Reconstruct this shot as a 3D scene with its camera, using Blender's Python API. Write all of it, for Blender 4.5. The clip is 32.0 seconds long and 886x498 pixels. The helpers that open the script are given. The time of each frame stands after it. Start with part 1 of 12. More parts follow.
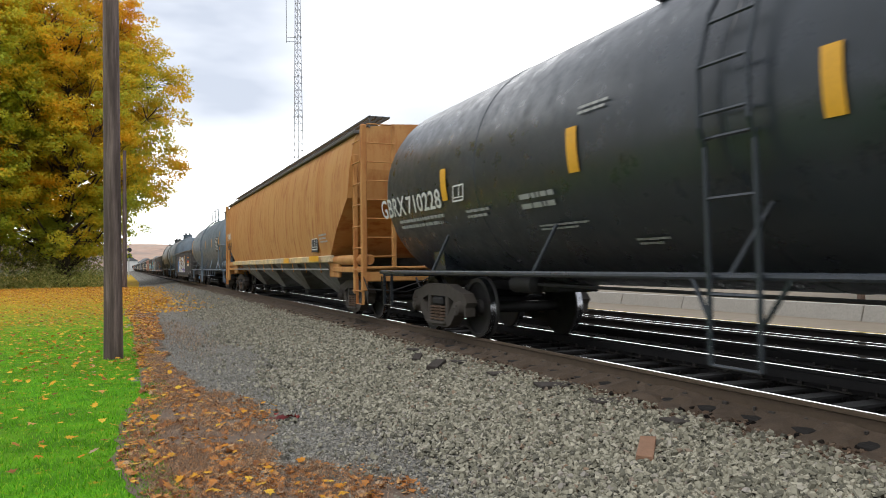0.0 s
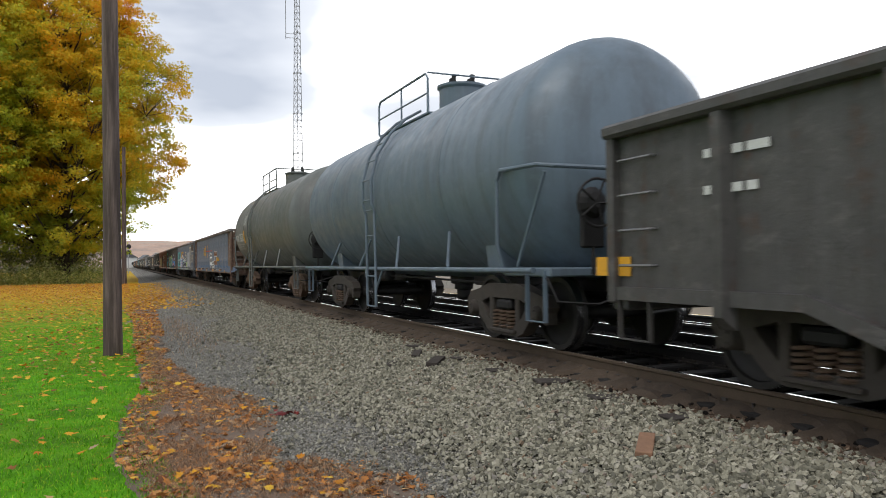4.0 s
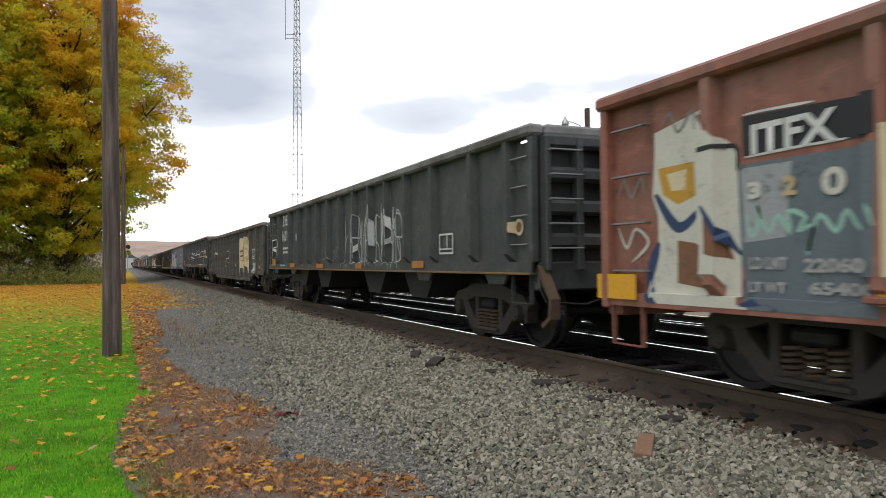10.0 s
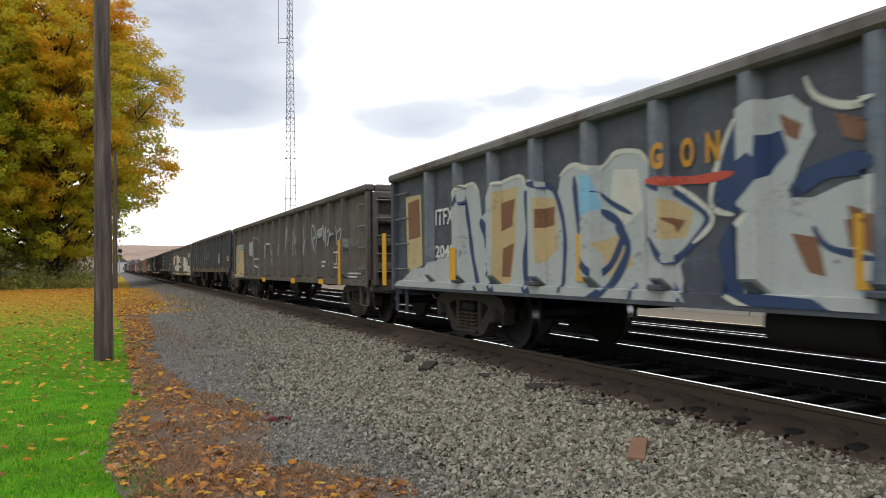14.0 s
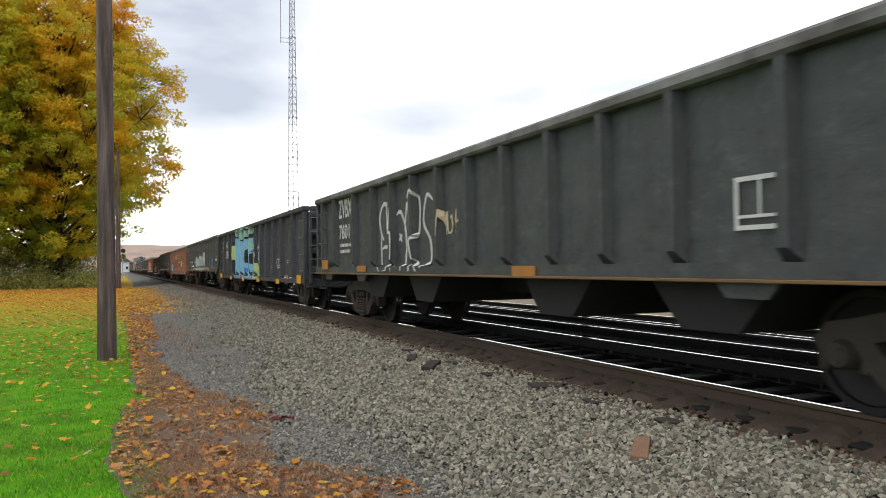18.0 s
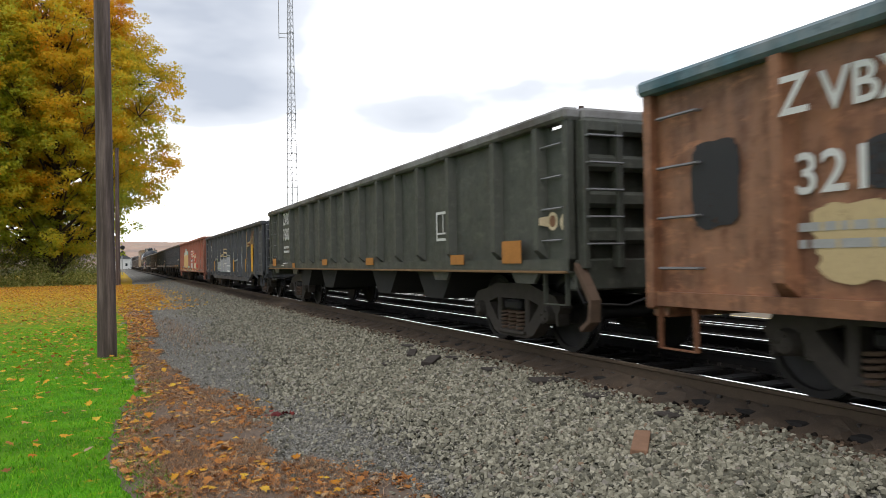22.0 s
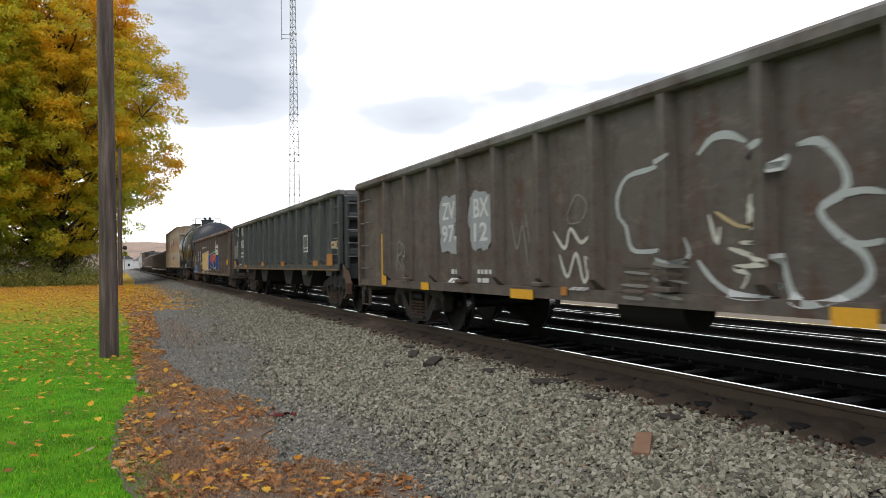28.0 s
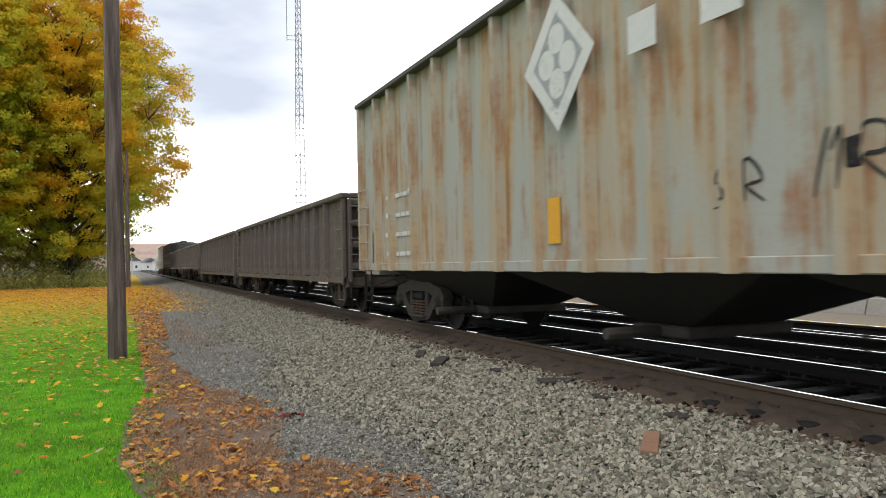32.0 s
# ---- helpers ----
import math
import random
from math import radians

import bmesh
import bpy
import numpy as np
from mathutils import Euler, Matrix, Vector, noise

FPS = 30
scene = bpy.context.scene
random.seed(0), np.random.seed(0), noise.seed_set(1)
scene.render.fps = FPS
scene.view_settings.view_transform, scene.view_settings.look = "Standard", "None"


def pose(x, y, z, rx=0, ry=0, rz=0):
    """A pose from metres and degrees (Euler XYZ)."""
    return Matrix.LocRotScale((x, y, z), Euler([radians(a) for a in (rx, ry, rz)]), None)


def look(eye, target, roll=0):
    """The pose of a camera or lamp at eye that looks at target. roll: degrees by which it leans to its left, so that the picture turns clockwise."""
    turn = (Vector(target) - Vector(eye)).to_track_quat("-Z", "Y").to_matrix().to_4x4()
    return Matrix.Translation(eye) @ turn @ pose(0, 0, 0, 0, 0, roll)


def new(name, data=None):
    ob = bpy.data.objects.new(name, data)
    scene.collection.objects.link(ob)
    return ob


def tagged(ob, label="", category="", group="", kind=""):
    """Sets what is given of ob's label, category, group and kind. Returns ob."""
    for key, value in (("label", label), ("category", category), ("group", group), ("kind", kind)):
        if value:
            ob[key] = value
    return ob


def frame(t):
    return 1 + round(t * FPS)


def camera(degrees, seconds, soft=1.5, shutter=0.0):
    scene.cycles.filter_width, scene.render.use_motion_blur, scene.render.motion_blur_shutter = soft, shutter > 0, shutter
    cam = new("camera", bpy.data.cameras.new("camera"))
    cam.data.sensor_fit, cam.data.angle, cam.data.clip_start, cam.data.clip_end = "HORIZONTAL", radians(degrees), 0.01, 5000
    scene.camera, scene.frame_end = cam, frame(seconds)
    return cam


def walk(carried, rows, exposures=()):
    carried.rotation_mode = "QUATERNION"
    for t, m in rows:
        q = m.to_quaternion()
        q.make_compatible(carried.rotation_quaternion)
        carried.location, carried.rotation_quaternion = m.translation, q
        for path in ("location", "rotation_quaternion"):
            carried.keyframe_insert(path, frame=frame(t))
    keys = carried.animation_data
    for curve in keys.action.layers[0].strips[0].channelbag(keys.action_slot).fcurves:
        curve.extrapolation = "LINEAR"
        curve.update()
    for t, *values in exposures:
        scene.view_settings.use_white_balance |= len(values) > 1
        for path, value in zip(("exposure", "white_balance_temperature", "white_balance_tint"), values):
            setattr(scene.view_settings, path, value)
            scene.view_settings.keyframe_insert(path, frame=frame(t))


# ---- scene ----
F_DEGREES = 61.42
EYE_Z = 1.113
SPEED = 16.161          # of the train, metres a second
TRACK_X = 5.74          # centre line of the near track
cam = camera(F_DEGREES, 32.0, soft=0.9, shutter=0.10)


def hand_held(yaw, pitch, roll):
    """Pose of the standing camera: degrees to the right of the track, upwards, and of lean."""
    y, p = radians(yaw), radians(pitch)
    aim = (math.sin(y) * math.cos(p), math.cos(y) * math.cos(p), EYE_Z + math.sin(p))
    return look((0, 0, EYE_Z), aim, ROLL_SIGN * roll)


ROLL_SIGN = -1
SWAY = [
    (0, 23.138, 1.232, 0.633),
    (0.5, 23.129, 1.193, 0.677),
    (1, 23.147, 1.156, 0.657),
    (1.5, 23.177, 1.124, 0.642),
    (2, 23.185, 1.087, 0.625),
    (2.5, 23.169, 1.048, 0.619),
    (3, 23.156, 1.017, 0.618),
    (3.5, 23.149, 0.980, 0.635),
    (5.5, 23.325, 0.993, 0.481),
    (6, 23.357, 1.033, 0.484),
    (6.5, 23.366, 1.078, 0.505),
    (7, 23.373, 1.090, 0.555),
    (7.5, 23.362, 1.070, 0.586),
    (8, 23.334, 1.045, 0.567),
    (8.5, 23.305, 1.035, 0.551),
    (9, 23.259, 1.032, 0.555),
    (9.5, 23.215, 1.030, 0.556),
    (10, 23.219, 1.030, 0.544),
    (10.5, 23.273, 1.051, 0.499),
    (11, 23.357, 1.116, 0.468),
    (11.5, 23.474, 1.190, 0.523),
    (12, 23.611, 1.241, 0.602),
    (12.5, 23.707, 1.278, 0.623),
    (13, 23.757, 1.303, 0.587),
    (13.5, 23.781, 1.327, 0.556),
    (14, 23.752, 1.339, 0.578),
    (14.5, 23.669, 1.309, 0.628),
    (16.5, 23.613, 1.268, 0.664),
    (17, 23.570, 1.304, 0.683),
    (17.5, 23.555, 1.305, 0.709),
    (18, 23.548, 1.277, 0.678),
    (18.5, 23.535, 1.243, 0.641),
    (19, 23.520, 1.193, 0.680),
    (19.5, 23.511, 1.142, 0.747),
    (20, 23.513, 1.081, 0.803),
    (20.5, 23.527, 1.002, 0.859),
    (21, 23.544, 0.944, 0.902),
    (21.5, 23.564, 0.919, 0.937),
    (22, 23.582, 0.913, 0.957),
    (22.5, 23.600, 0.911, 0.943),
    (23, 23.599, 0.899, 0.896),
    (23.5, 23.565, 0.884, 0.858),
    (24, 23.549, 0.899, 0.835),
    (24.5, 23.582, 0.967, 0.799),
    (25, 23.618, 1.059, 0.801),
    (25.5, 23.627, 1.130, 0.828),
    (27.5, 23.632, 1.145, 0.781),
    (28, 23.430, 1.006, 0.809),
    (28.5, 23.236, 0.934, 0.863),
    (29, 23.101, 0.933, 0.907),
    (29.5, 23.036, 0.958, 0.929),
    (30, 23.020, 0.981, 0.930),
    (30.5, 23.011, 1.001, 0.925),
    (31, 22.976, 1.012, 0.956),
    (31.5, 22.944, 1.015, 1.038),
    (32, 22.942, 0.999, 1.162),
]
EXPOSURE = [(0.0, 0.33), (3.0, 0.15), (6.0, 0.05), (9.0, -0.01), (11.0, 0.11), (13.0, 0.11), (14.0, 0.01), (16.8, 0.01), (18.0, 0.19), (20.0, 0.17), (24.0, 0.03), (28.0, 0.07), (30.0, 0.10), (31.2, 0.39), (32.0, 0.33)]
walk(cam, [(t, hand_held(y, p, r)) for t, y, p, r in SWAY], EXPOSURE)

# ---- daylight ----
SUN_AZ, SUN_EL = radians(222), radians(56)      # azimuth from +Y towards +X
world = bpy.data.worlds.new("overcast_sky")
scene.world = world
world.use_nodes = True
wn, wl = world.node_tree.nodes, world.node_tree.links
wn.clear()
w_out = wn.new("ShaderNodeOutputWorld")
w_bg = wn.new("ShaderNodeBackground")
w_sky = wn.new("ShaderNodeTexSky")
w_sky.sky_type = "NISHITA"
w_sky.sun_disc = False
w_sky.sun_elevation, w_sky.sun_rotation = SUN_EL, SUN_AZ
w_sky.dust_density = 3.0
w_dim = wn.new("ShaderNodeVectorMath")
w_dim.operation = "SCALE"
w_dim.inputs["Scale"].default_value = 0.10
wl.new(w_sky.outputs[0], w_dim.inputs[0])
w_co = wn.new("ShaderNodeTexCoord")
w_map = wn.new("ShaderNodeMapping")
w_map.inputs["Scale"].default_value = (1.0, 1.0, 2.8)
w_map.inputs["Rotation"].default_value = (0, 0, radians(20))
wl.new(w_co.outputs["Generated"], w_map.inputs[0])
w_n1 = wn.new("ShaderNodeTexNoise")
w_n1.inputs["Scale"].default_value, w_n1.inputs["Detail"].default_value, w_n1.inputs["Roughness"].default_value = 1.7, 5, 0.48
w_n1.inputs["Distortion"].default_value = 0.3
wl.new(w_map.outputs[0], w_n1.inputs["Vector"])
w_ramp = wn.new("ShaderNodeValToRGB")
w_ramp.color_ramp.elements.new(0.5)
for w_e, (w_p, w_c) in zip(w_ramp.color_ramp.elements, ((0.42, (0.50, 0.54, 0.62, 1)), (0.56, (0.76, 0.79, 0.85, 1)), (0.665, (1.8, 1.8, 1.81, 1)))):
    w_e.position, w_e.color = w_p, w_c


def w_math(op, a, b=0.0):
    k = wn.new("ShaderNodeMath")
    k.operation = op
    for sock, v in zip(k.inputs, (a, b)):
        if isinstance(v, (int, float)):
            sock.default_value = v
        else:
            wl.new(v, sock)
    return k.outputs[0]


# cloud banks by azimuth, elevation and their half sizes in degrees, thinned by ragged noise
w_dir = wn.new("ShaderNodeSeparateXYZ")
wl.new(w_co.outputs["Generated"], w_dir.inputs[0])
w_az = w_math("MULTIPLY", w_math("ARCTAN2", w_dir.outputs[0], w_dir.outputs[1]), 180 / math.pi)
w_el = w_math("MULTIPLY", w_math("ARCSINE", w_dir.outputs[2]), 180 / math.pi)
w_rag = wn.new("ShaderNodeTexNoise")
w_rag.inputs["Scale"].default_value, w_rag.inputs["Detail"].default_value, w_rag.inputs["Roughness"].default_value = 3.4, 4, 0.5
wl.new(w_map.outputs[0], w_rag.inputs["Vector"])
w_sum = None
for b_az, b_el, b_w, b_h, b_d in ((4.0, 19.5, 9.5, 6.0, 1.25), (6.5, 12.0, 6.5, 3.0, 0.75), (8.0, 7.6, 4.5, 1.4, 0.5), (31.0, 12.6, 13.0, 2.8, 0.62), (21.0, 10.8, 6.0, 1.6, 0.45), (22.0, 19.8, 5.0, 2.0, 0.45), (44.0, 17.0, 14.0, 4.0, 0.42), (-14.0, 15.0, 12.0, 6.0, 0.9)):
    b_x = w_math("POWER", w_math("DIVIDE", w_math("SUBTRACT", w_az, b_az), b_w), 2)
    b_y = w_math("POWER", w_math("DIVIDE", w_math("SUBTRACT", w_el, b_el), b_h), 2)
    b_k = w_math("MULTIPLY", w_math("EXPONENT", w_math("MULTIPLY", w_math("ADD", b_x, b_y), -1.0)), b_d)
    w_sum = b_k if w_sum is None else w_math("ADD", w_sum, b_k)
w_bank = w_math("MULTIPLY", w_sum, w_math("MAXIMUM", w_math("SUBTRACT", w_math("MULTIPLY", w_rag.outputs["Fac"], 2.6), 0.62), 0.0))
# unseen cloud added overhead and aside to dim the light, clear of the banks
w_high = wn.new("ShaderNodeMapRange")
w_high.inputs["From Min"].default_value, w_high.inputs["From Max"].default_value = 23, 36
wl.new(w_el, w_high.inputs[0])
w_side = wn.new("ShaderNodeMapRange")
w_side.inputs["From Min"].default_value, w_side.inputs["From Max"].default_value = 36, 62
wl.new(w_math("ABSOLUTE", w_math("SUBTRACT", w_az, 23.0)), w_side.inputs[0])
w_over = w_math("MULTIPLY", w_math("MAXIMUM", w_high.outputs[0], w_side.outputs[0]), w_math("SUBTRACT", 1.07, w_n1.outputs["Fac"]))
w_cloud = w_math("SUBTRACT", 0.70, w_math("ADD", w_math("MULTIPLY", w_bank, 0.27), w_math("MULTIPLY", w_over, 0.30)))
wl.new(w_cloud, w_ramp.inputs[0])
w_mix = wn.new("ShaderNodeMix")
w_mix.data_type = "RGBA"
w_mix.inputs["Factor"].default_value = 0.88
wl.new(w_dim.outputs[0], w_mix.inputs["A"])
wl.new(w_ramp.outputs[0], w_mix.inputs["B"])
wl.new(w_mix.outputs["Result"], w_bg.inputs["Color"])
w_bg.inputs["Strength"].default_value = 1.2
wl.new(w_bg.outputs[0], w_out.inputs[0])

sun_data = bpy.data.lights.new("sun", "SUN")
sun_data.energy, sun_data.angle, sun_data.color = 1.1, radians(28), (1.0, 0.95, 0.88)
sun = new("sun", sun_data)
sun.matrix_world = look((math.sin(SUN_AZ) * 60, math.cos(SUN_AZ) * 60, 60 * math.tan(SUN_EL)), (0, 0, 0))


# ---- materials ----
def material(name):
    m = bpy.data.materials.new(name)
    m.use_nodes = True
    n, l = m.node_tree.nodes, m.node_tree.links
    b = n["Principled BSDF"]
    return m, n, l, b


def noise_tex(n, l, vec, scale, detail=4, rough=0.55, stretch=None):
    t = n.new("ShaderNodeTexNoise")
    t.inputs["Scale"].default_value, t.inputs["Detail"].default_value, t.inputs["Roughness"].default_value = scale, detail, rough
    if stretch:
        mp = n.new("ShaderNodeMapping")
        mp.inputs["Scale"].default_value = stretch
        l.new(vec, mp.inputs[0])
        vec = mp.outputs[0]
    l.new(vec, t.inputs["Vector"])
    return t.outputs["Fac"]


def ramp(n, l, fac, stops):
    r = n.new("ShaderNodeValToRGB")
    els = r.color_ramp.elements
    while len(els) < len(stops):
        els.new(0.5)
    for e, (p, c) in zip(els, stops):
        e.position = p
        e.color = (*c, 1) if len(c) == 3 else c
    l.new(fac, r.inputs[0])
    return r.outputs[0]


def mixc(n, l, fac, a, b, mode="MIX"):
    m = n.new("ShaderNodeMix")
    m.data_type, m.blend_type = "RGBA", mode
    for sock, v in (("Factor", fac), ("A", a), ("B", b)):
        if isinstance(v, (int, float)):
            m.inputs[sock].default_value = v
        elif isinstance(v, tuple):
            m.inputs[sock].default_value = (*v, 1)
        else:
            l.new(v, m.inputs[sock])
    return m.outputs["Result"]


def bump(n, l, b, height, strength, dist):
    k = n.new("ShaderNodeBump")
    k.inputs["Strength"].default_value, k.inputs["Distance"].default_value = strength, dist
    l.new(height, k.inputs["Height"])
    l.new(k.outputs[0], b.inputs["Normal"])


def coords(n, which="Object"):
    return n.new("ShaderNodeTexCoord").outputs[which]


def gray(v):
    return (v, v, v)


def paint(name, base, rust=0.3, dirt=0.4, rough=0.55, rust_col=(0.16, 0.06, 0.025), fade=(0.3, 0.3, 0.3), seed=0.0, worn=1.0):
    """Weathered paint on steel: faded patches, streaks of rust that run down, grime."""
    m, n, l, b = material(name)
    v = coords(n)
    add = n.new("ShaderNodeVectorMath")
    add.operation = "ADD"
    add.inputs[1].default_value = (seed * 7.3, seed * 13.1, seed * 3.7)
    l.new(v, add.inputs[0])
    v = add.outputs[0]
    big = noise_tex(n, l, v, 0.75, 6, 0.66)
    streak = noise_tex(n, l, v, 2.2, 6, 0.65, (1, 1.6, 0.16))
    fine = noise_tex(n, l, v, 26, 5, 0.7)
    blot = noise_tex(n, l, v, 3.1, 8, 0.72)
    c = mixc(n, l, ramp(n, l, big, [(0.40, gray(0)), (0.60, gray(0.9))]), base, mixc(n, l, 0.7, base, fade))
    dm = n.new("ShaderNodeMath")
    dm.operation = "MULTIPLY"
    l.new(ramp(n, l, streak, [(0.45, gray(0)), (0.72, gray(1))]), dm.inputs[0])
    dm.inputs[1].default_value = dirt
    c = mixc(n, l, dm.outputs[0], c, (0.035, 0.03, 0.026))
    rm = n.new("ShaderNodeMath")
    rm.operation = "MULTIPLY"
    lo = 0.63 - 0.26 * rust
    mask = n.new("ShaderNodeMath")
    mask.operation = "ADD"
    sc = n.new("ShaderNodeMath")
    sc.operation = "MULTIPLY"
    l.new(streak, sc.inputs[0])
    sc.inputs[1].default_value = 0.45
    sb = n.new("ShaderNodeMath")
    sb.operation = "MULTIPLY"
    l.new(blot, sb.inputs[0])
    sb.inputs[1].default_value = 0.55
    l.new(sc.outputs[0], mask.inputs[0])
    l.new(sb.outputs[0], mask.inputs[1])
    l.new(ramp(n, l, mask.outputs[0], [(lo, gray(0)), (lo + 0.09, gray(1))]), rm.inputs[0])
    rm.inputs[1].default_value = min(0.92, 0.3 + rust)
    rc = mixc(n, l, fine, rust_col, tuple(x * 0.45 for x in rust_col))
    c = mixc(n, l, rm.outputs[0], c, rc)
    # rubbed pale scuffs and black grease smears at hand size, thin dust runs down the sheets
    scuff = noise_tex(n, l, v, 5.5, 7, 0.75, (1, 0.55, 1.2))
    c = mixc(n, l, ramp(n, l, scuff, [(0.54, gray(0)), (0.68, gray(0.7 * worn))]), c, tuple(min(1, 1.7 * x + 0.02 * w) for x, w in zip(base, (1.25, 1.0, 0.8))))
    c = mixc(n, l, ramp(n, l, scuff, [(0.30, gray(0.75 * worn)), (0.44, gray(0))]), c, tuple(0.38 * x for x in base))
    run = noise_tex(n, l, v, 7.5, 5, 0.7, (1, 1.5, 0.07))
    c = mixc(n, l, ramp(n, l, run, [(0.57, gray(0)), (0.74, gray(0.45 * worn))]), c, tuple(min(1, 1.2 * x + 0.04) for x in base))
    l.new(c, b.inputs["Base Color"])
    l.new(ramp(n, l, blot, [(0.3, gray(rough - 0.12)), (0.75, gray(min(1, rough + 0.25)))]), b.inputs["Roughness"])
    dent = noise_tex(n, l, v, 1.1, 3, 0.5)
    bump(n, l, b, mixc(n, l, 0.22, dent, mixc(n, l, 0.5, blot, fine)), 0.25 + 0.3 * worn, 0.02 + 0.04 * worn)
    return m


def washed(name, base, wash, rust, seed=0.0, amount=0.5):
    """Light paint on a hopper: broad rust washes that run down the sheets, darker where they start."""
    m, n, l, b = material(name)
    v = coords(n)
    add = n.new("ShaderNodeVectorMath")
    add.operation = "ADD"
    add.inputs[1].default_value = (seed * 7.3, seed * 13.1, seed * 3.7)
    l.new(v, add.inputs[0])
    v = add.outputs[0]
    broad = noise_tex(n, l, v, 0.9, 5, 0.6, (1, 1.1, 0.35))
    run = noise_tex(n, l, v, 2.6, 6, 0.65, (1, 2.0, 0.14))
    blot = noise_tex(n, l, v, 1.7, 8, 0.7)
    fine = noise_tex(n, l, v, 30, 4, 0.7)
    lo = 0.62 - 0.30 * amount
    c = mixc(n, l, ramp(n, l, mixc(n, l, 0.4, broad, run), [(lo, gray(0)), (lo + 0.16, gray(0.9))]), base, wash)
    c = mixc(n, l, ramp(n, l, mixc(n, l, 0.55, blot, run), [(0.50, gray(0)), (0.62, gray(0.85))]), c, rust)
    c = mixc(n, l, ramp(n, l, run, [(0.60, gray(0)), (0.8, gray(0.35))]), c, tuple(x * 0.35 for x in rust))
    c = mixc(n, l, ramp(n, l, fine, [(0.45, gray(0)), (0.8, gray(0.18))]), c, tuple(x * 0.4 for x in base))
    l.new(c, b.inputs["Base Color"])
    b.inputs["Roughness"].default_value = 0.62
    b.inputs["Specular IOR Level"].default_value = 0.3
    bump(n, l, b, mixc(n, l, 0.5, blot, fine), 0.2, 0.005)
    return m


def plain(name, base, rough=0.6, metal=0.0, vary=0.25, scale=8.0, bump_d=0.003):
    m, n, l, b = material(name)
    v = coords(n)
    f1, f2 = noise_tex(n, l, v, scale, 5, 0.6), noise_tex(n, l, v, scale * 9, 3, 0.6)
    c = mixc(n, l, f1, tuple(x * (1 - vary) for x in base), tuple(min(1, x * (1 + vary)) for x in base))
    c = mixc(n, l, ramp(n, l, f2, [(0.35, gray(0)), (0.75, gray(0.4))]), c, tuple(x * 0.55 for x in base))
    l.new(c, b.inputs["Base Color"])
    b.inputs["Roughness"].default_value, b.inputs["Metallic"].default_value = rough, metal
    bump(n, l, b, f2, 0.3, bump_d)
    return m


def islands(name, stops, rough=0.8, sss=0.0, spot=0.25):
    """Many loose pieces in one mesh, each with its own tint."""
    m, n, l, b = material(name)
    g = n.new("ShaderNodeNewGeometry")
    c = ramp(n, l, g.outputs["Random Per Island"], stops)
    f = noise_tex(n, l, coords(n), 30, 3)
    c = mixc(n, l, ramp(n, l, f, [(0.4, gray(0)), (0.7, gray(spot))]), c, tuple(x * 0.4 for x in stops[0][1]))
    l.new(c, b.inputs["Base Color"])
    b.inputs["Roughness"].default_value = rough
    b.inputs["Specular IOR Level"].default_value = 0.15
    if sss:
        tr = n.new("ShaderNodeBsdfTranslucent")
        l.new(c, tr.inputs["Color"])
        mx = n.new("ShaderNodeMixShader")
        mx.inputs[0].default_value = sss
        l.new(b.outputs[0], mx.inputs[1])
        l.new(tr.outputs[0], mx.inputs[2])
        l.new(mx.outputs[0], n["Material Output"].inputs[0])
    return m


def spray(name, col):
    m, n, l, b = material(name)
    f = noise_tex(n, l, coords(n), 5, 6, 0.65)
    f2 = noise_tex(n, l, coords(n), 40, 3)
    c = mixc(n, l, ramp(n, l, f, [(0.52, gray(0)), (0.78, gray(0.38))]), col, tuple(x * 0.45 + 0.02 for x in col))
    c = mixc(n, l, ramp(n, l, f2, [(0.5, gray(0)), (0.8, gray(0.4))]), c, tuple(x * 0.6 for x in col))
    l.new(c, b.inputs["Base Color"])
    b.inputs["Roughness"].default_value = 0.6
    # worn through in scuffs and flakes
    wear = mixc(n, l, 0.35, noise_tex(n, l, coords(n), 2.6, 9, 0.75), noise_tex(n, l, coords(n), 22, 6, 0.7))
    l.new(ramp(n, l, wear, [(0.34, gray(0.3)), (0.44, gray(0.96))]), b.inputs["Alpha"])
    return m


SPRAY = {}


def spray_of(key):
    tints = dict(white=(0.62, 0.62, 0.60), cream=(0.64, 0.53, 0.35), blue=(0.08, 0.22, 0.5), cyan=(0.12, 0.42, 0.48), teal=(0.10, 0.36, 0.36),
                 green=(0.20, 0.42, 0.14), lime=(0.45, 0.55, 0.22), pink=(0.55, 0.22, 0.24), red=(0.50, 0.07, 0.04), orange=(0.62, 0.24, 0.03),
                 yellow=(0.62, 0.42, 0.04), black=(0.015, 0.015, 0.018), grey=(0.32, 0.33, 0.34), purple=(0.2, 0.16, 0.34), tan=(0.5, 0.38, 0.2),
                 brown=(0.2, 0.09, 0.045), skyblue=(0.22, 0.46, 0.62), faint=(0.22, 0.21, 0.19), gold=(0.5, 0.27, 0.03), ultra=(0.012, 0.075, 0.3), straw=(0.60, 0.42, 0.18), navy=(0.02, 0.045, 0.12),
                 mint=(0.05, 0.45, 0.25), seafoam=(0.30, 0.50, 0.42), steelblue=(0.10, 0.15, 0.23), salmon=(0.58, 0.29, 0.24), bone=(0.58, 0.56, 0.48), umber=(0.085, 0.064, 0.05), silver=(0.42, 0.44, 0.43), slate=(0.12, 0.145, 0.165), rustred=(0.10, 0.045, 0.022))
    if key not in SPRAY:
        SPRAY[key] = spray("spray_" + key, tints[key])
    return SPRAY[key]


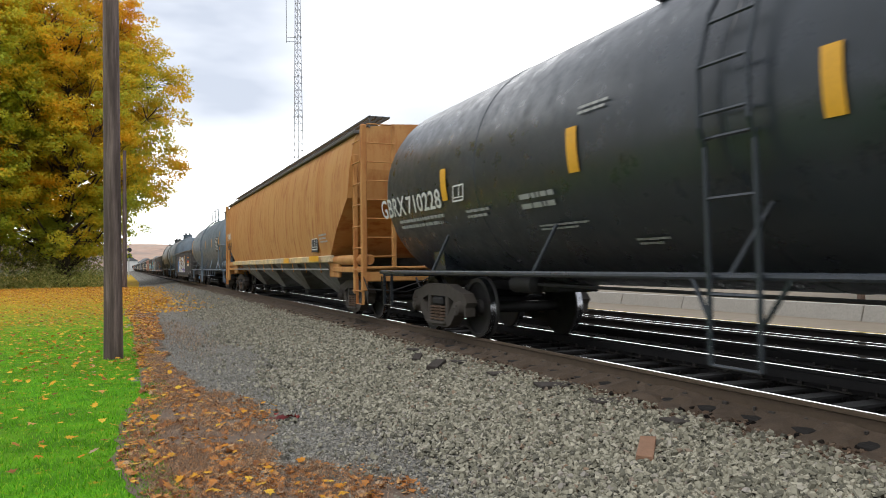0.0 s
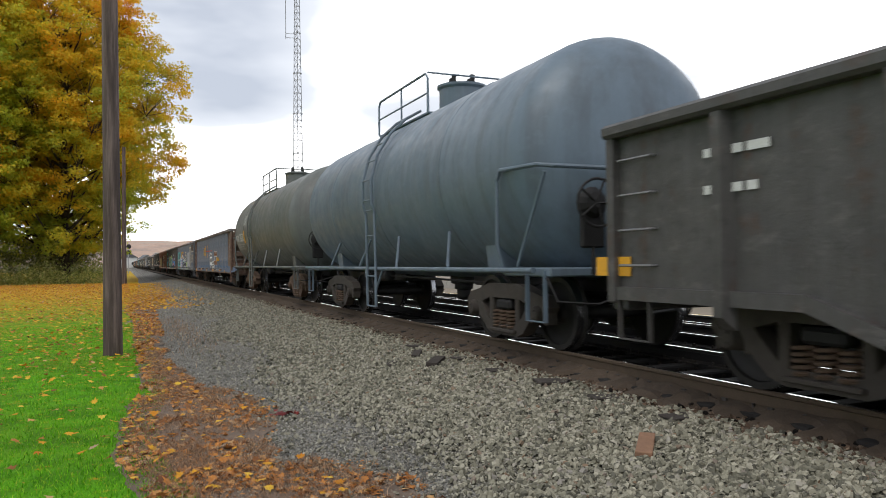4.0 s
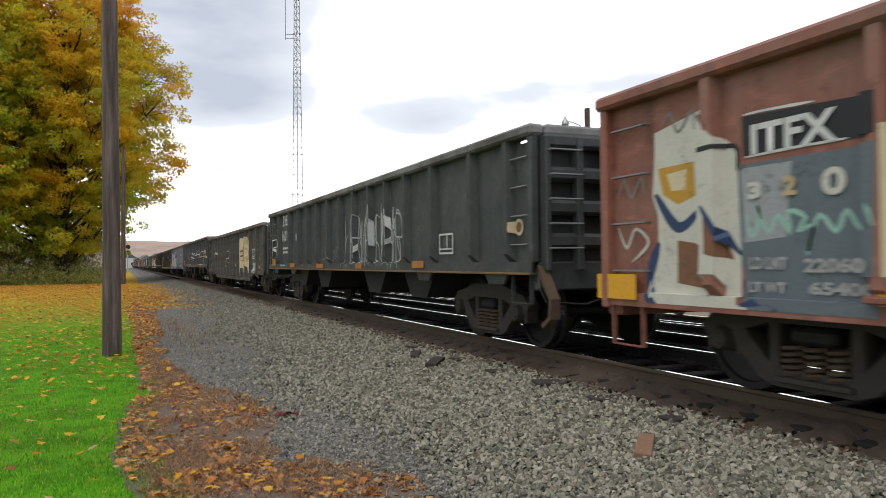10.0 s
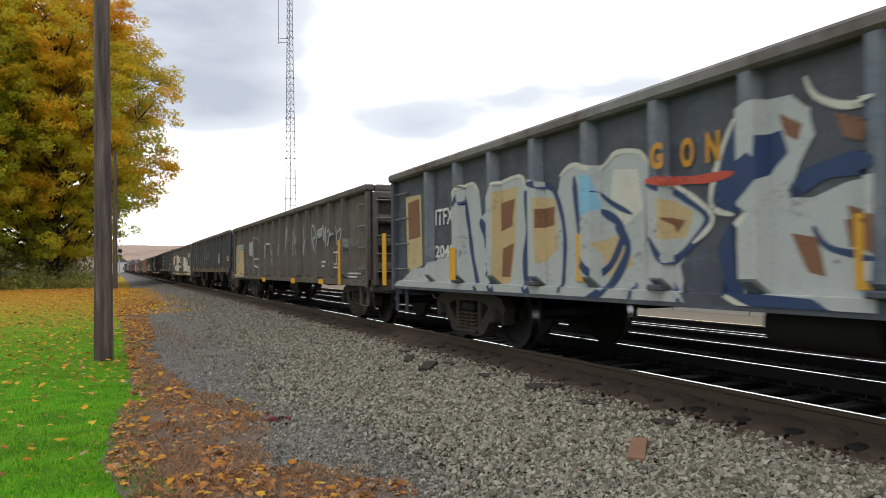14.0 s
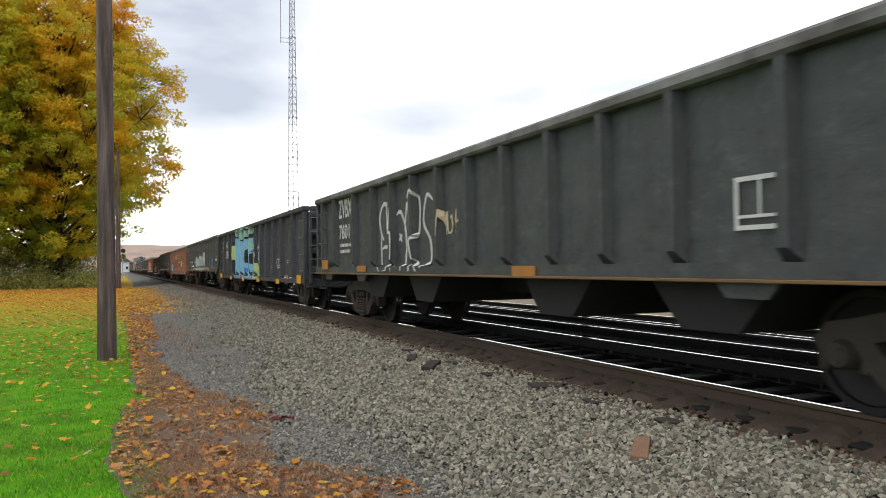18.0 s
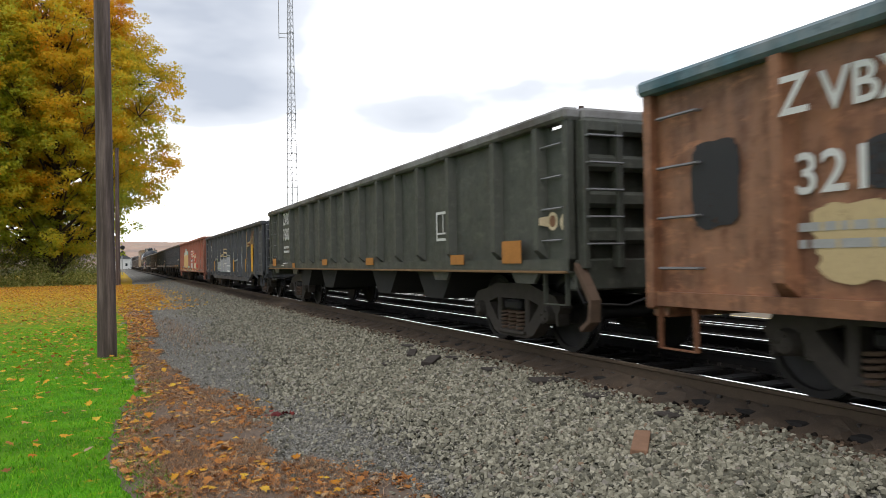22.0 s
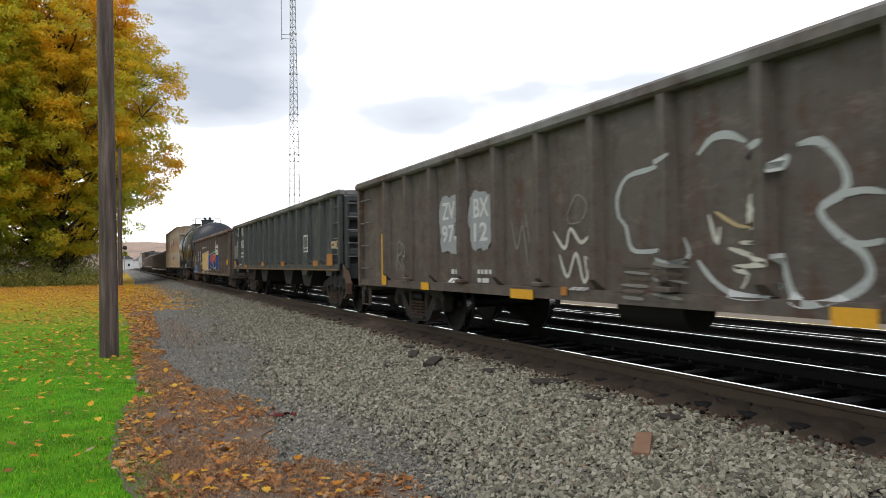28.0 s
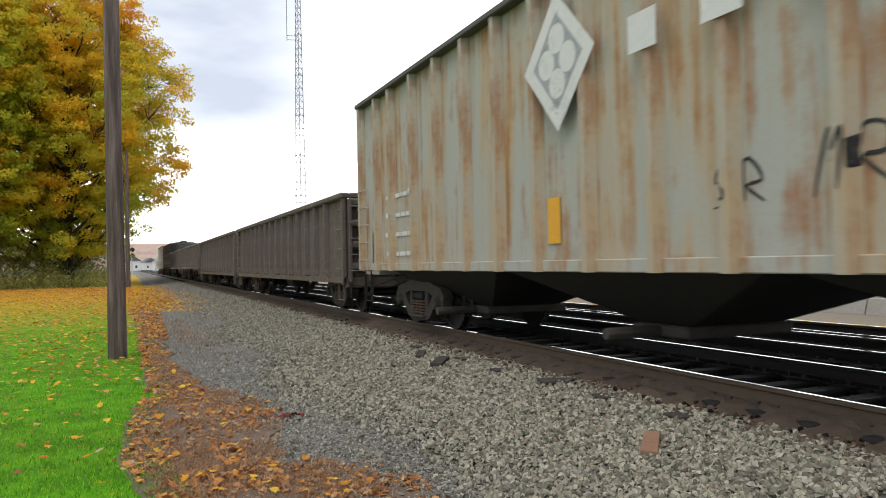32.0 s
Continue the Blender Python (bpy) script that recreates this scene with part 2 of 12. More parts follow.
def ballast_material(name, lo, hi, scale):
    m, n, l, b = material(name)
    v = coords(n)
    vo = n.new("ShaderNodeTexVoronoi")
    vo.inputs["Scale"].default_value = scale
    l.new(v, vo.inputs["Vector"])
    sep = n.new("ShaderNodeSeparateColor")
    l.new(vo.outputs["Color"], sep.inputs[0])
    big = noise_tex(n, l, v, 0.35, 5, 0.6)
    c = ramp(n, l, sep.outputs[0], [(0.0, (lo, lo * 0.97, lo * 0.86)), (1.0, (hi, hi * 0.97, hi * 0.86))])
    # Cell edges painted dark, imitating shade between the stones.
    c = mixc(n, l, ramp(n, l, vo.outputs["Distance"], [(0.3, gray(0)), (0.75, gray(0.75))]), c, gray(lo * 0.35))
    c = mixc(n, l, ramp(n, l, big, [(0.45, gray(0)), (0.7, gray(0.5))]), c, (lo * 1.0, lo * 0.88, lo * 0.72))
    l.new(c, b.inputs["Base Color"])
    b.inputs["Roughness"].default_value = 0.95
    b.inputs["Specular IOR Level"].default_value = 0.15
    bump(n, l, b, vo.outputs["Distance"], 1.0, -0.03)
    return m


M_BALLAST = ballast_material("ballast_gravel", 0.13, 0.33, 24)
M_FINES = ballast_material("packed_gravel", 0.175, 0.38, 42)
# Track bed coloured near-black, standing in for shade under the train.
M_BED = ballast_material("shade_black_track_ballast", 0.008, 0.022, 20)
M_STONE = islands("ballast_stone", [(0.0, (0.10, 0.097, 0.078)), (0.3, (0.19, 0.182, 0.137)), (0.65, (0.292, 0.278, 0.212)), (0.88, (0.40, 0.377, 0.295)), (0.96, (0.27, 0.25, 0.22)), (1.0, (0.23, 0.16, 0.105))], 0.9, 0.0, 0.2)
M_GRIT = islands("dark_path_grit", [(0.0, (0.12, 0.113, 0.095)), (0.5, (0.25, 0.238, 0.20)), (0.9, (0.36, 0.345, 0.29)), (1.0, (0.46, 0.44, 0.38))], 0.95, 0.0, 0.15)
# Rust-tinged stones darkened to carry the train's shade.
M_SHADESTONE = islands("shade_dark_ballast_stone", [(0.0, (0.006, 0.0055, 0.005)), (0.6, (0.016, 0.013, 0.011)), (1.0, (0.034, 0.026, 0.021))], 0.95)
M_RAIL = plain("rail_rust", (0.095, 0.066, 0.042), 0.85, 0.1)
# Every rail but the nearest is coloured black in place of shade.
M_RAIL_SHADED = plain("shade_black_rail", (0.016, 0.014, 0.013), 0.7, 0.1)
M_RAILTOP = plain("polished_rail_head", (0.9, 0.9, 0.9), 0.10, 1.0, 0.1, 20, 0.0005)
# Ties taken near-black, the shade beneath the train put into their colour.
M_TIE = plain("shade_dark_tie", (0.014, 0.012, 0.0105), 0.95, 0, 0.4, 6, 0.01)
M_TIE_END = plain("grey_split_tie", (0.045, 0.037, 0.031), 0.95, 0, 0.45, 9, 0.012)
M_PLATE = plain("worn_tie_plate", (0.06, 0.052, 0.046), 0.6, 0.4)
M_WOOD = plain("broken_timber", (0.25, 0.14, 0.085), 0.9, 0, 0.35, 14, 0.006)
# Greasy steel, bogies and wheels coloured darker to stand in for undercar shade.
M_STEEL_DARK = plain("greasy_shade_dark_steel", (0.014, 0.013, 0.013), 0.7, 0.2)
M_BOGIE = plain("dusty_cast_steel", (0.055, 0.046, 0.038), 0.85, 0.1, 0.5)
M_BOGIE_RUST = plain("rust_brown_cast_steel", (0.10, 0.062, 0.04), 0.85, 0.1, 0.4)
M_WHEEL = plain("wheel_steel", (0.024, 0.022, 0.021), 0.6, 0.4, 0.4)
M_TREAD = plain("wheel_tread", (0.45, 0.45, 0.46), 0.25, 1.0, 0.1)
M_REFLECT = plain("yellow_reflector", (0.72, 0.36, 0.02), 0.45, 0, 0.12, 5)
M_REFLECT_OLD = plain("dirty_orange_reflector", (0.42, 0.17, 0.03), 0.6, 0, 0.3, 5)
M_STENCIL = plain("white_stencil_paint", (0.62, 0.62, 0.60), 0.6, 0, 0.15, 12, 0.0005)
M_STENCIL_DIM = plain("dull_stencil_paint", (0.34, 0.34, 0.33), 0.7, 0, 0.2, 12, 0.0005)
M_BLACK = plain("black_panel_paint", (0.02, 0.02, 0.022), 0.6, 0, 0.2)
M_ORANGE = plain("orange_lettering_paint", (0.55, 0.25, 0.02), 0.6, 0, 0.25, 6, 0.0005)
M_PINK = plain("pink_panel_paint", (0.65, 0.2, 0.2), 0.6, 0, 0.15)
M_TEAL = plain("teal_panel_paint", (0.05, 0.16, 0.17), 0.6, 0, 0.2)
M_PLACARD = plain("red_placard", (0.55, 0.05, 0.06), 0.5, 0, 0.1)
M_RUSTBROWN = islands("rust_brown_stone", [(0.0, (0.06, 0.042, 0.03)), (0.5, (0.12, 0.08, 0.055)), (1.0, (0.20, 0.15, 0.11))], 0.95)


# ---- mesh building ----
class Shape:
    """Collects vertices and faces of one part."""

    def __init__(self):
        self.v, self.f = [], []

    def add(self, verts, faces):
        k = len(self.v)
        self.v += [tuple(p) for p in verts]
        self.f += [tuple(i + k for i in q) for q in faces]
        return self

    def box(self, x0, x1, y0, y1, z0, z1, c=0.0):
        x0, x1 = min(x0, x1), max(x0, x1)
        y0, y1 = min(y0, y1), max(y0, y1)
        z0, z1 = min(z0, z1), max(z0, z1)
        c = min(c, (x1 - x0) * 0.45, (y1 - y0) * 0.45, (z1 - z0) * 0.45)
        if c <= 0:
            return self.add([(x, y, z) for x in (x0, x1) for y in (y0, y1) for z in (z0, z1)],
                            [(0, 1, 3, 2), (4, 6, 7, 5), (0, 4, 5, 1), (2, 3, 7, 6), (0, 2, 6, 4), (1, 5, 7, 3)])
        lo, hi = (x0, y0, z0), (x1, y1, z1)
        verts, idx = [], {}
        for sx in (0, 1):
            for sy in (0, 1):
                for sz in (0, 1):
                    s = (sx, sy, sz)
                    for ax in range(3):
                        p = []
                        for a in range(3):
                            e = hi[a] if s[a] else lo[a]
                            p.append(e if a == ax else e + (-c if s[a] else c))
                        idx[s, ax] = len(verts)
                        verts.append(p)
        faces = []
        for ax in range(3):
            o1, o2 = (ax + 1) % 3, (ax + 2) % 3
            for sgn in (0, 1):
                q = []
                for a, b in ((0, 0), (1, 0), (1, 1), (0, 1)):
                    s = [0, 0, 0]
                    s[ax], s[o1], s[o2] = sgn, a, b
                    q.append(idx[tuple(s), ax])
                faces.append(q if sgn else q[::-1])
            for a in (0, 1):
                for b in (0, 1):
                    s0, s1 = [0, 0, 0], [0, 0, 0]
                    s0[o1], s0[o2], s1[o1], s1[o2] = a, b, a, b
                    s0[ax], s1[ax] = 0, 1
                    q = [idx[tuple(s0), o1], idx[tuple(s1), o1], idx[tuple(s1), o2], idx[tuple(s0), o2]]
                    faces.append(q if a == b else q[::-1])
        for sx in (0, 1):
            for sy in (0, 1):
                for sz in (0, 1):
                    s = (sx, sy, sz)
                    q = [idx[s, 0], idx[s, 1], idx[s, 2]]
                    faces.append(q if (sx + sy + sz) % 2 else q[::-1])
        return self.add(verts, faces)

    def prism(self, outline, axis, a0, a1):
        """Extrudes a 2D outline along an axis; the outline holds the other two coordinates in order."""
        n = len(outline)

        def put(p, a):
            q = list(p)
            q.insert(axis, a)
            return q
        v = [put(p, a0) for p in outline] + [put(p, a1) for p in outline]
        f = [tuple(range(n))[::-1], tuple(range(n, 2 * n))] + [(i, (i + 1) % n, n + (i + 1) % n, n + i) for i in range(n)]
        return self.add(v, f)

    def bar(self, pts, thick, x0, x1):
        """A flat bar bent along (y, z) points, thick across the bend, x0 to x1 wide."""
        n, up, dn = len(pts), [], []
        for i, (y, z) in enumerate(pts):
            ya, za = pts[max(0, i - 1)]
            yb, zb = pts[min(n - 1, i + 1)]
            d = math.hypot(yb - ya, zb - za) or 1
            ny, nz = -(zb - za) / d, (yb - ya) / d
            t = thick[i] if isinstance(thick, (list, tuple)) else thick
            up.append((y + ny * t / 2, z + nz * t / 2))
            dn.append((y - ny * t / 2, z - nz * t / 2))
        v, f = [], []
        for i in range(n):
            v += [(x0, *up[i]), (x1, *up[i]), (x1, *dn[i]), (x0, *dn[i])]
        for i in range(n - 1):
            for k in range(4):
                a, b = i * 4 + k, i * 4 + (k + 1) % 4
                f.append((a, b, b + 4, a + 4))
        f += [(3, 2, 1, 0), tuple(range(4 * n - 4, 4 * n))]
        return self.add(v, f)

    def tube(self, pts, r, seg=6):
        pts = [Vector(p) for p in pts]
        n, v, f = len(pts), [], []
        for i, p in enumerate(pts):
            d = (pts[min(i + 1, n - 1)] - pts[max(i - 1, 0)]).normalized()
            a = d.orthogonal() if i == 0 else (side - d * side.dot(d))
            side = a.normalized()
            b = d.cross(side)
            rr = r[i] if isinstance(r, (list, tuple)) else r
            for k in range(seg):
                t = 2 * math.pi * k / seg
                v.append(p + (side * math.cos(t) + b * math.sin(t)) * rr)
        for i in range(n - 1):
            for k in range(seg):
                k2 = (k + 1) % seg
                f.append((i * seg + k, i * seg + k2, (i + 1) * seg + k2, (i + 1) * seg + k))
        f += [tuple(range(seg))[::-1], tuple(range((n - 1) * seg, n * seg))]
        return self.add(v, f)

    def lathe(self, profile, axis=1, seg=32, centre=(0, 0, 0)):
        """Turns (along, radius) points round an axis."""
        v, f, n = [], [], len(profile)
        for a, r in profile:
            for k in range(seg):
                t = 2 * math.pi * k / seg
                q = [math.cos(t) * r, math.sin(t) * r]
                q.insert(axis, a)
                v.append([q[i] + centre[i] for i in range(3)])
        for i in range(n - 1):
            for k in range(seg):
                k2 = (k + 1) % seg
                f.append((i * seg + k, (i + 1) * seg + k, (i + 1) * seg + k2, i * seg + k2))
        f += [tuple(range(seg)), tuple(range((n - 1) * seg, n * seg))[::-1]]
        return self.add(v, f)

    def mesh(self, name, mat, smooth=False):
        me = bpy.data.meshes.new(name)
        me.from_pydata(self.v, [], self.f)
        if mat:
            me.materials.append(mat)
        if smooth:
            me.shade_smooth()
            me.set_sharp_from_angle(angle=radians(35))
        return me


def part(name, shape, mat, parent=None, label="", at=None, smooth=False):
    """Links a shape (or a mesh that it shares) as one object under its thing."""
    me = shape.mesh(name, mat, smooth) if isinstance(shape, Shape) else shape
    ob = new(name, me)
    if parent:
        ob.parent = parent
    if at is not None:
        ob.matrix_basis = at if isinstance(at, Matrix) else Matrix.Translation(at)
    if label:
        ob["label"] = label
    return ob


def bulk(name, verts, faces, mat):
    me = bpy.data.meshes.new(name)
    me.from_pydata(verts.tolist() if hasattr(verts, "tolist") else verts, [], faces.tolist() if hasattr(faces, "tolist") else faces)
    me.materials.append(mat)
    return me


# ---- ground ----
def ground_z(x, y):
    """Height of the trackside: lawn and path, rising to the ballast shoulder."""
    pts = [(-60, -0.50), (0.3, -0.48), (2.0, -0.47), (3.2, -0.34), (4.3, -0.22), (12.0, -0.22), (12.6, -0.30), (60, -0.35)]
    for (xa, za), (xb, zb) in zip(pts, pts[1:]):
        if x <= xb:
            return za + (zb - za) * max(0, min(1, (x - xa) / (xb - xa)))
    return pts[-1][1]


def between(y, pts):
    """Straight runs between (y, x) points."""
    for (ya, xa), (yb, xb) in zip(pts, pts[1:]):
        if y <= yb:
            return xa + (xb - xa) * max(0.0, (y - ya) / (yb - ya))
    return pts[-1][1]


EDGE = ((-14, 0.5), (4.0, 0.5), (5.6, 0.28), (6.6, 0.12), (8.4, 0.15), (10.2, 0.36), (11.4, 0.42), (14.5, 0.37), (22, 0.40), (29, 0.2), (40, 0.5), (54, 0.74), (90, 1.4))
DRIFT = ((-14, 1.7), (5.0, 1.78), (5.8, 1.66), (6.2, 1.25), (6.9, 1.12), (8.0, 1.42), (8.9, 1.30), (10.4, 0.86), (12.6, 0.64), (18, 0.76), (27, 0.95), (36, 1.9), (45, 2.3), (90, 2.6))


def lawn_edge(y):
    return between(y, EDGE) + 0.05 * noise.noise(Vector((y * 1.1, 5, 0))) + 0.03 * noise.noise(Vector((y * 4.3, 8, 0)))


def strip(name, xs_of_y, ys, mat, lift=0.0, label="", wobble=0.0):
    v, f = [], []
    n = len(xs_of_y(ys[0]))
    for y in ys:
        for x in xs_of_y(y):
            v.append((x, y, ground_z(x, y) + lift + wobble * (noise.noise(Vector((x * 0.9, y * 0.9, 3))))))
    for j in range(len(ys) - 1):
        for i in range(n - 1):
            a = j * n + i
            f.append((a, a + 1, a + n + 1, a + n))
    me = bulk(name, v, f, mat)
    me.shade_smooth()
    return tagged(new(name, me), label=label, category="ground", kind="structure")


def lawn_material():
    m, n, l, b = material("lawn_grass")
    v = coords(n)
    a, c1, d = noise_tex(n, l, v, 0.5, 5), noise_tex(n, l, v, 7, 6, 0.7), noise_tex(n, l, v, 60, 4, 0.7)
    c = ramp(n, l, d, [(0.3, (0.055, 0.185, 0.006)), (0.55, (0.115, 0.37, 0.010)), (0.8, (0.22, 0.52, 0.02))])
    c = mixc(n, l, ramp(n, l, a, [(0.4, gray(0)), (0.7, gray(0.6))]), c, (0.15, 0.22, 0.018))
    c = mixc(n, l, ramp(n, l, noise_tex(n, l, v, 2.3, 5, 0.6), [(0.42, gray(0.65)), (0.58, gray(0))]), c, (0.05, 0.15, 0.008))
    # fallen leaves thicken into the distance, under the trees
    sep = n.new("ShaderNodeSeparateXYZ")
    l.new(v, sep.inputs[0])
    far = n.new("ShaderNodeMapRange")
    far.inputs["From Min"].default_value, far.inputs["From Max"].default_value = 8, 55
    far.inputs["To Min"].default_value, far.inputs["To Max"].default_value = 0.02, 0.27
    l.new(sep.outputs[1], far.inputs[0])
    lm = n.new("ShaderNodeMath")
    lm.operation = "ADD"
    l.new(noise_tex(n, l, v, 9, 7, 0.8), lm.inputs[0])
    l.new(far.outputs[0], lm.inputs[1])
    leaf = ramp(n, l, c1, [(0.35, (0.42, 0.20, 0.015)), (0.65, (0.52, 0.33, 0.03))])
    c = mixc(n, l, ramp(n, l, lm.outputs[0], [(0.60, gray(0)), (0.68, gray(0.85))]), c, leaf)
    l.new(c, b.inputs["Base Color"])
    b.inputs["Roughness"].default_value = 0.9
    b.inputs["Specular IOR Level"].default_value = 0.1
    bump(n, l, b, d, 0.8, 0.03)
    return m


M_LAWN = lawn_material()
M_FIELD = plain("far_field", (0.13, 0.14, 0.07), 0.95, 0, 0.4, 0.05)
M_SAND = plain("tan_platform_paving", (0.18, 0.145, 0.10), 0.9, 0, 0.25, 2)
M_CONCRETE = plain("pale_concrete", (0.32, 0.305, 0.27), 0.85, 0, 0.15, 2)
M_YELLOW = plain("yellow_line_paint", (0.6, 0.42, 0.06), 0.7, 0, 0.15)

far_v = [(-4000, -300, -0.62), (4000, -300, -0.62), (4000, 4500, -0.62), (-4000, 4500, -0.62)]
tagged(new("ground", bulk("ground", far_v, [(0, 1, 2, 3)], M_FIELD)), "dull green and brown open valley floor", "ground", kind="structure")
M_RUSTDIRT = plain("rust_brown_dirt", (0.085, 0.06, 0.04), 0.95, 0, 0.6, 7, 0.04)
M_SOIL = plain("matted_brown_soil", (0.14, 0.10, 0.072), 0.95, 0, 0.6, 9, 0.03)
near_y = [-14 + 0.5 * i for i in range(130)] + [52 + 4 * i for i in range(140)]
strip("lawn", lambda y: [-60, -30, -14, -7, -3.5, -1.6, -0.7, lawn_edge(y) - 0.15, lawn_edge(y) + 0.1], near_y[:170], M_LAWN, 0.0, "mown green lawn strewn with orange leaves")
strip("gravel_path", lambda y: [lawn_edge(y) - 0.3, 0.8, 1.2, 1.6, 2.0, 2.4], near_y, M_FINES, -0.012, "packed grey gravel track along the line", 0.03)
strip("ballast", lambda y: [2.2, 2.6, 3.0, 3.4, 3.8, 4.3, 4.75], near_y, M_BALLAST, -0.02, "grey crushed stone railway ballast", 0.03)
strip("track_bed", lambda y: [4.7, 5.2, 6.5, 8.5, 10.6, 12.2], near_y, M_BED, -0.03, "ballast under the tracks, coloured black for the train's shade", 0.02)


def dirt_bank():
    """Brown dirt heaped from the ballast up against the near rail, sunk in places over the cribs."""
    ys = [-10 + 0.13 * i for i in range(620)]
    xs = (4.30, 4.44, 4.58, 4.70, 4.82, 4.905, 4.96)
    v, f = [], []
    for y in ys:
        lump = noise.noise(Vector((y * 1.1, 3, 0)))
        crib = max(0.0, math.cos(2 * math.pi * (y + 40) / 0.52)) ** 2
        for k, x in enumerate(xs):
            t = k / (len(xs) - 1)
            z = -0.245 + 0.125 * t ** 0.8 + 0.03 * lump * t + 0.030 * noise.noise(Vector((x * 9, y * 7, 1))) - 0.05 * crib * (0.3 < t < 0.75)
            v.append((x + 0.07 * noise.noise(Vector((y * 2.3, 1, k * 0.2))) * (t < 0.8), y, z))
    n = len(xs)
    for j in range(len(ys) - 1):
        for i in range(n - 1):
            a = j * n + i
            f.append((a, a + 1, a + n + 1, a + n))
    return tagged(new("dirt_bank", bulk("dirt_bank", v, f, M_RUSTDIRT)), "crumbled rust-brown dirt heaped along the rail", "ground", kind="structure")


dirt_bank()
strip("platform_paving", lambda y: [12.0, 12.7, 16, 24, 40], near_y[:150], M_SAND, 0.02, "tan paved strip beyond the tracks")


def soil_edge(y):
    """Width of the brown mat of leaves and dead grass beside the lawn."""
    return max(0.12, between(y, DRIFT) - between(y, EDGE) + 0.20 * noise.noise(Vector((y * 0.9, 7, 0))) + 0.14 * noise.noise(Vector((y * 3.1, 2, 0))))


soil_y = [-8.0 + 0.12 * i for i in range(500)]
strip("litter_soil", lambda y: [lawn_edge(y) - 0.2 + 0.06 * noise.noise(Vector((y * 4, 0, 0)))] + [lawn_edge(y) + k * soil_edge(y) / 4 for k in (1, 2, 3, 4)], soil_y, M_SOIL, 0.004, "brown soil matted with dead grass", 0.03)


def rail_section():
    half = [(0.0, 0.0), (0.030, 0.0), (0.036, -0.006), (0.036, -0.032), (0.009, -0.045), (0.009, -0.135), (0.05, -0.152), (0.075, -0.160), (0.075, -0.17), (0.0, -0.17)]
    return half, [(-x, z) for x, z in half[::-1]]


def track(name, label, xs, y0, y1, step, tie_x0, tie_x1, wander):
    root = tagged(new(name), label, "railway track", kind="structure")
    a, b = rail_section()
    ring = a + b[1:-1]
    for x in xs:
        s_ = 1 if x < sum(xs) / len(xs) else -1
        r = Shape().prism([(px + x, pz) for px, pz in ring], 1, y0, y1)
        rail = part("rail", r, M_RAIL if x < 5.2 else M_RAIL_SHADED, root, "rust-brown steel rail with a polished head" if x < 5.2 else "steel rail coloured black for shade, with a polished head")
        head = Shape().box(x + s_ * 0.024, x - s_ * 0.010, y0, y1, 0.0, 0.003)
        part("rail_head", head, M_RAILTOP, rail, "bright polished running surface")
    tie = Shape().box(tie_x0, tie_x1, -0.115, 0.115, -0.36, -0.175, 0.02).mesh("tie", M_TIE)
    rng = random.Random(name)
    y = y0
    while y < min(y1, 70):
        part("tie", tie, None, root, at=pose(rng.uniform(-wander, wander), y, rng.uniform(-0.012, 0.006), 0, 0, rng.uniform(-1.2, 1.2)))
        y += step
    plate = Shape().box(-0.09, 0.09, -0.17, 0.17, -0.175, -0.158, 0.006)
    for s in (-1, 1):
        plate.lathe([(-0.16, 0.014), (-0.13, 0.014), (-0.125, 0.02), (-0.118, 0.012)], 2, 6, (s * 0.065, 0.1, 0))
        plate.box(s * 0.055, s * 0.085, -0.12, -0.06, -0.158, -0.125, 0.006)
    pm = plate.mesh("tie_plate", M_PLATE)
    y = y0
    while y < min(y1, 24):
        if y > -2:
            for x in xs:
                part("tie_plate", pm, None, root, at=(x, y, 0.0))
        y += step
    return root


track("near_track", "single ballasted track under the moving train", (TRACK_X - 0.7525, TRACK_X + 0.7525), -40, 420, 0.52, TRACK_X - 1.0, TRACK_X + 1.3, 0.03)
track("turnout_track", "second track with the rails of a turnout", (7.75, 9.25, 8.95, 10.45), -40, 420, 0.56, 7.3, 10.95, 0.05)

# yellow edge line and concrete wall behind the tracks
tagged(new("edge_line", Shape().box(12.75, 12.90, -30, 120, -0.26, -0.245).mesh("edge_line", M_YELLOW)), "faded yellow line along the paving edge", "painted line", kind="structure")


def concrete_wall(y0, y1, x):
    root = tagged(new("concrete_wall"), "low pale concrete wall beyond the tracks", "wall", kind="structure")
    y = y0
    while y < y1:
        part("wall_block", Shape().prism([(x, -0.3), (x + 0.5, -0.3), (x + 0.38, 0.08), (x + 0.12, 0.08)], 1, y, y + 2.96), M_CONCRETE, root)
        y += 3.0
    return root


concrete_wall(6, 45, 15.5)


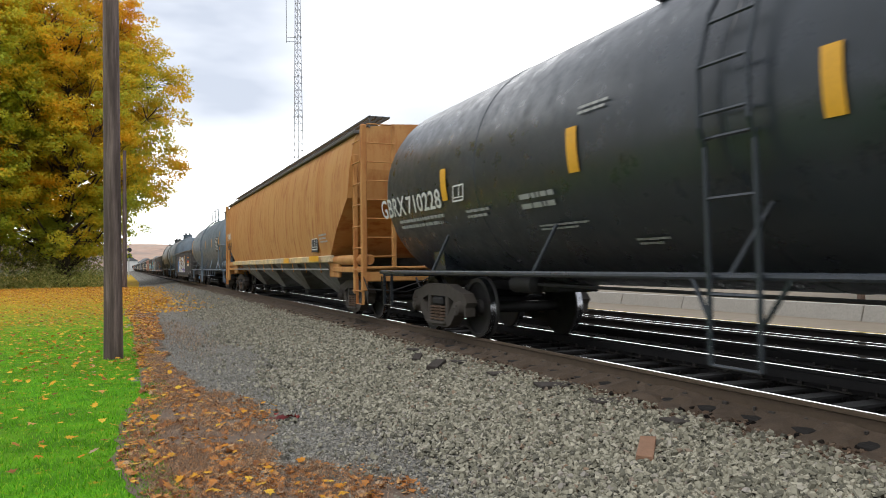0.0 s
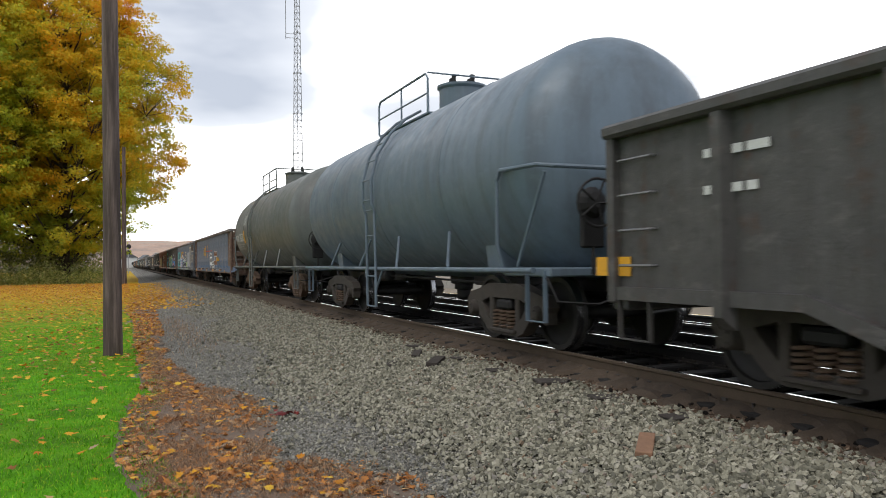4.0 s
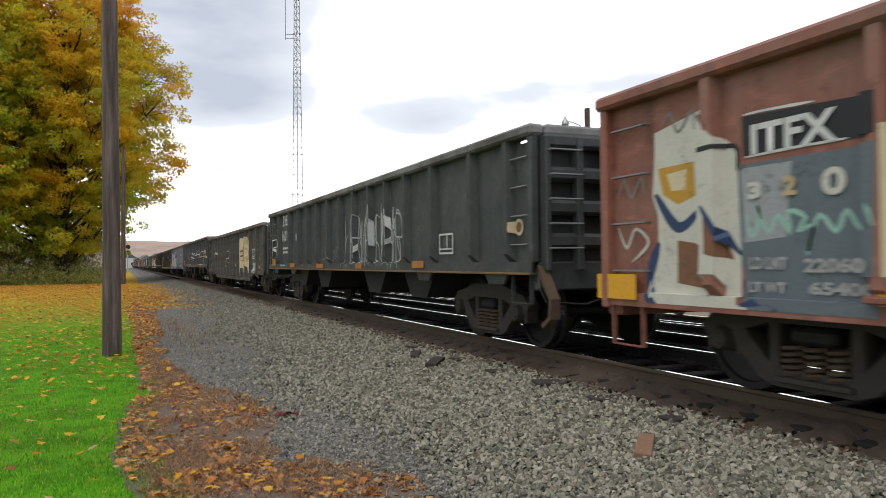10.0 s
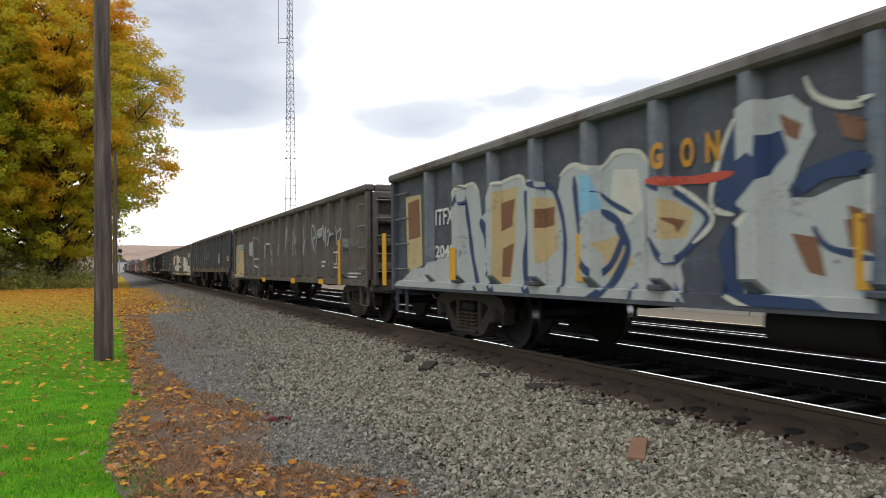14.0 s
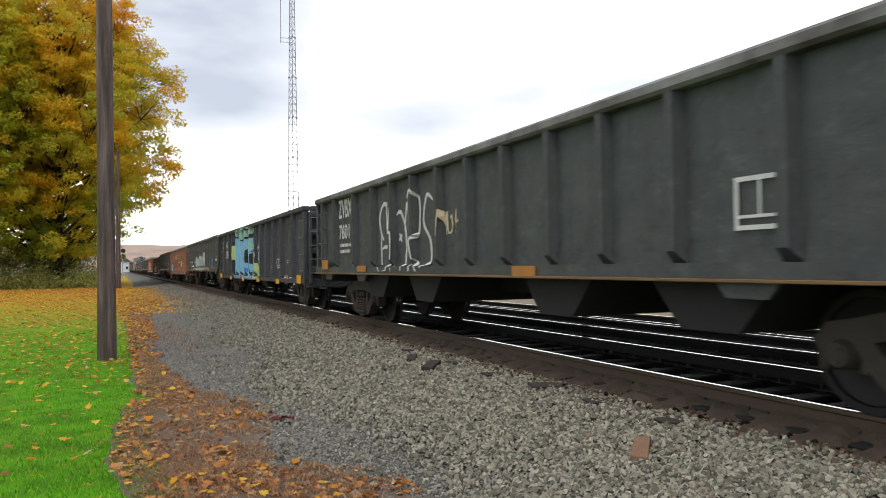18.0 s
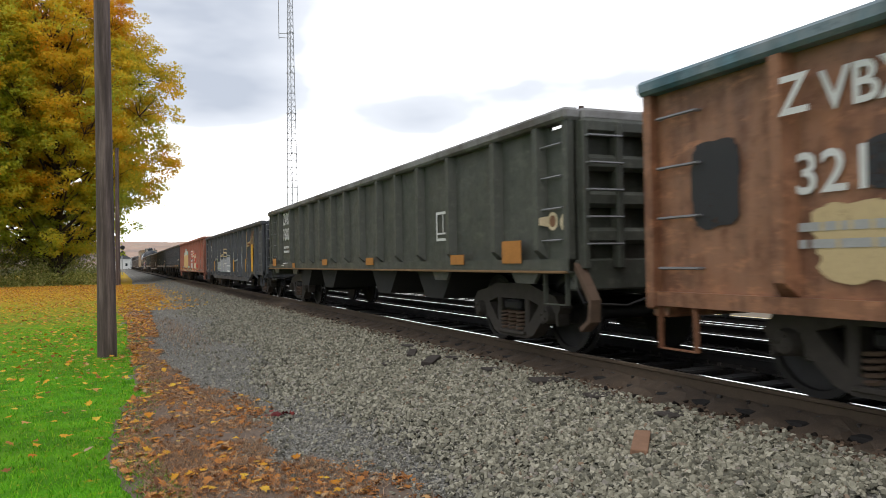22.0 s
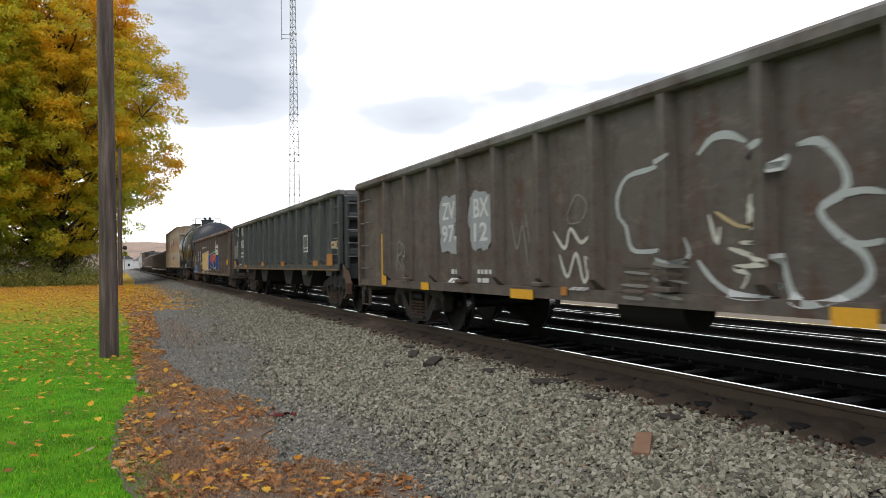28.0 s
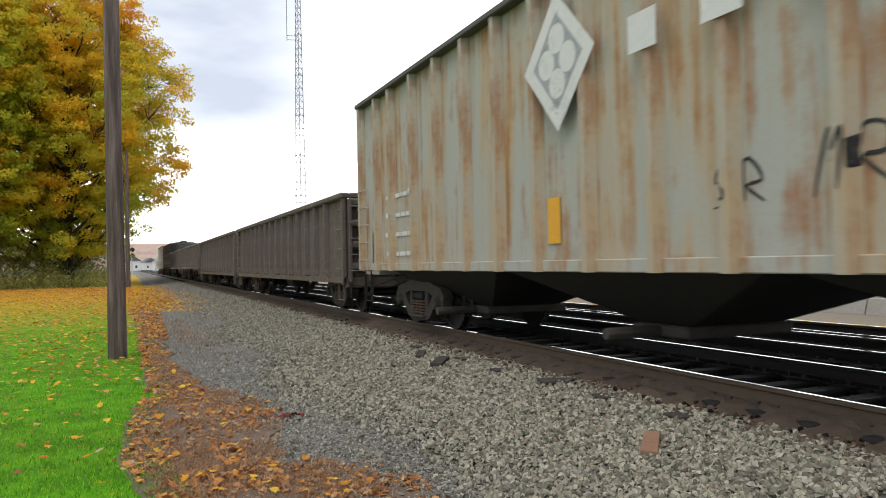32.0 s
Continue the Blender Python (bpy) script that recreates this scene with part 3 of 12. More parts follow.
# ---- loose ballast, leaves, grass ----
def stones(name, label, count, place, sizes, mat, seed, category="ballast"):
    """Crushed stones: broken five-sided lumps with a cut top, tilted every way and half sunk."""
    r = np.random.default_rng(seed)
    xy = place(r, count)
    n = len(xy)
    s = r.uniform(0, 1, n) ** 1.6 * (sizes[1] - sizes[0]) + sizes[0]
    t = (np.arange(5) * 2 * np.pi / 5)[None] + r.uniform(-0.45, 0.45, (n, 5))
    low, top = r.uniform(0.65, 1.15, (n, 5)), r.uniform(0.30, 0.85, (n, 5))
    squash, h = r.uniform(0.55, 1.0, (n, 1)), r.uniform(0.35, 0.85, (n, 1))
    off = r.normal(0, 0.16, (n, 2))
    ring0 = np.stack([np.cos(t) * low, np.sin(t) * low * squash, -h * r.uniform(0.5, 1.1, (n, 5))], 2)
    ring1 = np.stack([np.cos(t) * top + off[:, :1], np.sin(t) * top * squash + off[:, 1:], h * r.uniform(0.55, 1.0, (n, 5))], 2)
    sh = np.concatenate([ring0, ring1], 1) * s[:, None, None]
    a, b, c = r.normal(0, 0.5, n), r.normal(0, 0.5, n), r.uniform(0, 2 * np.pi, n)
    x, y, z = sh[:, :, 0], sh[:, :, 1], sh[:, :, 2]
    y, z = y * np.cos(a)[:, None] - z * np.sin(a)[:, None], y * np.sin(a)[:, None] + z * np.cos(a)[:, None]
    x, z = x * np.cos(b)[:, None] - z * np.sin(b)[:, None], x * np.sin(b)[:, None] + z * np.cos(b)[:, None]
    x, y = x * np.cos(c)[:, None] - y * np.sin(c)[:, None], x * np.sin(c)[:, None] + y * np.cos(c)[:, None]
    gz = np.array([ground_z(p, q) for p, q in xy]) + s * r.uniform(-0.25, 0.8, n)
    v = np.stack([x + xy[:, :1], y + xy[:, 1:], z + gz[:, None]], 2).reshape(-1, 3)
    k = 10 * np.arange(n)[:, None, None]
    sides = (np.array([(i, (i + 1) % 5, 5 + (i + 1) % 5, 5 + i) for i in range(5)])[None] + k).reshape(-1, 4).tolist()
    tops = (np.array([(5, 6, 7, 8, 9)])[None] + k).reshape(-1, 5).tolist()
    return tagged(new(name, bulk(name, v, sides + tops, mat)), label, category, kind="stuff")


def near_shoulder(r, n):
    y = np.where(r.random(n) < 0.06, r.uniform(-7, 3.0, n), 3.0 + np.minimum(r.exponential(9.0, n), 62))
    x = 1.1 + 3.45 * r.random(n) ** 0.8
    keep = r.random(n) < np.clip((x - 1.75 + 0.3 * np.sin(y * 0.8)) / 0.9, 0.05, 1) * np.where(x > 4.3, 0.45, 1)
    return np.stack([x, y], 1)[keep]


def path_strip(r, n):
    y = np.where(r.random(n) < 0.08, r.uniform(-7, 3, n), 3 + np.minimum(r.exponential(8.0, n), 55))
    return np.stack([r.uniform(0.6, 3.0, n), y], 1)


def rusty_band(r, n):
    return np.stack([4.52 + 0.16 * r.normal(size=n), 2.2 + 24 * r.random(n) ** 1.5], 1)


def between_rails(r, n):
    return np.stack([r.uniform(4.4, 11.0, n), r.uniform(2, 26, n)], 1)


stones("ballast_stones", "loose grey crushed ballast stones beside the rail", 100000, near_shoulder, (0.013, 0.036), M_STONE, 5)
stones("gravel_stones", "small worn dark gravel of the trackside path", 30000, path_strip, (0.006, 0.017), M_GRIT, 6)
stones("rusty_ballast", "rust-tinged ballast between the rails, coloured dark for shade", 7000, between_rails, (0.02, 0.042), M_SHADESTONE, 7)

stones("rusty_fines", "rust-brown crumbled stone along the rail", 9000, rusty_band, (0.010, 0.03), M_RUSTBROWN, 9)

M_LEAF_BROWN = islands("dry_brown_leaf", [(0.0, (0.16, 0.07, 0.035)), (0.35, (0.40, 0.165, 0.05)), (0.7, (0.60, 0.25, 0.06)), (0.9, (0.62, 0.38, 0.17)), (1.0, (0.42, 0.31, 0.21))], 0.8, 0.2)
M_LEAF_GOLD = islands("fallen_golden_leaf", [(0.0, (0.55, 0.22, 0.02)), (0.5, (0.68, 0.36, 0.03)), (0.85, (0.72, 0.48, 0.06)), (1.0, (0.5, 0.14, 0.02))], 0.7, 0.2)
M_GRASS = islands("grass_blade", [(0.0, (0.055, 0.21, 0.006)), (0.5, (0.13, 0.42, 0.010)), (0.85, (0.24, 0.58, 0.018)), (1.0, (0.42, 0.54, 0.05))], 0.6, 0.3)
M_DRYGRASS = islands("dead_grass", [(0.0, (0.10, 0.068, 0.05)), (0.5, (0.33, 0.215, 0.14)), (0.9, (0.50, 0.34, 0.22)), (1.0, (0.6, 0.46, 0.3))], 0.9, 0.15)


def fallen_leaves(name, label, xy, sizes, mat, seed, lift=0.012, curl=0.9):
    """Lobed leaves lying about, each rolled up along its midrib and bent."""
    r = np.random.default_rng(seed)
    n = len(xy)
    k = 14
    t = np.linspace(0, 2 * np.pi, k, endpoint=False)
    rad = np.array([1.0, 0.55, 0.80, 0.48, 0.86, 0.42, 0.62, 0.30, 0.62, 0.42, 0.86, 0.48, 0.80, 0.55])
    base = np.concatenate([[(0, 0)], np.stack([np.cos(t) * rad, np.sin(t) * rad], 1)])
    s = r.uniform(*sizes, (n, 1))
    u, w = base[None, :, 0] * s * r.uniform(0.85, 1.1, (n, k + 1)), base[None, :, 1] * s * r.uniform(0.8, 1.1, (n, k + 1))
    roll, bend = r.normal(0, curl, (n, 1)) / s, r.normal(0, 0.5 * curl, (n, 1)) / s
    roll = np.where(np.abs(roll) < 1e-3, 1e-3, roll)
    y, z = np.sin(roll * w) / roll, (1 - np.cos(roll * w)) / roll + bend * u * u * 0.5
    x = u * np.cos(np.clip(bend * u, -1, 1))
    a, tilt = r.uniform(0, 2 * np.pi, n), r.normal(0, 0.30, n)
    z = z + x * np.sin(tilt)[:, None]
    vx = x * np.cos(a)[:, None] - y * np.sin(a)[:, None]
    vy = x * np.sin(a)[:, None] + y * np.cos(a)[:, None]
    gz = np.array([ground_z(px, py) for px, py in xy]) + lift
    z = z - np.minimum(z.min(1), 0)[:, None] * 0.8 + gz[:, None]
    out = np.stack([vx + xy[:, :1], vy + xy[:, 1:], z], 2).reshape(-1, 3)
    tri = np.array([(0, i + 1, (i + 1) % k + 1) for i in range(k)])
    f = (tri[None] + (k + 1) * np.arange(n)[:, None, None]).reshape(-1, 3)
    return tagged(new(name, bulk(name, out, f, mat)), label, "leaves", kind="stuff")


def litter_places(r, n, spread, y0, y1, power):
    """Drifts along the lawn's edge, in clumps that thin towards the path."""
    y = np.where(r.random(n) < 0.10, r.uniform(-6, y0, n), y0 + (y1 - y0) * r.random(n) ** power)
    e = np.array([lawn_edge(v) for v in y])
    wide = np.array([between(v, DRIFT) - between(v, EDGE) for v in y])
    d = -0.16 + (wide * 1.1 + 0.19) * r.random(n) ** (1.0 / spread)
    clump = np.array([noise.noise(Vector((a * 2.1, b * 1.5, 4))) + 0.5 * noise.noise(Vector((a * 6, b * 4.5, 2))) for a, b in zip(e + d, y)])
    keep = clump + r.uniform(-0.22, 0.22, n) - 0.35 * (d / (wide + 0.1)) ** 3 > -0.12
    return np.stack([e + d, y], 1)[keep]


rg = np.random.default_rng(11)
fallen_leaves("leaf_litter", "drift of dry brown leaves along the lawn edge", litter_places(rg, 17000, 0.9, 3.6, 42, 1.7), (0.02, 0.06), M_LEAF_BROWN, 12)
fallen_leaves("golden_leaves", "fallen yellow and orange maple leaves", litter_places(rg, 1900, 0.9, 3.6, 60, 1.15), (0.03, 0.062), M_LEAF_GOLD, 13, 0.03, 0.5)
ly = -4 + 73 * rg.random(40000) ** 0.5
lx = np.stack([0.3 - 15 * rg.random(40000) ** 1.2, ly], 1)
lawn_clump = np.array([noise.noise(Vector((a * 0.6, b * 0.35, 6))) + 0.5 * noise.noise(Vector((a * 2.2, b * 1.3, 1))) for a, b in lx])
lx = lx[lawn_clump + rg.uniform(-0.35, 0.35, len(lx)) > 0.02 - 0.011 * lx[:, 1]]
fallen_leaves("lawn_leaves", "orange leaves scattered on the lawn", lx[::2], (0.035, 0.075), M_LEAF_GOLD, 14, 0.055, 0.5)
fallen_leaves("dry_lawn_leaves", "curled brown leaves scattered on the lawn", lx[1::2], (0.035, 0.07), M_LEAF_BROWN, 18, 0.055, 1.0)
far_l = np.stack([rg.normal(1.2, 0.8, 3600), 28 + 40 * rg.random(3600)], 1)
fallen_leaves("path_leaves", "orange leaves drifted onto the far path", far_l, (0.04, 0.09), M_LEAF_GOLD, 15, 0.02)


def blades(name, label, xy, h, w, mat, seed, lean=0.5):
    r = np.random.default_rng(seed)
    n = len(xy)
    a = r.uniform(0, 2 * np.pi, n)
    hh = r.uniform(*h, n)
    ww = r.uniform(*w, n)
    gz = np.array([ground_z(x, y) for x, y in xy]) - 0.01
    dx, dy = np.cos(a), np.sin(a)
    lx_, ly_ = r.normal(0, lean, n) * hh, r.normal(0, lean, n) * hh
    p0 = np.stack([xy[:, 0] - dx * ww, xy[:, 1] - dy * ww, gz], 1)
    p1 = np.stack([xy[:, 0] + dx * ww, xy[:, 1] + dy * ww, gz], 1)
    m0 = np.stack([xy[:, 0] - dx * ww * 0.7 + lx_ * 0.35, xy[:, 1] - dy * ww * 0.7 + ly_ * 0.35, gz + hh * 0.6], 1)
    m1 = np.stack([xy[:, 0] + dx * ww * 0.7 + lx_ * 0.35, xy[:, 1] + dy * ww * 0.7 + ly_ * 0.35, gz + hh * 0.6], 1)
    tp = np.stack([xy[:, 0] + lx_, xy[:, 1] + ly_, gz + hh], 1)
    v = np.stack([p0, p1, m1, m0, tp], 1).reshape(-1, 3).tolist()
    f = []
    for i in range(n):
        k = 5 * i
        f += [(k, k + 1, k + 2, k + 3), (k + 3, k + 2, k + 4)]
    return tagged(new(name, bulk(name, v, f, mat)), label, "grass", kind="stuff")


gy = np.where(rg.random(60000) < 0.15, rg.uniform(-5, 4.2, 60000), 4.2 + 18 * rg.random(60000) ** 1.5)
gx = np.array([lawn_edge(y) for y in gy]) + 0.15 - np.abs(rg.random(60000)) ** 1.2 * (0.9 + 0.22 * np.abs(gy))
blades("lawn_blades", "short bright green lawn grass", np.stack([gx, gy], 1), (0.02, 0.055), (0.002, 0.005), M_GRASS, 21)
dp = litter_places(rg, 60000, 1.0, 3.6, 22, 1.7)
blades("dead_weeds", "matted brown dead grass beside the lawn", dp, (0.02, 0.08), (0.001, 0.0028), M_DRYGRASS, 22, 0.9)


def mat_places(n, seed, bare):
    """Places all over the brown mat beside the lawn, thinning in patches and at its edge."""
    r = np.random.default_rng(seed)
    y = 3.6 + 11 * r.random(n) ** 1.4
    k = r.random(n) * 1.12 - 0.05
    x = np.array([lawn_edge(b) + a * soil_edge(b) for a, b in zip(k, y)])
    clump = np.array([noise.noise(Vector((a * 3.2, b * 2.2, 9))) + 0.5 * noise.noise(Vector((a * 9, b * 7, 3))) for a, b in zip(x, y)])
    return np.stack([x, y], 1)[clump + r.uniform(-0.3, 0.3, n) - 0.35 * k ** 4 > bare]


fallen_leaves("crumbled_leaves", "crumbled brown leaves matted into the dead grass", mat_places(17000, 31, -0.42), (0.008, 0.026), M_LEAF_BROWN, 32, 0.006)
blades("dead_tufts", "tufts of tawny dead grass between the leaves", mat_places(90000, 33, -0.10), (0.02, 0.085), (0.001, 0.0026), M_DRYGRASS, 34, 0.8)
wy = rg.normal(0, 1, 900)
wp = np.stack([1.25 + 0.25 * rg.normal(0, 1, 900), 19 + 2.6 * wy], 1)
blades("path_weeds", "thin yellow-green weeds on the path", wp, (0.03, 0.12), (0.003, 0.006), M_DRYGRASS, 23, 0.5)


# ---- broken timber and stones on the shoulder ----
def timber(x, y, rz, size, label, mat, tilt=8):
    s = Shape()
    a, b, c_ = size
    v = [(-a, -b, 0), (a, -b * 0.92, 0), (a * 0.96, b, 0), (-a, b * 0.88, 0), (-a * 0.97, -b, c_), (a, -b * 0.9, c_ * 0.9), (a * 0.9, b * 0.96, c_), (-a, b * 0.9, c_ * 0.95)]
    s.add(v, [(3, 2, 1, 0), (4, 5, 6, 7), (0, 1, 5, 4), (1, 2, 6, 5), (2, 3, 7, 6), (3, 0, 4, 7)])
    ob = part("wood_block", s, mat)
    ob.matrix_basis = pose(x, y, ground_z(x, y) + 0.0022 * max(0, tilt - 14), tilt, 3, rz)
    mod = ob.modifiers.new("worn_edges", "BEVEL")
    mod.width, mod.segments = 0.008, 2
    return tagged(ob, label, "wood block", "broken tie pieces")


timber(3.55, 4.52, -42, (0.062, 0.23, 0.07), "short red-brown block of broken timber on the ballast", M_WOOD, 6)
timber(3.86, 9.3, -38, (0.075, 0.25, 0.075), "dark splinter of old tie lying on the ballast", M_TIE_END, 4)
timber(3.93, 10.2, -30, (0.06, 0.15, 0.06), "small dark lump of rotten tie", M_TIE_END, 10)
timber(3.45, 9.9, -40, (0.05, 0.18, 0.03), "flat grey sliver of rotten tie", M_TIE_END, 3)
timber(4.35, 7.0, -8, (0.26, 0.13, 0.03), "dark split tie end level with the ballast", M_TIE_END, 2)
for i_, (x_, y_) in enumerate(((4.30, 6.0), (4.25, 8.1), (4.33, 5.0), (4.30, 9.3), (4.28, 11.0))):
    timber(x_, y_, -6 + 5 * i_, (0.20, 0.11, 0.022), "dark split tie end level with the ballast", M_TIE_END, 2)


def red_leaf_heap():
    r = np.random.default_rng(3)
    xy = np.array([1.52, 7.85]) + r.normal(0, 0.06, (16, 2))
    return fallen_leaves("red_leaves", "small heap of dark red leaves on the path", xy, (0.04, 0.08), islands("red_leaf", [(0.0, (0.10, 0.015, 0.015)), (1.0, (0.22, 0.04, 0.03))], 0.7), 16)


red_leaf_heap()


# ---- poles ----
def pole_material():
    m, n, l, b = material("weathered_pole_wood")
    v = coords(n)
    g = noise_tex(n, l, v, 9, 8, 0.7, (1, 1, 0.06))
    big = noise_tex(n, l, v, 1.2, 4)
    c = ramp(n, l, g, [(0.28, (0.022, 0.015, 0.013)), (0.48, (0.085, 0.060, 0.052)), (0.72, (0.25, 0.185, 0.165))])
    c = mixc(n, l, ramp(n, l, big, [(0.4, gray(0)), (0.7, gray(0.5))]), c, (0.07, 0.048, 0.042))
    l.new(c, b.inputs["Base Color"])
    b.inputs["Roughness"].default_value = 0.9
    bump(n, l, b, g, 1.0, 0.02)
    return m


M_POLE = pole_material()


def utility_pole(x, y, h, r0, r1, label, lean=0.0):
    root = tagged(new("utility_pole"), label, "pole", "poles along the line")
    s = Shape()
    n, seg = 14, 20
    v, f = [], []
    for i in range(n + 1):
        t = i / n
        r = r0 + (r1 - r0) * t + (0.012 * (1 - t) ** 8)
        for k in range(seg):
            a = 2 * math.pi * k / seg
            q = r * (1 + 0.025 * noise.noise(Vector((math.cos(a) * 2, math.sin(a) * 2, t * 5 + x))))
            v.append((q * math.cos(a) + lean * t * h, q * math.sin(a), t * (h + 0.1) - 0.1))
    for i in range(n):
        for k in range(seg):
            k2 = (k + 1) % seg
            f.append((i * seg + k, i * seg + k2, (i + 1) * seg + k2, (i + 1) * seg + k))
    f.append(tuple(range(n * seg, (n + 1) * seg)))
    part("pole_shaft", s.add(v, f), M_POLE, root, smooth=True)
    root.matrix_basis = Matrix.Translation((x, y, ground_z(x, y)))
    return root


utility_pole(-0.18, 14.5, 10.5, 0.152, 0.118, "weathered grey wooden pole standing in the lawn", -0.006)
utility_pole(0.02, 66.5, 11.3, 0.19, 0.13, "grey wooden pole at the far end of the lawn")

M_GALV = plain("galvanised_steel", (0.34, 0.35, 0.37), 0.6, 0.3, 0.15)
M_LAMP = plain("aluminium_lamp_head", (0.42, 0.43, 0.44), 0.45, 0.5, 0.1)


def lattice_mast(x, y, h, w, w_top):
    """A tapering three-legged lattice, in sections joined by flanges."""
    root = tagged(new("radio_mast"), "tall thin tapering galvanised lattice radio mast", "radio mast")
    turns = (0.3, 0.3 + 2 * math.pi / 3, 0.3 + 4 * math.pi / 3)

    def at(i, z):
        q = (w + (w_top - w) * min(1, z / 40)) / math.sqrt(3)
        return (q * math.cos(turns[i]), q * math.sin(turns[i]), z)
    sec = 5.9
    step = sec / 6
    for i in range(int(h / sec)):
        s = Shape()
        z0 = i * sec
        for j in range(3):
            s.tube([at(j, z0), at(j, z0 + sec)], 0.052, 5)
            s.tube([at(j, z0 - 0.1), at(j, z0 + 0.1)], 0.13, 6)
        for k in range(6):
            za = z0 + k * step
            for j in range(3):
                j2 = (j + 1) % 3
                s.tube([at(j, za), at(j2, za)], 0.03, 4)
                s.tube([at(j, za), at(j2, za + step)], 0.03, 4)
        part("lattice_section", s, M_GALV, root)
    z = 35.2
    for za in (z, z - 0.6):
        part("antenna_arm", Shape().tube([(0, 0, za), (-1.55, 0.3, za)], 0.045, 5), M_GALV, root)
    part("whip_antenna", Shape().tube([(-1.6, 0.3, z - 0.8), (-1.6, 0.3, z + 6.5)], 0.055, 6), M_GALV, root)
    root.matrix_basis = Matrix.Translation((x, y, -0.6))
    return root


lattice_mast(23.4, 108.0, 66, 1.75, 0.72)


def street_lamp(x, y, h):
    root = tagged(new("street_lamp"), "wooden pole with a grey lamp head on a short arm", "street lamp")
    part("pole_shaft", Shape().tube([(0, 0, -0.3), (0, 0, h)], [0.17, 0.13], 14), M_POLE, root, smooth=True)
    part("lamp_arm", Shape().tube([(0, 0, h - 1.5), (-0.35, 0.1, h - 0.85), (-0.75, 0.2, h - 0.68), (-1.0, 0.25, h - 0.68)], 0.03, 6), M_LAMP, root, smooth=True)
    hd = Shape().lathe([(h - 0.95, 0.10), (h - 0.80, 0.19), (h - 0.66, 0.17), (h - 0.56, 0.08), (h - 0.46, 0.06), (h - 0.44, 0.01)], 2, 14, (-1.1, 0.27, 0))
    part("lamp_head", hd, M_LAMP, root, smooth=True)
    root.matrix_basis = Matrix.Translation((x, y, -0.33))
    return root


def signal_mast(x, y):
    root = tagged(new("signal_mast"), "distant railway signal with two dark heads on a pale mast", "railway signal")
    part("mast", Shape().tube([(0, 0, -0.6), (0, 0, 4.9)], 0.09, 8), M_LAMP, root)
    for z in (4.55, 3.5):
        hd = Shape().lathe([(-0.12, 0.40), (0.0, 0.42), (0.06, 0.40)], 1, 18, (0.1, 0, z))
        hd.tube([(0.1, -0.1, z), (0.1, -0.4, z - 0.02)], 0.13, 8)
        part("signal_head", hd, M_BLACK, root)
    root.matrix_basis = Matrix.Translation((x, y, 0))
    return root


signal_mast(0.75, 150)


def overhead_wire():
    a, b = Vector((4.5, 66, 10.2)), Vector((40, 120, 13.0))
    pts = []
    for i in range(25):
        t = i / 24
        p = a.lerp(b, t)
        p.z -= 4 * 1.2 * t * (1 - t)
        pts.append(p)
    ob = new("overhead_wire", Shape().tube(pts, 0.015, 4).mesh("overhead_wire", M_BLACK))
    return tagged(ob, "single sagging dark overhead wire", "wire")


overhead_wire()

street_lamp(21.0, 30.8, 8.95)
part_post = tagged(new("utility_post", Shape().tube([(20, 60, -0.5), (20, 60, 7.3)], 0.14, 10).mesh("utility_post", M_POLE)), "short grey post behind the train", "post")


# ---- trees ----
def leaf_material(name, stops):
    """Leaves: every leaf its own tint, drifting from green to gold across the crown."""
    m, n, l, b = material(name)
    g = n.new("ShaderNodeNewGeometry")
    v = coords(n)
    drift = noise_tex(n, l, v, 0.22, 3, 0.5)
    ad = n.new("ShaderNodeMath")
    ad.operation = "MULTIPLY_ADD"
    l.new(g.outputs["Random Per Island"], ad.inputs[0])
    ad.inputs[1].default_value = 0.34
    mp = n.new("ShaderNodeMapRange")
    mp.inputs["From Min"].default_value, mp.inputs["From Max"].default_value = 0.34, 0.66
    mp.inputs["To Min"].default_value, mp.inputs["To Max"].default_value = -0.05, 0.75
    l.new(drift, mp.inputs[0])
    # the lower boughs turn later and stay greener
    sz = n.new("ShaderNodeSeparateXYZ")
    l.new(v, sz.inputs[0])
    low = n.new("ShaderNodeMapRange")
    low.inputs["From Min"].default_value, low.inputs["From Max"].default_value = 3, 15
    low.inputs["To Min"].default_value, low.inputs["To Max"].default_value = -0.22, 0.0
    l.new(sz.outputs[2], low.inputs[0])
    sm = n.new("ShaderNodeMath")
    sm.operation = "ADD"
    l.new(mp.outputs[0], sm.inputs[0])
    l.new(low.outputs[0], sm.inputs[1])
    l.new(sm.outputs[0], ad.inputs[2])
    c = ramp(n, l, ad.outputs[0], stops)
    l.new(c, b.inputs["Base Color"])
    b.inputs["Roughness"].default_value = 0.65
    tr = n.new("ShaderNodeBsdfTranslucent")
    l.new(c, tr.inputs["Color"])
    mx = n.new("ShaderNodeMixShader")
    mx.inputs[0].default_value = 0.58
    b.inputs["Specular IOR Level"].default_value = 0.3
    l.new(b.outputs[0], mx.inputs[1])
    l.new(tr.outputs[0], mx.inputs[2])
    l.new(mx.outputs[0], n["Material Output"].inputs[0])
    return m


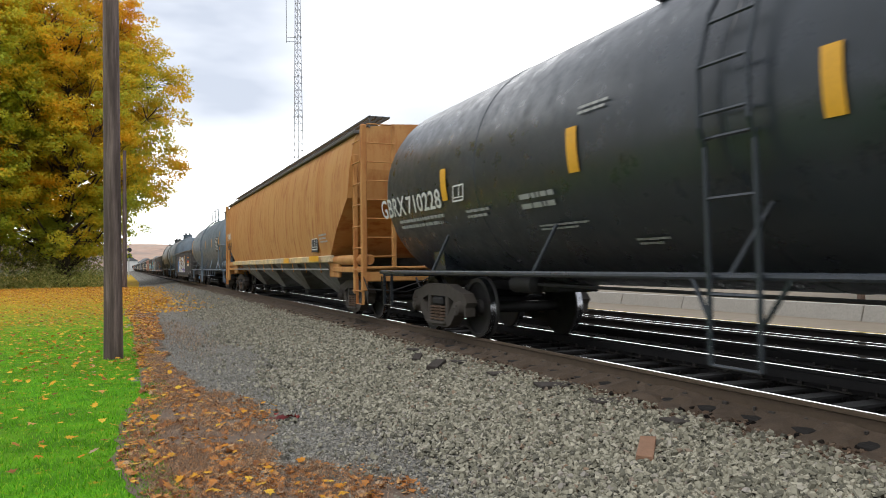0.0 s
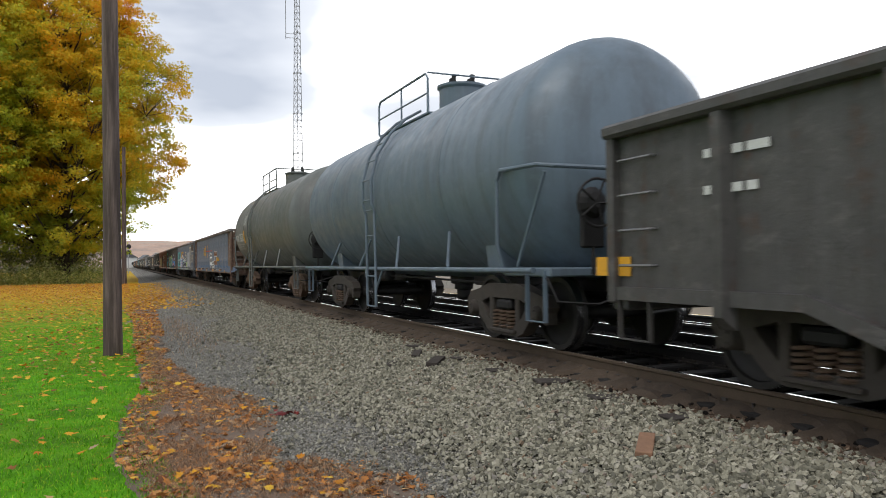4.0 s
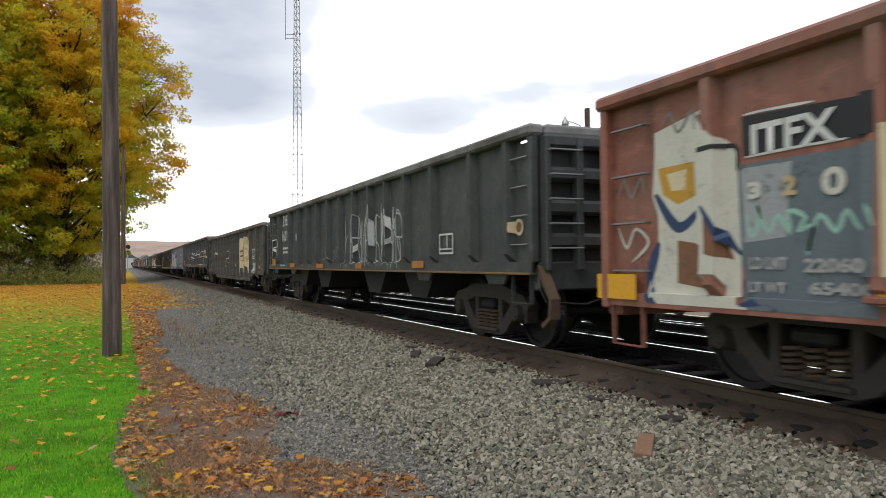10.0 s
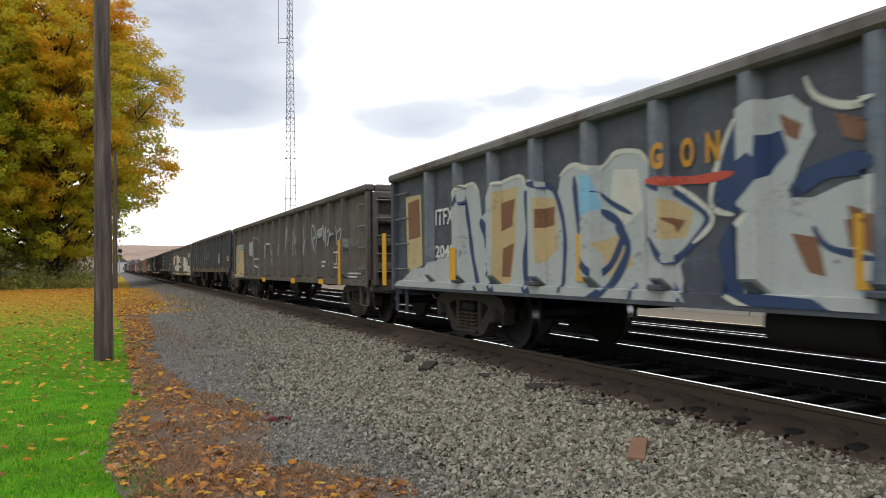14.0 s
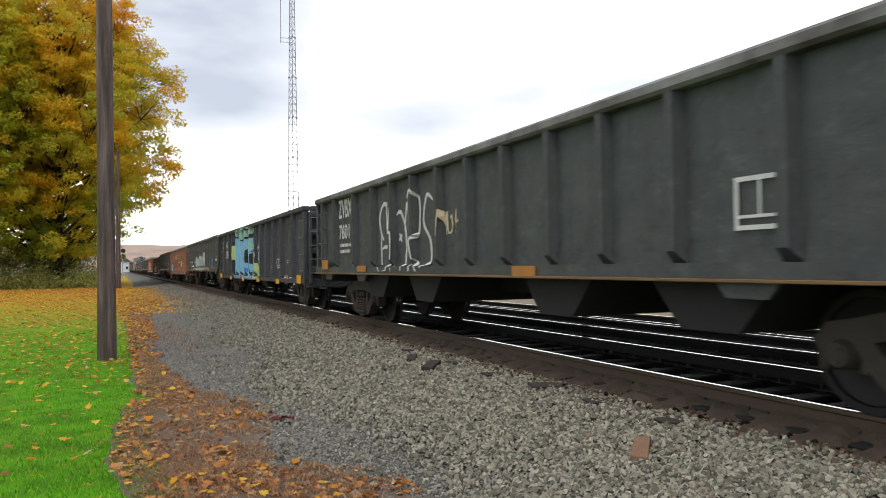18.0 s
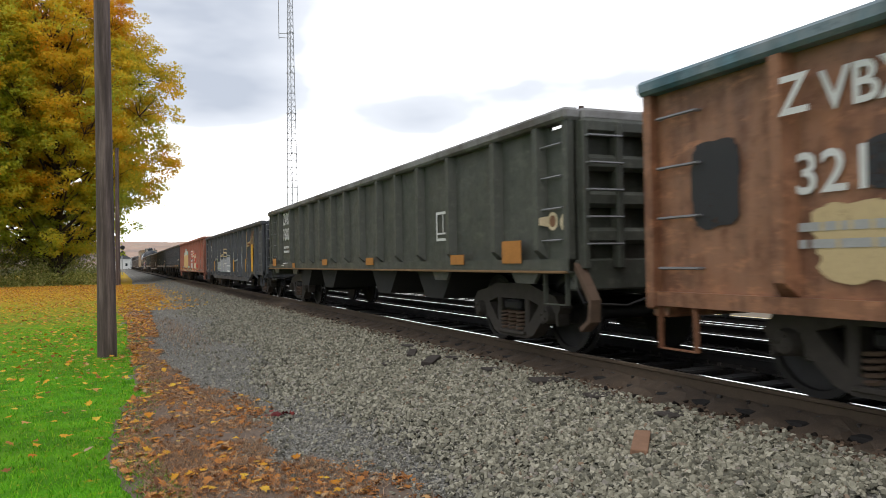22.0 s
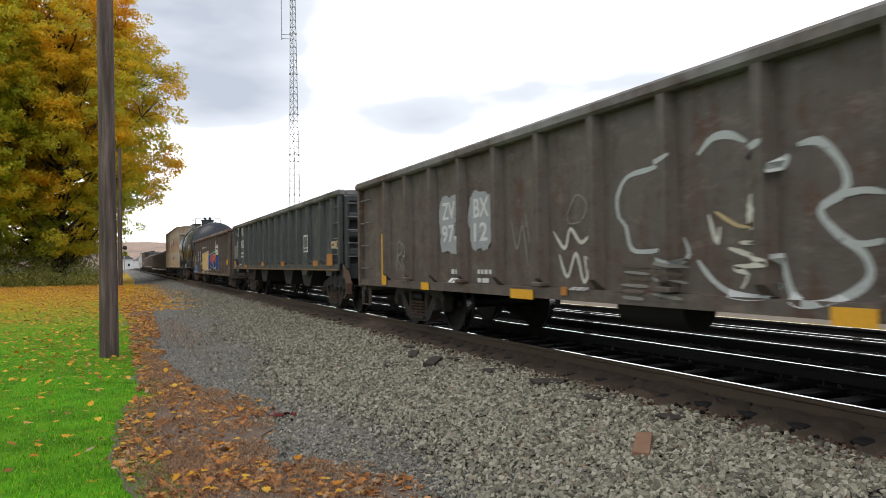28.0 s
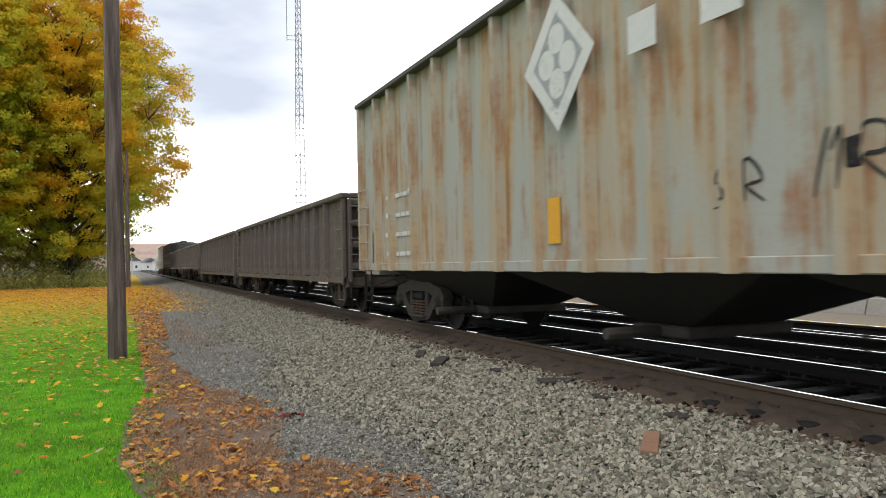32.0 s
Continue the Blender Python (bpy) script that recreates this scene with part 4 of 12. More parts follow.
M_LEAF_TREE = leaf_material("autumn_maple_leaf", [(0.0, (0.36, 0.43, 0.05)), (0.25, (0.54, 0.52, 0.045)), (0.5, (0.70, 0.52, 0.035)), (0.8, (0.82, 0.50, 0.03)), (1.0, (0.82, 0.42, 0.025))])
M_LEAF_GREEN = leaf_material("turning_maple_leaf", [(0.0, (0.32, 0.41, 0.05)), (0.4, (0.47, 0.53, 0.05)), (0.7, (0.66, 0.57, 0.045)), (0.92, (0.80, 0.51, 0.03)), (1.0, (0.82, 0.42, 0.025))])
M_BARK = plain("dark_bark", (0.055, 0.042, 0.032), 0.95, 0, 0.4, 5, 0.02)


def tree(x, y, h, rad, base, leaves, mat, seed, label, size=(0.10, 0.20), boughs=52):
    """A crown of rounded boughs on their limbs; every bough carries clumps of leaves, with gaps between."""
    r = random.Random(seed)
    rn = np.random.default_rng(seed)
    root = tagged(new("tree"), label, "tree", "trees behind the lawn")
    trunk = [Vector((0, 0, -0.2)), Vector((r.uniform(-.2, .2), r.uniform(-.2, .2), h * 0.25)), Vector((r.uniform(-.4, .4), r.uniform(-.4, .4), h * 0.55)), Vector((0, 0, h * 0.88))]
    part("trunk", Shape().tube(trunk, [0.42, 0.30, 0.16, 0.04], 10), M_BARK, root, smooth=True)
    mid, half = (h + base) / 2, (h - base) / 2
    clumps = []
    for i in range(boughs):
        # spread evenly over the crown, a few inside
        u = 1 - 2 * (i + 0.5) / boughs
        a = i * 2.39996 + r.uniform(-0.3, 0.3)
        ring = math.sqrt(max(0, 1 - abs(u) ** (2 if u > 0 else 3.6)))
        q = r.uniform(0.66, 0.78) if i % 6 else r.uniform(0.3, 0.5)
        c = Vector((math.cos(a) * ring * rad * q, math.sin(a) * ring * rad * q, mid + u * half * (q + 0.03)))
        lobe = rad * r.uniform(0.25, 0.36)
        t = max(0.06, min(0.94, (c.z - lobe * 1.4) / (h * 0.88)))
        k = min(2, int(t * 3))
        p = trunk[k].lerp(trunk[k + 1], t * 3 - k)
        m = p.lerp(c, 0.55) + Vector((0, 0, -0.5))
        part("limb", Shape().tube([p, m, c], [0.13, 0.08, 0.03], 6), M_BARK, root)
        twigs = Shape()
        for j in range(26):
            d = Vector((r.gauss(0, 1), r.gauss(0, 1), r.gauss(0.25, 1))).normalized()
            e = c + Vector((d.x, d.y, d.z * 0.78)) * lobe * r.uniform(0.72, 1.04)
            clumps.append((e, rad * r.uniform(0.05, 0.095)))
            if j % 3 == 0:
                twigs.tube([c.lerp(m, 0.2), c.lerp(e, 0.5) + Vector((0, 0, 0.15)), e], [0.035, 0.022, 0.008], 4)
        part("twig", twigs, M_BARK, root)["kind"] = "stuff"
    cl, cr = np.array([tuple(e) for e, q in clumps]), np.array([q for e, q in clumps])
    which = rn.choice(len(cl), leaves, p=cr ** 2 / np.sum(cr ** 2))
    d = rn.normal(size=(leaves, 3))
    d /= np.linalg.norm(d, axis=1, keepdims=True)
    p = cl[which] + d * (cr[which] * rn.random(leaves) ** 0.45)[:, None] * np.array((1, 1, 0.55)) * 1.15
    p[:, 2] = np.maximum(p[:, 2], base - 0.6)
    s = rn.uniform(*size, leaves)
    up = rn.normal(size=(leaves, 3)) * 0.6 + np.array((0, -0.35, 0.7))
    up /= np.linalg.norm(up, axis=1, keepdims=True)
    a = np.cross(up, rn.normal(size=(leaves, 3)))
    a /= np.linalg.norm(a, axis=1, keepdims=True)
    b = np.cross(up, a)
    v = np.stack([p - a * s[:, None], p - b * s[:, None] * 0.75 + up * s[:, None] * 0.15, p + a * s[:, None], p + b * s[:, None] * 0.75 + up * s[:, None] * 0.15], 1).reshape(-1, 3)
    crown = part("crown", bulk("crown", v, np.arange(leaves * 4).reshape(-1, 4), mat), None, root, "crown of many small autumn leaves")
    crown["kind"] = "stuff"
    root.matrix_basis = Matrix.Translation((x, y, -0.5))
    return root


tree(-5.0, 78, 31.5, 10.6, 0.8, 230000, M_LEAF_TREE, 3, "tall maple in golden autumn leaf", (0.075, 0.15), 96)
tree(-15.4, 75, 32.0, 10.4, -0.4, 220000, M_LEAF_GREEN, 8, "large maple turning from green to yellow", (0.075, 0.15), 96)
tree(-8.5, 93, 33.0, 10.5, -0.5, 50000, M_LEAF_TREE, 12, "tall maple in golden autumn leaf", (0.14, 0.26), 40)
tree(-21, 86, 31.0, 10.5, -0.5, 50000, M_LEAF_GREEN, 17, "large maple turning from green to yellow", (0.14, 0.26), 40)
tree(-31.0, 76, 29.0, 10.5, 1.0, 16000, M_LEAF_TREE, 23, "tall maple in golden autumn leaf", (0.16, 0.30), 36)

M_BRUSH = islands("wild_brush", [(0.0, (0.13, 0.16, 0.04)), (0.45, (0.24, 0.27, 0.07)), (0.8, (0.36, 0.35, 0.11)), (1.0, (0.46, 0.40, 0.17))], 0.85, 0.3)


def brush():
    """Low mounds of small leaves and straw stems, run together under the trees."""
    r = np.random.default_rng(31)
    m = 360
    cx, cy = r.uniform(-46, -2.0, m), r.uniform(69.5, 86, m)
    cw, ch = r.uniform(0.9, 2.1, m), np.where(cy > 77, r.uniform(3.0, 6.5, m), r.uniform(0.9, 2.4, m))
    n = 120000
    w = r.choice(m, n, p=cw * ch / np.sum(cw * ch))
    d = r.normal(size=(n, 3))
    d /= np.linalg.norm(d, axis=1, keepdims=True)
    d[:, 2] = np.abs(d[:, 2])
    q = r.uniform(0.55, 1.08, n)[:, None] * (1 + 0.2 * np.sin(d[:, :1] * 7 + w[:, None]))
    p = np.stack([cx[w], cy[w], np.full(n, -0.52)], 1) + d * q * np.stack([cw[w], cw[w], ch[w]], 1)
    a = r.normal(size=(n, 3)) + np.array((0, 0, 0.6))
    a /= np.linalg.norm(a, axis=1, keepdims=True)
    b = np.cross(a, r.normal(size=(n, 3)))
    b /= np.linalg.norm(b, axis=1, keepdims=True)
    s = r.uniform(0.05, 0.13, n)[:, None]
    v = np.stack([p - a * s, p - b * s * 0.5, p + a * s, p + b * s * 0.5], 1).reshape(-1, 3)
    return tagged(new("brush", bulk("brush", v, np.arange(4 * n).reshape(-1, 4), M_BRUSH)), "tangled dull green brush under the trees", "brush", kind="stuff")


brush()


def shrub(x, y, h, rad, n, mat, seed, label):
    rn = np.random.default_rng(seed)
    root = tagged(new("shrub"), label, "shrub", "shrubs behind the station")
    st = Shape()
    for i in range(5):
        a = i * 1.26
        st.tube([(0, 0, -0.1), (math.cos(a) * rad * 0.3, math.sin(a) * rad * 0.3, h * 0.5), (math.cos(a) * rad * 0.6, math.sin(a) * rad * 0.6, h * 0.85)], [0.06, 0.04, 0.01], 5)
    part("stems", st, M_BARK, root)
    u = rn.normal(size=(n, 3))
    u /= np.linalg.norm(u, axis=1, keepdims=True)
    q = rn.uniform(0.5, 1.05, n) ** 0.5
    wob = 0.85 + 0.25 * np.array([noise.noise(Vector((a * 2.5, b * 2.5, c * 2.5 + seed))) for a, b, c in u])
    p = u * (q * wob)[:, None] * np.array((rad, rad, h * 0.5)) + np.array((0, 0, h * 0.52))
    a = rn.normal(size=(n, 3))
    a /= np.linalg.norm(a, axis=1, keepdims=True)
    b = np.cross(a, rn.normal(size=(n, 3)))
    b /= np.linalg.norm(b, axis=1, keepdims=True)
    s = rn.uniform(0.06, 0.14, n)[:, None]
    v = np.stack([p - a * s, p - b * s * 0.6, p + a * s, p + b * s * 0.6], 1).reshape(-1, 3)
    cr = part("crown", bulk("crown", v, np.arange(4 * n).reshape(-1, 4), mat), None, root)
    cr["kind"] = "stuff"
    root.matrix_basis = Matrix.Translation((x, y, -0.4))
    return root


M_LEAF_YELLOW = leaf_material("yellow_shrub_leaf", [(0.0, (0.20, 0.24, 0.03)), (0.5, (0.52, 0.42, 0.04)), (1.0, (0.6, 0.35, 0.03))])
for i_, (x_, y_) in enumerate(((33, 27), (36, 31), (39, 37), (42, 43), (35, 22), (46, 50))):
    shrub(x_, y_, 2.6 + 0.4 * (i_ % 3), 2.2, 2600, M_LEAF_YELLOW, 40 + i_, "rounded shrub in yellow autumn leaf")


# ---- station across the tracks ----
M_REDROOF = plain("red_metal_roof", (0.28, 0.05, 0.045), 0.5, 0.1, 0.2, 3)
M_SHINGLE = plain("grey_shingles", (0.12, 0.125, 0.13), 0.9, 0, 0.3, 6)
M_BRICKWALL = plain("buff_station_wall", (0.34, 0.26, 0.19), 0.9, 0, 0.2, 3)
M_TIMBER = plain("brown_painted_timber", (0.11, 0.07, 0.05), 0.7, 0, 0.25, 6)
M_PANE = plain("dark_window_pane", (0.02, 0.025, 0.03), 0.08, 0, 0.1)


def station():
    root = tagged(new("station_building"), "low station with red metal canopy and grey shingle roof", "station")
    y0, y1, xw = 2.0, 18.6, 26.0
    part("wall", Shape().box(xw, xw + 0.3, y0, y1, -0.35, 4.6), M_BRICKWALL, root)
    part("wall", Shape().box(xw + 0.3, xw + 8, y1 - 0.3, y1, -0.35, 4.6), M_BRICKWALL, root)
    part("wall", Shape().box(xw + 0.3, xw + 8, y0, y0 + 0.3, -0.35, 4.6), M_BRICKWALL, root)
    part("wall", Shape().box(xw + 7.7, xw + 8, y0 + 0.3, y1 - 0.3, -0.35, 4.6), M_BRICKWALL, root)
    roof = Shape().add([(xw - 0.9, y0 - 0.9, 4.7), (xw + 8.9, y0 - 0.9, 4.7), (xw + 8.9, y1 + 0.9, 4.7), (xw - 0.9, y1 + 0.9, 4.7), (xw + 4, y0 + 4, 7.2), (xw + 4, y1 - 4, 7.2)],
                       [(0, 4, 5, 3), (1, 2, 5, 4), (0, 1, 4), (2, 3, 5), (3, 2, 1, 0)])
    part("roof", roof, M_SHINGLE, root)
    part("eave_board", Shape().box(xw - 0.92, xw - 0.86, y0 - 0.9, y1 + 0.9, 4.52, 4.70, 0.01), M_TIMBER, root)
    can = part("canopy_roof", Shape().prism([(xw - 2.6, 3.78), (xw, 4.25), (xw, 4.33), (xw - 2.6, 3.86)], 1, y0 - 1, y1 + 1.3), M_REDROOF, root, "red standing-seam metal canopy")
    k = 0
    while y0 - 1 + k * 0.45 < y1 + 1.3:
        y = y0 - 1 + k * 0.45
        part("roof_seam", Shape().prism([(xw - 2.6, 3.86), (xw, 4.33), (xw, 4.37), (xw - 2.6, 3.90)], 1, y, y + 0.03), M_REDROOF, can)
        k += 1
    part("gutter", Shape().box(xw - 2.7, xw - 2.58, y0 - 1, y1 + 1.3, 3.68, 3.82, 0.02), M_REDROOF, root)
    for y in (y0, 7.5, 13.0, y1 - 0.2):
        part("post", Shape().box(xw - 2.25, xw - 2.05, y - 0.1, y + 0.1, -0.35, 3.75, 0.02), M_TIMBER, root)
        part("brace", Shape().tube([(xw - 2.15, y + 0.05, 2.7), (xw - 2.15, y + 1.0, 3.7)], 0.07, 6), M_TIMBER, root)
    part("beam", Shape().box(xw - 2.3, xw - 2.0, y0, y1 + 0.6, 3.35, 3.66, 0.02), M_TIMBER, root)
    for y in (4.5, 8.5, 12.5, 16.0):
        win = part("window", Shape().box(xw - 0.06, xw + 0.02, y - 0.6, y + 0.6, 0.8, 2.6, 0.02), M_TIMBER, root)
        part("pane", Shape().box(xw - 0.075, xw - 0.062, y - 0.5, y + 0.5, 0.9, 1.68), M_PANE, win)
        part("pane", Shape().box(xw - 0.075, xw - 0.062, y - 0.5, y + 0.5, 1.75, 2.5), M_PANE, win)
    return root


station()


# ---- far hills and houses ----
def hill_material():
    m, n, l, b = material("hazed_autumn_hillside")
    v = coords(n)
    a, c1 = noise_tex(n, l, v, 0.012, 6, 0.65), noise_tex(n, l, v, 0.09, 5, 0.7)
    # Autumn tones lightened to paint in the haze of distance.
    c = ramp(n, l, a, [(0.32, (0.26, 0.22, 0.20)), (0.5, (0.46, 0.31, 0.23)), (0.68, (0.34, 0.33, 0.29))])
    c = mixc(n, l, ramp(n, l, c1, [(0.4, gray(0)), (0.7, gray(0.5))]), c, (0.2, 0.15, 0.12))
    l.new(c, b.inputs["Base Color"])
    b.inputs["Roughness"].default_value = 1.0
    bump(n, l, b, c1, 0.6, 4)
    return m


def hills():
    v, f = [], []
    cols, rows_ = 150, 14
    for j in range(rows_):
        t = j / (rows_ - 1)
        for i in range(cols):
            az = radians(-40 + 125 * i / (cols - 1))
            d = 1250 + 620 * t
            ridge = 56 + 16 * noise.noise(Vector((i * 0.07, 2.2, 0))) + 6 * noise.noise(Vector((i * 0.31, 5.1, 0)))
            z = -1 + ridge * (3 * t * t - 2 * t ** 3) + (1.6 * noise.noise(Vector((i * 1.3, j * 1.7, 1))) if j else 0)
            v.append((math.sin(az) * d, math.cos(az) * d, z))
    for j in range(rows_ - 1):
        for i in range(cols - 1):
            a = j * cols + i
            f.append((a, a + 1, a + cols + 1, a + cols))
    me = bulk("far_hills", v, f, hill_material())
    me.shade_smooth()
    return tagged(new("far_hills", me), "long low autumn hills, their colour paled for haze", "hills", kind="structure")


hills()
M_WHITEWALL = plain("white_siding", (0.7, 0.7, 0.68), 0.8, 0, 0.1)


def house(x, y, w, d, h, rz):
    root = tagged(new("house"), "small pale house far down the valley", "house", "far houses")
    part("wall", Shape().box(-w / 2, w / 2, -d / 2, d / 2, -0.7, h), M_WHITEWALL, root)
    part("roof", Shape().prism([(-w / 2 - 0.4, h), (w / 2 + 0.4, h), (0, h + w * 0.35)], 1, -d / 2 - 0.4, d / 2 + 0.4), M_SHINGLE, root)
    for s in (-1, 1):
        part("window", Shape().box(s * w * 0.25 - 0.5, s * w * 0.25 + 0.5, -d / 2 - 0.05, -d / 2, 1.2, 2.6), M_PANE, root)
    root.matrix_basis = pose(x, y, 0, 0, 0, rz)
    return root


for i_ in range(9):
    house(2 + 9 * i_ + 3 * (i_ % 2), 430 + 45 * ((i_ * 3) % 5), 9, 11, 5, 13 * i_)


# ---- freight cars: running gear ----
WHEEL_R = 0.457
SHARED = {}


def shared(key, build):
    if key not in SHARED:
        SHARED[key] = build()
    return SHARED[key]


def wheelset_mesh():
    s = Shape()
    prof = [(0.60, 0.10), (0.615, 0.12), (0.64, 0.13), (0.672, 0.36), (0.655, 0.40), (0.655, 0.470), (0.672, 0.485), (0.690, 0.478), (0.705, WHEEL_R), (0.800, WHEEL_R - 0.004),
            (0.800, 0.395), (0.770, 0.385), (0.745, 0.34), (0.725, 0.20), (0.745, 0.13), (0.800, 0.11), (0.810, 0.085)]
    s.lathe(prof, 0, 36)
    s.lathe([(-a, r) for a, r in prof][::-1], 0, 36)
    s.lathe([(-1.0, 0.075), (-0.8, 0.085), (0.8, 0.085), (1.0, 0.075)], 0, 12)
    me = s.mesh("wheelset", M_WHEEL, True)
    me.materials.append(M_TREAD)
    for p in me.polygons:
        c = p.center
        if 0.70 < abs(c.x) < 0.80 and abs(math.hypot(c.y, c.z) - WHEEL_R) < 0.012:
            p.material_index = 1
    return me


def side_frame_mesh(mat):
    s = Shape()
    a, b = -0.085, 0.085
    s.bar([(-1.10, 0.50), (-0.98, 0.60), (-0.72, 0.635), (-0.42, 0.715), (0.42, 0.715), (0.72, 0.635), (0.98, 0.60), (1.10, 0.50)],
          [0.12, 0.17, 0.19, 0.19, 0.19, 0.19, 0.17, 0.12], a, b)
    s.bar([(-0.74, 0.56), (-0.66, 0.44), (-0.46, 0.25), (-0.34, 0.20), (0.34, 0.20), (0.46, 0.25), (0.66, 0.44), (0.74, 0.56)], [0.14, 0.17, 0.17, 0.14, 0.14, 0.17, 0.17, 0.14], a, b)
    for y in (-0.36, 0.36):
        s.box(a, b, y - 0.055, y + 0.055, 0.22, 0.68, 0.015)
    s.box(a - 0.05, b + 0.03, -0.34, 0.34, 0.17, 0.215, 0.01)
    for y in (-0.889, 0.889):
        s.box(a, b, y - 0.17, y + 0.17, 0.535, 0.60, 0.015)
        s.box(a, b, y - 0.19, y - 0.13, 0.33, 0.56, 0.012)
        s.box(a, b, y + 0.13, y + 0.19, 0.33, 0.56, 0.012)
    return s.mesh("side_frame", mat, True)


def spring_mesh():
    s = Shape()
    for y in (-0.2, 0.0, 0.2):
        pts = [(0.085 * math.cos(t) - 0.03, y + 0.085 * math.sin(t), 0.22 + 0.245 * t / (2 * math.pi * 5)) for t in [2 * math.pi * k / 10 for k in range(51)]]
        s.tube(pts, 0.019, 5)
    return s.mesh("spring_nest", M_BOGIE_RUST, True)


def bearing_mesh(mat):
    s = Shape()
    s.lathe([(-0.16, 0.055), (-0.15, 0.085), (-0.11, 0.105), (0.08, 0.125), (0.12, 0.125), (0.13, 0.08)], 0, 18)
    for k in range(3):
        t = 2 * math.pi * k / 3
        s.box(-0.172, -0.15, math.cos(t) * 0.05 - 0.013, math.cos(t) * 0.05 + 0.013, math.sin(t) * 0.05 - 0.013, math.sin(t) * 0.05 + 0.013, 0.004)
    return s.mesh("bearing_cap", mat, True)


def bolster_mesh():
    s = Shape()
    s.box(-1.1, 1.1, -0.2, 0.2, 0.47, 0.60, 0.03)
    s.box(-0.5, 0.5, -0.24, 0.24, 0.60, 0.78, 0.03)
    s.lathe([(0.78, 0.2), (0.86, 0.2)], 2, 16)
    for y in (-0.5, 0.5):
        s.box(-0.9, 0.9, y - 0.05, y + 0.05, 0.36, 0.46, 0.01)
        for x in (-0.75, 0.75):
            s.box(x - 0.07, x + 0.07, y * 0.84 - 0.06, y * 0.84 + 0.06, 0.28, 0.56, 0.015)
    return s.mesh("bolster", M_STEEL_DARK)


def bogie(car, y, mat, key, label=""):
    b = new("bogie")
    b.parent = car
    b.matrix_basis = Matrix.Translation((0, y, 0))
    b["label"] = label or "cast steel freight bogie"
    for s in (-1, 1):
        turn = pose(0, 0, 0, 0, 0, 0 if s < 0 else 180)
        part("side_frame", shared(("sf", key), lambda: side_frame_mesh(mat)), None, b, at=Matrix.Translation((s * 1.0, 0, 0)) @ turn)
        part("spring_nest", shared("spring", spring_mesh), None, b, at=Matrix.Translation((s * 1.0, 0, 0)) @ turn)
        for a in (-0.889, 0.889):
            part("bearing_cap", shared(("bc", key), lambda: bearing_mesh(mat)), None, b, at=Matrix.Translation((s * 1.0, a, WHEEL_R)) @ turn)
    for a in (-0.889, 0.889):
        part("wheelset", shared("ws", wheelset_mesh), None, b, "steel wheels on an axle", at=(0, a, WHEEL_R))
    part("bolster", shared("bolster", bolster_mesh), None, b)
    return b


def coupler(car, y, s):
    k = Shape()
    k.box(-0.10, 0.10, y, y + s * 0.34, 0.76, 0.96, 0.03)
    k.box(-0.17, 0.10, y + s * 0.30, y + s * 0.62, 0.72, 1.0, 0.05)
    k.box(0.04, 0.17, y + s * 0.38, y + s * 0.60, 0.74, 0.98, 0.03)
    part("coupler", k, M_STEEL_DARK, car, "rusty knuckle coupler")
    h = Shape().tube([(-0.35, y, 0.86), (-0.36, y + s * 0.15, 0.74), (-0.30, y + s * 0.35, 0.52), (-0.2, y + s * 0.58, 0.56), (-0.12, y + s * 0.66, 0.66)], 0.022, 6)
    part("air_hose", h, M_BLACK, car)
    lever = Shape().tube([(-1.45, y - s * 0.02, 0.92), (-1.40, y + s * 0.12, 0.66), (-0.9, y + s * 0.16, 0.62), (-0.3, y + s * 0.22, 0.80), (0, y + s * 0.3, 0.97)], 0.014, 5)
    part("uncoupling_lever", lever, M_STEEL_DARK, car)


def ladder(s, x, y0, y1, z0, z1, n, proud=0.055, r=0.013):
    """Grab irons, one above the other, on a side (constant x) into a shape."""
    sg = -1 if x < 0 else 1
    for i in range(n):
        z = z0 + (z1 - z0) * i / max(1, n - 1)
        s.tube([(x, y0, z), (x + sg * proud, y0, z), (x + sg * proud, y1, z), (x, y1, z)], r, 5)
    return s


def ladder_end(s, y, x0, x1, z0, z1, n, proud=0.055, r=0.013):
    sg = -1 if y < 0 else 1
    for i in range(n):
        z = z0 + (z1 - z0) * i / max(1, n - 1)
        s.tube([(x0, y, z), (x0, y + sg * proud, z), (x1, y + sg * proud, z), (x1, y, z)], r, 5)
    return s


def brake_wheel(car, y, s, x, z, mat):
    w = Shape()
    ring = [(x + 0.27 * math.cos(t), y + s * 0.16, z + 0.27 * math.sin(t)) for t in [2 * math.pi * k / 20 for k in range(21)]]
    w.tube(ring, 0.016, 6)
    for k in range(5):
        t = 2 * math.pi * k / 5
        w.tube([(x, y + s * 0.13, z), (x + 0.27 * math.cos(t), y + s * 0.16, z + 0.27 * math.sin(t))], 0.012, 5)
    wheel = part("brake_wheel", w, mat, car, "spoked hand brake wheel")
    g = Shape().lathe([(0, 0.17), (s * 0.05, 0.19), (s * 0.12, 0.12), (s * 0.14, 0.05)], 1, 14, (x, y, z))
    g.box(x - 0.15, x + 0.15, y, y + s * 0.07, z - 0.5, z - 0.05, 0.02)
    g.tube([(x, y + s * 0.05, z - 0.4), (x, y + s * 0.05, 0.95)], 0.02, 6)
    part("brake_gear", g, mat, car)


# ---- lettering and spray paint ----
CANVAS = {}


def canvas(i):
    """A car of the train by its number from the front, and the paint on its near side."""
    c = CARS[i]
    if i not in CANVAS:
        CANVAS[i] = Spray(c, paint_surf.get(c.name, car_surf[c.name]))
    return c, CANVAS[i]


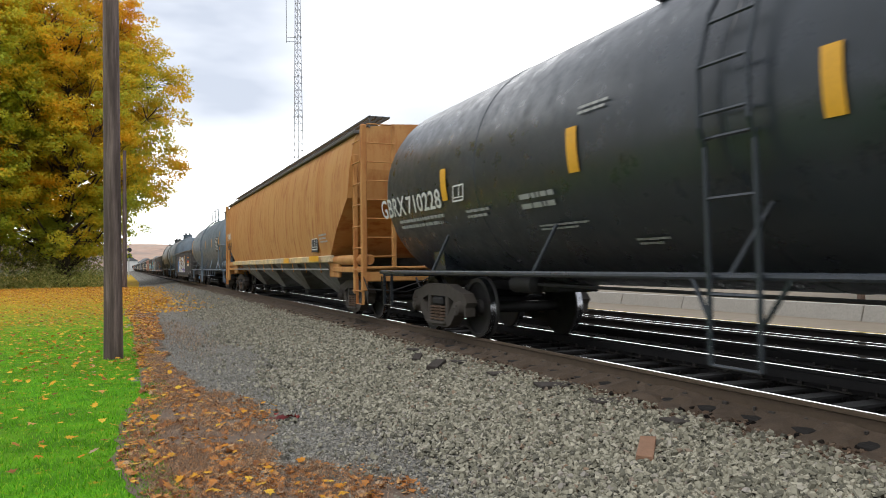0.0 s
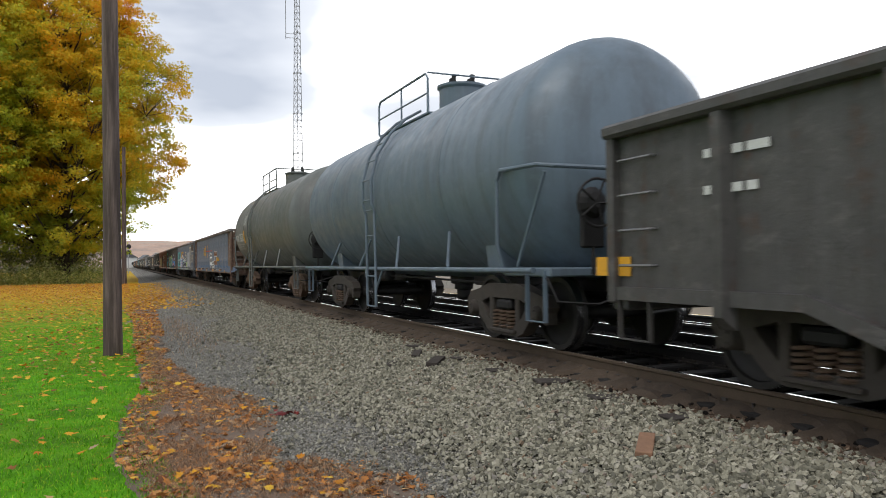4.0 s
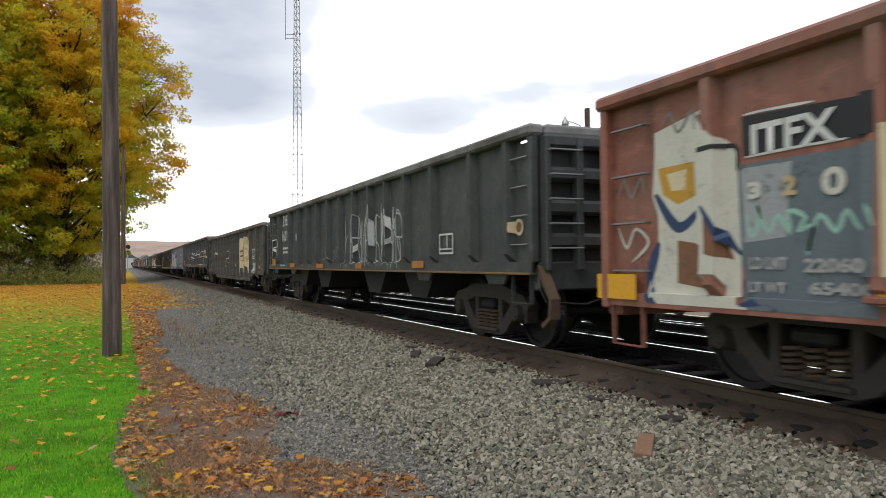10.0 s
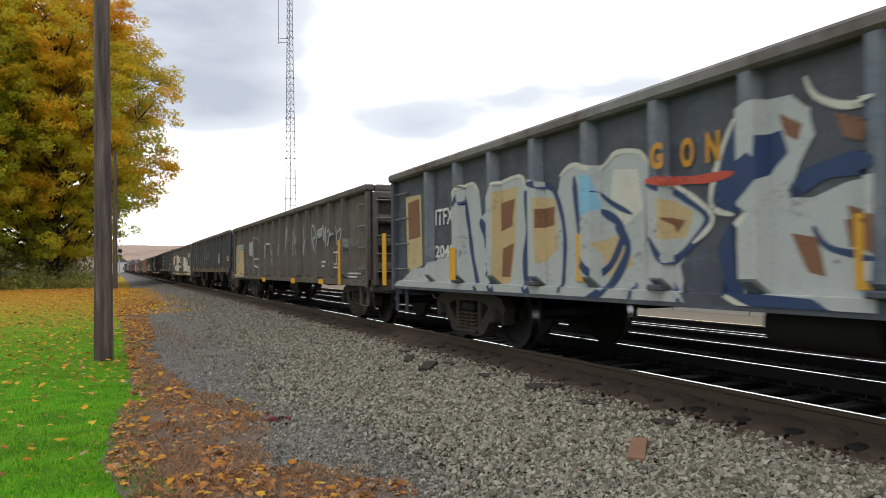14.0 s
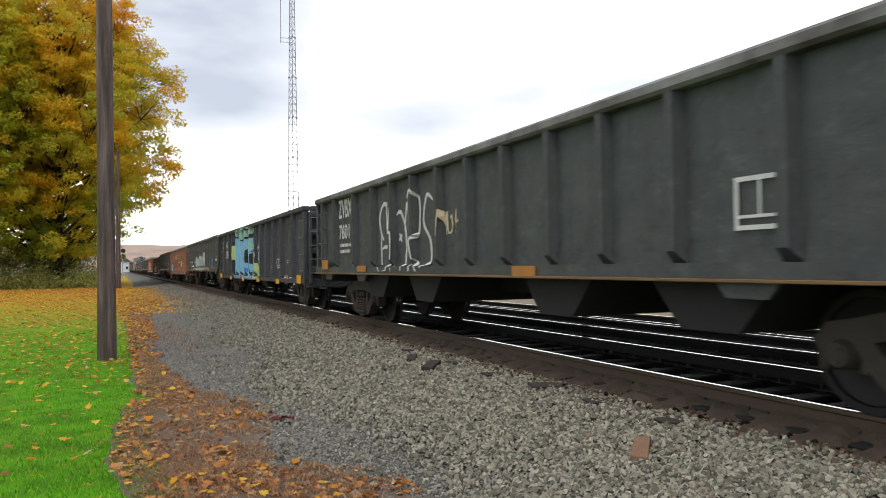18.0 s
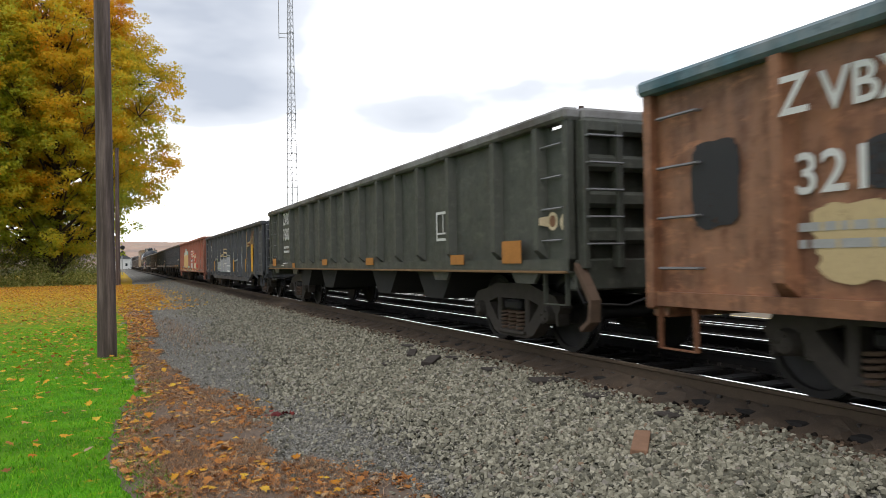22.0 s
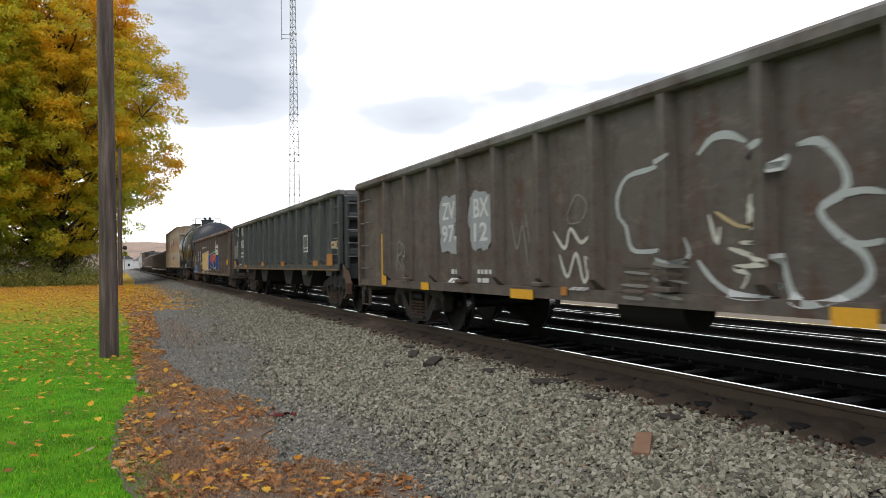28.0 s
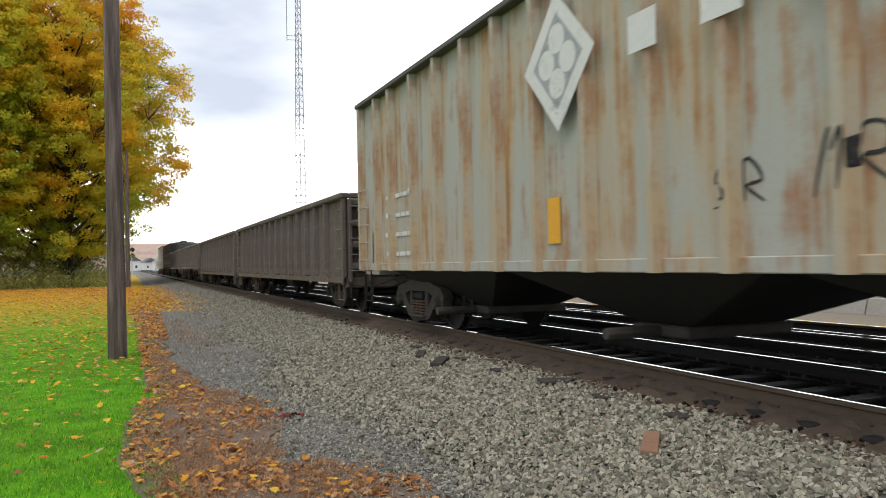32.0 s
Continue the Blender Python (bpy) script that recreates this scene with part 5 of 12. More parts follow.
def words(car, body, a, z, w, h, mat, bold=0.01):
    """Writing on the near side: a metres from the rear end, w long and h high, laid on the surface."""
    cu = bpy.data.curves.new("lettering", "FONT")
    cu.body, cu.size, cu.offset, cu.resolution_u, cu.fill_mode, cu.dimensions = body, 1.0, 0.35 * bold / max(h, 0.1), 3, "FRONT", "2D"
    tmp = bpy.data.objects.new("lettering", cu)
    me = bpy.data.meshes.new_from_object(tmp)
    bpy.data.objects.remove(tmp)
    me.materials.clear()
    me.materials.append(mat)
    surf, L2 = car_surf[car.name], car["half"]
    xs, ys = [v.co.x for v in me.vertices], [v.co.y for v in me.vertices]
    x0, x1, y0, y1 = min(xs), max(xs), min(ys), max(ys)
    # letters that meet a rib lie on the rib's face, the others on the sheet
    group = list(range(len(me.vertices)))

    def head(i):
        while group[i] != i:
            i = group[i]
        return i
    for p in me.polygons:
        for k in p.vertices[1:]:
            group[head(k)] = head(p.vertices[0])
    flat = {}
    for v in me.vertices:
        y, zz = L2 - a - w * (v.co.x - x0) / (x1 - x0), z + h * (v.co.y - y0) / (y1 - y0)
        v.co = (surf(y, zz), y, zz)
        lo, hi = flat.get(head(v.index), (y, y))
        flat[head(v.index)] = (min(lo, y), max(hi, y))
    round_side = car.name.startswith(("tank", "covered"))
    flat = {k: min(surf(lo - 0.015 + (hi - lo + 0.03) * j / 12, z + h / 2) for j in range(13)) for k, (lo, hi) in flat.items()}
    for v in me.vertices:
        v.co.x = (v.co.x if round_side else flat[head(v.index)]) - 0.018
    return part("lettering", me, None, car)


def plate(car, a, w, z, h, mat, lift=0.020):
    """A reflector or painted panel that follows the side's surface."""
    surf, L2 = car_surf[car.name], car["half"]
    y = L2 - a
    v, f, n = [], [], 8 if h > 0.3 else 2
    xm = min(surf(y - w / 2, z + h * k / 4) for k in range(5))
    for i in range(n + 1):
        zz = z + h * i / n
        x = surf(y - w / 2, zz) if car.name.startswith("tank") else xm
        v += [(x - lift, y, zz), (x - lift, y - w, zz), (x - lift + 0.007, y - w, zz), (x - lift + 0.007, y, zz)]
    for i in range(n):
        for k in range(4):
            f.append((4 * i + k, 4 * i + (k + 1) % 4, 4 * i + 4 + (k + 1) % 4, 4 * i + 4 + k))
    f += [(3, 2, 1, 0), (4 * n, 4 * n + 1, 4 * n + 2, 4 * n + 3)]
    part("reflector" if mat in (M_REFLECT, M_REFLECT_OLD) else "panel", Shape().add(v, f), mat, car, "yellow reflector plate" if mat in (M_REFLECT, M_REFLECT_OLD) else "painted panel")


def print_lines(car, a, z, w, h, rows, mat):
    """Small writing that cannot be read: plain bars, one line below the other."""
    surf, L2 = car_surf[car.name], car["half"]
    r = random.Random(int(a * 100) + rows)
    step = h / rows
    for i in range(rows):
        s = Shape()
        y, end = L2 - a, L2 - a - w * (1 if i % 3 == 0 else r.uniform(0.75, 1))
        zz = z + h - i * step
        th = min(step * 0.52, 0.07)
        while y > end + 0.02:
            k = min(y - end, r.uniform(0.5, 2.6) * th * 1.6)
            x0, x1 = surf(y - k / 2, zz) - 0.019, surf(y - k / 2, zz - th) - 0.019
            s.add([(x0, y, zz), (x0, y - k, zz), (x1, y - k, zz - th), (x1, y, zz - th)], [(0, 1, 2, 3)])
            y -= k + th * 0.55
        ob = part("stencil_line", s, mat, car, "small stencilled line")
        ob["kind"] = "stuff"


def test_box(car, a, z, w, h, dark):
    """White-framed inspection panel."""
    L2, surf = car["half"], car_surf[car.name]
    x = surf(L2 - a - w / 2, z + h / 2) - 0.018
    y = L2 - a
    s = Shape()
    t = 0.09 * h
    if dark:
        part("panel_ground", Shape().box(x - 0.001, x + 0.004, y + 0.05, y - w - 0.05, z - 0.05, z + h + 0.05), M_BLACK, car)
    x -= 0.003
    s.box(x - 0.003, x, y, y - w, z, z + t).box(x - 0.003, x, y, y - w, z + h - t, z + h)
    s.box(x - 0.003, x, y, y - t, z + t, z + h - t).box(x - 0.003, x, y - w + t, y - w, z + t, z + h - t)
    s.box(x - 0.003, x, y - w * 0.55, y - w * 0.60, z + h * 0.28, z + h - t).box(x - 0.003, x, y - t, y - w + t, z + h * 0.22, z + h * 0.28)
    part("inspection_panel", s, M_STENCIL, car, "white-outlined inspection panel")


def diamond_sign(car, a, w, z, h):
    """A white diamond with a grey ring of four discs, painted on the side."""
    L2 = car["half"]
    g = Spray(car, lambda y, zz: -1.552)
    cy, cz = L2 - a - w / 2, z + h / 2
    def rhomb(k):
        return [(cy - w / 2 * k, cz), (cy, cz + h / 2 * k), (cy + w / 2 * k, cz), (cy, cz - h / 2 * k)]
    g.fill(rhomb(1.0), "white")
    g.fill(rhomb(0.70), "grey")
    for dy, dz in ((0.15, 0), (-0.15, 0), (0, 0.16), (0, -0.16)):
        g.disc(L2 - cy - dy * w, cz + dz * h, w * 0.115, "white")
    g.done()


class Spray:
    """Strokes of spray paint that lie on the ribs and sheets of a car's near side."""

    def __init__(self, car, surf):
        self.car, self.surf, self.pieces, self.k = car, surf, [], 0
        self.z0, self.z1 = car["paint_low"], car["paint_high"]
        edges = [e + d for e in (car["lip"], self.z0 + 0.09, self.z1 - 0.12) for d in (-0.003, 0.003)]
        self.rows = sorted([0.4 + 0.1 * k for k in range(40)] + edges)

    def stroke(self, pts, width, col, closed=False):
        self.k += 1
        P = [Vector((p[0], p[1])) for p in pts]
        if closed:
            P.append(P[0])
        fine = []
        for i in range(len(P) - 1):
            p0, p1, p2, p3 = P[max(0, i - 1)], P[i], P[i + 1], P[min(len(P) - 1, i + 2)]
            k = max(2, int((p2 - p1).length / 0.045))
            for j in range(k):
                t = j / k
                fine.append(0.5 * (2 * p1 + (p2 - p0) * t + (2 * p0 - 5 * p1 + 4 * p2 - p3) * t * t + (3 * p1 - p0 - 3 * p2 + p3) * t ** 3))
        fine.append(P[-1])
        nx = max(1, math.ceil(width / 0.06))
        v, f = [], []
        n = len(fine)
        ends = max(1, min(3, n // 4))
        for i, p in enumerate(fine):
            d = fine[min(i + 1, n - 1)] - fine[max(i - 1, 0)]
            d = d.normalized() if d.length > 1e-6 else Vector((1, 0))
            nrm = Vector((-d.y, d.x))
            e = min(i, n - 1 - i)
            w = width * (0.45 + 0.55 * min(1, e / ends)) * (1 + 0.12 * math.sin(i * 0.7 + self.k))
            for j in range(nx + 1):
                q = p + nrm * w * (j / nx - 0.5)
                z = max(self.z0, min(self.z1, q.y))
                v.append((self.surf(q.x, z), q.x, z))
        for i in range(n - 1):
            for j in range(nx):
                a = i * (nx + 1) + j
                f.append((a, a + 1, a + nx + 2, a + nx + 1))
        self.pieces.append((col, Shape().add(v, f)))

    def fill(self, outline, col, step=0.035):
        """A filled outline of (y, z) points, laid on the surface in narrow upright strips."""
        self.k += 1
        ys = [p[0] for p in outline]
        lo, hi = min(ys), max(ys)
        v, f, known = [], [], {}
        first, last = math.ceil(lo / step + 0.01), math.floor(hi / step - 0.01)
        cols = [lo] + [step * k for k in range(first, last + 1)] + [hi]

        def corner(y, z):
            key = (round(y, 4), round(z, 4))
            if key not in known:
                known[key] = len(v)
                v.append((self.surf(y, z), y, z))
            return known[key]
        for ya, yb in zip(cols, cols[1:]):
            mid, cross = (ya + yb) / 2, []
            for (y0, z0), (y1, z1) in zip(outline, outline[1:] + outline[:1]):
                if (y0 <= mid) != (y1 <= mid):
                    za, zm, zb = (max(self.z0, min(self.z1, z0 + (z1 - z0) * max(0, min(1, (y - y0) / (y1 - y0))))) for y in (ya, mid, yb))
                    cross.append((zm, za, zb))
            cross.sort()
            for p, q in zip(cross[::2], cross[1::2]):
                # rows on one grid for all layers, so that they lie on ribs and sills alike
                lo_z, hi_z = min(p[1], p[2]), max(q[1], q[2])
                rows = [lo_z] + [r for r in self.rows if lo_z < r < hi_z] + [hi_z]
                for r0, r1 in zip(rows, rows[1:]):
                    a0, a1 = max(p[1], min(q[1], r0)), max(p[1], min(q[1], r1))
                    b0, b1 = max(p[2], min(q[2], r0)), max(p[2], min(q[2], r1))
                    quad = list(dict.fromkeys([corner(ya, a0), corner(yb, b0), corner(yb, b1), corner(ya, a1)]))
                    if len(quad) > 2:
                        f.append(quad)
        if f:
            self.pieces.append((col, Shape().add(v, f)))

    def scrawl(self, a, z, w, h, n, col, width=0.03, seed=1, slope=0.0):
        """A quick hand-style tag of n abstract loops."""
        r = random.Random(seed)
        L2 = self.car["half"]
        cw = w / n
        for i in range(n):
            x0, zz = a + cw * i, z + slope * i * cw
            kind = r.randrange(5)
            u = [(0.1, 0.95), (0.15, 0.4), (0.3, 0.05), (0.8, 0.2), (0.85, 0.75), (0.4, 0.6)] if kind == 0 else \
                [(0.5, 1.0), (0.45, 0.5), (0.4, 0.0), (0.55, 0.45), (0.95, 0.6)] if kind == 1 else \
                [(0.9, 0.9), (0.3, 0.95), (0.15, 0.6), (0.7, 0.45), (0.8, 0.1), (0.1, 0.05)] if kind == 2 else \
                [(0.0, 0.0), (0.4, 1.0), (0.6, 0.4), (0.95, 0.95), (0.8, 0.0)] if kind == 3 else \
                [(0.2, 0.0), (0.2, 0.9), (0.75, 0.85), (0.8, 0.5), (0.25, 0.45), (0.9, 0.0)]
            self.stroke([(L2 - (x0 + cw * (p + r.uniform(-0.1, 0.1))), zz + h * (q + r.uniform(-0.08, 0.08))) for p, q in u], width, col)

    def bubble(self, a, z, w, h, n, fills, line, edge=None, seed=1, fat=0.55, lean=0.1):
        """Large filled letters: fat strokes, their outline and an outer edge."""
        r = random.Random(seed)
        L2 = self.car["half"]
        cw = w / n
        shapes = []
        for i in range(n):
            x0 = a + cw * i
            kind = (seed + i * 3) % 6
            u = [[(0.2, 0.1), (0.2, 0.9)], [(0.2, 0.9), (0.8, 0.75), (0.25, 0.5)], [(0.25, 0.5), (0.85, 0.25), (0.2, 0.1)]] if kind == 0 else \
                [[(0.15, 0.1), (0.5, 0.92), (0.85, 0.1)], [(0.3, 0.4), (0.7, 0.4)]] if kind == 1 else \
                [[(0.85, 0.85), (0.3, 0.9), (0.2, 0.6), (0.75, 0.42), (0.75, 0.12), (0.15, 0.1)]] if kind == 2 else \
                [[(0.2, 0.1), (0.2, 0.9)], [(0.8, 0.1), (0.8, 0.9)], [(0.2, 0.5), (0.8, 0.5)]] if kind == 3 else \
                [[(0.85, 0.9), (0.2, 0.88), (0.2, 0.1), (0.85, 0.12)], [(0.2, 0.5), (0.7, 0.5)]] if kind == 4 else \
                [[(0.15, 0.9), (0.3, 0.15), (0.55, 0.6), (0.75, 0.12), (0.9, 0.9)]]
            q = [[(L2 - (x0 + cw * (p + lean * (y - 0.5) + r.uniform(-0.04, 0.04))), z + h * (y + r.uniform(-0.05, 0.05))) for p, y in st] for st in u]
            shapes.append(q)
        wid = fat * cw * 0.62
        for grow, cols in ((0.16, edge), (0.07, line), (0.0, fills)):
            if not cols:
                continue
            cols = cols if isinstance(cols, (list, tuple)) else [cols]
            for i, q in enumerate(shapes):
                for st in q:
                    self.stroke(st, wid + grow, cols[i % len(cols)])
        for i, q in enumerate(shapes):
            for st in q[:1]:
                self.stroke([(y + 0.04, zz + 0.05) for y, zz in st], 0.025, "white" if "white" not in fills else "black")

    def patch(self, a0, a1, z0, z1, col, seed=1, ragged=0.12):
        """A painted-over area with an uneven, rounded edge."""
        L2 = self.car["half"]
        ca, cz, ha, hz = (a0 + a1) / 2, (z0 + z1) / 2, (a1 - a0) / 2, (z1 - z0) / 2
        out = []
        for i in range(64):
            t = 2 * math.pi * i / 64
            c_, s_ = math.cos(t), math.sin(t)
            k = (abs(c_) ** 5 + abs(s_) ** 5) ** (-0.2)
            w = 0.7 * ragged * noise.noise(Vector((c_ * 1.7 * max(1, ha), s_ * 1.7, seed))) + 0.35 * ragged * noise.noise(Vector((c_ * 5 * max(1, ha), s_ * 5, seed + 9.5)))
            out.append((L2 - ca - c_ * (ha * k + w), cz + s_ * (hz * k + w)))
        self.fill(out, col)

    def shape(self, pts, col):
        n, out = len(pts), []
        for i in range(n):
            p0, p1, p2, p3 = (Vector(pts[(i + k) % n]) for k in (-1, 0, 1, 2))
            for j in range(4):
                t = j / 4
                out.append(0.5 * (2 * p1 + (p2 - p0) * t + (2 * p0 - 5 * p1 + 4 * p2 - p3) * t * t + (3 * p1 - p0 - 3 * p2 + p3) * t ** 3))
        self.fill([(self.car["half"] - q.x, q.y) for q in out], col)

    def area(self, pts, col):
        """A filled outline with straight edges."""
        self.fill([(self.car["half"] - a, z) for a, z in pts], col)

    def line(self, pts, width, col):
        L2 = self.car["half"]
        self.stroke([(L2 - a, z) for a, z in pts], width, col)

    def disc(self, a, z, r, col):
        y = self.car["half"] - a
        self.fill([(y + r * math.cos(2 * math.pi * i / 20), z + r * math.sin(2 * math.pi * i / 20)) for i in range(20)], col, r / 8)

    def done(self):
        step = min(0.0005, 0.0145 / max(1, len(self.pieces)))
        for i, (col, s) in enumerate(self.pieces):
            s.v = [(x - 0.003 - step * i, y, z) for x, y, z in s.v]
            part("graffiti_stroke", s, spray_of(col), self.car, col.replace("skyblue", "sky blue").replace("faint", "faint grey") + " spray-painted graffiti")


# ---- freight cars: bodies ----
RIBS = dict(a=[1.57 + 1.02 * i for i in range(14)], r=[1.43, 2.86, 4.0, 5.06, 6.14, 7.17, 8.2, 9.22, 10.26, 11.3, 12.42, 13.54, 15.0],
            b=[0.52, 1.5, 2.93, 4.1, 5.12, 6.13, 7.15, 8.17, 9.2, 10.23, 11.2, 12.2, 13.35, 14.72, 15.74])


def car_root(name, label, category, group, front, rear):
    car = tagged(new(name), label, category, group)
    car["half"] = (rear - front) / 2
    car["place"] = (front + rear) / 2
    car["paint_low"], car["paint_high"], car["lip"] = 0.5, 3.9, 0.6
    car.matrix_basis = Matrix.Translation((TRACK_X, car["place"], 0))
    CARS.append(car)
    return car


CARS = []


def gondola(front, rear, label, mat, style="a", top=2.64, low=0.72, end_low=None, chord=None, reflectors=M_REFLECT, ref_at=(), gear=M_BOGIE, gear_key="grey", brake=True, tall_marks=(), load=None, rib_mat=None, fine_ends=False):
    """An open gondola car; low: underside of the sides, end_low: the same over the bogies."""
    car = car_root("gondola_car", label, "gondola car", "cars of the freight train", front, rear)
    L2 = car["half"]
    car["paint_low"], car["paint_high"], car["lip"] = (end_low or low) + 0.02, top - 0.02, low + 0.11
    scale = 2 * L2 / 16.35
    ribs = [L2 - a * scale for a in RIBS[style]]
    hw, skin = 1.55, 1.44
    end_low = end_low or low
    chord = chord or mat
    inner = 1.40
    for s in (-1, 1):
        # side sheet, deeper between the bogies
        k = 3.1
        out = [(-L2, end_low), (-L2 + k - 0.9, end_low), (-L2 + k, low), (L2 - k, low), (L2 - k + 0.9, end_low), (L2, end_low), (L2, top - 0.1), (-L2 + 0.45, top - 0.1), (-L2 + 0.45, top - 0.175), (-L2 + 0.12, top - 0.175), (-L2 + 0.12, top - 0.1), (-L2, top - 0.1)]
        part("side_sheet", Shape().prism(out, 0, s * inner, s * skin), mat, car)
        lip = Shape()
        for (ya, za), (yb, zb) in zip(out[:5], out[1:6]):
            lip.prism([(ya, za - 0.02), (yb, zb - 0.02), (yb, zb + 0.10), (ya, za + 0.10)], 0, s * skin, s * (skin + (0.06 if style != "b" else 0.10)))
        part("side_sill", lip, mat, car)
        if style == "b":
            part("sill_edge", Shape().box(s * (skin + 0.02), s * (skin + 0.125), -L2 + 0.02, L2 - 0.02, low - 0.05, low - 0.022, 0.006), M_EDGE_RUST, car, "rusted lower edge of the side")
        part("top_chord", Shape().box(s * (inner - 0.04), s * (hw + 0.02), -L2 - 0.03, L2 + 0.03, top - 0.13, top, 0.03), chord, car)
        rib = Shape()
        w = 0.062
        x0, x1 = s * skin, s * hw
        zb = low + 0.10
        rib.add([(x0, -w - 0.025, zb), (x1, -w + 0.012, zb + 0.10), (x1, w - 0.012, zb + 0.10), (x0, w + 0.025, zb),
                 (x0, -w - 0.025, top - 0.13), (x1, -w + 0.012, top - 0.13), (x1, w - 0.012, top - 0.13), (x0, w + 0.025, top - 0.13)],
                [(0, 1, 5, 4), (1, 2, 6, 5), (2, 3, 7, 6), (0, 3, 2, 1)] if s > 0 else [(4, 5, 1, 0), (5, 6, 2, 1), (6, 7, 3, 2), (1, 2, 3, 0)])
        rm = rib.mesh("side_rib", rib_mat or mat)
        for y in ribs:
            part("side_rib", rm, None, car, at=(0, y, 0))
        for y in (-L2 + 0.05, L2 - 0.05):
            part("corner_post", Shape().box(s * inner, s * (hw - 0.02), y - 0.05, y + 0.05, end_low - 0.05, top - 0.1, 0.015), mat, car)
        # foot steps under the corners
        for e in (-1, 1):
            st = Shape()
            ya, yb = e * (L2 - 0.12), e * (L2 - 0.55)
            st.bar([(ya, end_low + 0.1), (ya, end_low - 0.38), (yb, end_low - 0.38), (yb, end_low + 0.1)], 0.016, s * (skin + 0.0), s * (skin + 0.05))
            part("foot_step", st, mat, car)
            for k in range(4):
                part("grab_iron", shared(("grab", s, e), lambda: ladder(Shape(), s * (skin + 0.004), e * -0.16, e * -0.62, 0, 0, 1).mesh("grab_iron", M_GRAB)), None, car, at=(0, e * L2, end_low + 0.3 + (top - 0.65 - end_low) * k / 3))
        if s < 0:
            for a, w_, z0, h_ in ref_at:
                y = L2 - a
                part("reflector", Shape().box(-(skin + 0.006), -(skin + 0.002), y, y - w_, z0, z0 + h_), reflectors, car, "yellow reflector plate")
            for y in ribs[1:-1:2] if style != "b" else ():
                part("lading_hook", Shape().box(-(hw + 0.02), -skin, y - 0.09, y + 0.09, low + 0.11, low + 0.16, 0.01), mat, car)
    for e in (-1, 1):
        y = e * (L2 - 0.04)
        part("end_sheet", Shape().box(-inner, inner, y - e * 0.02, y - e * 0.06, end_low, top - 0.08 if e > 0 else top - 0.20), mat, car)
        part("end_chord", Shape().box(-inner + 0.04, inner - 0.04, e * (L2 + 0.05), e * (L2 - 0.14), top - 0.13, top + 0.0, 0.03), chord, car)
        for i in range(0 if fine_ends else 4):
            z = end_low + 0.25 + (top - 0.45 - end_low) * i / 3.2
            part("end_rib", Shape().box(-inner, inner, y, y + e * 0.13, z, z + 0.17, 0.04), mat, car)
        post = Shape().box(-inner + 0.42, -inner + 0.50, y, y + e * 0.15, end_low, top - 0.14, 0.01)
        post.box(-inner + 0.0, -inner + 0.07, y, y + e * 0.15, end_low, top - 0.14, 0.01)
        part("end_post", post, mat, car)
        for k in range(5):
            part("grab_iron", shared(("end_grab", e), lambda: ladder_end(Shape(), e * 0.11, -inner + 0.04, -inner + 0.46, 0, 0, 1, 0.04).mesh("grab_iron", M_GRAB)), None, car, at=(0, e * L2, end_low + 0.25 + (top - 0.55 - end_low) * k / 4))
        if fine_ends:
            for i in range(9):
                z = end_low + 0.2 + (top - 0.4 - end_low) * i / 8
                part("end_rib", Shape().box(-inner, inner, y, y + e * 0.09, z, z + 0.07, 0.03), mat, car)
        else:
            part("end_plate", Shape().box(-inner + 0.78, inner - 0.1, y + e * 0.131, y + e * 0.145, end_low + 0.3, top - 0.14, 0.004), mat, car, "flat plate over the end ribs")
        if style == "b" and e < 0:
            part("step_bracket", Shape().bar([(y + e * 0.02, end_low + 0.05), (y + e * 0.10, end_low - 0.05), (y + e * 0.30, end_low - 0.32), (y + e * 0.28, end_low - 0.52), (y + e * 0.12, end_low - 0.62)], 0.05, -1.46, -1.34), M_BOGIE_RUST, car, "rusty corner bracket")
        part("end_sill", Shape().box(-1.45, 1.45, y - e * 0.15, y + e * 0.05, end_low - 0.12 if style != "b" else 0.78, end_low + 0.1, 0.02), mat, car)
        coupler(car, y, e)
        bogie(car, e * (L2 - 2.0), gear, gear_key)
    if brake:
        brake_wheel(car, -L2, -1, 0.55, 1.75, M_STEEL_DARK)
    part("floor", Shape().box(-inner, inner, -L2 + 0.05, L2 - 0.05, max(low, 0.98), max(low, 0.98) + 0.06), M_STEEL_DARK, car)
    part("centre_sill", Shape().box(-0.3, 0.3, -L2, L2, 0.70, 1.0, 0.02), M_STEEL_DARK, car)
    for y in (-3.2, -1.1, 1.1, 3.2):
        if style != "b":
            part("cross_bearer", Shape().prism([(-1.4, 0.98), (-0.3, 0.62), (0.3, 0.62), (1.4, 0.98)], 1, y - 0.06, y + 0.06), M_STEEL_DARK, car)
    if style == "b":
        # drop-bottom pockets hang between the bogies, gussets above them
        for y in (-4.2, -1.9, 1.9, 4.2):
            s = Shape()
            s.prism([(y - 0.72, 1.0), (y - 0.33, 0.56), (y + 0.33, 0.56), (y + 0.72, 1.0)], 0, -1.36, 1.36)
            part("discharge_pocket", s, M_POCKET, car, "grimy discharge pocket, coloured black for shade")
        for y in (-L2 + 3.35, -L2 + 0.95, L2 - 3.35, L2 - 0.95):
            part("gusset", Shape().prism([(y - 0.34, 1.0), (y - 0.2, 0.84), (y + 0.2, 0.84), (y + 0.34, 1.0)], 0, -1.5, -1.46), mat, car)
            part("gusset", Shape().prism([(y - 0.34, 1.0), (y - 0.2, 0.84), (y + 0.2, 0.84), (y + 0.34, 1.0)], 0, 1.46, 1.5), mat, car)
    else:
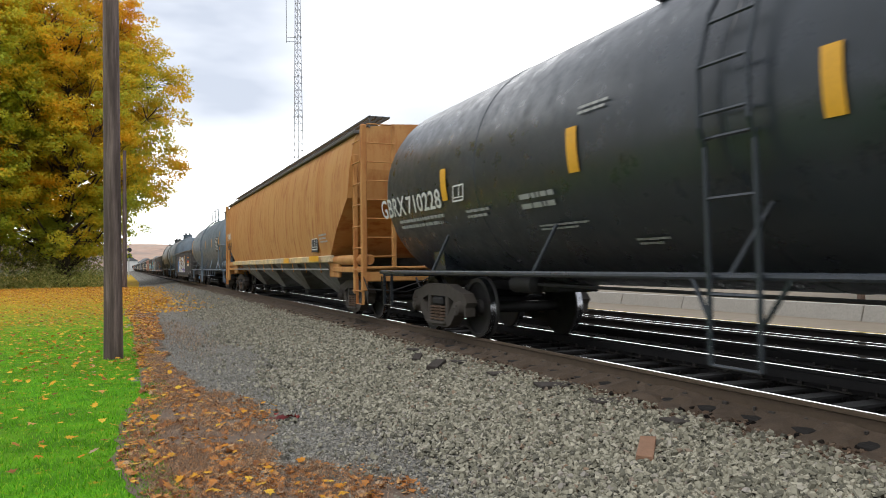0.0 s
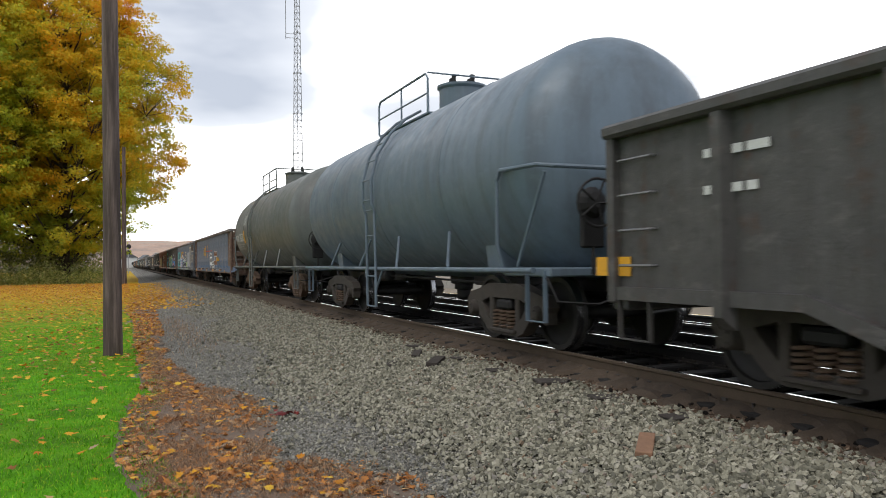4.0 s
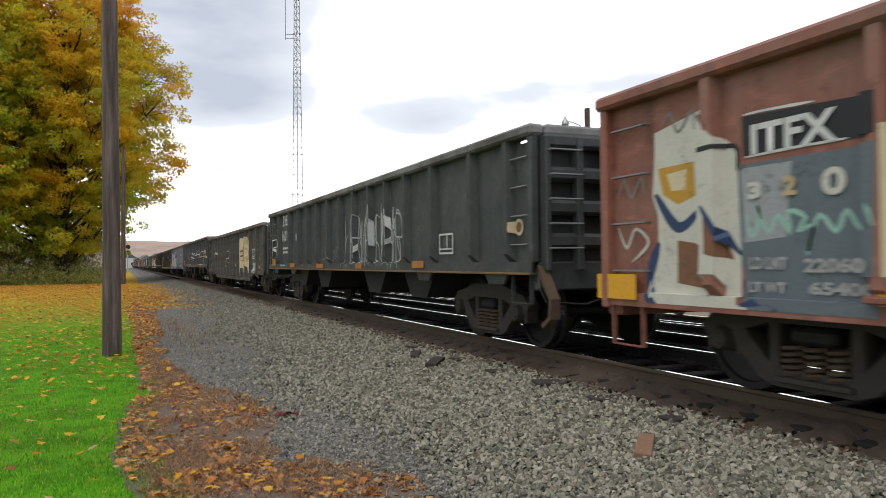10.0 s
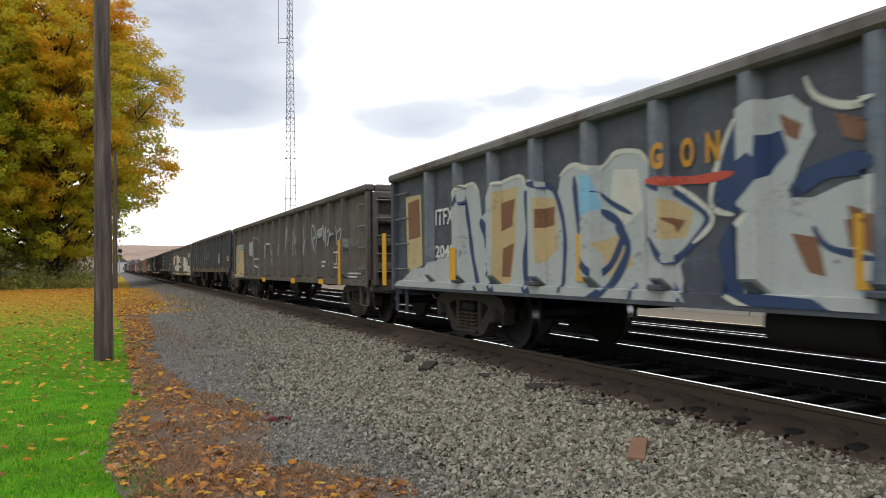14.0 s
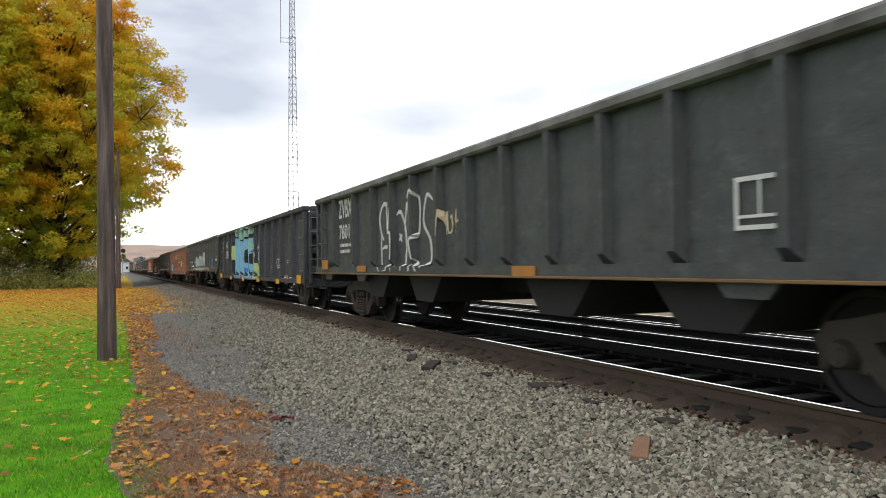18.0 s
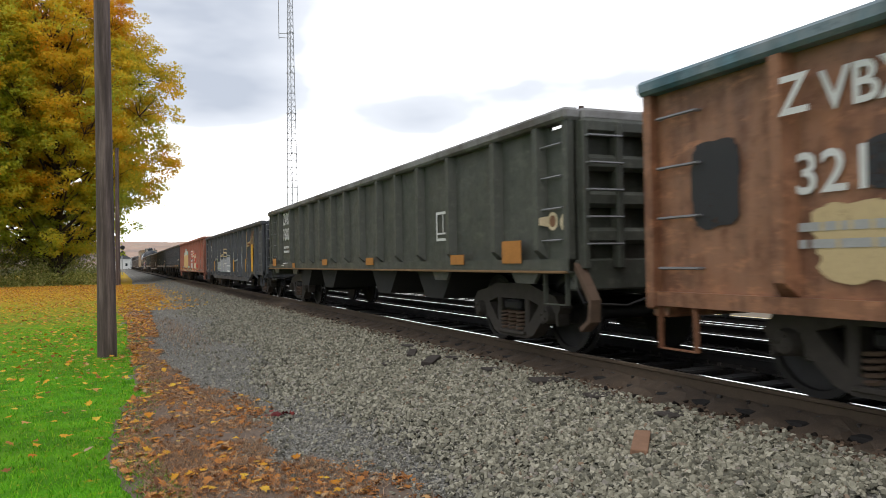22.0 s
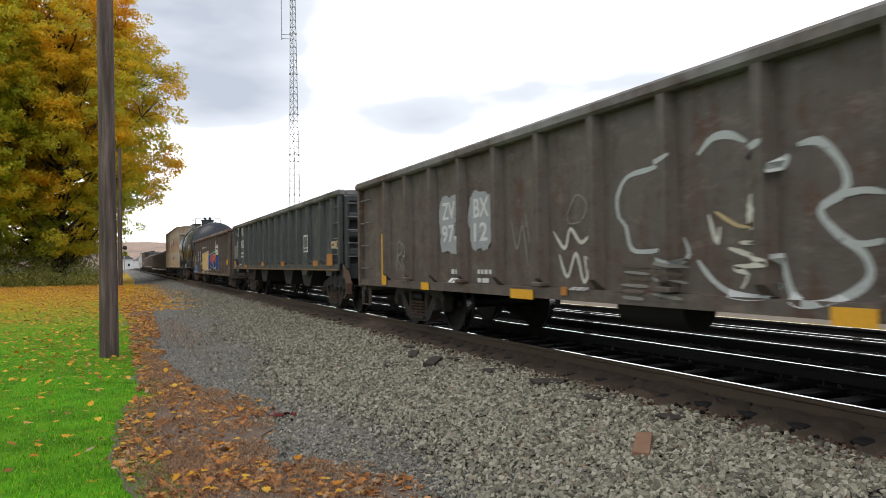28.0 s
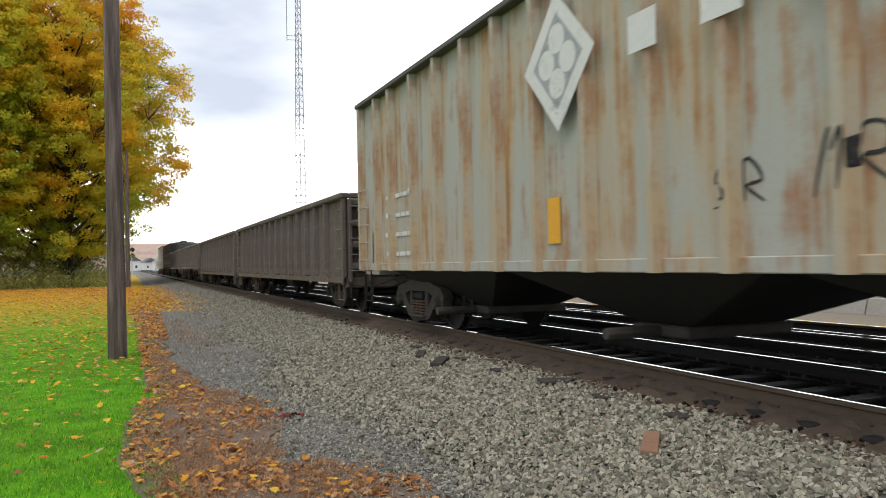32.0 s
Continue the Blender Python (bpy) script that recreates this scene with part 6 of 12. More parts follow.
        part("brake_reservoir", Shape().lathe([(-0.55, 0.05), (-0.5, 0.2), (0.5, 0.2), (0.55, 0.05)], 1, 16, (-0.75, 0.4, 0.62)), M_STEEL_DARK, car, smooth=True)
    if load:
        scrap_load(car, L2, top, load)

    def surf(y, z, reach=0.01):
        for ry in ribs:
            if abs(y - ry) < w + reach and low + 0.2 < z:
                return -hw
        if z < (low if abs(y) < L2 - 3.1 else end_low) + 0.11:
            return -(skin + (0.061 if style != "b" else 0.101))
        if z > top - 0.14:
            return -(hw + 0.02)
        return -skin - 0.001
    paint_surf[car.name] = lambda y, z: surf(y, z, 0.047)      # spray wraps the ribs
    car_surf[car.name] = surf
    return car


car_surf, paint_surf = {}, {}


def scrap_load(car, L2, top, seed):
    """Broken stone and scrap that shows over the side."""
    r = random.Random(seed)
    s = Shape()
    for i in range(170):
        y, x = r.uniform(-L2 + 0.4, L2 - 0.4), r.uniform(-1.25, 1.2)
        h = 0.10 + 0.16 * max(0, noise.noise(Vector((y * 0.45, seed, 0.3)))) * 2
        q = r.uniform(0.10, 0.34)
        c = Vector((x, y, top - 0.16 + h * (1 - abs(x) / 1.6) - q * 0.3))
        m = Euler((r.uniform(0, 3), r.uniform(0, 3), r.uniform(0, 3))).to_matrix()
        pts = [c + m @ Vector((sx * q * r.uniform(0.6, 1), sy * q * r.uniform(0.4, 0.8), sz * q * r.uniform(0.3, 0.6))) for sx in (-1, 1) for sy in (-1, 1) for sz in (-1, 1)]
        s.add(pts, [(0, 1, 3, 2), (4, 6, 7, 5), (0, 4, 5, 1), (2, 3, 7, 6), (0, 2, 6, 4), (1, 5, 7, 3)])
    s.box(-1.35, 1.35, -L2 + 0.1, L2 - 0.1, top - 0.35, top - 0.2)
    ob = part("scrap_load", s, M_LOAD, car, "dark heap of broken scrap")
    ob["kind"] = "stuff"


# Grimy pockets coloured near-black, with the shade under the body painted in.
M_POCKET = plain("grimy_shaded_pocket", (0.017, 0.0165, 0.0155), 0.8, 0.1, 0.5, 3)
M_EDGE_RUST = plain("rusted_edge", (0.20, 0.115, 0.05), 0.85, 0.1, 0.4, 4)
M_GRAB = plain("grab_iron_steel", (0.20, 0.20, 0.205), 0.5, 0.4)
M_LOAD = islands("scrap_heap", [(0.0, (0.03, 0.022, 0.018)), (0.6, (0.09, 0.055, 0.035)), (1.0, (0.14, 0.1, 0.07))], 0.95)


def tank_car(front, rear, label, mat, radius=1.55, centre=2.38, ladder_at=0.0, platform=(-1.0, 1.7), dome=-0.6, pipes=False, rail_end=-1, gear=M_BOGIE, gear_key="grey", frame_mat=None):
    """A tank car: shell with domed heads on stub sills, running boards with rails, ladders and a dome platform."""
    car = car_root("tank_car", label, "tank car", "cars of the freight train", front, rear)
    L2 = car["half"]
    frame_mat = frame_mat or mat
    body = L2 - 0.05
    prof = [(-body + 0.66 * (1 - math.cos(i / 9 * math.pi / 2)), max(0.02, radius * math.sin(i / 9 * math.pi / 2))) for i in range(10)]
    full = prof + [(-y, r) for y, r in prof[::-1]]
    shell = Shape()
    v, f, seg = [], [], 56
    for y, r in full:
        for k in range(seg):
            t = 2 * math.pi * k / seg
            v.append((r * math.cos(t), y, centre + r * math.sin(t)))
    for i in range(len(full) - 1):
        for k in range(seg):
            k2 = (k + 1) % seg
            f.append((i * seg + k, (i + 1) * seg + k, (i + 1) * seg + k2, i * seg + k2))
    shell.add(v, f)
    part("tank_shell", shell, mat, car, smooth=True)
    for y in (-body * 0.52, 0.0, body * 0.52):
        ring = Shape()
        a = [(y - 0.02, radius), (y - 0.012, radius + 0.006), (y + 0.012, radius + 0.006), (y + 0.02, radius)]
        ring.lathe(a, 1, 56, (0, 0, centre))
        ring.f = ring.f[:-2]
        part("weld_seam", ring, mat, car, smooth=True)
    for e in (-1, 1):
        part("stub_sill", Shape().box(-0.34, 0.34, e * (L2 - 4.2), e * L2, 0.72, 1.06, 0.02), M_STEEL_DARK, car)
        part("end_platform", Shape().box(-1.42, 1.42, e * (L2 - 1.1), e * (L2 + 0.02), 0.93, 1.03, 0.015), frame_mat, car)
        part("saddle", Shape().prism([(-1.1, 1.0), (1.1, 1.0), (1.18, 1.75), (0.7, 1.22), (-0.7, 1.22), (-1.18, 1.75)], 1, e * (L2 - 2.15), e * (L2 - 1.75)), frame_mat, car)
        coupler(car, e * L2, e)
        bogie(car, e * (L2 - 1.75), gear, gear_key)
        for s in (-1, 1):
            st = Shape().bar([(e * (L2 - 0.1), 1.0), (e * (L2 - 0.1), 0.42), (e * (L2 - 0.5), 0.42), (e * (L2 - 0.5), 1.0)], 0.018, s * 1.40, s * 1.45)
            part("foot_step", st, frame_mat, car)
        # end safety rail
        if e == rail_end:
            yb = e * (L2 - 0.95)
            ya = e * (L2 - 0.05)
            r_ = Shape().tube([(-1.50, yb, 1.03), (-1.58, yb, 1.3), (-1.58, yb, 2.08), (-1.58, yb + e * 0.10, 2.20), (-1.54, ya - e * 0.02, 2.18), (-1.4, ya + e * 0.1, 2.16), (1.4, ya + e * 0.1, 2.16), (1.54, ya - e * 0.02, 2.18), (1.58, yb, 2.18), (1.58, yb, 1.3), (1.50, yb, 1.03)], 0.026, 8)
            part("end_rail", r_, frame_mat, car, smooth=True)
            part("rail_brace", Shape().tube([(-1.50, yb + e * 0.35, 1.03), (-1.48, ya + e * 0.06, 2.1)], 0.022, 6), frame_mat, car)
    for s in (-1, 1):
        part("side_rail", Shape().tube([(s * 1.52, -L2 + 0.2, 1.0), (s * 1.52, L2 - 0.2, 1.0)], 0.034, 10), frame_mat, car, "round steel rail along the tank", smooth=True)
        nb = max(4, int((2 * L2 - 4) / 2.2))
        for i in range(nb):
            y = -L2 + 2.6 + (2 * L2 - 5.2) * i / (nb - 1)
            lean = 0.28 if y < 0 else -0.28
            part("board_brace", Shape().tube([(s * 1.52, y, 1.0), (s * 1.36, y + lean, 1.55)], 0.024, 6), frame_mat, car)
        # ladder up the shell
        l_ = Shape()
        ys = (ladder_at - 0.25, ladder_at + 0.25)
        arc = [(s * (radius + 0.12) * math.cos(t), centre + (radius + 0.12) * math.sin(t)) for t in [radians(a) for a in (-8, 8, 24, 40, 54, 66)]]
        leg = [(s * 1.58, 0.32), (s * 1.58, 1.0), (s * 1.60, 2.0)] + arc
        for y in ys:
            l_.tube([(x, y, z) for x, z in leg], 0.025, 6)
        for i in range(11):
            t = i / 10 * (len(leg) - 1)
            k = min(int(t), len(leg) - 2)
            x = leg[k][0] + (leg[k + 1][0] - leg[k][0]) * (t - k)
            z = leg[k][1] + (leg[k + 1][1] - leg[k][1]) * (t - k)
            l_.tube([(x, ys[0], z), (x, ys[1], z)], 0.016, 5)
        part("ladder", l_, frame_mat, car, "narrow steel ladder over the tank side")
        for e in (-1, 1):
            part("ladder_stay", Shape().tube([(s * 1.57, ladder_at + e * 0.24, 0.62), (s * 1.53, ladder_at + e * 0.50, 1.0)], 0.02, 6), frame_mat, car)
        if pipes:
            pr = Shape()
            for y0 in (-L2 + 4.0, 0.4):
                y1 = y0 + L2 - 4.6
                pr.tube([(s * 1.45, y0, 0.68), (s * 1.45, y1, 0.68)], 0.014, 5)
                for i in range(5):
                    y = y0 + (y1 - y0) * i / 4
                    pr.tube([(s * 1.45, y, 0.68), (s * 1.45, y, 1.0)], 0.012, 5)
            part("lower_rail", pr, frame_mat, car)
    top = centre + radius
    d = Shape().lathe([(top - 0.12, 0.42), (top + 0.32, 0.42), (top + 0.36, 0.46), (top + 0.40, 0.46), (top + 0.44, 0.3), (top + 0.46, 0.02)], 2, 24, (0, ladder_at + dome, 0))
    part("manway_dome", d, frame_mat, car, smooth=True)
    for k in range(4):
        t = 2 * math.pi * k / 4 + 0.5
        part("valve", Shape().lathe([(top + 0.40, 0.05), (top + 0.58, 0.05), (top + 0.60, 0.02)], 2, 8, (0.24 * math.cos(t), ladder_at + dome + 0.24 * math.sin(t), 0)), M_STEEL_DARK, car)
    part("bottom_outlet", Shape().lathe([(0.42, 0.09), (0.46, 0.13), (0.60, 0.13), (0.62, 0.17), (0.70, 0.17), (0.72, 0.24), (0.95, 0.26)], 2, 14, (0, ladder_at - 0.6, 0)), M_STEEL_DARK, car, smooth=True)
    part("brake_cylinder", Shape().lathe([(L2 - 4.3, 0.04), (L2 - 4.25, 0.12), (L2 - 3.7, 0.12), (L2 - 3.65, 0.04)], 1, 14, (-0.7, 0, 0.84)), M_STEEL_DARK, car, smooth=True)
    part("brake_rod", Shape().tube([(-0.7, L2 - 4.2, 0.84), (-0.6, -3.0, 0.78)], 0.02, 6), M_STEEL_DARK, car)
    if platform:
        pl = Shape()
        y0, y1 = ladder_at + platform[0], ladder_at + platform[1]
        for s in (-1, 1):
            pl.box(s * 0.40, s * 0.84, y0, y1, top - 0.22, top - 0.18, 0.008)
        plat = part("platform", pl, frame_mat, car, "steel grating walkway on top of the tank")
        rl = Shape()
        for s in (-1, 1):
            xx = s * 0.84
            rl.tube([(xx, y0, top - 0.2), (xx, y0, top + 0.40), (xx, y0 + 0.1, top + 0.50), (xx, y1 - 0.1, top + 0.50), (xx, y1, top + 0.40), (xx, y1, top - 0.2)], 0.022, 6)
            rl.tube([(xx, y0, top + 0.14), (xx, y1, top + 0.14)], 0.018, 5)
            rl.tube([(xx, (y0 + y1) / 2, top - 0.2), (xx, (y0 + y1) / 2, top + 0.50)], 0.018, 5)
        rl.tube([(-0.84, y0, top + 0.50), (0.84, y0, top + 0.50)], 0.018, 5)
        part("platform_rail", rl, frame_mat, plat)

    def surf(y, z):
        q = max(-0.999, min(0.999, (z - centre) / radius))
        return -radius * math.sqrt(1 - q * q) - 0.002
    car_surf[car.name] = surf
    brake_wheel(car, -L2 - 0.02, -1, -0.9, 1.75, M_STEEL_DARK)
    return car


def tan_hopper(front, rear, label, mat, dark):
    """A curved-side covered hopper with outlet bays, end platforms and a roof walkway."""
    car = car_root("covered_hopper_car", label, "hopper car", "cars of the freight train", front, rear)
    L2 = car["half"]
    eave, sill = 3.86, 1.30
    pts = [(-1.40, sill), (-1.52, 1.9), (-1.56, 2.5), (-1.53, 3.1), (-1.44, 3.6), (-1.34, eave), (-1.1, 3.98), (-0.6, 4.06), (0, 4.09)]
    sec = pts + [(-x, z) for x, z in pts[-2::-1]]
    slant = 2.1
    ring = []
    rows = [(-L2 + 0.95, 0.0), (-L2 + 1.0, 0.0), (L2 - 1.0, 0.0), (L2 - 0.95, 0.0)]
    v, f = [], []
    n = len(sec)
    ends = []
    for y0 in (-L2 + 0.75, L2 - 0.75):
        for x, z in sec:
            e = -1 if y0 < 0 else 1
            cut = max(0.0, min(1.0, (2.55 - z) / 1.25)) * slant
            v.append((x, y0 - e * cut, z))
    for k in range(n - 1):
        f.append((k, k + 1, n + k + 1, n + k))
    f.append((n - 1, 0, n, 2 * n - 1))
    part("body_shell", Shape().add(v, f), mat, car, "curved tan steel body streaked with rust", smooth=True)
    for e, base in ((-1, 0), (1, n)):
        end = Shape()
        idx = list(range(n))
        pv = [v[base + i] for i in idx]
        ff = []
        for i in range(n // 2):
            ff.append((i, i + 1, n - 2 - i, n - 1 - i) if e > 0 else (n - 1 - i, n - 2 - i, i + 1, i))
        end.add(pv, [q for q in ff if len(set(q)) > 2])
        part("end_slope", end, mat, car)
        y = e * (L2 - 0.1)
        part("end_platform", Shape().box(-1.4, 1.4, y, e * (L2 - 2.6), 0.98, 1.10, 0.015), mat, car)
        for s in (-1, 1):
            part("corner_frame", Shape().box(s * 1.36, s * 1.48, y, y - e * 0.10, 0.62, 3.9, 0.02), mat, car)
            part("corner_frame", Shape().box(s * 1.36, s * 1.46, y - e * 0.62, y - e * 0.70, 0.55, 3.4, 0.02), mat, car)
            la = ladder(Shape(), s * 1.44, y - e * 0.05, y - e * 0.66, 0.62, 3.6, 8, 0.03, 0.014)
            part("end_ladder", la, mat, car)
            part("sill_tube", Shape().tube([(s * 1.30, y - e * 0.1, 1.24), (s * 1.30, y - e * 3.0, 1.24)], 0.11, 12), mat, car, smooth=True)
            part("foot_step", Shape().bar([(y - e * 0.05, 0.9), (y - e * 0.05, 0.36), (y - e * 0.45, 0.36), (y - e * 0.45, 0.9)], 0.018, s * 1.42, s * 1.47), mat, car)
        la = ladder_end(Shape(), y, -1.36, -0.80, 1.3, 3.9, 8, 0.03, 0.013)
        part("end_ladder", la, mat, car)
        for x in (-0.8, 0.75):
            part("end_post", Shape().box(x - 0.04, x + 0.04, y, y - e * 0.08, 1.0, 3.9, 0.01), mat, car)
        part("bolster_web", Shape().box(-1.38, -1.30, e * (L2 - 2.2), e * (L2 - 3.0), 0.86, 1.25, 0.02), mat, car)
        part("end_sill", Shape().box(-1.4, 1.4, y, y - e * 0.2, 0.80, 1.08, 0.02), mat, car)
        coupler(car, y, e)
        bogie(car, e * (L2 - 2.1), M_BOGIE, "grey")
    brake_wheel(car, -L2 + 0.1, -1, 0.2, 1.95, dark)
    for s in (-1, 1):
        part("side_sill", Shape().box(s * 1.36, s * 1.50, -L2 + 2.6, L2 - 2.6, sill - 0.10, sill + 0.06, 0.02), M_SILL, car, "pale cream side sill")
        part("roof_edge", Shape().box(s * 1.30, s * 1.44, -L2 + 0.7, L2 - 0.7, eave - 0.05, eave + 0.03, 0.015), dark, car)
        for i in range(10):
            y = -L2 + 3.6 + (2 * L2 - 7.2) * i / 9
            part("sill_bracket", Shape().tube([(s * 1.46, y, sill - 0.1), (s * 1.42, y, sill - 0.34)], 0.016, 5), mat, car)
        part("air_pipe", Shape().tube([(s * 1.46, -L2 + 2.8, sill - 0.26), (s * 1.46, L2 - 2.8, sill - 0.26)], 0.018, 6), M_STENCIL_DIM, car, "pale pipe under the sill")
    walk_ = Shape()
    y0, y1 = -L2 + 0.7, L2 - 0.7
    for x in (-1.12, -0.98, -0.84, -0.70):
        walk_.box(x, x + 0.03, y0, y1, 4.16, 4.20)
    k = 0
    while y0 + k * 0.16 < y1:
        walk_.box(-1.12, -0.67, y0 + k * 0.16, y0 + k * 0.16 + 0.025, 4.165, 4.195)
        k += 1
    for i in range(14):
        y = y0 + (y1 - y0) * i / 13
        walk_.box(-1.12, -1.09, y, y + 0.04, 3.95, 4.17)
    part("roof_walk", walk_, dark, car, "grey grating roof walkway")
    for i in range(5):
        y = -L2 + 2.5 + (2 * L2 - 5) * i / 4
        part("roof_hatch", Shape().box(-0.45, 0.45, y - 0.9, y + 0.9, 4.06, 4.18, 0.04), dark, car)
    bays = 4
    span = 2 * L2 - 6.4
    for i in range(bays):
        yc = -span / 2 + span * (i + 0.5) / bays
        w = span / bays / 2
        s = Shape()
        tv = [(-1.36, yc - w, sill), (1.36, yc - w, sill), (1.36, yc + w, sill), (-1.36, yc + w, sill), (-0.55, yc - 0.34, 0.42), (0.55, yc - 0.34, 0.42), (0.55, yc + 0.34, 0.42), (-0.55, yc + 0.34, 0.42)]
        s.add(tv, [(0, 1, 5, 4), (1, 2, 6, 5), (2, 3, 7, 6), (3, 0, 4, 7), (4, 5, 6, 7)])
        part("outlet_bay", s, M_BAY, car, "dusty sloping outlet bay")
        part("outlet_gate", Shape().box(-0.65, 0.65, yc - 0.42, yc + 0.42, 0.30, 0.42, 0.02).tube([(-1.0, yc, 0.36), (-0.6, yc, 0.36)], 0.05, 8), M_STEEL_DARK, car)

    def surf(y, z):
        for (xa, za), (xb, zb) in zip(pts, pts[1:]):
            if za <= z <= zb:
                return xa + (xb - xa) * (z - za) / (zb - za) - 0.003
        return -1.56
    car_surf[car.name] = surf
    return car


def grey_hopper(front, rear, label, mat, dark, high=4.18):
    """A ribbed covered hopper with straight sides, slope-sheet ends and roof."""
    car = car_root("covered_hopper_car", label, "hopper car", "cars of the freight train", front, rear)
    L2 = car["half"]
    low, skin, hw = 0.98, 1.43, 1.55
    ribs = [L2 - a for a in (0.06, 1.05, 1.85, 2.93, 3.95, 4.95, 5.9, 6.85, 7.85, 8.87, 9.75, 10.75, 11.75, 12.75, 13.75, 2 * L2 - 0.9, 2 * L2 - 0.06)]
    for s in (-1, 1):
        part("side_sheet", Shape().box(s * (skin - 0.05), s * skin, -L2, L2, low, high), mat, car)
        part("side_sill", Shape().box(s * skin, s * (skin + 0.05), -L2, L2, low, low + 0.13, 0.01), mat, car)
        part("roof_edge", Shape().box(s * (skin - 0.1), s * (hw + 0.03), -L2 - 0.03, L2 + 0.03, high - 0.03, high + 0.05, 0.012), dark, car)
        x0, x1 = s * skin, s * hw
        rib = Shape().add([(x0, -0.09, low), (x1, -0.05, low), (x1, 0.05, low), (x0, 0.09, low), (x0, -0.09, high), (x1, -0.05, high), (x1, 0.05, high), (x0, 0.09, high)],
                          [(0, 1, 5, 4), (1, 2, 6, 5), (2, 3, 7, 6), (0, 3, 2, 1)] if s > 0 else [(4, 5, 1, 0), (5, 6, 2, 1), (6, 7, 3, 2), (1, 2, 3, 0)]).mesh("side_rib", mat)
        for y in ribs:
            part("side_rib", rib, None, car, at=(0, y, 0))
        for e in (-1, 1):
            part("grab_irons", ladder(Shape(), s * (skin + 0.1), e * (L2 - 0.12), e * (L2 - 0.6), low + 0.2, 2.5, 5), mat, car)
            part("foot_step", Shape().bar([(e * (L2 - 0.1), low), (e * (L2 - 0.1), 0.4), (e * (L2 - 0.5), 0.4), (e * (L2 - 0.5), low)], 0.018, s * 1.42, s * 1.47), M_STEEL_DARK, car)
    roof = Shape().prism([(-1.5, high), (1.5, high), (0.9, high + 0.16), (-0.9, high + 0.16)], 1, -L2, L2)
    part("roof", roof, mat, car)
    part("roof_walk", Shape().box(-0.35, 0.35, -L2 - 0.1, L2 + 0.1, high + 0.26, high + 0.30, 0.01), dark, car)
    for y in [-L2 + 0.4 + k * (2 * L2 - 0.8) / 9 for k in range(10)]:
        part("walk_support", Shape().box(-0.3, 0.3, y - 0.03, y + 0.03, high + 0.14, high + 0.27), dark, car)
    for e in (-1, 1):
        y = e * (L2 - 0.05)
        part("end_sheet", Shape().box(-skin, skin, y - e * 0.05, y, 1.6, high), mat, car)
        for z in (1.75, 2.35, 2.95, 3.55):
            part("end_rib", Shape().box(-skin, skin, y, y + e * 0.12, z, z + 0.16, 0.03), mat, car)
        for x in (-skin + 0.04, -skin + 0.5):
            part("end_post", Shape().box(x - 0.03, x + 0.03, y + e * 0.12, y + e * 0.17, 0.95, high + 0.1, 0.01), mat, car)
        part("end_ladder", ladder_end(Shape(), y + e * 0.16, -skin + 0.04, -skin + 0.5, 1.15, high, 9, 0.03, 0.013), mat, car)
        part("end_platform", Shape().box(-1.45, 1.45, y, y - e * 0.9, 0.90, 1.02, 0.015), mat, car)
        part("end_web", Shape().box(-skin, skin, y - e * 0.5, y - e * 0.55, 0.98, 1.7), mat, car)
        coupler(car, y, e)
        bogie(car, e * (L2 - 2.0), M_BOGIE, "grey")
    brake_wheel(car, -L2, -1, 0.1, 2.1, M_BOGIE)
    for i in range(3):
        yc = -4.4 + 4.4 * i
        s = Shape()
        w = 2.1
        tv = [(-1.38, yc - w, low + 0.02), (1.38, yc - w, low + 0.02), (1.38, yc + w, low + 0.02), (-1.38, yc + w, low + 0.02), (-0.6, yc - 0.4, 0.42), (0.6, yc - 0.4, 0.42), (0.6, yc + 0.4, 0.42), (-0.6, yc + 0.4, 0.42)]
        s.add(tv, [(0, 1, 5, 4), (1, 2, 6, 5), (2, 3, 7, 6), (3, 0, 4, 7), (4, 5, 6, 7)])
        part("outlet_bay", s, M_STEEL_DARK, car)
        part("outlet_gate", Shape().box(-0.7, 0.7, yc - 0.45, yc + 0.45, 0.30, 0.42, 0.02).tube([(-1.35, yc, 0.36), (-0.6, yc, 0.36)], 0.06, 8), M_BOGIE, car)

    def surf(y, z):
        return -hw if any(abs(y - r) < 0.06 for r in ribs) else -skin - 0.001
    car_surf[car.name] = surf
    return car


M_SILL = paint("cream_sill_paint", (0.60, 0.44, 0.20), 0.25, 0.3)
M_BAY = paint("dusty_outlet_bay", (0.10, 0.095, 0.075), 0.25, 0.5)


# ---- the train, car by car ----
P_BLACK_TANK = paint("black_tank_paint", (0.018, 0.023, 0.030), 0.02, 0.2, 0.30, fade=(0.026, 0.033, 0.042), seed=1, worn=0.1)
P_GREY_TANK = paint("grey_tank_paint", (0.105, 0.145, 0.185), 0.03, 0.45, 0.42, fade=(0.13, 0.17, 0.21), seed=2, worn=0.2)
P_GREY_TANK2 = paint("olive_grey_tank_paint", (0.10, 0.115, 0.11), 0.05, 0.55, 0.45, fade=(0.14, 0.14, 0.13), seed=3, worn=0.25)
P_TAN = washed("tan_hopper_paint", (0.45, 0.235, 0.08), (0.40, 0.17, 0.048), (0.30, 0.095, 0.026), 4, 0.6)
P_GREYHOP = washed("pale_grey_hopper_paint", (0.36, 0.36, 0.32), (0.42, 0.27, 0.115), (0.28, 0.115, 0.036), 5, 0.5)
P_DARKROOF = plain("dark_roof_steel", (0.09, 0.085, 0.08), 0.7, 0.1)



DARK_CHORD = paint("dark_brown_chord", (0.065, 0.056, 0.048), 0.2, 0.4, seed=94)


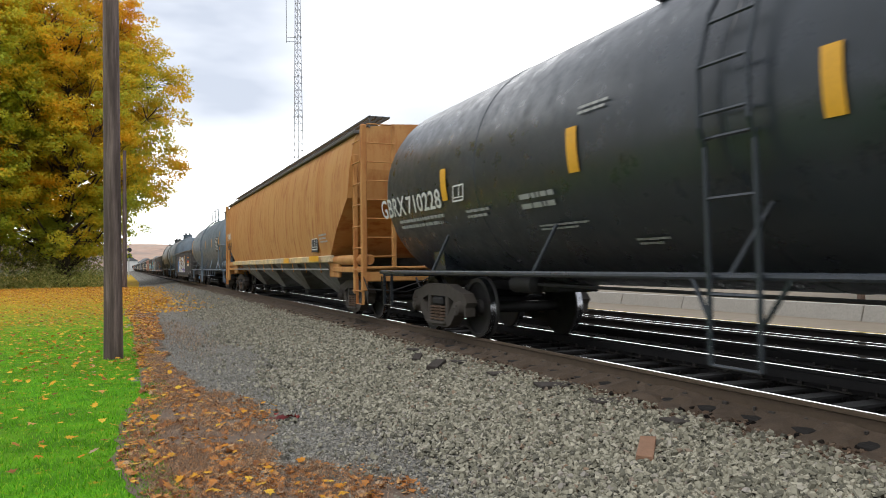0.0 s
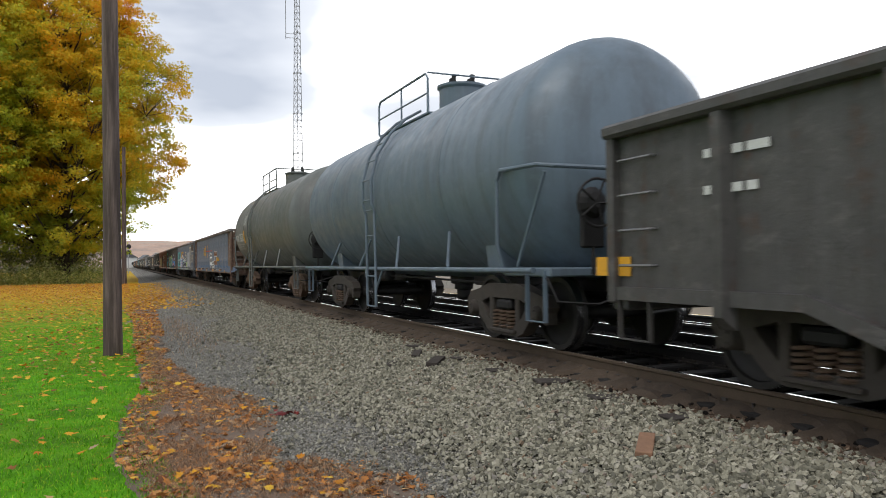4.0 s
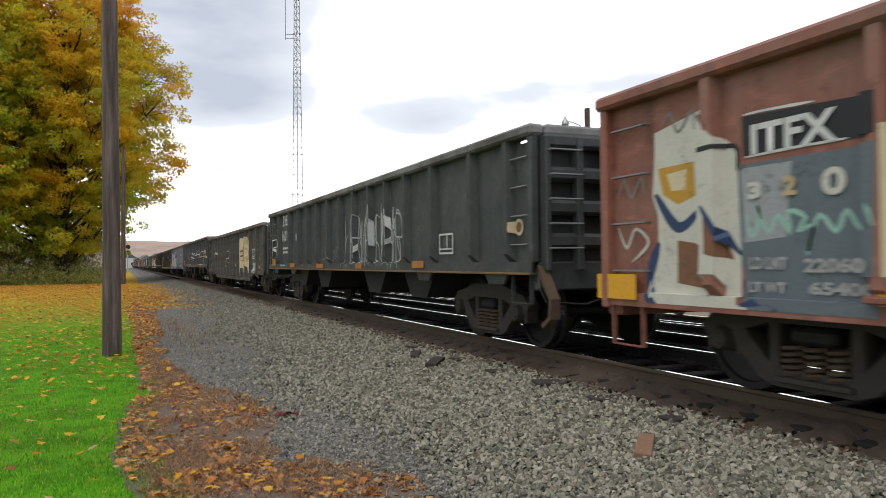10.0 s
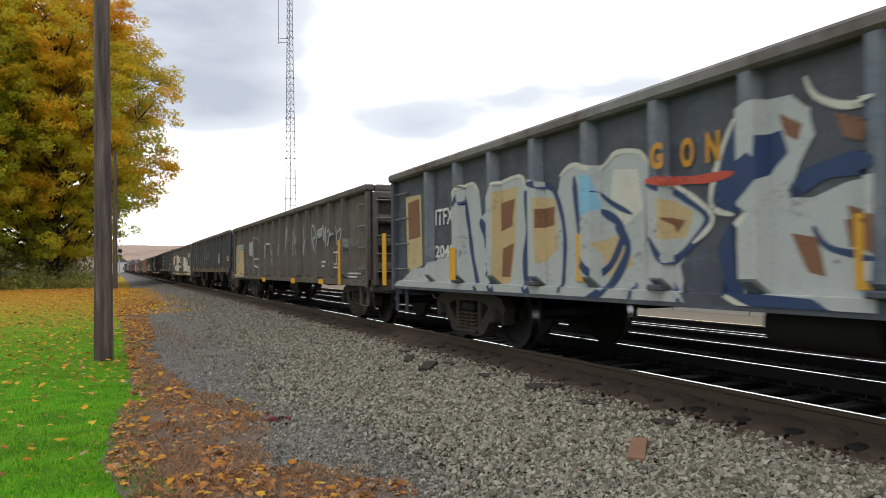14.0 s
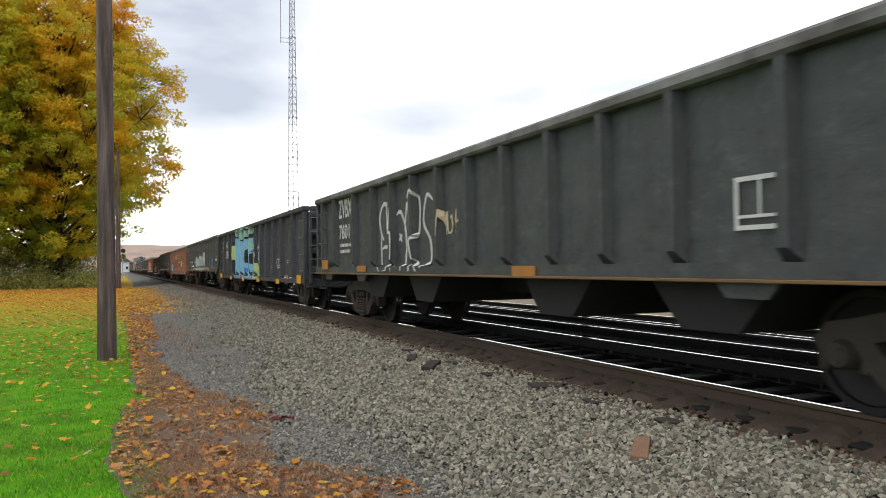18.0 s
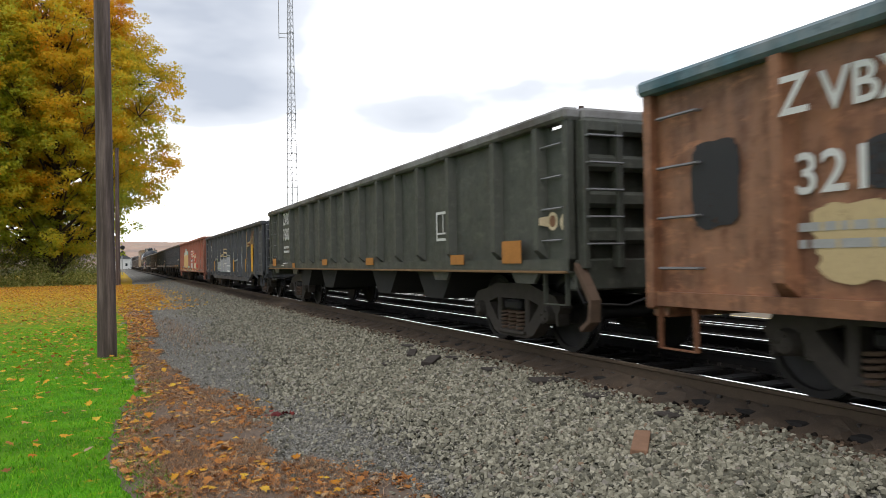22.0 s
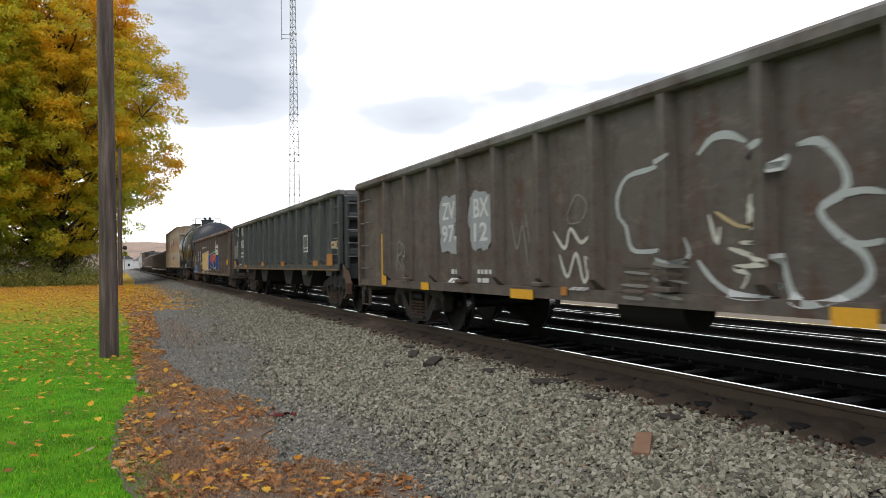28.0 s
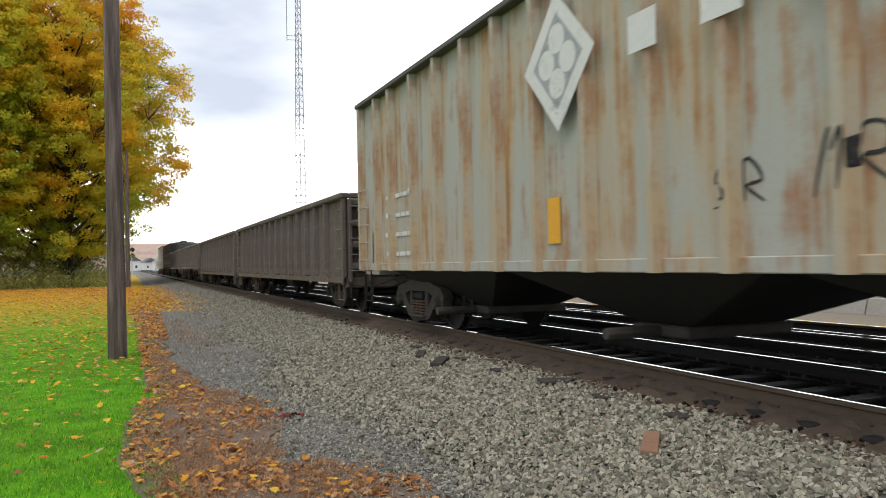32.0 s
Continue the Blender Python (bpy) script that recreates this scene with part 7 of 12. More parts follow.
def gon(front, rear, label, col, rust, style, **kw):
    k = len(CARS)
    col = tuple(1.16 * c for c in col)
    m = paint("gondola_paint", col, rust, kw.pop("dirt", 0.45), 0.5, kw.pop("rust_col", (0.11, 0.05, 0.028)), kw.pop("fade", tuple(0.75 * c + 0.038 * w for c, w in zip(col, (1.0, 0.95, 0.85)))), seed=k * 1.7)
    if style == "b":
        kw.setdefault("low", 1.01)
        kw.setdefault("reflectors", M_REFLECT_OLD)
        kw.setdefault("top", 2.67)
        kw.setdefault("chord", DARK_CHORD)
    return gondola(front, rear, label, m, style, **kw)


# from the front of the train to its end
tank_car(-4.2, 12.9, "black tank car with white lettering and yellow stripes", P_BLACK_TANK, ladder_at=-0.1, rail_end=-1)
tan_hopper(13.9, 35.3, "tan covered hopper car streaked with rust", P_TAN, P_DARKROOF)
tank_car(36.2, 53.3, "grey tank car with dark streaks and a dome platform", P_GREY_TANK, ladder_at=0.7, platform=(-1.7, 1.3), dome=-1.0, pipes=True)
gon(54.1, 70.7, "dark gondola car covered in white and blue graffiti", (0.045, 0.043, 0.042), 0.3, "r", top=2.38, low=0.46, end_low=0.76, fine_ends=True)
tank_car(71.9, 83.6, "blue-grey tank car with a domed head", P_GREY_TANK, ladder_at=0.1)
tank_car(84.8, 96.8, "olive-grey tank car with stencilled numbers", P_GREY_TANK2, ladder_at=1.15, gear=M_BOGIE_RUST, gear_key="rust", rail_end=1)
GREEN_BLACK, COAL, BROWN = (0.034, 0.040, 0.041), (0.030, 0.031, 0.034), (0.078, 0.06, 0.05)
STEEL_BLUE = paint("steel_blue_rib_paint", (0.085, 0.11, 0.15), 0.2, 0.5, seed=91)
BROWN_CHORD = paint("brown_top_chord", (0.085, 0.06, 0.048), 0.3, 0.4, seed=92)
RED_CHORD = paint("red_brown_top_chord", (0.13, 0.062, 0.046), 0.3, 0.45, seed=95)
TEAL_CHORD = paint("teal_top_chord", (0.05, 0.13, 0.17), 0.15, 0.4, seed=93)
FISH = dict(low=0.52, end_low=0.78, top=2.50)
SPEC = [
    (97.85, 115.17, "a", (0.13, 0.085, 0.062), 0.7, "rust-brown gondola with blue-grey ribs and hollow graffiti", dict(rib_mat=STEEL_BLUE, chord=BROWN_CHORD, rust_col=(0.12, 0.06, 0.038))),
    (116.4, 132.84, "a", (0.055, 0.062, 0.074), 0.35, "slate gondola with blue ribs, orange lettering and silver graffiti", dict(chord=BROWN_CHORD, rib_mat=STEEL_BLUE)),
    (134.04, 149.98, "r", (0.055, 0.05, 0.043), 0.3, "black gondola with large blue, pink and green graffiti", dict(chord=BROWN_CHORD, top=2.67)),
    (151.2, 167.59, "r", (0.22, 0.075, 0.05), 0.2, "faded red gondola with tan and black graffiti", dict(top=2.67, fade=(0.3, 0.16, 0.12))),
    (168.9, 185.15, "b", GREEN_BLACK, 0.1, "black-green drop-bottom gondola with white wheel scrawls", {}),
    (186.4, 202.94, "r", (0.05, 0.05, 0.045), 0.3, "dark grey gondola with rusting cream graffiti", dict(FISH, chord=BROWN_CHORD)),
    (204.0, 220.35, "b", GREEN_BLACK, 0.12, "black-green drop-bottom gondola covered in white tags", {}),
    (221.7, 237.97, "a", (0.045, 0.053, 0.072), 0.3, "slate gondola with blue ribs, silver graffiti and yellow strips", dict(chord=BROWN_CHORD, low=0.78, rib_mat=STEEL_BLUE)),
    (239.3, 255.9, "a", (0.082, 0.068, 0.06), 0.35, "grey-brown gondola with a row of silver tags", dict(low=0.78)),
    (257.2, 272.87, "b", GREEN_BLACK, 0.1, "black-green drop-bottom gondola with bold white numbers", {}),
    (274.0, 290.42, "a", (0.068, 0.066, 0.054), 0.2, "olive gondola with large whitewashed graffiti", dict(chord=BROWN_CHORD)),
    (291.7, 307.88, "b", GREEN_BLACK, 0.14, "black-green drop-bottom gondola with a tall white tag", dict(load=4)),
    (309.2, 325.76, "r", (0.030, 0.033, 0.040), 0.06, "blue-black gondola with sky-blue and lime graffiti", {}),
    (326.75, 342.99, "b", (0.045, 0.048, 0.038), 0.18, "olive-black drop-bottom gondola with silver and mint graffiti", dict(load=9)),
    (344.3, 360.9, "r", (0.22, 0.092, 0.042), 0.55, "rust-orange gondola with a teal top rail", dict(chord=TEAL_CHORD, rust_col=(0.17, 0.065, 0.03))),
    (362.1, 378.37, "b", (0.042, 0.046, 0.036), 0.15, "black-green drop-bottom gondola with bold white numbers", {}),
    (379.7, 395.94, "r", (0.040, 0.044, 0.052), 0.15, "slate gondola with grey-green graffiti and yellow strips", dict(FISH)),
    (397.2, 413.61, "r", (0.24, 0.075, 0.042), 0.2, "brick-red gondola with cream and white graffiti", dict(fade=(0.3, 0.14, 0.1))),
    (414.9, 431.33, "b", (0.024, 0.026, 0.031), 0.06, "clean blue-black drop-bottom gondola", {}),
    (432.6, 448.63, "b", GREEN_BLACK, 0.15, "black-green drop-bottom gondola with dull reflectors", {}),
    (449.8, 466.36, "a", BROWN, 0.45, "grey-brown gondola with a white outline tag", dict(chord=BROWN_CHORD)),
    (467.7, 483.47, "b", GREEN_BLACK, 0.12, "black-green drop-bottom gondola with bold white numbers", {}),
    (484.8, 501.25, "a", (0.062, 0.043, 0.035), 0.3, "dark brown gondola with gold and blue graffiti", dict(chord=RED_CHORD, low=0.66))]
for f_, r_, st, col, ru, lab, extra in SPEC:
    gon(f_, r_, lab, col, ru, st, **extra)
tank_car(502.4, 514.3, "black tank car with white stencils and yellow stripes", P_BLACK_TANK, ladder_at=0.0, platform=(-0.8, 1.9), pipes=True, gear=M_BOGIE_RUST, gear_key="rust")
c = grey_hopper(515.5, 531.3, "pale grey ribbed covered hopper stained with rust", P_GREYHOP, P_DARKROOF)
for f_, r_, st in ((532.6, 549.0, "a"), (550.2, 566.6, "a"), (567.8, 584.2, "b"), (585.4, 601.8, "b")):
    gon(f_, r_, "dark brown steel gondola car", BROWN, 0.25, st)
c = grey_hopper(603.0, 618.6, "dark brown ribbed hopper car", paint("brown_hopper_paint", (0.06, 0.045, 0.04), 0.2), P_DARKROOF, 3.7)
c = grey_hopper(620.0, 635.6, "pale grey covered hopper car", paint("silver_hopper_paint", (0.45, 0.46, 0.45), 0.1), P_DARKROOF, 3.9)
c = tank_car(636.8, 652.0, "pale tank car at the end of the train", paint("white_tank_paint", (0.5, 0.51, 0.5), 0.1), ladder_at=0.2)


def air_tank():
    """Small compressed-air drum on the front platform of the grey tank car."""
    c = CARS[2]
    blue = shared("blue_cap", lambda: bearing_mesh(plain("blue_bearing_paint", (0.10, 0.22, 0.42), 0.55)))
    for b in c.children:
        for w in b.children:
            if w.name.startswith("bearing_cap") and w.location.x < 0 and w.location.y > 0:
                w.data = blue
                w["label"] = "blue-painted bearing cap"
    y = -c["half"] + 1.05
    d = Shape().lathe([(y - 0.72, 0.02), (y - 0.70, 0.14), (y - 0.62, 0.20), (y + 0.62, 0.20), (y + 0.70, 0.14), (y + 0.72, 0.02)], 1, 24, (-1.16, 0, 1.24))
    t = part("air_drum", d, P_GREY_TANK, c, "grey air drum strapped to the platform", smooth=True)
    part("strap", Shape().lathe([(y - 0.04, 0.205), (y - 0.03, 0.215), (y + 0.03, 0.215), (y + 0.04, 0.205)], 1, 24, (-1.16, 0, 1.24)), M_STEEL_DARK, t)
    p = Shape().add([(-1.47, y + 1.05, 1.55), (-1.47, y + 0.83, 1.33), (-1.47, y + 1.05, 1.11), (-1.47, y + 1.27, 1.33)], [(0, 1, 2, 3)])
    h = part("placard", p, M_STENCIL, c, "red and white diamond hazard placard")
    part("placard_face", Shape().add([(-1.474, y + 1.05, 1.52), (-1.474, y + 0.86, 1.33), (-1.474, y + 1.05, 1.14), (-1.474, y + 1.24, 1.33)], [(0, 1, 2, 3)]), M_PLACARD, h)
    part("placard_label", Shape().box(-1.482, -1.476, y + 0.95, y + 1.15, 1.28, 1.38), M_STENCIL, h)


air_tank()


# ---- lettering, reflectors and spray paint, car by car ----
c, g = canvas(3)
g.patch(4.41, 10.85, 0.51, 1.73, 'silver', 31, 0.1)
g.patch(7.99, 11.09, 0.45, 1.02, 'purple', 32, 0.1)
g.patch(4.15, 4.60, 0.59, 2.05, 'blue', 33, 0.1)
g.patch(5.25, 5.69, 1.00, 1.88, 'skyblue', 34, 0.1)
g.patch(6.52, 6.75, 0.67, 1.43, 'skyblue', 35, 0.1)
g.patch(8.72, 8.91, 1.01, 1.37, 'skyblue', 36, 0.1)
g.bubble(4.72, 0.59, 3.97, 1.32, 4, ['white', 'tan', 'silver'], 'brown', None, 37, 0.55)
g.bubble(8.70, 1.08, 2.26, 0.88, 3, ['white', 'silver', 'tan'], 'brown', None, 38, 0.55)
g.bubble(8.17, 0.45, 2.87, 0.57, 3, ['white', 'purple'], 'grey', None, 39, 0.55)
g.scrawl(10.09, 1.20, 0.87, 0.51, 3, 'cream', 0.03, 40)
g.patch(10.84, 11.06, 0.52, 1.08, 'black', 41, 0.1)
g.patch(13.59, 14.24, 1.49, 1.63, 'red', 42, 0.1)
g.line([(13.59, 1.53), (13.59, 1.84), (13.94, 1.84), (14.23, 1.82), (14.22, 1.50), (13.59, 1.52)], 0.06, 'orange')
g.scrawl(13.54, 1.24, 0.69, 0.19, 4, 'cream', 0.05, 43)
g.scrawl(3.40, 0.99, 0.76, 0.83, 2, 'white', 0.03, 44)
print_lines(c, 12.36, 1.53, 0.78, 0.35, 4, M_STENCIL_DIM)
print_lines(c, 1.23, 1.40, 0.67, 0.59, 2, M_STENCIL)
g.disc(11.93, 0.90, 0.1, 'cream')
plate(c, -0.26, 0.53, 0.96, 0.18, M_REFLECT)
plate(c, 3.63, 0.48, 0.88, 0.11, M_REFLECT)
plate(c, 6.86, 0.49, 0.88, 0.11, M_REFLECT)
plate(c, 9.12, 0.68, 1.01, 0.10, M_REFLECT)
plate(c, 12.50, 0.53, 1.06, 0.10, M_REFLECT)

c, g = canvas(6)
g.shape([(0.15, 0.74), (17.1, 0.74), (17.1, 1.0), (9.0, 1.06), (0.15, 0.98)], 'steelblue')
words(c, 'ITFX', 1.73, 1.70, 0.75, 0.25, M_STENCIL, 0.012)
print_lines(c, 1.78, 1.25, 0.69, 0.35, 2, M_STENCIL_DIM)
words(c, 'G', 6.71, 1.90, 0.28, 0.22, M_ORANGE, 0.03)
words(c, 'O', 7.04, 1.91, 0.26, 0.21, M_ORANGE, 0.03)
words(c, 'N', 7.35, 1.92, 0.24, 0.20, M_ORANGE, 0.03)
words(c, 'D', 7.64, 1.93, 0.23, 0.19, M_ORANGE, 0.03)
words(c, 'O', 7.91, 1.94, 0.22, 0.19, M_ORANGE, 0.03)
words(c, 'L', 8.17, 1.94, 0.20, 0.19, M_ORANGE, 0.03)
words(c, 'A', 8.41, 1.95, 0.19, 0.18, M_ORANGE, 0.03)
words(c, 'C', 6.73, 1.49, 0.22, 0.20, M_ORANGE, 0.03)
words(c, 'O', 6.99, 1.48, 0.21, 0.20, M_ORANGE, 0.03)
words(c, 'M', 7.24, 1.48, 0.19, 0.19, M_ORANGE, 0.03)
words(c, 'P', 7.47, 1.48, 0.19, 0.19, M_ORANGE, 0.03)
words(c, 'A', 7.69, 1.48, 0.18, 0.18, M_ORANGE, 0.03)
words(c, 'N', 7.90, 1.47, 0.17, 0.18, M_ORANGE, 0.03)
words(c, 'Y', 8.11, 1.47, 0.16, 0.18, M_ORANGE, 0.03)
g.line([(5.14, 2.03), (6.30, 1.99)], 0.07, 'gold')
g.line([(5.14, 1.89), (6.29, 1.86)], 0.07, 'gold')
g.line([(5.14, 1.74), (6.29, 1.74)], 0.07, 'gold')
g.line([(5.13, 1.63), (6.29, 1.64)], 0.07, 'gold')
g.line([(6.34, 1.83), (8.51, 1.81), (9.71, 1.82)], 0.04, 'red')
g.bubble(8.79, 0.67, 3.05, 1.04, 4, ['faint', 'brown'], 'white', None, 61, 0.45)
g.scrawl(1.85, 0.92, 2.66, 1.28, 4, 'faint', 0.03, 62)
g.line([(13.78, 1.20), (13.81, 1.44), (14.42, 1.46), (14.48, 1.16), (13.78, 1.16)], 0.06, 'tan')
g.line([(14.11, 1.19), (14.13, 1.44)], 0.05, 'tan')
g.line([(14.36, 1.19), (14.35, 1.44)], 0.05, 'tan')
g.scrawl(12.10, 0.77, 0.40, 0.30, 3, 'white', 0.03, 63)
g.patch(12.11, 12.55, 1.23, 1.45, 'gold', 64, 0.1)
print_lines(c, 12.99, 1.13, 0.37, 0.17, 2, M_STENCIL)
plate(c, 0.61, 0.65, 0.72, 0.12, M_REFLECT)
plate(c, 3.87, 0.49, 0.78, 0.10, M_REFLECT)
plate(c, 6.91, 0.51, 0.76, 0.12, M_REFLECT)
plate(c, 10.09, 0.48, 0.75, 0.11, M_REFLECT)
plate(c, 12.94, 0.51, 0.77, 0.12, M_REFLECT)
plate(c, 14.97, 0.14, 0.73, 0.10, M_REFLECT)

c, g = canvas(7)
g.area([(15.14, 1.88), (15.79, 1.85), (15.77, 1.29), (15.22, 1.28)], 'umber')
g.area([(14.91, 2.44), (15.60, 2.39), (15.62, 1.87), (14.98, 1.92)], 'umber')
g.area([(15.80, 2.38), (16.18, 2.39), (16.20, 2.07), (15.79, 2.06)], 'umber')
g.area([(15.81, 1.23), (16.36, 1.23), (16.37, 0.85), (15.83, 0.85)], 'umber')
g.area([(13.59, 1.63), (13.77, 2.26), (14.18, 2.18), (14.50, 1.97), (14.49, 1.43), (13.64, 1.41)], 'faint')
g.area([(14.93, 1.55), (15.06, 1.82), (15.17, 1.67), (15.16, 1.26), (14.92, 1.22)], 'faint')
g.area([(14.87, 0.92), (15.77, 0.97), (15.76, 0.79), (14.91, 0.75)], 'faint')
g.line([(13.65, 1.95), (14.13, 2.13), (14.46, 1.92)], 0.05, 'cream')
g.line([(13.62, 1.68), (14.12, 1.93), (14.47, 1.67)], 0.05, 'cream')
g.line([(13.61, 1.46), (14.12, 1.67), (14.46, 1.45)], 0.05, 'cream')
g.line([(14.93, 1.55), (15.07, 1.75), (15.17, 1.58)], 0.05, 'cream')
g.line([(14.90, 1.36), (15.07, 1.54), (15.17, 1.35)], 0.05, 'cream')
g.line([(14.92, 2.13), (15.06, 2.00), (15.15, 2.22), (15.26, 2.05), (15.30, 2.33), (15.45, 2.40), (15.45, 2.13), (15.60, 2.41), (15.60, 1.94)], 0.04, 'bone')
g.line([(14.98, 1.94), (15.37, 1.99), (15.51, 1.97)], 0.04, 'bone')
g.line([(16.11, 1.96), (16.13, 1.64)], 0.04, 'bone')
g.line([(15.95, 1.82), (16.25, 1.77)], 0.04, 'bone')
g.line([(15.99, 1.67), (16.21, 1.89)], 0.04, 'bone')
g.line([(16.00, 1.40), (16.13, 1.48), (16.23, 1.49)], 0.04, 'bone')
g.line([(16.06, 1.36), (16.15, 1.30)], 0.04, 'bone')
g.patch(0.23, 4.15, 0.73, 2.10, 'teal', 71, 0.1)
g.patch(2.03, 3.00, 1.03, 1.99, 'black', 72, 0.1)
words(c, 'ITFX', 2.22, 1.69, 0.66, 0.26, M_STENCIL, 0.012)
words(c, '3204', 2.13, 1.25, 0.81, 0.28, M_STENCIL, 0.012)
words(c, '79', 3.36, 1.27, 0.49, 0.28, M_STENCIL, 0.012)
g.line([(5.63, 2.05), (6.34, 2.00)], 0.09, 'gold')
g.line([(5.63, 1.95), (6.33, 1.91)], 0.09, 'gold')
g.line([(5.62, 1.82), (6.33, 1.79)], 0.09, 'gold')
g.line([(5.62, 1.70), (6.33, 1.68)], 0.09, 'gold')
g.line([(6.71, 1.68), (6.40, 1.66), (6.23, 1.82), (6.34, 2.03), (6.62, 2.04)], 0.14, 'gold')
g.line([(6.93, 1.90), (6.79, 2.04), (6.62, 1.94), (6.63, 1.69), (6.81, 1.60), (6.93, 1.68)], 0.14, 'gold')
words(c, 'G', 7.24, 1.89, 0.23, 0.25, M_ORANGE, 0.03)
words(c, 'O', 7.52, 1.89, 0.21, 0.23, M_ORANGE, 0.03)
words(c, 'N', 7.77, 1.89, 0.20, 0.22, M_ORANGE, 0.03)
words(c, 'D', 8.01, 1.89, 0.18, 0.21, M_ORANGE, 0.03)
words(c, 'O', 8.23, 1.88, 0.16, 0.21, M_ORANGE, 0.03)
words(c, 'L', 8.43, 1.88, 0.15, 0.21, M_ORANGE, 0.03)
words(c, 'A', 8.61, 1.88, 0.14, 0.20, M_ORANGE, 0.03)
words(c, 'C', 7.26, 1.45, 0.22, 0.29, M_ORANGE, 0.03)
words(c, 'O', 7.52, 1.46, 0.20, 0.28, M_ORANGE, 0.03)
words(c, 'M', 7.76, 1.47, 0.18, 0.27, M_ORANGE, 0.03)
words(c, 'P', 7.97, 1.48, 0.17, 0.25, M_ORANGE, 0.03)
words(c, 'A', 8.18, 1.48, 0.16, 0.25, M_ORANGE, 0.03)
words(c, 'N', 8.37, 1.49, 0.14, 0.24, M_ORANGE, 0.03)
words(c, 'Y', 8.54, 1.49, 0.14, 0.23, M_ORANGE, 0.03)
g.line([(6.88, 1.82), (7.87, 1.83), (8.52, 1.82)], 0.05, 'red')
g.bubble(4.02, 0.65, 3.00, 1.06, 4, ['purple', 'blue'], 'white', None, 73, 0.6)
g.scrawl(7.31, 1.16, 1.12, 0.30, 4, 'skyblue', 0.07, 74)
g.scrawl(7.78, 0.70, 0.64, 0.27, 3, 'grey', 0.04, 75)
g.bubble(7.64, 0.68, 3.16, 0.95, 5, ['silver'], 'black', None, 76, 0.7)
g.scrawl(9.59, 1.57, 1.74, 0.48, 4, 'cream', 0.05, 77)
g.bubble(10.74, 0.71, 0.68, 0.57, 1, ['green'], 'cream', None, 78, 0.55)
g.patch(11.64, 13.25, 0.84, 1.99, 'grey', 79, 0.1)
g.patch(13.38, 14.47, 0.84, 2.18, 'faint', 80, 0.1)
g.line([(13.44, 1.62), (13.80, 2.25), (14.48, 1.94)], 0.12, 'cream')
g.line([(13.73, 1.47), (13.88, 2.03), (14.38, 1.42)], 0.12, 'cream')
g.line([(13.30, 0.91), (13.83, 1.09), (14.50, 0.79)], 0.15, 'silver')
test_box(c, 13.73, 1.13, 0.59, 0.30, True)
print_lines(c, 12.79, 1.11, 0.42, 0.14, 2, M_STENCIL)
g.scrawl(14.69, 1.22, 0.31, 1.11, 2, 'white', 0.06, 81)
g.scrawl(11.63, 1.04, 0.73, 0.53, 2, 'cream', 0.04, 82)
plate(c, 11.85, 0.50, 0.88, 0.10, M_REFLECT)
plate(c, 1.47, 0.35, 0.77, 0.21, M_REFLECT)
plate(c, 3.46, 0.42, 0.80, 0.11, M_REFLECT)
plate(c, 15.64, 0.48, 1.20, 0.15, M_REFLECT)

c, g = canvas(8)
g.shape([(10.46, 1.92), (10.80, 1.94), (10.92, 1.60), (11.24, 1.76), (11.42, 1.65), (11.47, 1.98), (11.79, 1.99), (12.10, 1.60), (12.08, 1.42), (12.28, 1.47), (12.42, 1.40), (12.43, 1.81), (12.58, 2.03), (12.84, 1.93), (13.06, 1.89), (13.17, 1.66), (13.10, 1.46), (13.34, 1.41), (13.45, 1.24), (13.43, 0.67), (12.96, 0.63), (12.76, 0.70), (12.43, 0.63), (11.94, 0.61), (11.38, 0.60), (10.90, 0.79), (10.55, 1.02), (10.37, 1.33)], 'blue')
g.shape([(11.39, 0.89), (11.61, 1.12), (11.89, 1.11), (12.07, 0.64), (11.42, 0.63)], 'skyblue')
g.shape([(12.74, 1.93), (13.04, 1.87), (13.13, 1.67), (12.98, 1.64), (12.78, 1.74)], 'skyblue')
g.shape([(11.56, 1.91), (11.77, 1.93), (11.97, 1.61), (11.69, 1.59)], 'skyblue')
g.shape([(11.25, 1.53), (11.55, 1.51), (11.31, 0.89), (10.91, 1.07)], 'purple')
g.shape([(13.20, 1.04), (13.42, 1.10), (13.41, 0.70), (13.20, 0.69)], 'purple')
g.shape([(10.60, 1.22), (11.00, 1.21), (11.03, 0.98), (10.64, 0.97)], 'salmon')
g.shape([(11.55, 1.56), (11.83, 1.56), (11.83, 1.41), (11.55, 1.42)], 'salmon')
g.shape([(11.96, 1.20), (12.21, 1.27), (12.41, 0.95), (12.38, 0.62), (12.20, 0.67), (12.08, 0.99)], 'salmon')
g.shape([(12.64, 1.18), (12.83, 1.29), (13.09, 1.28), (13.18, 1.18), (13.09, 0.97), (12.87, 0.89), (12.64, 1.03)], 'salmon')
g.shape([(12.62, 1.62), (12.88, 1.62), (12.90, 1.43), (12.62, 1.45)], 'salmon')
g.shape([(11.31, 0.80), (11.61, 0.90), (11.46, 0.58), (11.23, 0.62)], 'salmon')
g.shape([(13.46, 1.10), (13.62, 1.01), (13.86, 0.77), (14.09, 1.07), (14.27, 1.33), (14.35, 1.35), (14.33, 0.73), (13.45, 0.67)], 'salmon')
g.shape([(12.82, 1.03), (13.09, 1.09), (12.92, 0.85)], 'black')
g.shape([(12.08, 1.07), (12.24, 1.03), (12.23, 0.71), (12.17, 0.71)], 'black')
g.shape([(10.73, 1.07), (10.99, 1.10), (10.91, 0.95)], 'black')
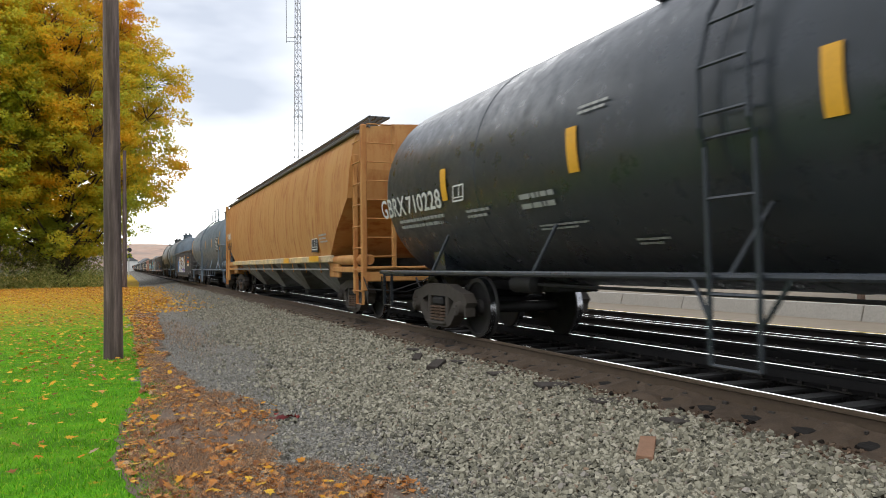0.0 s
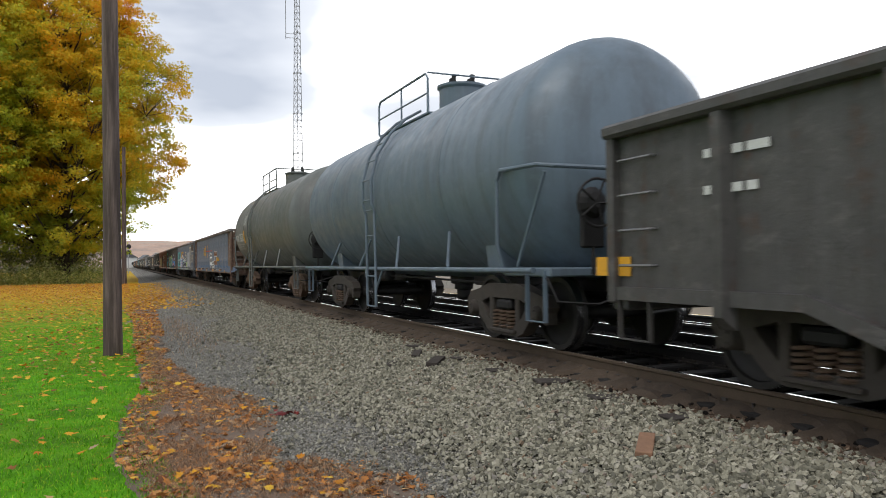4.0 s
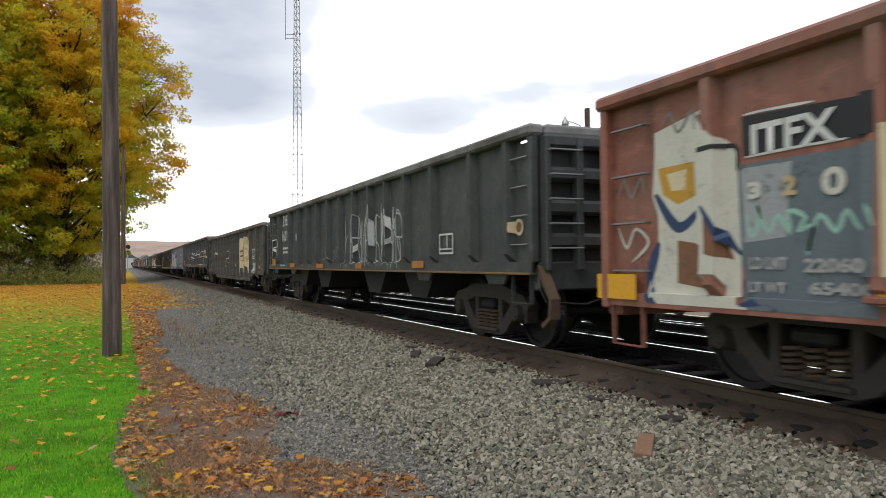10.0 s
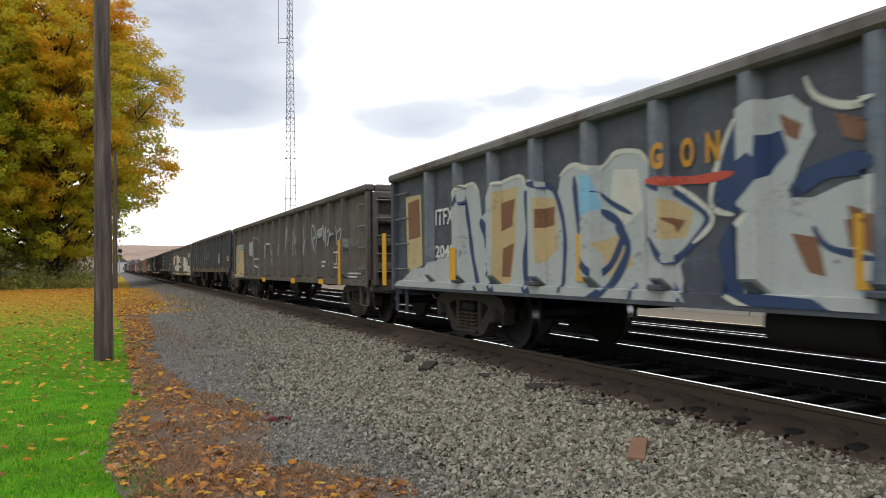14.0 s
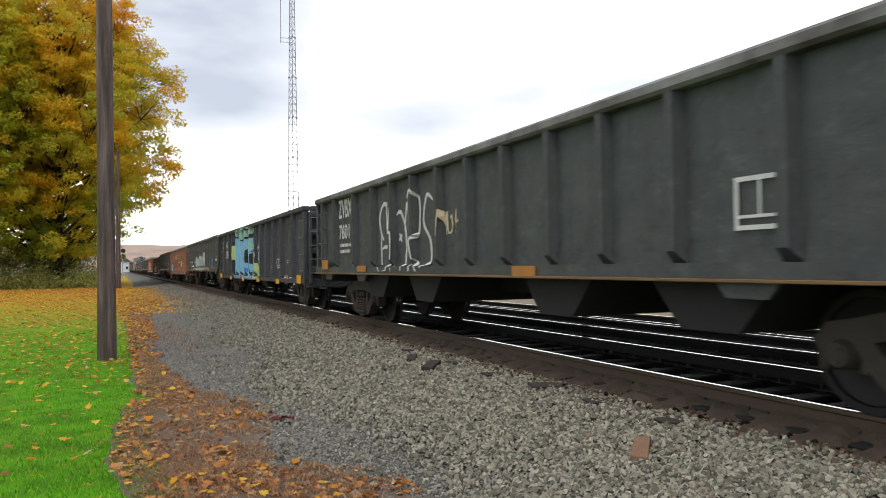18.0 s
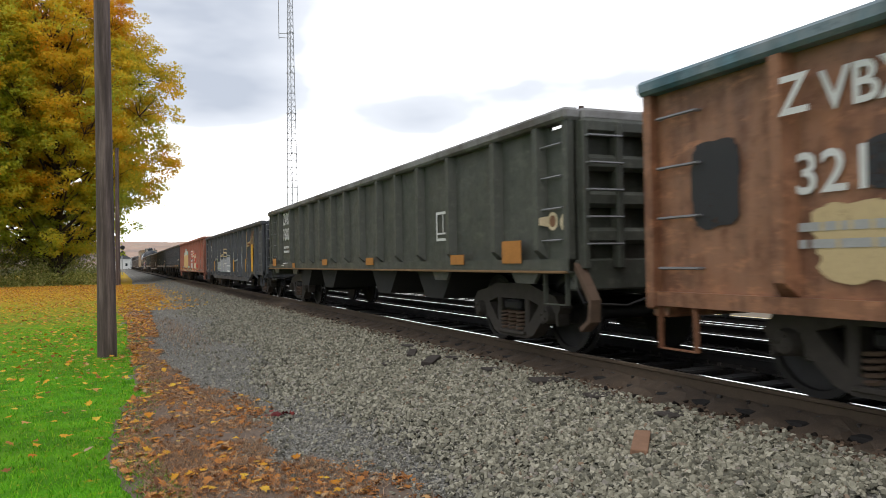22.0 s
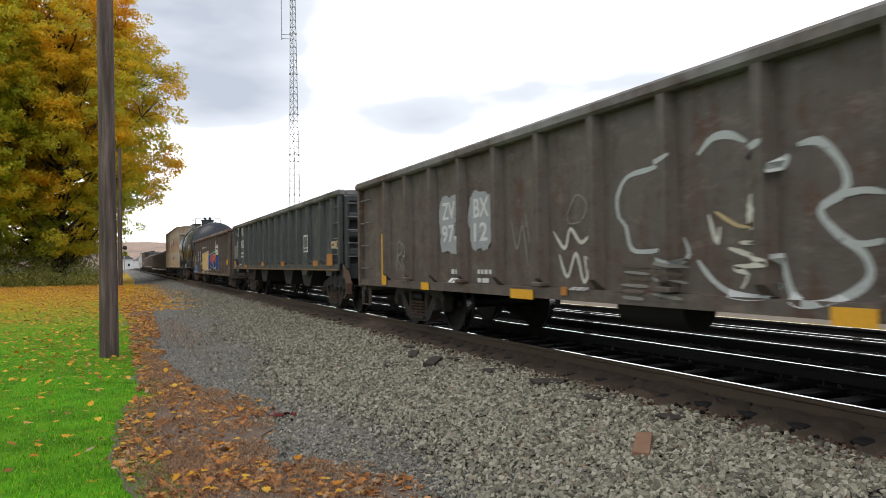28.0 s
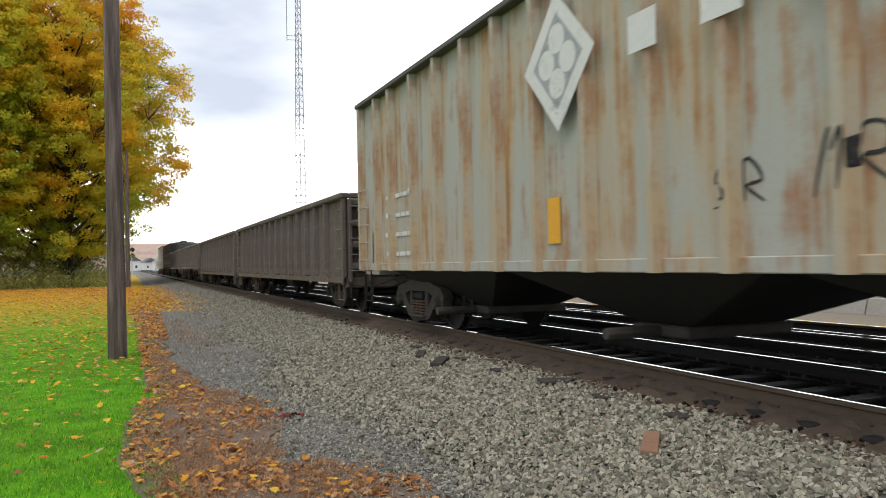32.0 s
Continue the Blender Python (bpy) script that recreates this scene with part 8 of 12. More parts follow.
g.shape([(13.31, 1.65), (13.42, 1.81), (13.68, 1.81), (13.81, 1.71), (13.94, 1.82), (14.15, 1.79), (14.23, 1.69), (14.26, 1.41), (14.09, 1.10), (13.86, 0.77), (13.62, 1.01), (13.47, 1.17), (13.35, 1.48)], 'blue')
g.shape([(14.23, 1.73), (14.36, 2.05), (14.35, 1.35), (14.27, 1.38)], 'blue')
g.shape([(13.90, 1.65), (14.20, 1.65), (14.06, 1.37), (14.00, 1.37)], 'purple')
g.shape([(13.55, 1.53), (13.67, 1.58), (13.79, 1.51), (13.90, 1.56), (13.97, 1.49), (13.93, 1.35), (13.82, 1.21), (13.67, 1.33)], 'salmon')
g.shape([(13.67, 1.41), (13.91, 1.39), (13.83, 1.21)], 'black')
g.line([(10.46, 1.92), (10.80, 1.94), (10.92, 1.60), (11.24, 1.76), (11.42, 1.65), (11.47, 1.98), (11.79, 1.99), (12.10, 1.60), (12.28, 1.47), (12.42, 1.40), (12.43, 1.81), (12.58, 2.03), (12.84, 1.93), (13.06, 1.89), (13.17, 1.66), (13.10, 1.46)], 0.05, 'salmon')
g.line([(13.32, 1.48), (13.31, 1.65), (13.42, 1.81), (13.68, 1.81), (13.81, 1.71), (13.94, 1.82), (14.15, 1.79), (14.23, 1.69), (14.36, 2.05)], 0.05, 'salmon')
g.line([(13.47, 1.17), (13.62, 1.01), (13.86, 0.77), (14.09, 1.10), (14.24, 1.36)], 0.04, 'navy')
g.line([(11.82, 1.16), (12.09, 1.28), (12.41, 0.97)], 0.04, 'navy')
g.line([(11.23, 0.71), (11.54, 0.92), (11.95, 0.97)], 0.04, 'navy')
g.line([(12.67, 1.18), (12.88, 1.29), (13.09, 1.28)], 0.04, 'navy')
g.shape([(4.39, 1.08), (5.16, 1.20), (5.73, 1.00), (5.61, 0.65), (4.24, 0.65)], 'red')
g.shape([(5.64, 1.85), (6.88, 1.88), (7.91, 1.95), (8.58, 1.92), (8.65, 1.77), (6.08, 1.71)], 'red')
g.shape([(5.17, 1.76), (6.08, 1.90), (6.97, 1.88), (7.91, 1.91), (8.51, 1.81), (8.98, 1.98), (9.42, 2.00), (10.08, 1.75), (10.33, 1.58), (10.17, 1.33), (10.36, 0.97), (10.55, 0.87), (10.35, 0.62), (9.62, 0.61), (8.89, 0.63), (7.39, 0.64), (5.61, 0.69), (5.40, 1.15)], 'seafoam')
g.bubble(5.51, 0.64, 4.66, 1.18, 4, ['seafoam', 'teal', 'lime'], 'navy', None, 81, 0.55)
g.shape([(8.98, 1.92), (9.42, 1.94), (10.02, 1.65), (10.02, 1.49), (9.04, 1.65)], 'lime')
g.shape([(5.29, 1.71), (6.69, 1.75), (6.78, 1.57), (5.40, 1.47)], 'lime')
g.shape([(7.75, 1.79), (8.36, 1.82), (8.43, 1.57), (7.83, 1.59)], 'lime')
g.line([(5.17, 1.76), (6.08, 1.90), (6.97, 1.88), (7.91, 1.91), (8.51, 1.81), (8.98, 1.98), (9.42, 2.00), (10.08, 1.75)], 0.04, 'gold')
g.line([(7.21, 0.63), (7.56, 0.78), (7.88, 0.63)], 0.04, 'gold')
g.line([(9.27, 0.68), (9.39, 0.85), (9.62, 0.61)], 0.04, 'gold')
g.shape([(4.42, 1.11), (4.74, 1.22), (5.36, 1.35), (5.66, 1.26), (5.73, 1.01), (5.42, 0.94), (4.97, 0.61), (4.40, 0.63)], 'red')
g.shape([(5.03, 1.14), (5.38, 1.17), (5.41, 0.64), (4.92, 0.61)], 'seafoam')
g.shape([(5.38, 0.94), (5.76, 0.92), (5.79, 0.67), (5.41, 0.64)], 'seafoam')
g.shape([(1.55, 1.35), (2.65, 1.22), (2.68, 0.73), (1.53, 0.72)], 'grey')
g.shape([(1.61, 1.73), (1.83, 1.87), (2.29, 1.81), (2.44, 1.87), (2.88, 1.85), (2.96, 1.54), (3.04, 1.44), (2.91, 1.24), (2.47, 1.25), (2.08, 1.36), (1.77, 1.29), (1.57, 1.40)], 'skyblue')
g.shape([(2.92, 1.90), (3.17, 1.96), (3.26, 1.86), (3.20, 1.62), (3.00, 1.68)], 'skyblue')
g.line([(1.83, 1.76), (1.88, 1.50), (2.09, 1.46), (2.14, 1.74)], 0.025, 'black')
g.line([(2.29, 1.73), (2.33, 1.42), (2.56, 1.37)], 0.025, 'black')
g.line([(2.66, 1.65), (2.92, 1.66)], 0.025, 'black')
g.line([(2.61, 1.51), (2.96, 1.52)], 0.025, 'black')
g.scrawl(1.65, 1.00, 1.00, 0.30, 4, 'white', 0.03, 82)
g.scrawl(1.65, 0.71, 0.81, 0.28, 4, 'white', 0.03, 83)
g.scrawl(1.68, 1.93, 0.73, 0.28, 3, 'yellow', 0.03, 84)
g.scrawl(2.95, 0.93, 0.32, 0.51, 2, 'mint', 0.03, 85)
words(c, 'ZV BX', 3.95, 1.69, 1.20, 0.25, M_STENCIL, 0.012)
words(c, '97 065', 3.99, 1.22, 1.43, 0.25, M_STENCIL, 0.012)
print_lines(c, 4.08, 0.76, 1.15, 0.27, 2, M_STENCIL)
g.line([(12.08, 2.09), (12.08, 1.76)], 0.03, 'white')
g.line([(11.89, 2.00), (12.26, 1.86)], 0.02, 'white')
g.line([(11.88, 1.89), (12.27, 1.96)], 0.02, 'white')
g.line([(12.47, 2.44), (12.46, 2.19)], 0.03, 'white')
g.line([(12.33, 2.38), (12.60, 2.26)], 0.02, 'white')
g.line([(12.33, 2.30), (12.60, 2.33)], 0.02, 'white')
g.line([(13.13, 2.10), (13.12, 1.76)], 0.03, 'white')
g.line([(12.96, 2.00), (13.29, 1.86)], 0.02, 'white')
g.line([(12.96, 1.90), (13.30, 1.96)], 0.02, 'white')
g.line([(14.00, 2.12), (13.99, 1.90)], 0.03, 'white')
g.line([(13.89, 2.06), (14.09, 1.97)], 0.02, 'white')
g.line([(13.89, 1.99), (14.09, 2.03)], 0.02, 'white')
g.line([(10.93, 1.95), (10.92, 1.79)], 0.03, 'white')
g.line([(10.82, 1.90), (11.03, 1.84)], 0.02, 'white')
g.line([(10.82, 1.85), (11.03, 1.88)], 0.02, 'white')
g.scrawl(14.93, 1.95, 0.57, 0.46, 5, 'white', 0.03, 86)
g.scrawl(15.36, 1.55, 0.42, 0.62, 2, 'white', 0.05, 87)
g.scrawl(15.40, 1.17, 0.31, 0.35, 2, 'white', 0.04, 88)
g.patch(-0.09, 1.42, 0.73, 1.36, 'teal', 89, 0.1)
g.bubble(1.79, 1.18, 1.56, 0.67, 2, ['skyblue'], 'black', None, 90, 0.55)
g.scrawl(1.87, 1.93, 0.61, 0.24, 3, 'gold', 0.025, 91)
g.scrawl(1.84, 0.69, 0.86, 0.55, 3, 'white', 0.025, 92)
g.line([(0.17, 1.00), (0.23, 1.08), (0.37, 1.12), (0.42, 1.06), (0.44, 0.88), (0.43, 0.77), (0.28, 0.74), (0.19, 0.81), (0.17, 1.00)], 0.05, 'black')
g.line([(0.43, 1.06), (0.49, 1.07), (0.61, 1.08), (0.69, 1.04), (0.71, 0.91), (0.68, 0.78), (0.58, 0.73), (0.49, 0.77), (0.44, 0.90), (0.43, 1.06)], 0.05, 'black')
g.line([(0.34, 1.28), (0.38, 1.42), (0.42, 1.43), (0.45, 1.35), (0.44, 1.16), (0.37, 1.13), (0.33, 1.18), (0.34, 1.28)], 0.05, 'black')
g.line([(0.49, 1.31), (0.53, 1.41), (0.57, 1.38), (0.61, 1.23), (0.64, 1.10), (0.52, 1.06), (0.48, 1.14), (0.49, 1.31)], 0.05, 'black')
g.line([(0.63, 1.32), (0.68, 1.41), (0.74, 1.39), (0.79, 1.30), (0.80, 1.23), (0.73, 1.21), (0.66, 1.21), (0.63, 1.25), (0.63, 1.32)], 0.05, 'black')
g.line([(0.69, 1.19), (0.78, 1.22), (0.85, 1.13), (0.89, 1.04), (0.86, 1.01), (0.75, 1.00), (0.68, 1.10), (0.69, 1.19)], 0.05, 'black')
g.line([(0.83, 1.32), (0.87, 1.39), (0.93, 1.42), (0.99, 1.40), (1.03, 1.31), (1.07, 1.20), (1.06, 1.10), (0.97, 1.08), (0.88, 1.10), (0.84, 1.19), (0.83, 1.32)], 0.05, 'black')
g.line([(0.93, 1.08), (1.09, 1.09), (1.24, 1.08), (1.25, 1.02), (1.05, 1.02), (0.94, 1.03), (0.93, 1.08)], 0.05, 'black')
g.line([(1.16, 1.28), (1.18, 1.37), (1.23, 1.40), (1.27, 1.38), (1.29, 1.28), (1.30, 1.11), (1.24, 1.09), (1.19, 1.15), (1.16, 1.28)], 0.05, 'black')
g.line([(1.33, 1.34), (1.37, 1.42), (1.50, 1.43), (1.56, 1.33), (1.57, 1.12), (1.45, 1.08), (1.35, 1.09), (1.33, 1.21), (1.33, 1.34)], 0.05, 'black')
g.line([(1.28, 1.04), (1.42, 1.07), (1.59, 1.04), (1.58, 0.78), (1.34, 0.76), (1.31, 0.91), (1.28, 1.04)], 0.05, 'black')
g.shape([(0.17, 1.00), (0.23, 1.08), (0.37, 1.12), (0.42, 1.06), (0.44, 0.88), (0.43, 0.77), (0.28, 0.74), (0.19, 0.81)], 'cyan')
g.shape([(0.43, 1.06), (0.49, 1.07), (0.61, 1.08), (0.69, 1.04), (0.71, 0.91), (0.68, 0.78), (0.58, 0.73), (0.49, 0.77), (0.44, 0.90)], 'cyan')
g.shape([(0.34, 1.28), (0.38, 1.42), (0.42, 1.43), (0.45, 1.35), (0.44, 1.16), (0.37, 1.13), (0.33, 1.18)], 'cyan')
g.shape([(0.49, 1.31), (0.53, 1.41), (0.57, 1.38), (0.61, 1.23), (0.64, 1.10), (0.52, 1.06), (0.48, 1.14)], 'cyan')
g.shape([(0.63, 1.32), (0.68, 1.41), (0.74, 1.39), (0.79, 1.30), (0.80, 1.23), (0.73, 1.21), (0.66, 1.21), (0.63, 1.25)], 'cyan')
g.shape([(0.69, 1.19), (0.78, 1.22), (0.85, 1.13), (0.89, 1.04), (0.86, 1.01), (0.75, 1.00), (0.68, 1.10)], 'cyan')
g.shape([(0.83, 1.32), (0.87, 1.39), (0.93, 1.42), (0.99, 1.40), (1.03, 1.31), (1.07, 1.20), (1.06, 1.10), (0.97, 1.08), (0.88, 1.10), (0.84, 1.19)], 'cyan')
g.shape([(0.93, 1.08), (1.09, 1.09), (1.24, 1.08), (1.25, 1.02), (1.05, 1.02), (0.94, 1.03)], 'cyan')
g.shape([(1.16, 1.28), (1.18, 1.37), (1.23, 1.40), (1.27, 1.38), (1.29, 1.28), (1.30, 1.11), (1.24, 1.09), (1.19, 1.15)], 'cyan')
g.shape([(1.33, 1.34), (1.37, 1.42), (1.50, 1.43), (1.56, 1.33), (1.57, 1.12), (1.45, 1.08), (1.35, 1.09), (1.33, 1.21)], 'cyan')
g.shape([(1.28, 1.04), (1.42, 1.07), (1.59, 1.04), (1.58, 0.78), (1.34, 0.76), (1.31, 0.91)], 'cyan')
g.line([(0.41, 1.10), (0.43, 0.78)], 0.03, 'black')
g.line([(0.55, 1.07), (0.63, 1.09), (0.68, 1.05)], 0.03, 'black')
g.line([(0.69, 1.19), (0.72, 1.22), (0.79, 1.22)], 0.03, 'black')
g.line([(0.92, 1.29), (0.94, 1.13), (1.01, 1.10)], 0.03, 'black')
g.line([(1.22, 1.25), (1.23, 1.15)], 0.03, 'black')
g.line([(0.97, 1.06), (1.05, 1.03), (1.09, 1.06)], 0.03, 'black')
g.line([(1.44, 1.30), (1.46, 1.17)], 0.03, 'black')
g.line([(0.62, 2.34), (0.80, 2.39), (0.89, 2.40)], 0.05, 'mint')
g.line([(0.62, 2.34), (0.69, 2.26), (0.71, 2.17), (0.99, 2.17), (1.23, 2.13), (1.32, 2.07), (1.44, 2.02)], 0.05, 'mint')
g.line([(0.73, 2.20), (0.80, 2.37), (0.84, 2.21)], 0.05, 'mint')
g.line([(0.91, 2.36), (0.95, 2.20), (0.80, 2.20)], 0.05, 'mint')
g.line([(1.02, 2.43), (1.12, 2.42), (1.21, 2.39), (1.19, 2.30), (1.05, 2.32), (1.02, 2.41)], 0.05, 'mint')
g.line([(1.03, 2.32), (1.07, 2.17)], 0.05, 'mint')
g.line([(1.23, 2.38), (1.45, 2.33), (1.30, 2.14)], 0.05, 'mint')
g.line([(1.09, 2.16), (1.25, 2.22), (1.32, 2.10)], 0.05, 'mint')
g.line([(0.87, 2.30), (0.97, 2.26)], 0.05, 'mint')
g.line([(1.44, 2.15), (1.51, 2.16), (1.54, 2.04)], 0.05, 'mint')
g.line([(1.46, 2.30), (1.58, 2.30), (1.56, 2.19), (1.48, 2.20)], 0.05, 'mint')
g.shape([(1.30, 1.98), (1.44, 1.98), (1.44, 1.89), (1.32, 1.90)], 'skyblue')
g.line([(1.16, 1.84), (1.19, 1.73), (1.14, 1.61)], 0.05, 'faint')
g.line([(1.22, 1.84), (1.22, 1.64)], 0.05, 'faint')
g.line([(1.28, 1.85), (1.25, 1.72), (1.32, 1.61)], 0.05, 'faint')
g.line([(1.16, 1.75), (1.36, 1.77)], 0.05, 'faint')
g.line([(1.33, 1.84), (1.36, 1.62)], 0.05, 'faint')
g.line([(0.51, 1.82), (0.69, 1.91)], 0.03, 'silver')
g.line([(0.42, 1.81), (0.53, 1.77), (0.45, 1.74), (0.56, 1.71), (0.45, 1.70), (0.56, 1.66)], 0.03, 'silver')
g.line([(0.58, 1.63), (0.67, 1.62), (0.59, 1.59), (0.69, 1.57)], 0.03, 'silver')
g.line([(0.52, 1.66), (0.53, 1.52)], 0.03, 'silver')
plate(c, 15.34, 0.51, 0.76, 0.21, M_REFLECT)
plate(c, 12.88, 0.46, 0.73, 0.13, M_REFLECT)
plate(c, 9.95, 0.46, 0.70, 0.13, M_REFLECT)
plate(c, 5.84, 0.48, 0.69, 0.13, M_REFLECT)
plate(c, 0.55, 0.54, 0.75, 0.23, M_REFLECT)
plate(c, 3.04, 0.38, 0.73, 0.11, M_REFLECT)
plate(c, 5.94, 0.56, 0.68, 0.14, M_REFLECT)

c, g = canvas(9)
g.area([(0.72, 2.23), (1.28, 2.33), (1.42, 2.14), (1.65, 1.97), (1.65, 1.80), (1.75, 1.58), (1.75, 1.37), (1.68, 1.15), (1.70, 0.77), (2.05, 0.77), (2.03, 0.62), (1.18, 0.60), (0.69, 0.70), (0.62, 1.02), (0.74, 1.27), (0.74, 1.51), (0.67, 1.67)], 'bone')
g.area([(1.66, 1.83), (2.87, 1.83), (2.84, 0.65), (1.78, 0.64), (1.69, 1.15)], 'slate')
g.area([(1.69, 1.80), (2.16, 1.80), (2.10, 1.27), (1.73, 1.24)], 'grey')
g.area([(1.71, 2.19), (2.87, 2.14), (2.87, 1.88), (1.72, 1.89)], 'black')
g.area([(0.75, 1.91), (1.19, 1.92), (1.21, 1.64), (1.00, 1.58), (0.80, 1.68)], 'gold')
g.area([(0.86, 1.85), (1.11, 1.87), (1.08, 1.70), (0.92, 1.70)], 'cream')
g.area([(0.99, 1.28), (1.36, 1.23), (1.33, 0.88), (0.98, 0.92)], 'brown')
g.area([(1.40, 1.45), (1.56, 1.27), (1.62, 1.11), (1.41, 1.16)], 'brown')
g.line([(0.71, 1.69), (0.99, 1.39), (1.24, 1.51)], 0.09, 'navy')
g.line([(1.37, 1.54), (1.56, 1.28), (1.69, 1.15)], 0.06, 'navy')
g.line([(0.75, 1.27), (0.62, 0.92), (0.78, 0.63)], 0.1, 'navy')
g.line([(1.72, 0.77), (1.99, 0.81), (2.04, 0.71), (1.78, 0.69)], 0.05, 'navy')
g.line([(1.27, 1.98), (1.64, 1.98), (1.66, 1.80)], 0.04, 'black')
g.line([(1.73, 2.20), (1.92, 2.20), (2.35, 2.18)], 0.02, 'white')
g.line([(1.75, 1.88), (2.16, 1.89), (2.60, 1.89)], 0.02, 'white')
g.line([(1.74, 1.45), (1.80, 1.28), (1.87, 1.42), (1.85, 1.51), (1.95, 1.31), (2.04, 1.43), (2.15, 1.29), (2.13, 1.45), (2.27, 1.40), (2.20, 1.30), (2.33, 1.34), (2.28, 1.15), (2.38, 1.41), (2.51, 1.29), (2.59, 1.43), (2.69, 1.30), (2.79, 1.44), (2.85, 1.31)], 0.035, 'seafoam')
g.line([(0.18, 1.71), (0.27, 1.86), (0.38, 1.69), (0.52, 1.86), (0.56, 1.70)], 0.03, 'faint')
g.line([(0.18, 1.42), (0.30, 1.23), (0.43, 1.40), (0.61, 1.27), (0.38, 1.10)], 0.03, 'bone')
g.line([(0.80, 2.27), (0.91, 2.37), (1.01, 2.19), (1.18, 2.34), (1.21, 2.18)], 0.03, 'faint')
words(c, 'ITFX', 1.81, 1.89, 0.73, 0.22, M_STENCIL, 0.02)
words(c, '3', 1.77, 1.56, 0.13, 0.13, spray_of("bone"), 0.02)
words(c, '2', 2.09, 1.56, 0.12, 0.14, spray_of("tan"), 0.02)
words(c, '0', 2.41, 1.53, 0.19, 0.19, spray_of("bone"), 0.02)
words(c, 'LD LMT', 1.78, 1.04, 0.34, 0.09, M_STENCIL_DIM, 0.012)
words(c, '220600', 2.26, 1.02, 0.54, 0.10, M_STENCIL_DIM, 0.012)
words(c, 'LT WT', 1.77, 0.87, 0.34, 0.08, M_STENCIL_DIM, 0.012)
words(c, '65400', 2.30, 0.87, 0.50, 0.09, M_STENCIL_DIM, 0.012)
g.area([(4.45, 1.89), (5.23, 1.91), (5.44, 1.76), (6.08, 1.88), (7.29, 1.83), (7.33, 0.73), (4.52, 0.82)], 'tan')
g.area([(2.9, 1.93), (3.79, 1.89), (4.21, 0.85), (2.9, 0.9)], 'cream')
g.area([(7.77, 1.85), (7.95, 2.02), (8.32, 2.06), (8.57, 1.91), (8.56, 1.58), (8.46, 1.48), (8.64, 0.72), (8.34, 0.68), (8.26, 1.44), (7.99, 1.56), (7.93, 1.23), (7.80, 0.63), (7.63, 0.68)], 'black')
g.area([(8.81, 2.01), (9.08, 2.05), (9.29, 1.86), (9.28, 1.58), (9.42, 0.70), (9.18, 0.74), (9.15, 1.26), (8.93, 1.27), (8.89, 1.71)], 'black')
g.area([(9.49, 1.94), (9.76, 2.11), (10.18, 2.11), (10.49, 1.93), (10.51, 1.67), (10.29, 1.54), (9.89, 1.50), (9.82, 1.68), (9.48, 1.71)], 'black')
g.line([(7.54, 1.98), (7.55, 1.02), (7.69, 0.68)], 0.06, 'bone')
g.line([(7.93, 1.23), (8.21, 1.44), (8.34, 0.71)], 0.06, 'bone')
g.line([(8.57, 2.06), (8.66, 1.47), (8.73, 0.72)], 0.06, 'bone')
g.line([(9.44, 1.67), (9.60, 1.52), (9.52, 0.71)], 0.06, 'bone')
g.line([(9.82, 1.73), (9.89, 1.42), (10.16, 1.43), (10.54, 1.59)], 0.06, 'bone')
g.line([(11.01, 1.86), (11.33, 1.90), (11.52, 2.11), (11.77, 2.08)], 0.06, 'bone')
g.line([(11.45, 1.93), (11.48, 1.51)], 0.06, 'bone')
g.line([(11.29, 1.18), (11.35, 0.76)], 0.06, 'bone')
g.line([(11.85, 1.36), (11.95, 1.16), (12.05, 0.67)], 0.06, 'bone')
g.line([(10.54, 1.59), (10.61, 1.93), (10.72, 2.15), (10.94, 2.17), (10.98, 1.52)], 0.1, 'bone')
g.line([(10.16, 1.40), (10.22, 1.19), (10.47, 1.15), (10.49, 0.79), (10.61, 0.76), (10.76, 1.19)], 0.1, 'bone')
g.line([(11.77, 2.08), (11.87, 1.84), (11.96, 1.80)], 0.1, 'bone')
g.line([(12.04, 2.13), (12.14, 1.92), (12.28, 1.89), (12.38, 2.00), (12.45, 2.14), (12.57, 2.14)], 0.1, 'bone')
g.area([(12.14, 1.63), (12.24, 1.61), (12.56, 1.63), (12.56, 1.51), (12.14, 1.50)], 'bone')
g.area([(12.14, 1.21), (12.55, 1.15), (12.55, 1.04), (12.13, 1.04)], 'bone')
g.area([(11.29, 1.99), (11.45, 2.03), (11.45, 1.90), (11.31, 1.86)], 'tan')
g.area([(11.79, 1.98), (11.91, 1.99), (11.96, 1.83), (11.84, 1.79)], 'tan')
g.area([(11.80, 1.56), (11.95, 1.56), (11.91, 1.39), (11.85, 1.37)], 'tan')
g.area([(3.30, 1.32), (4.23, 1.83), (4.11, 1.00)], 'tan')
g.scrawl(10.75, 0.62, 1.15, 0.24, 7, 'bone', 0.03, 91)
g.scrawl(13.23, 1.85, 1.09, 0.50, 3, 'cream', 0.03, 92)
g.scrawl(14.79, 1.93, 0.70, 0.42, 3, 'silver', 0.035, 93)
g.scrawl(14.02, 1.41, 0.56, 0.40, 2, 'silver', 0.04, 94)
g.patch(15.61, 16.21, 1.13, 1.46, 'silver', 95, 0.1)
g.scrawl(15.65, 1.15, 0.52, 0.28, 3, 'black', 0.04, 96)
test_box(c, 13.67, 1.13, 0.60, 0.27, True)
plate(c, 15.75, 0.52, 0.78, 0.22, M_REFLECT)
plate(c, 13.54, 0.54, 0.88, 0.10, M_REFLECT)
plate(c, 11.59, 0.50, 0.74, 0.12, M_REFLECT)
plate(c, 9.40, 0.52, 0.81, 0.11, M_REFLECT)
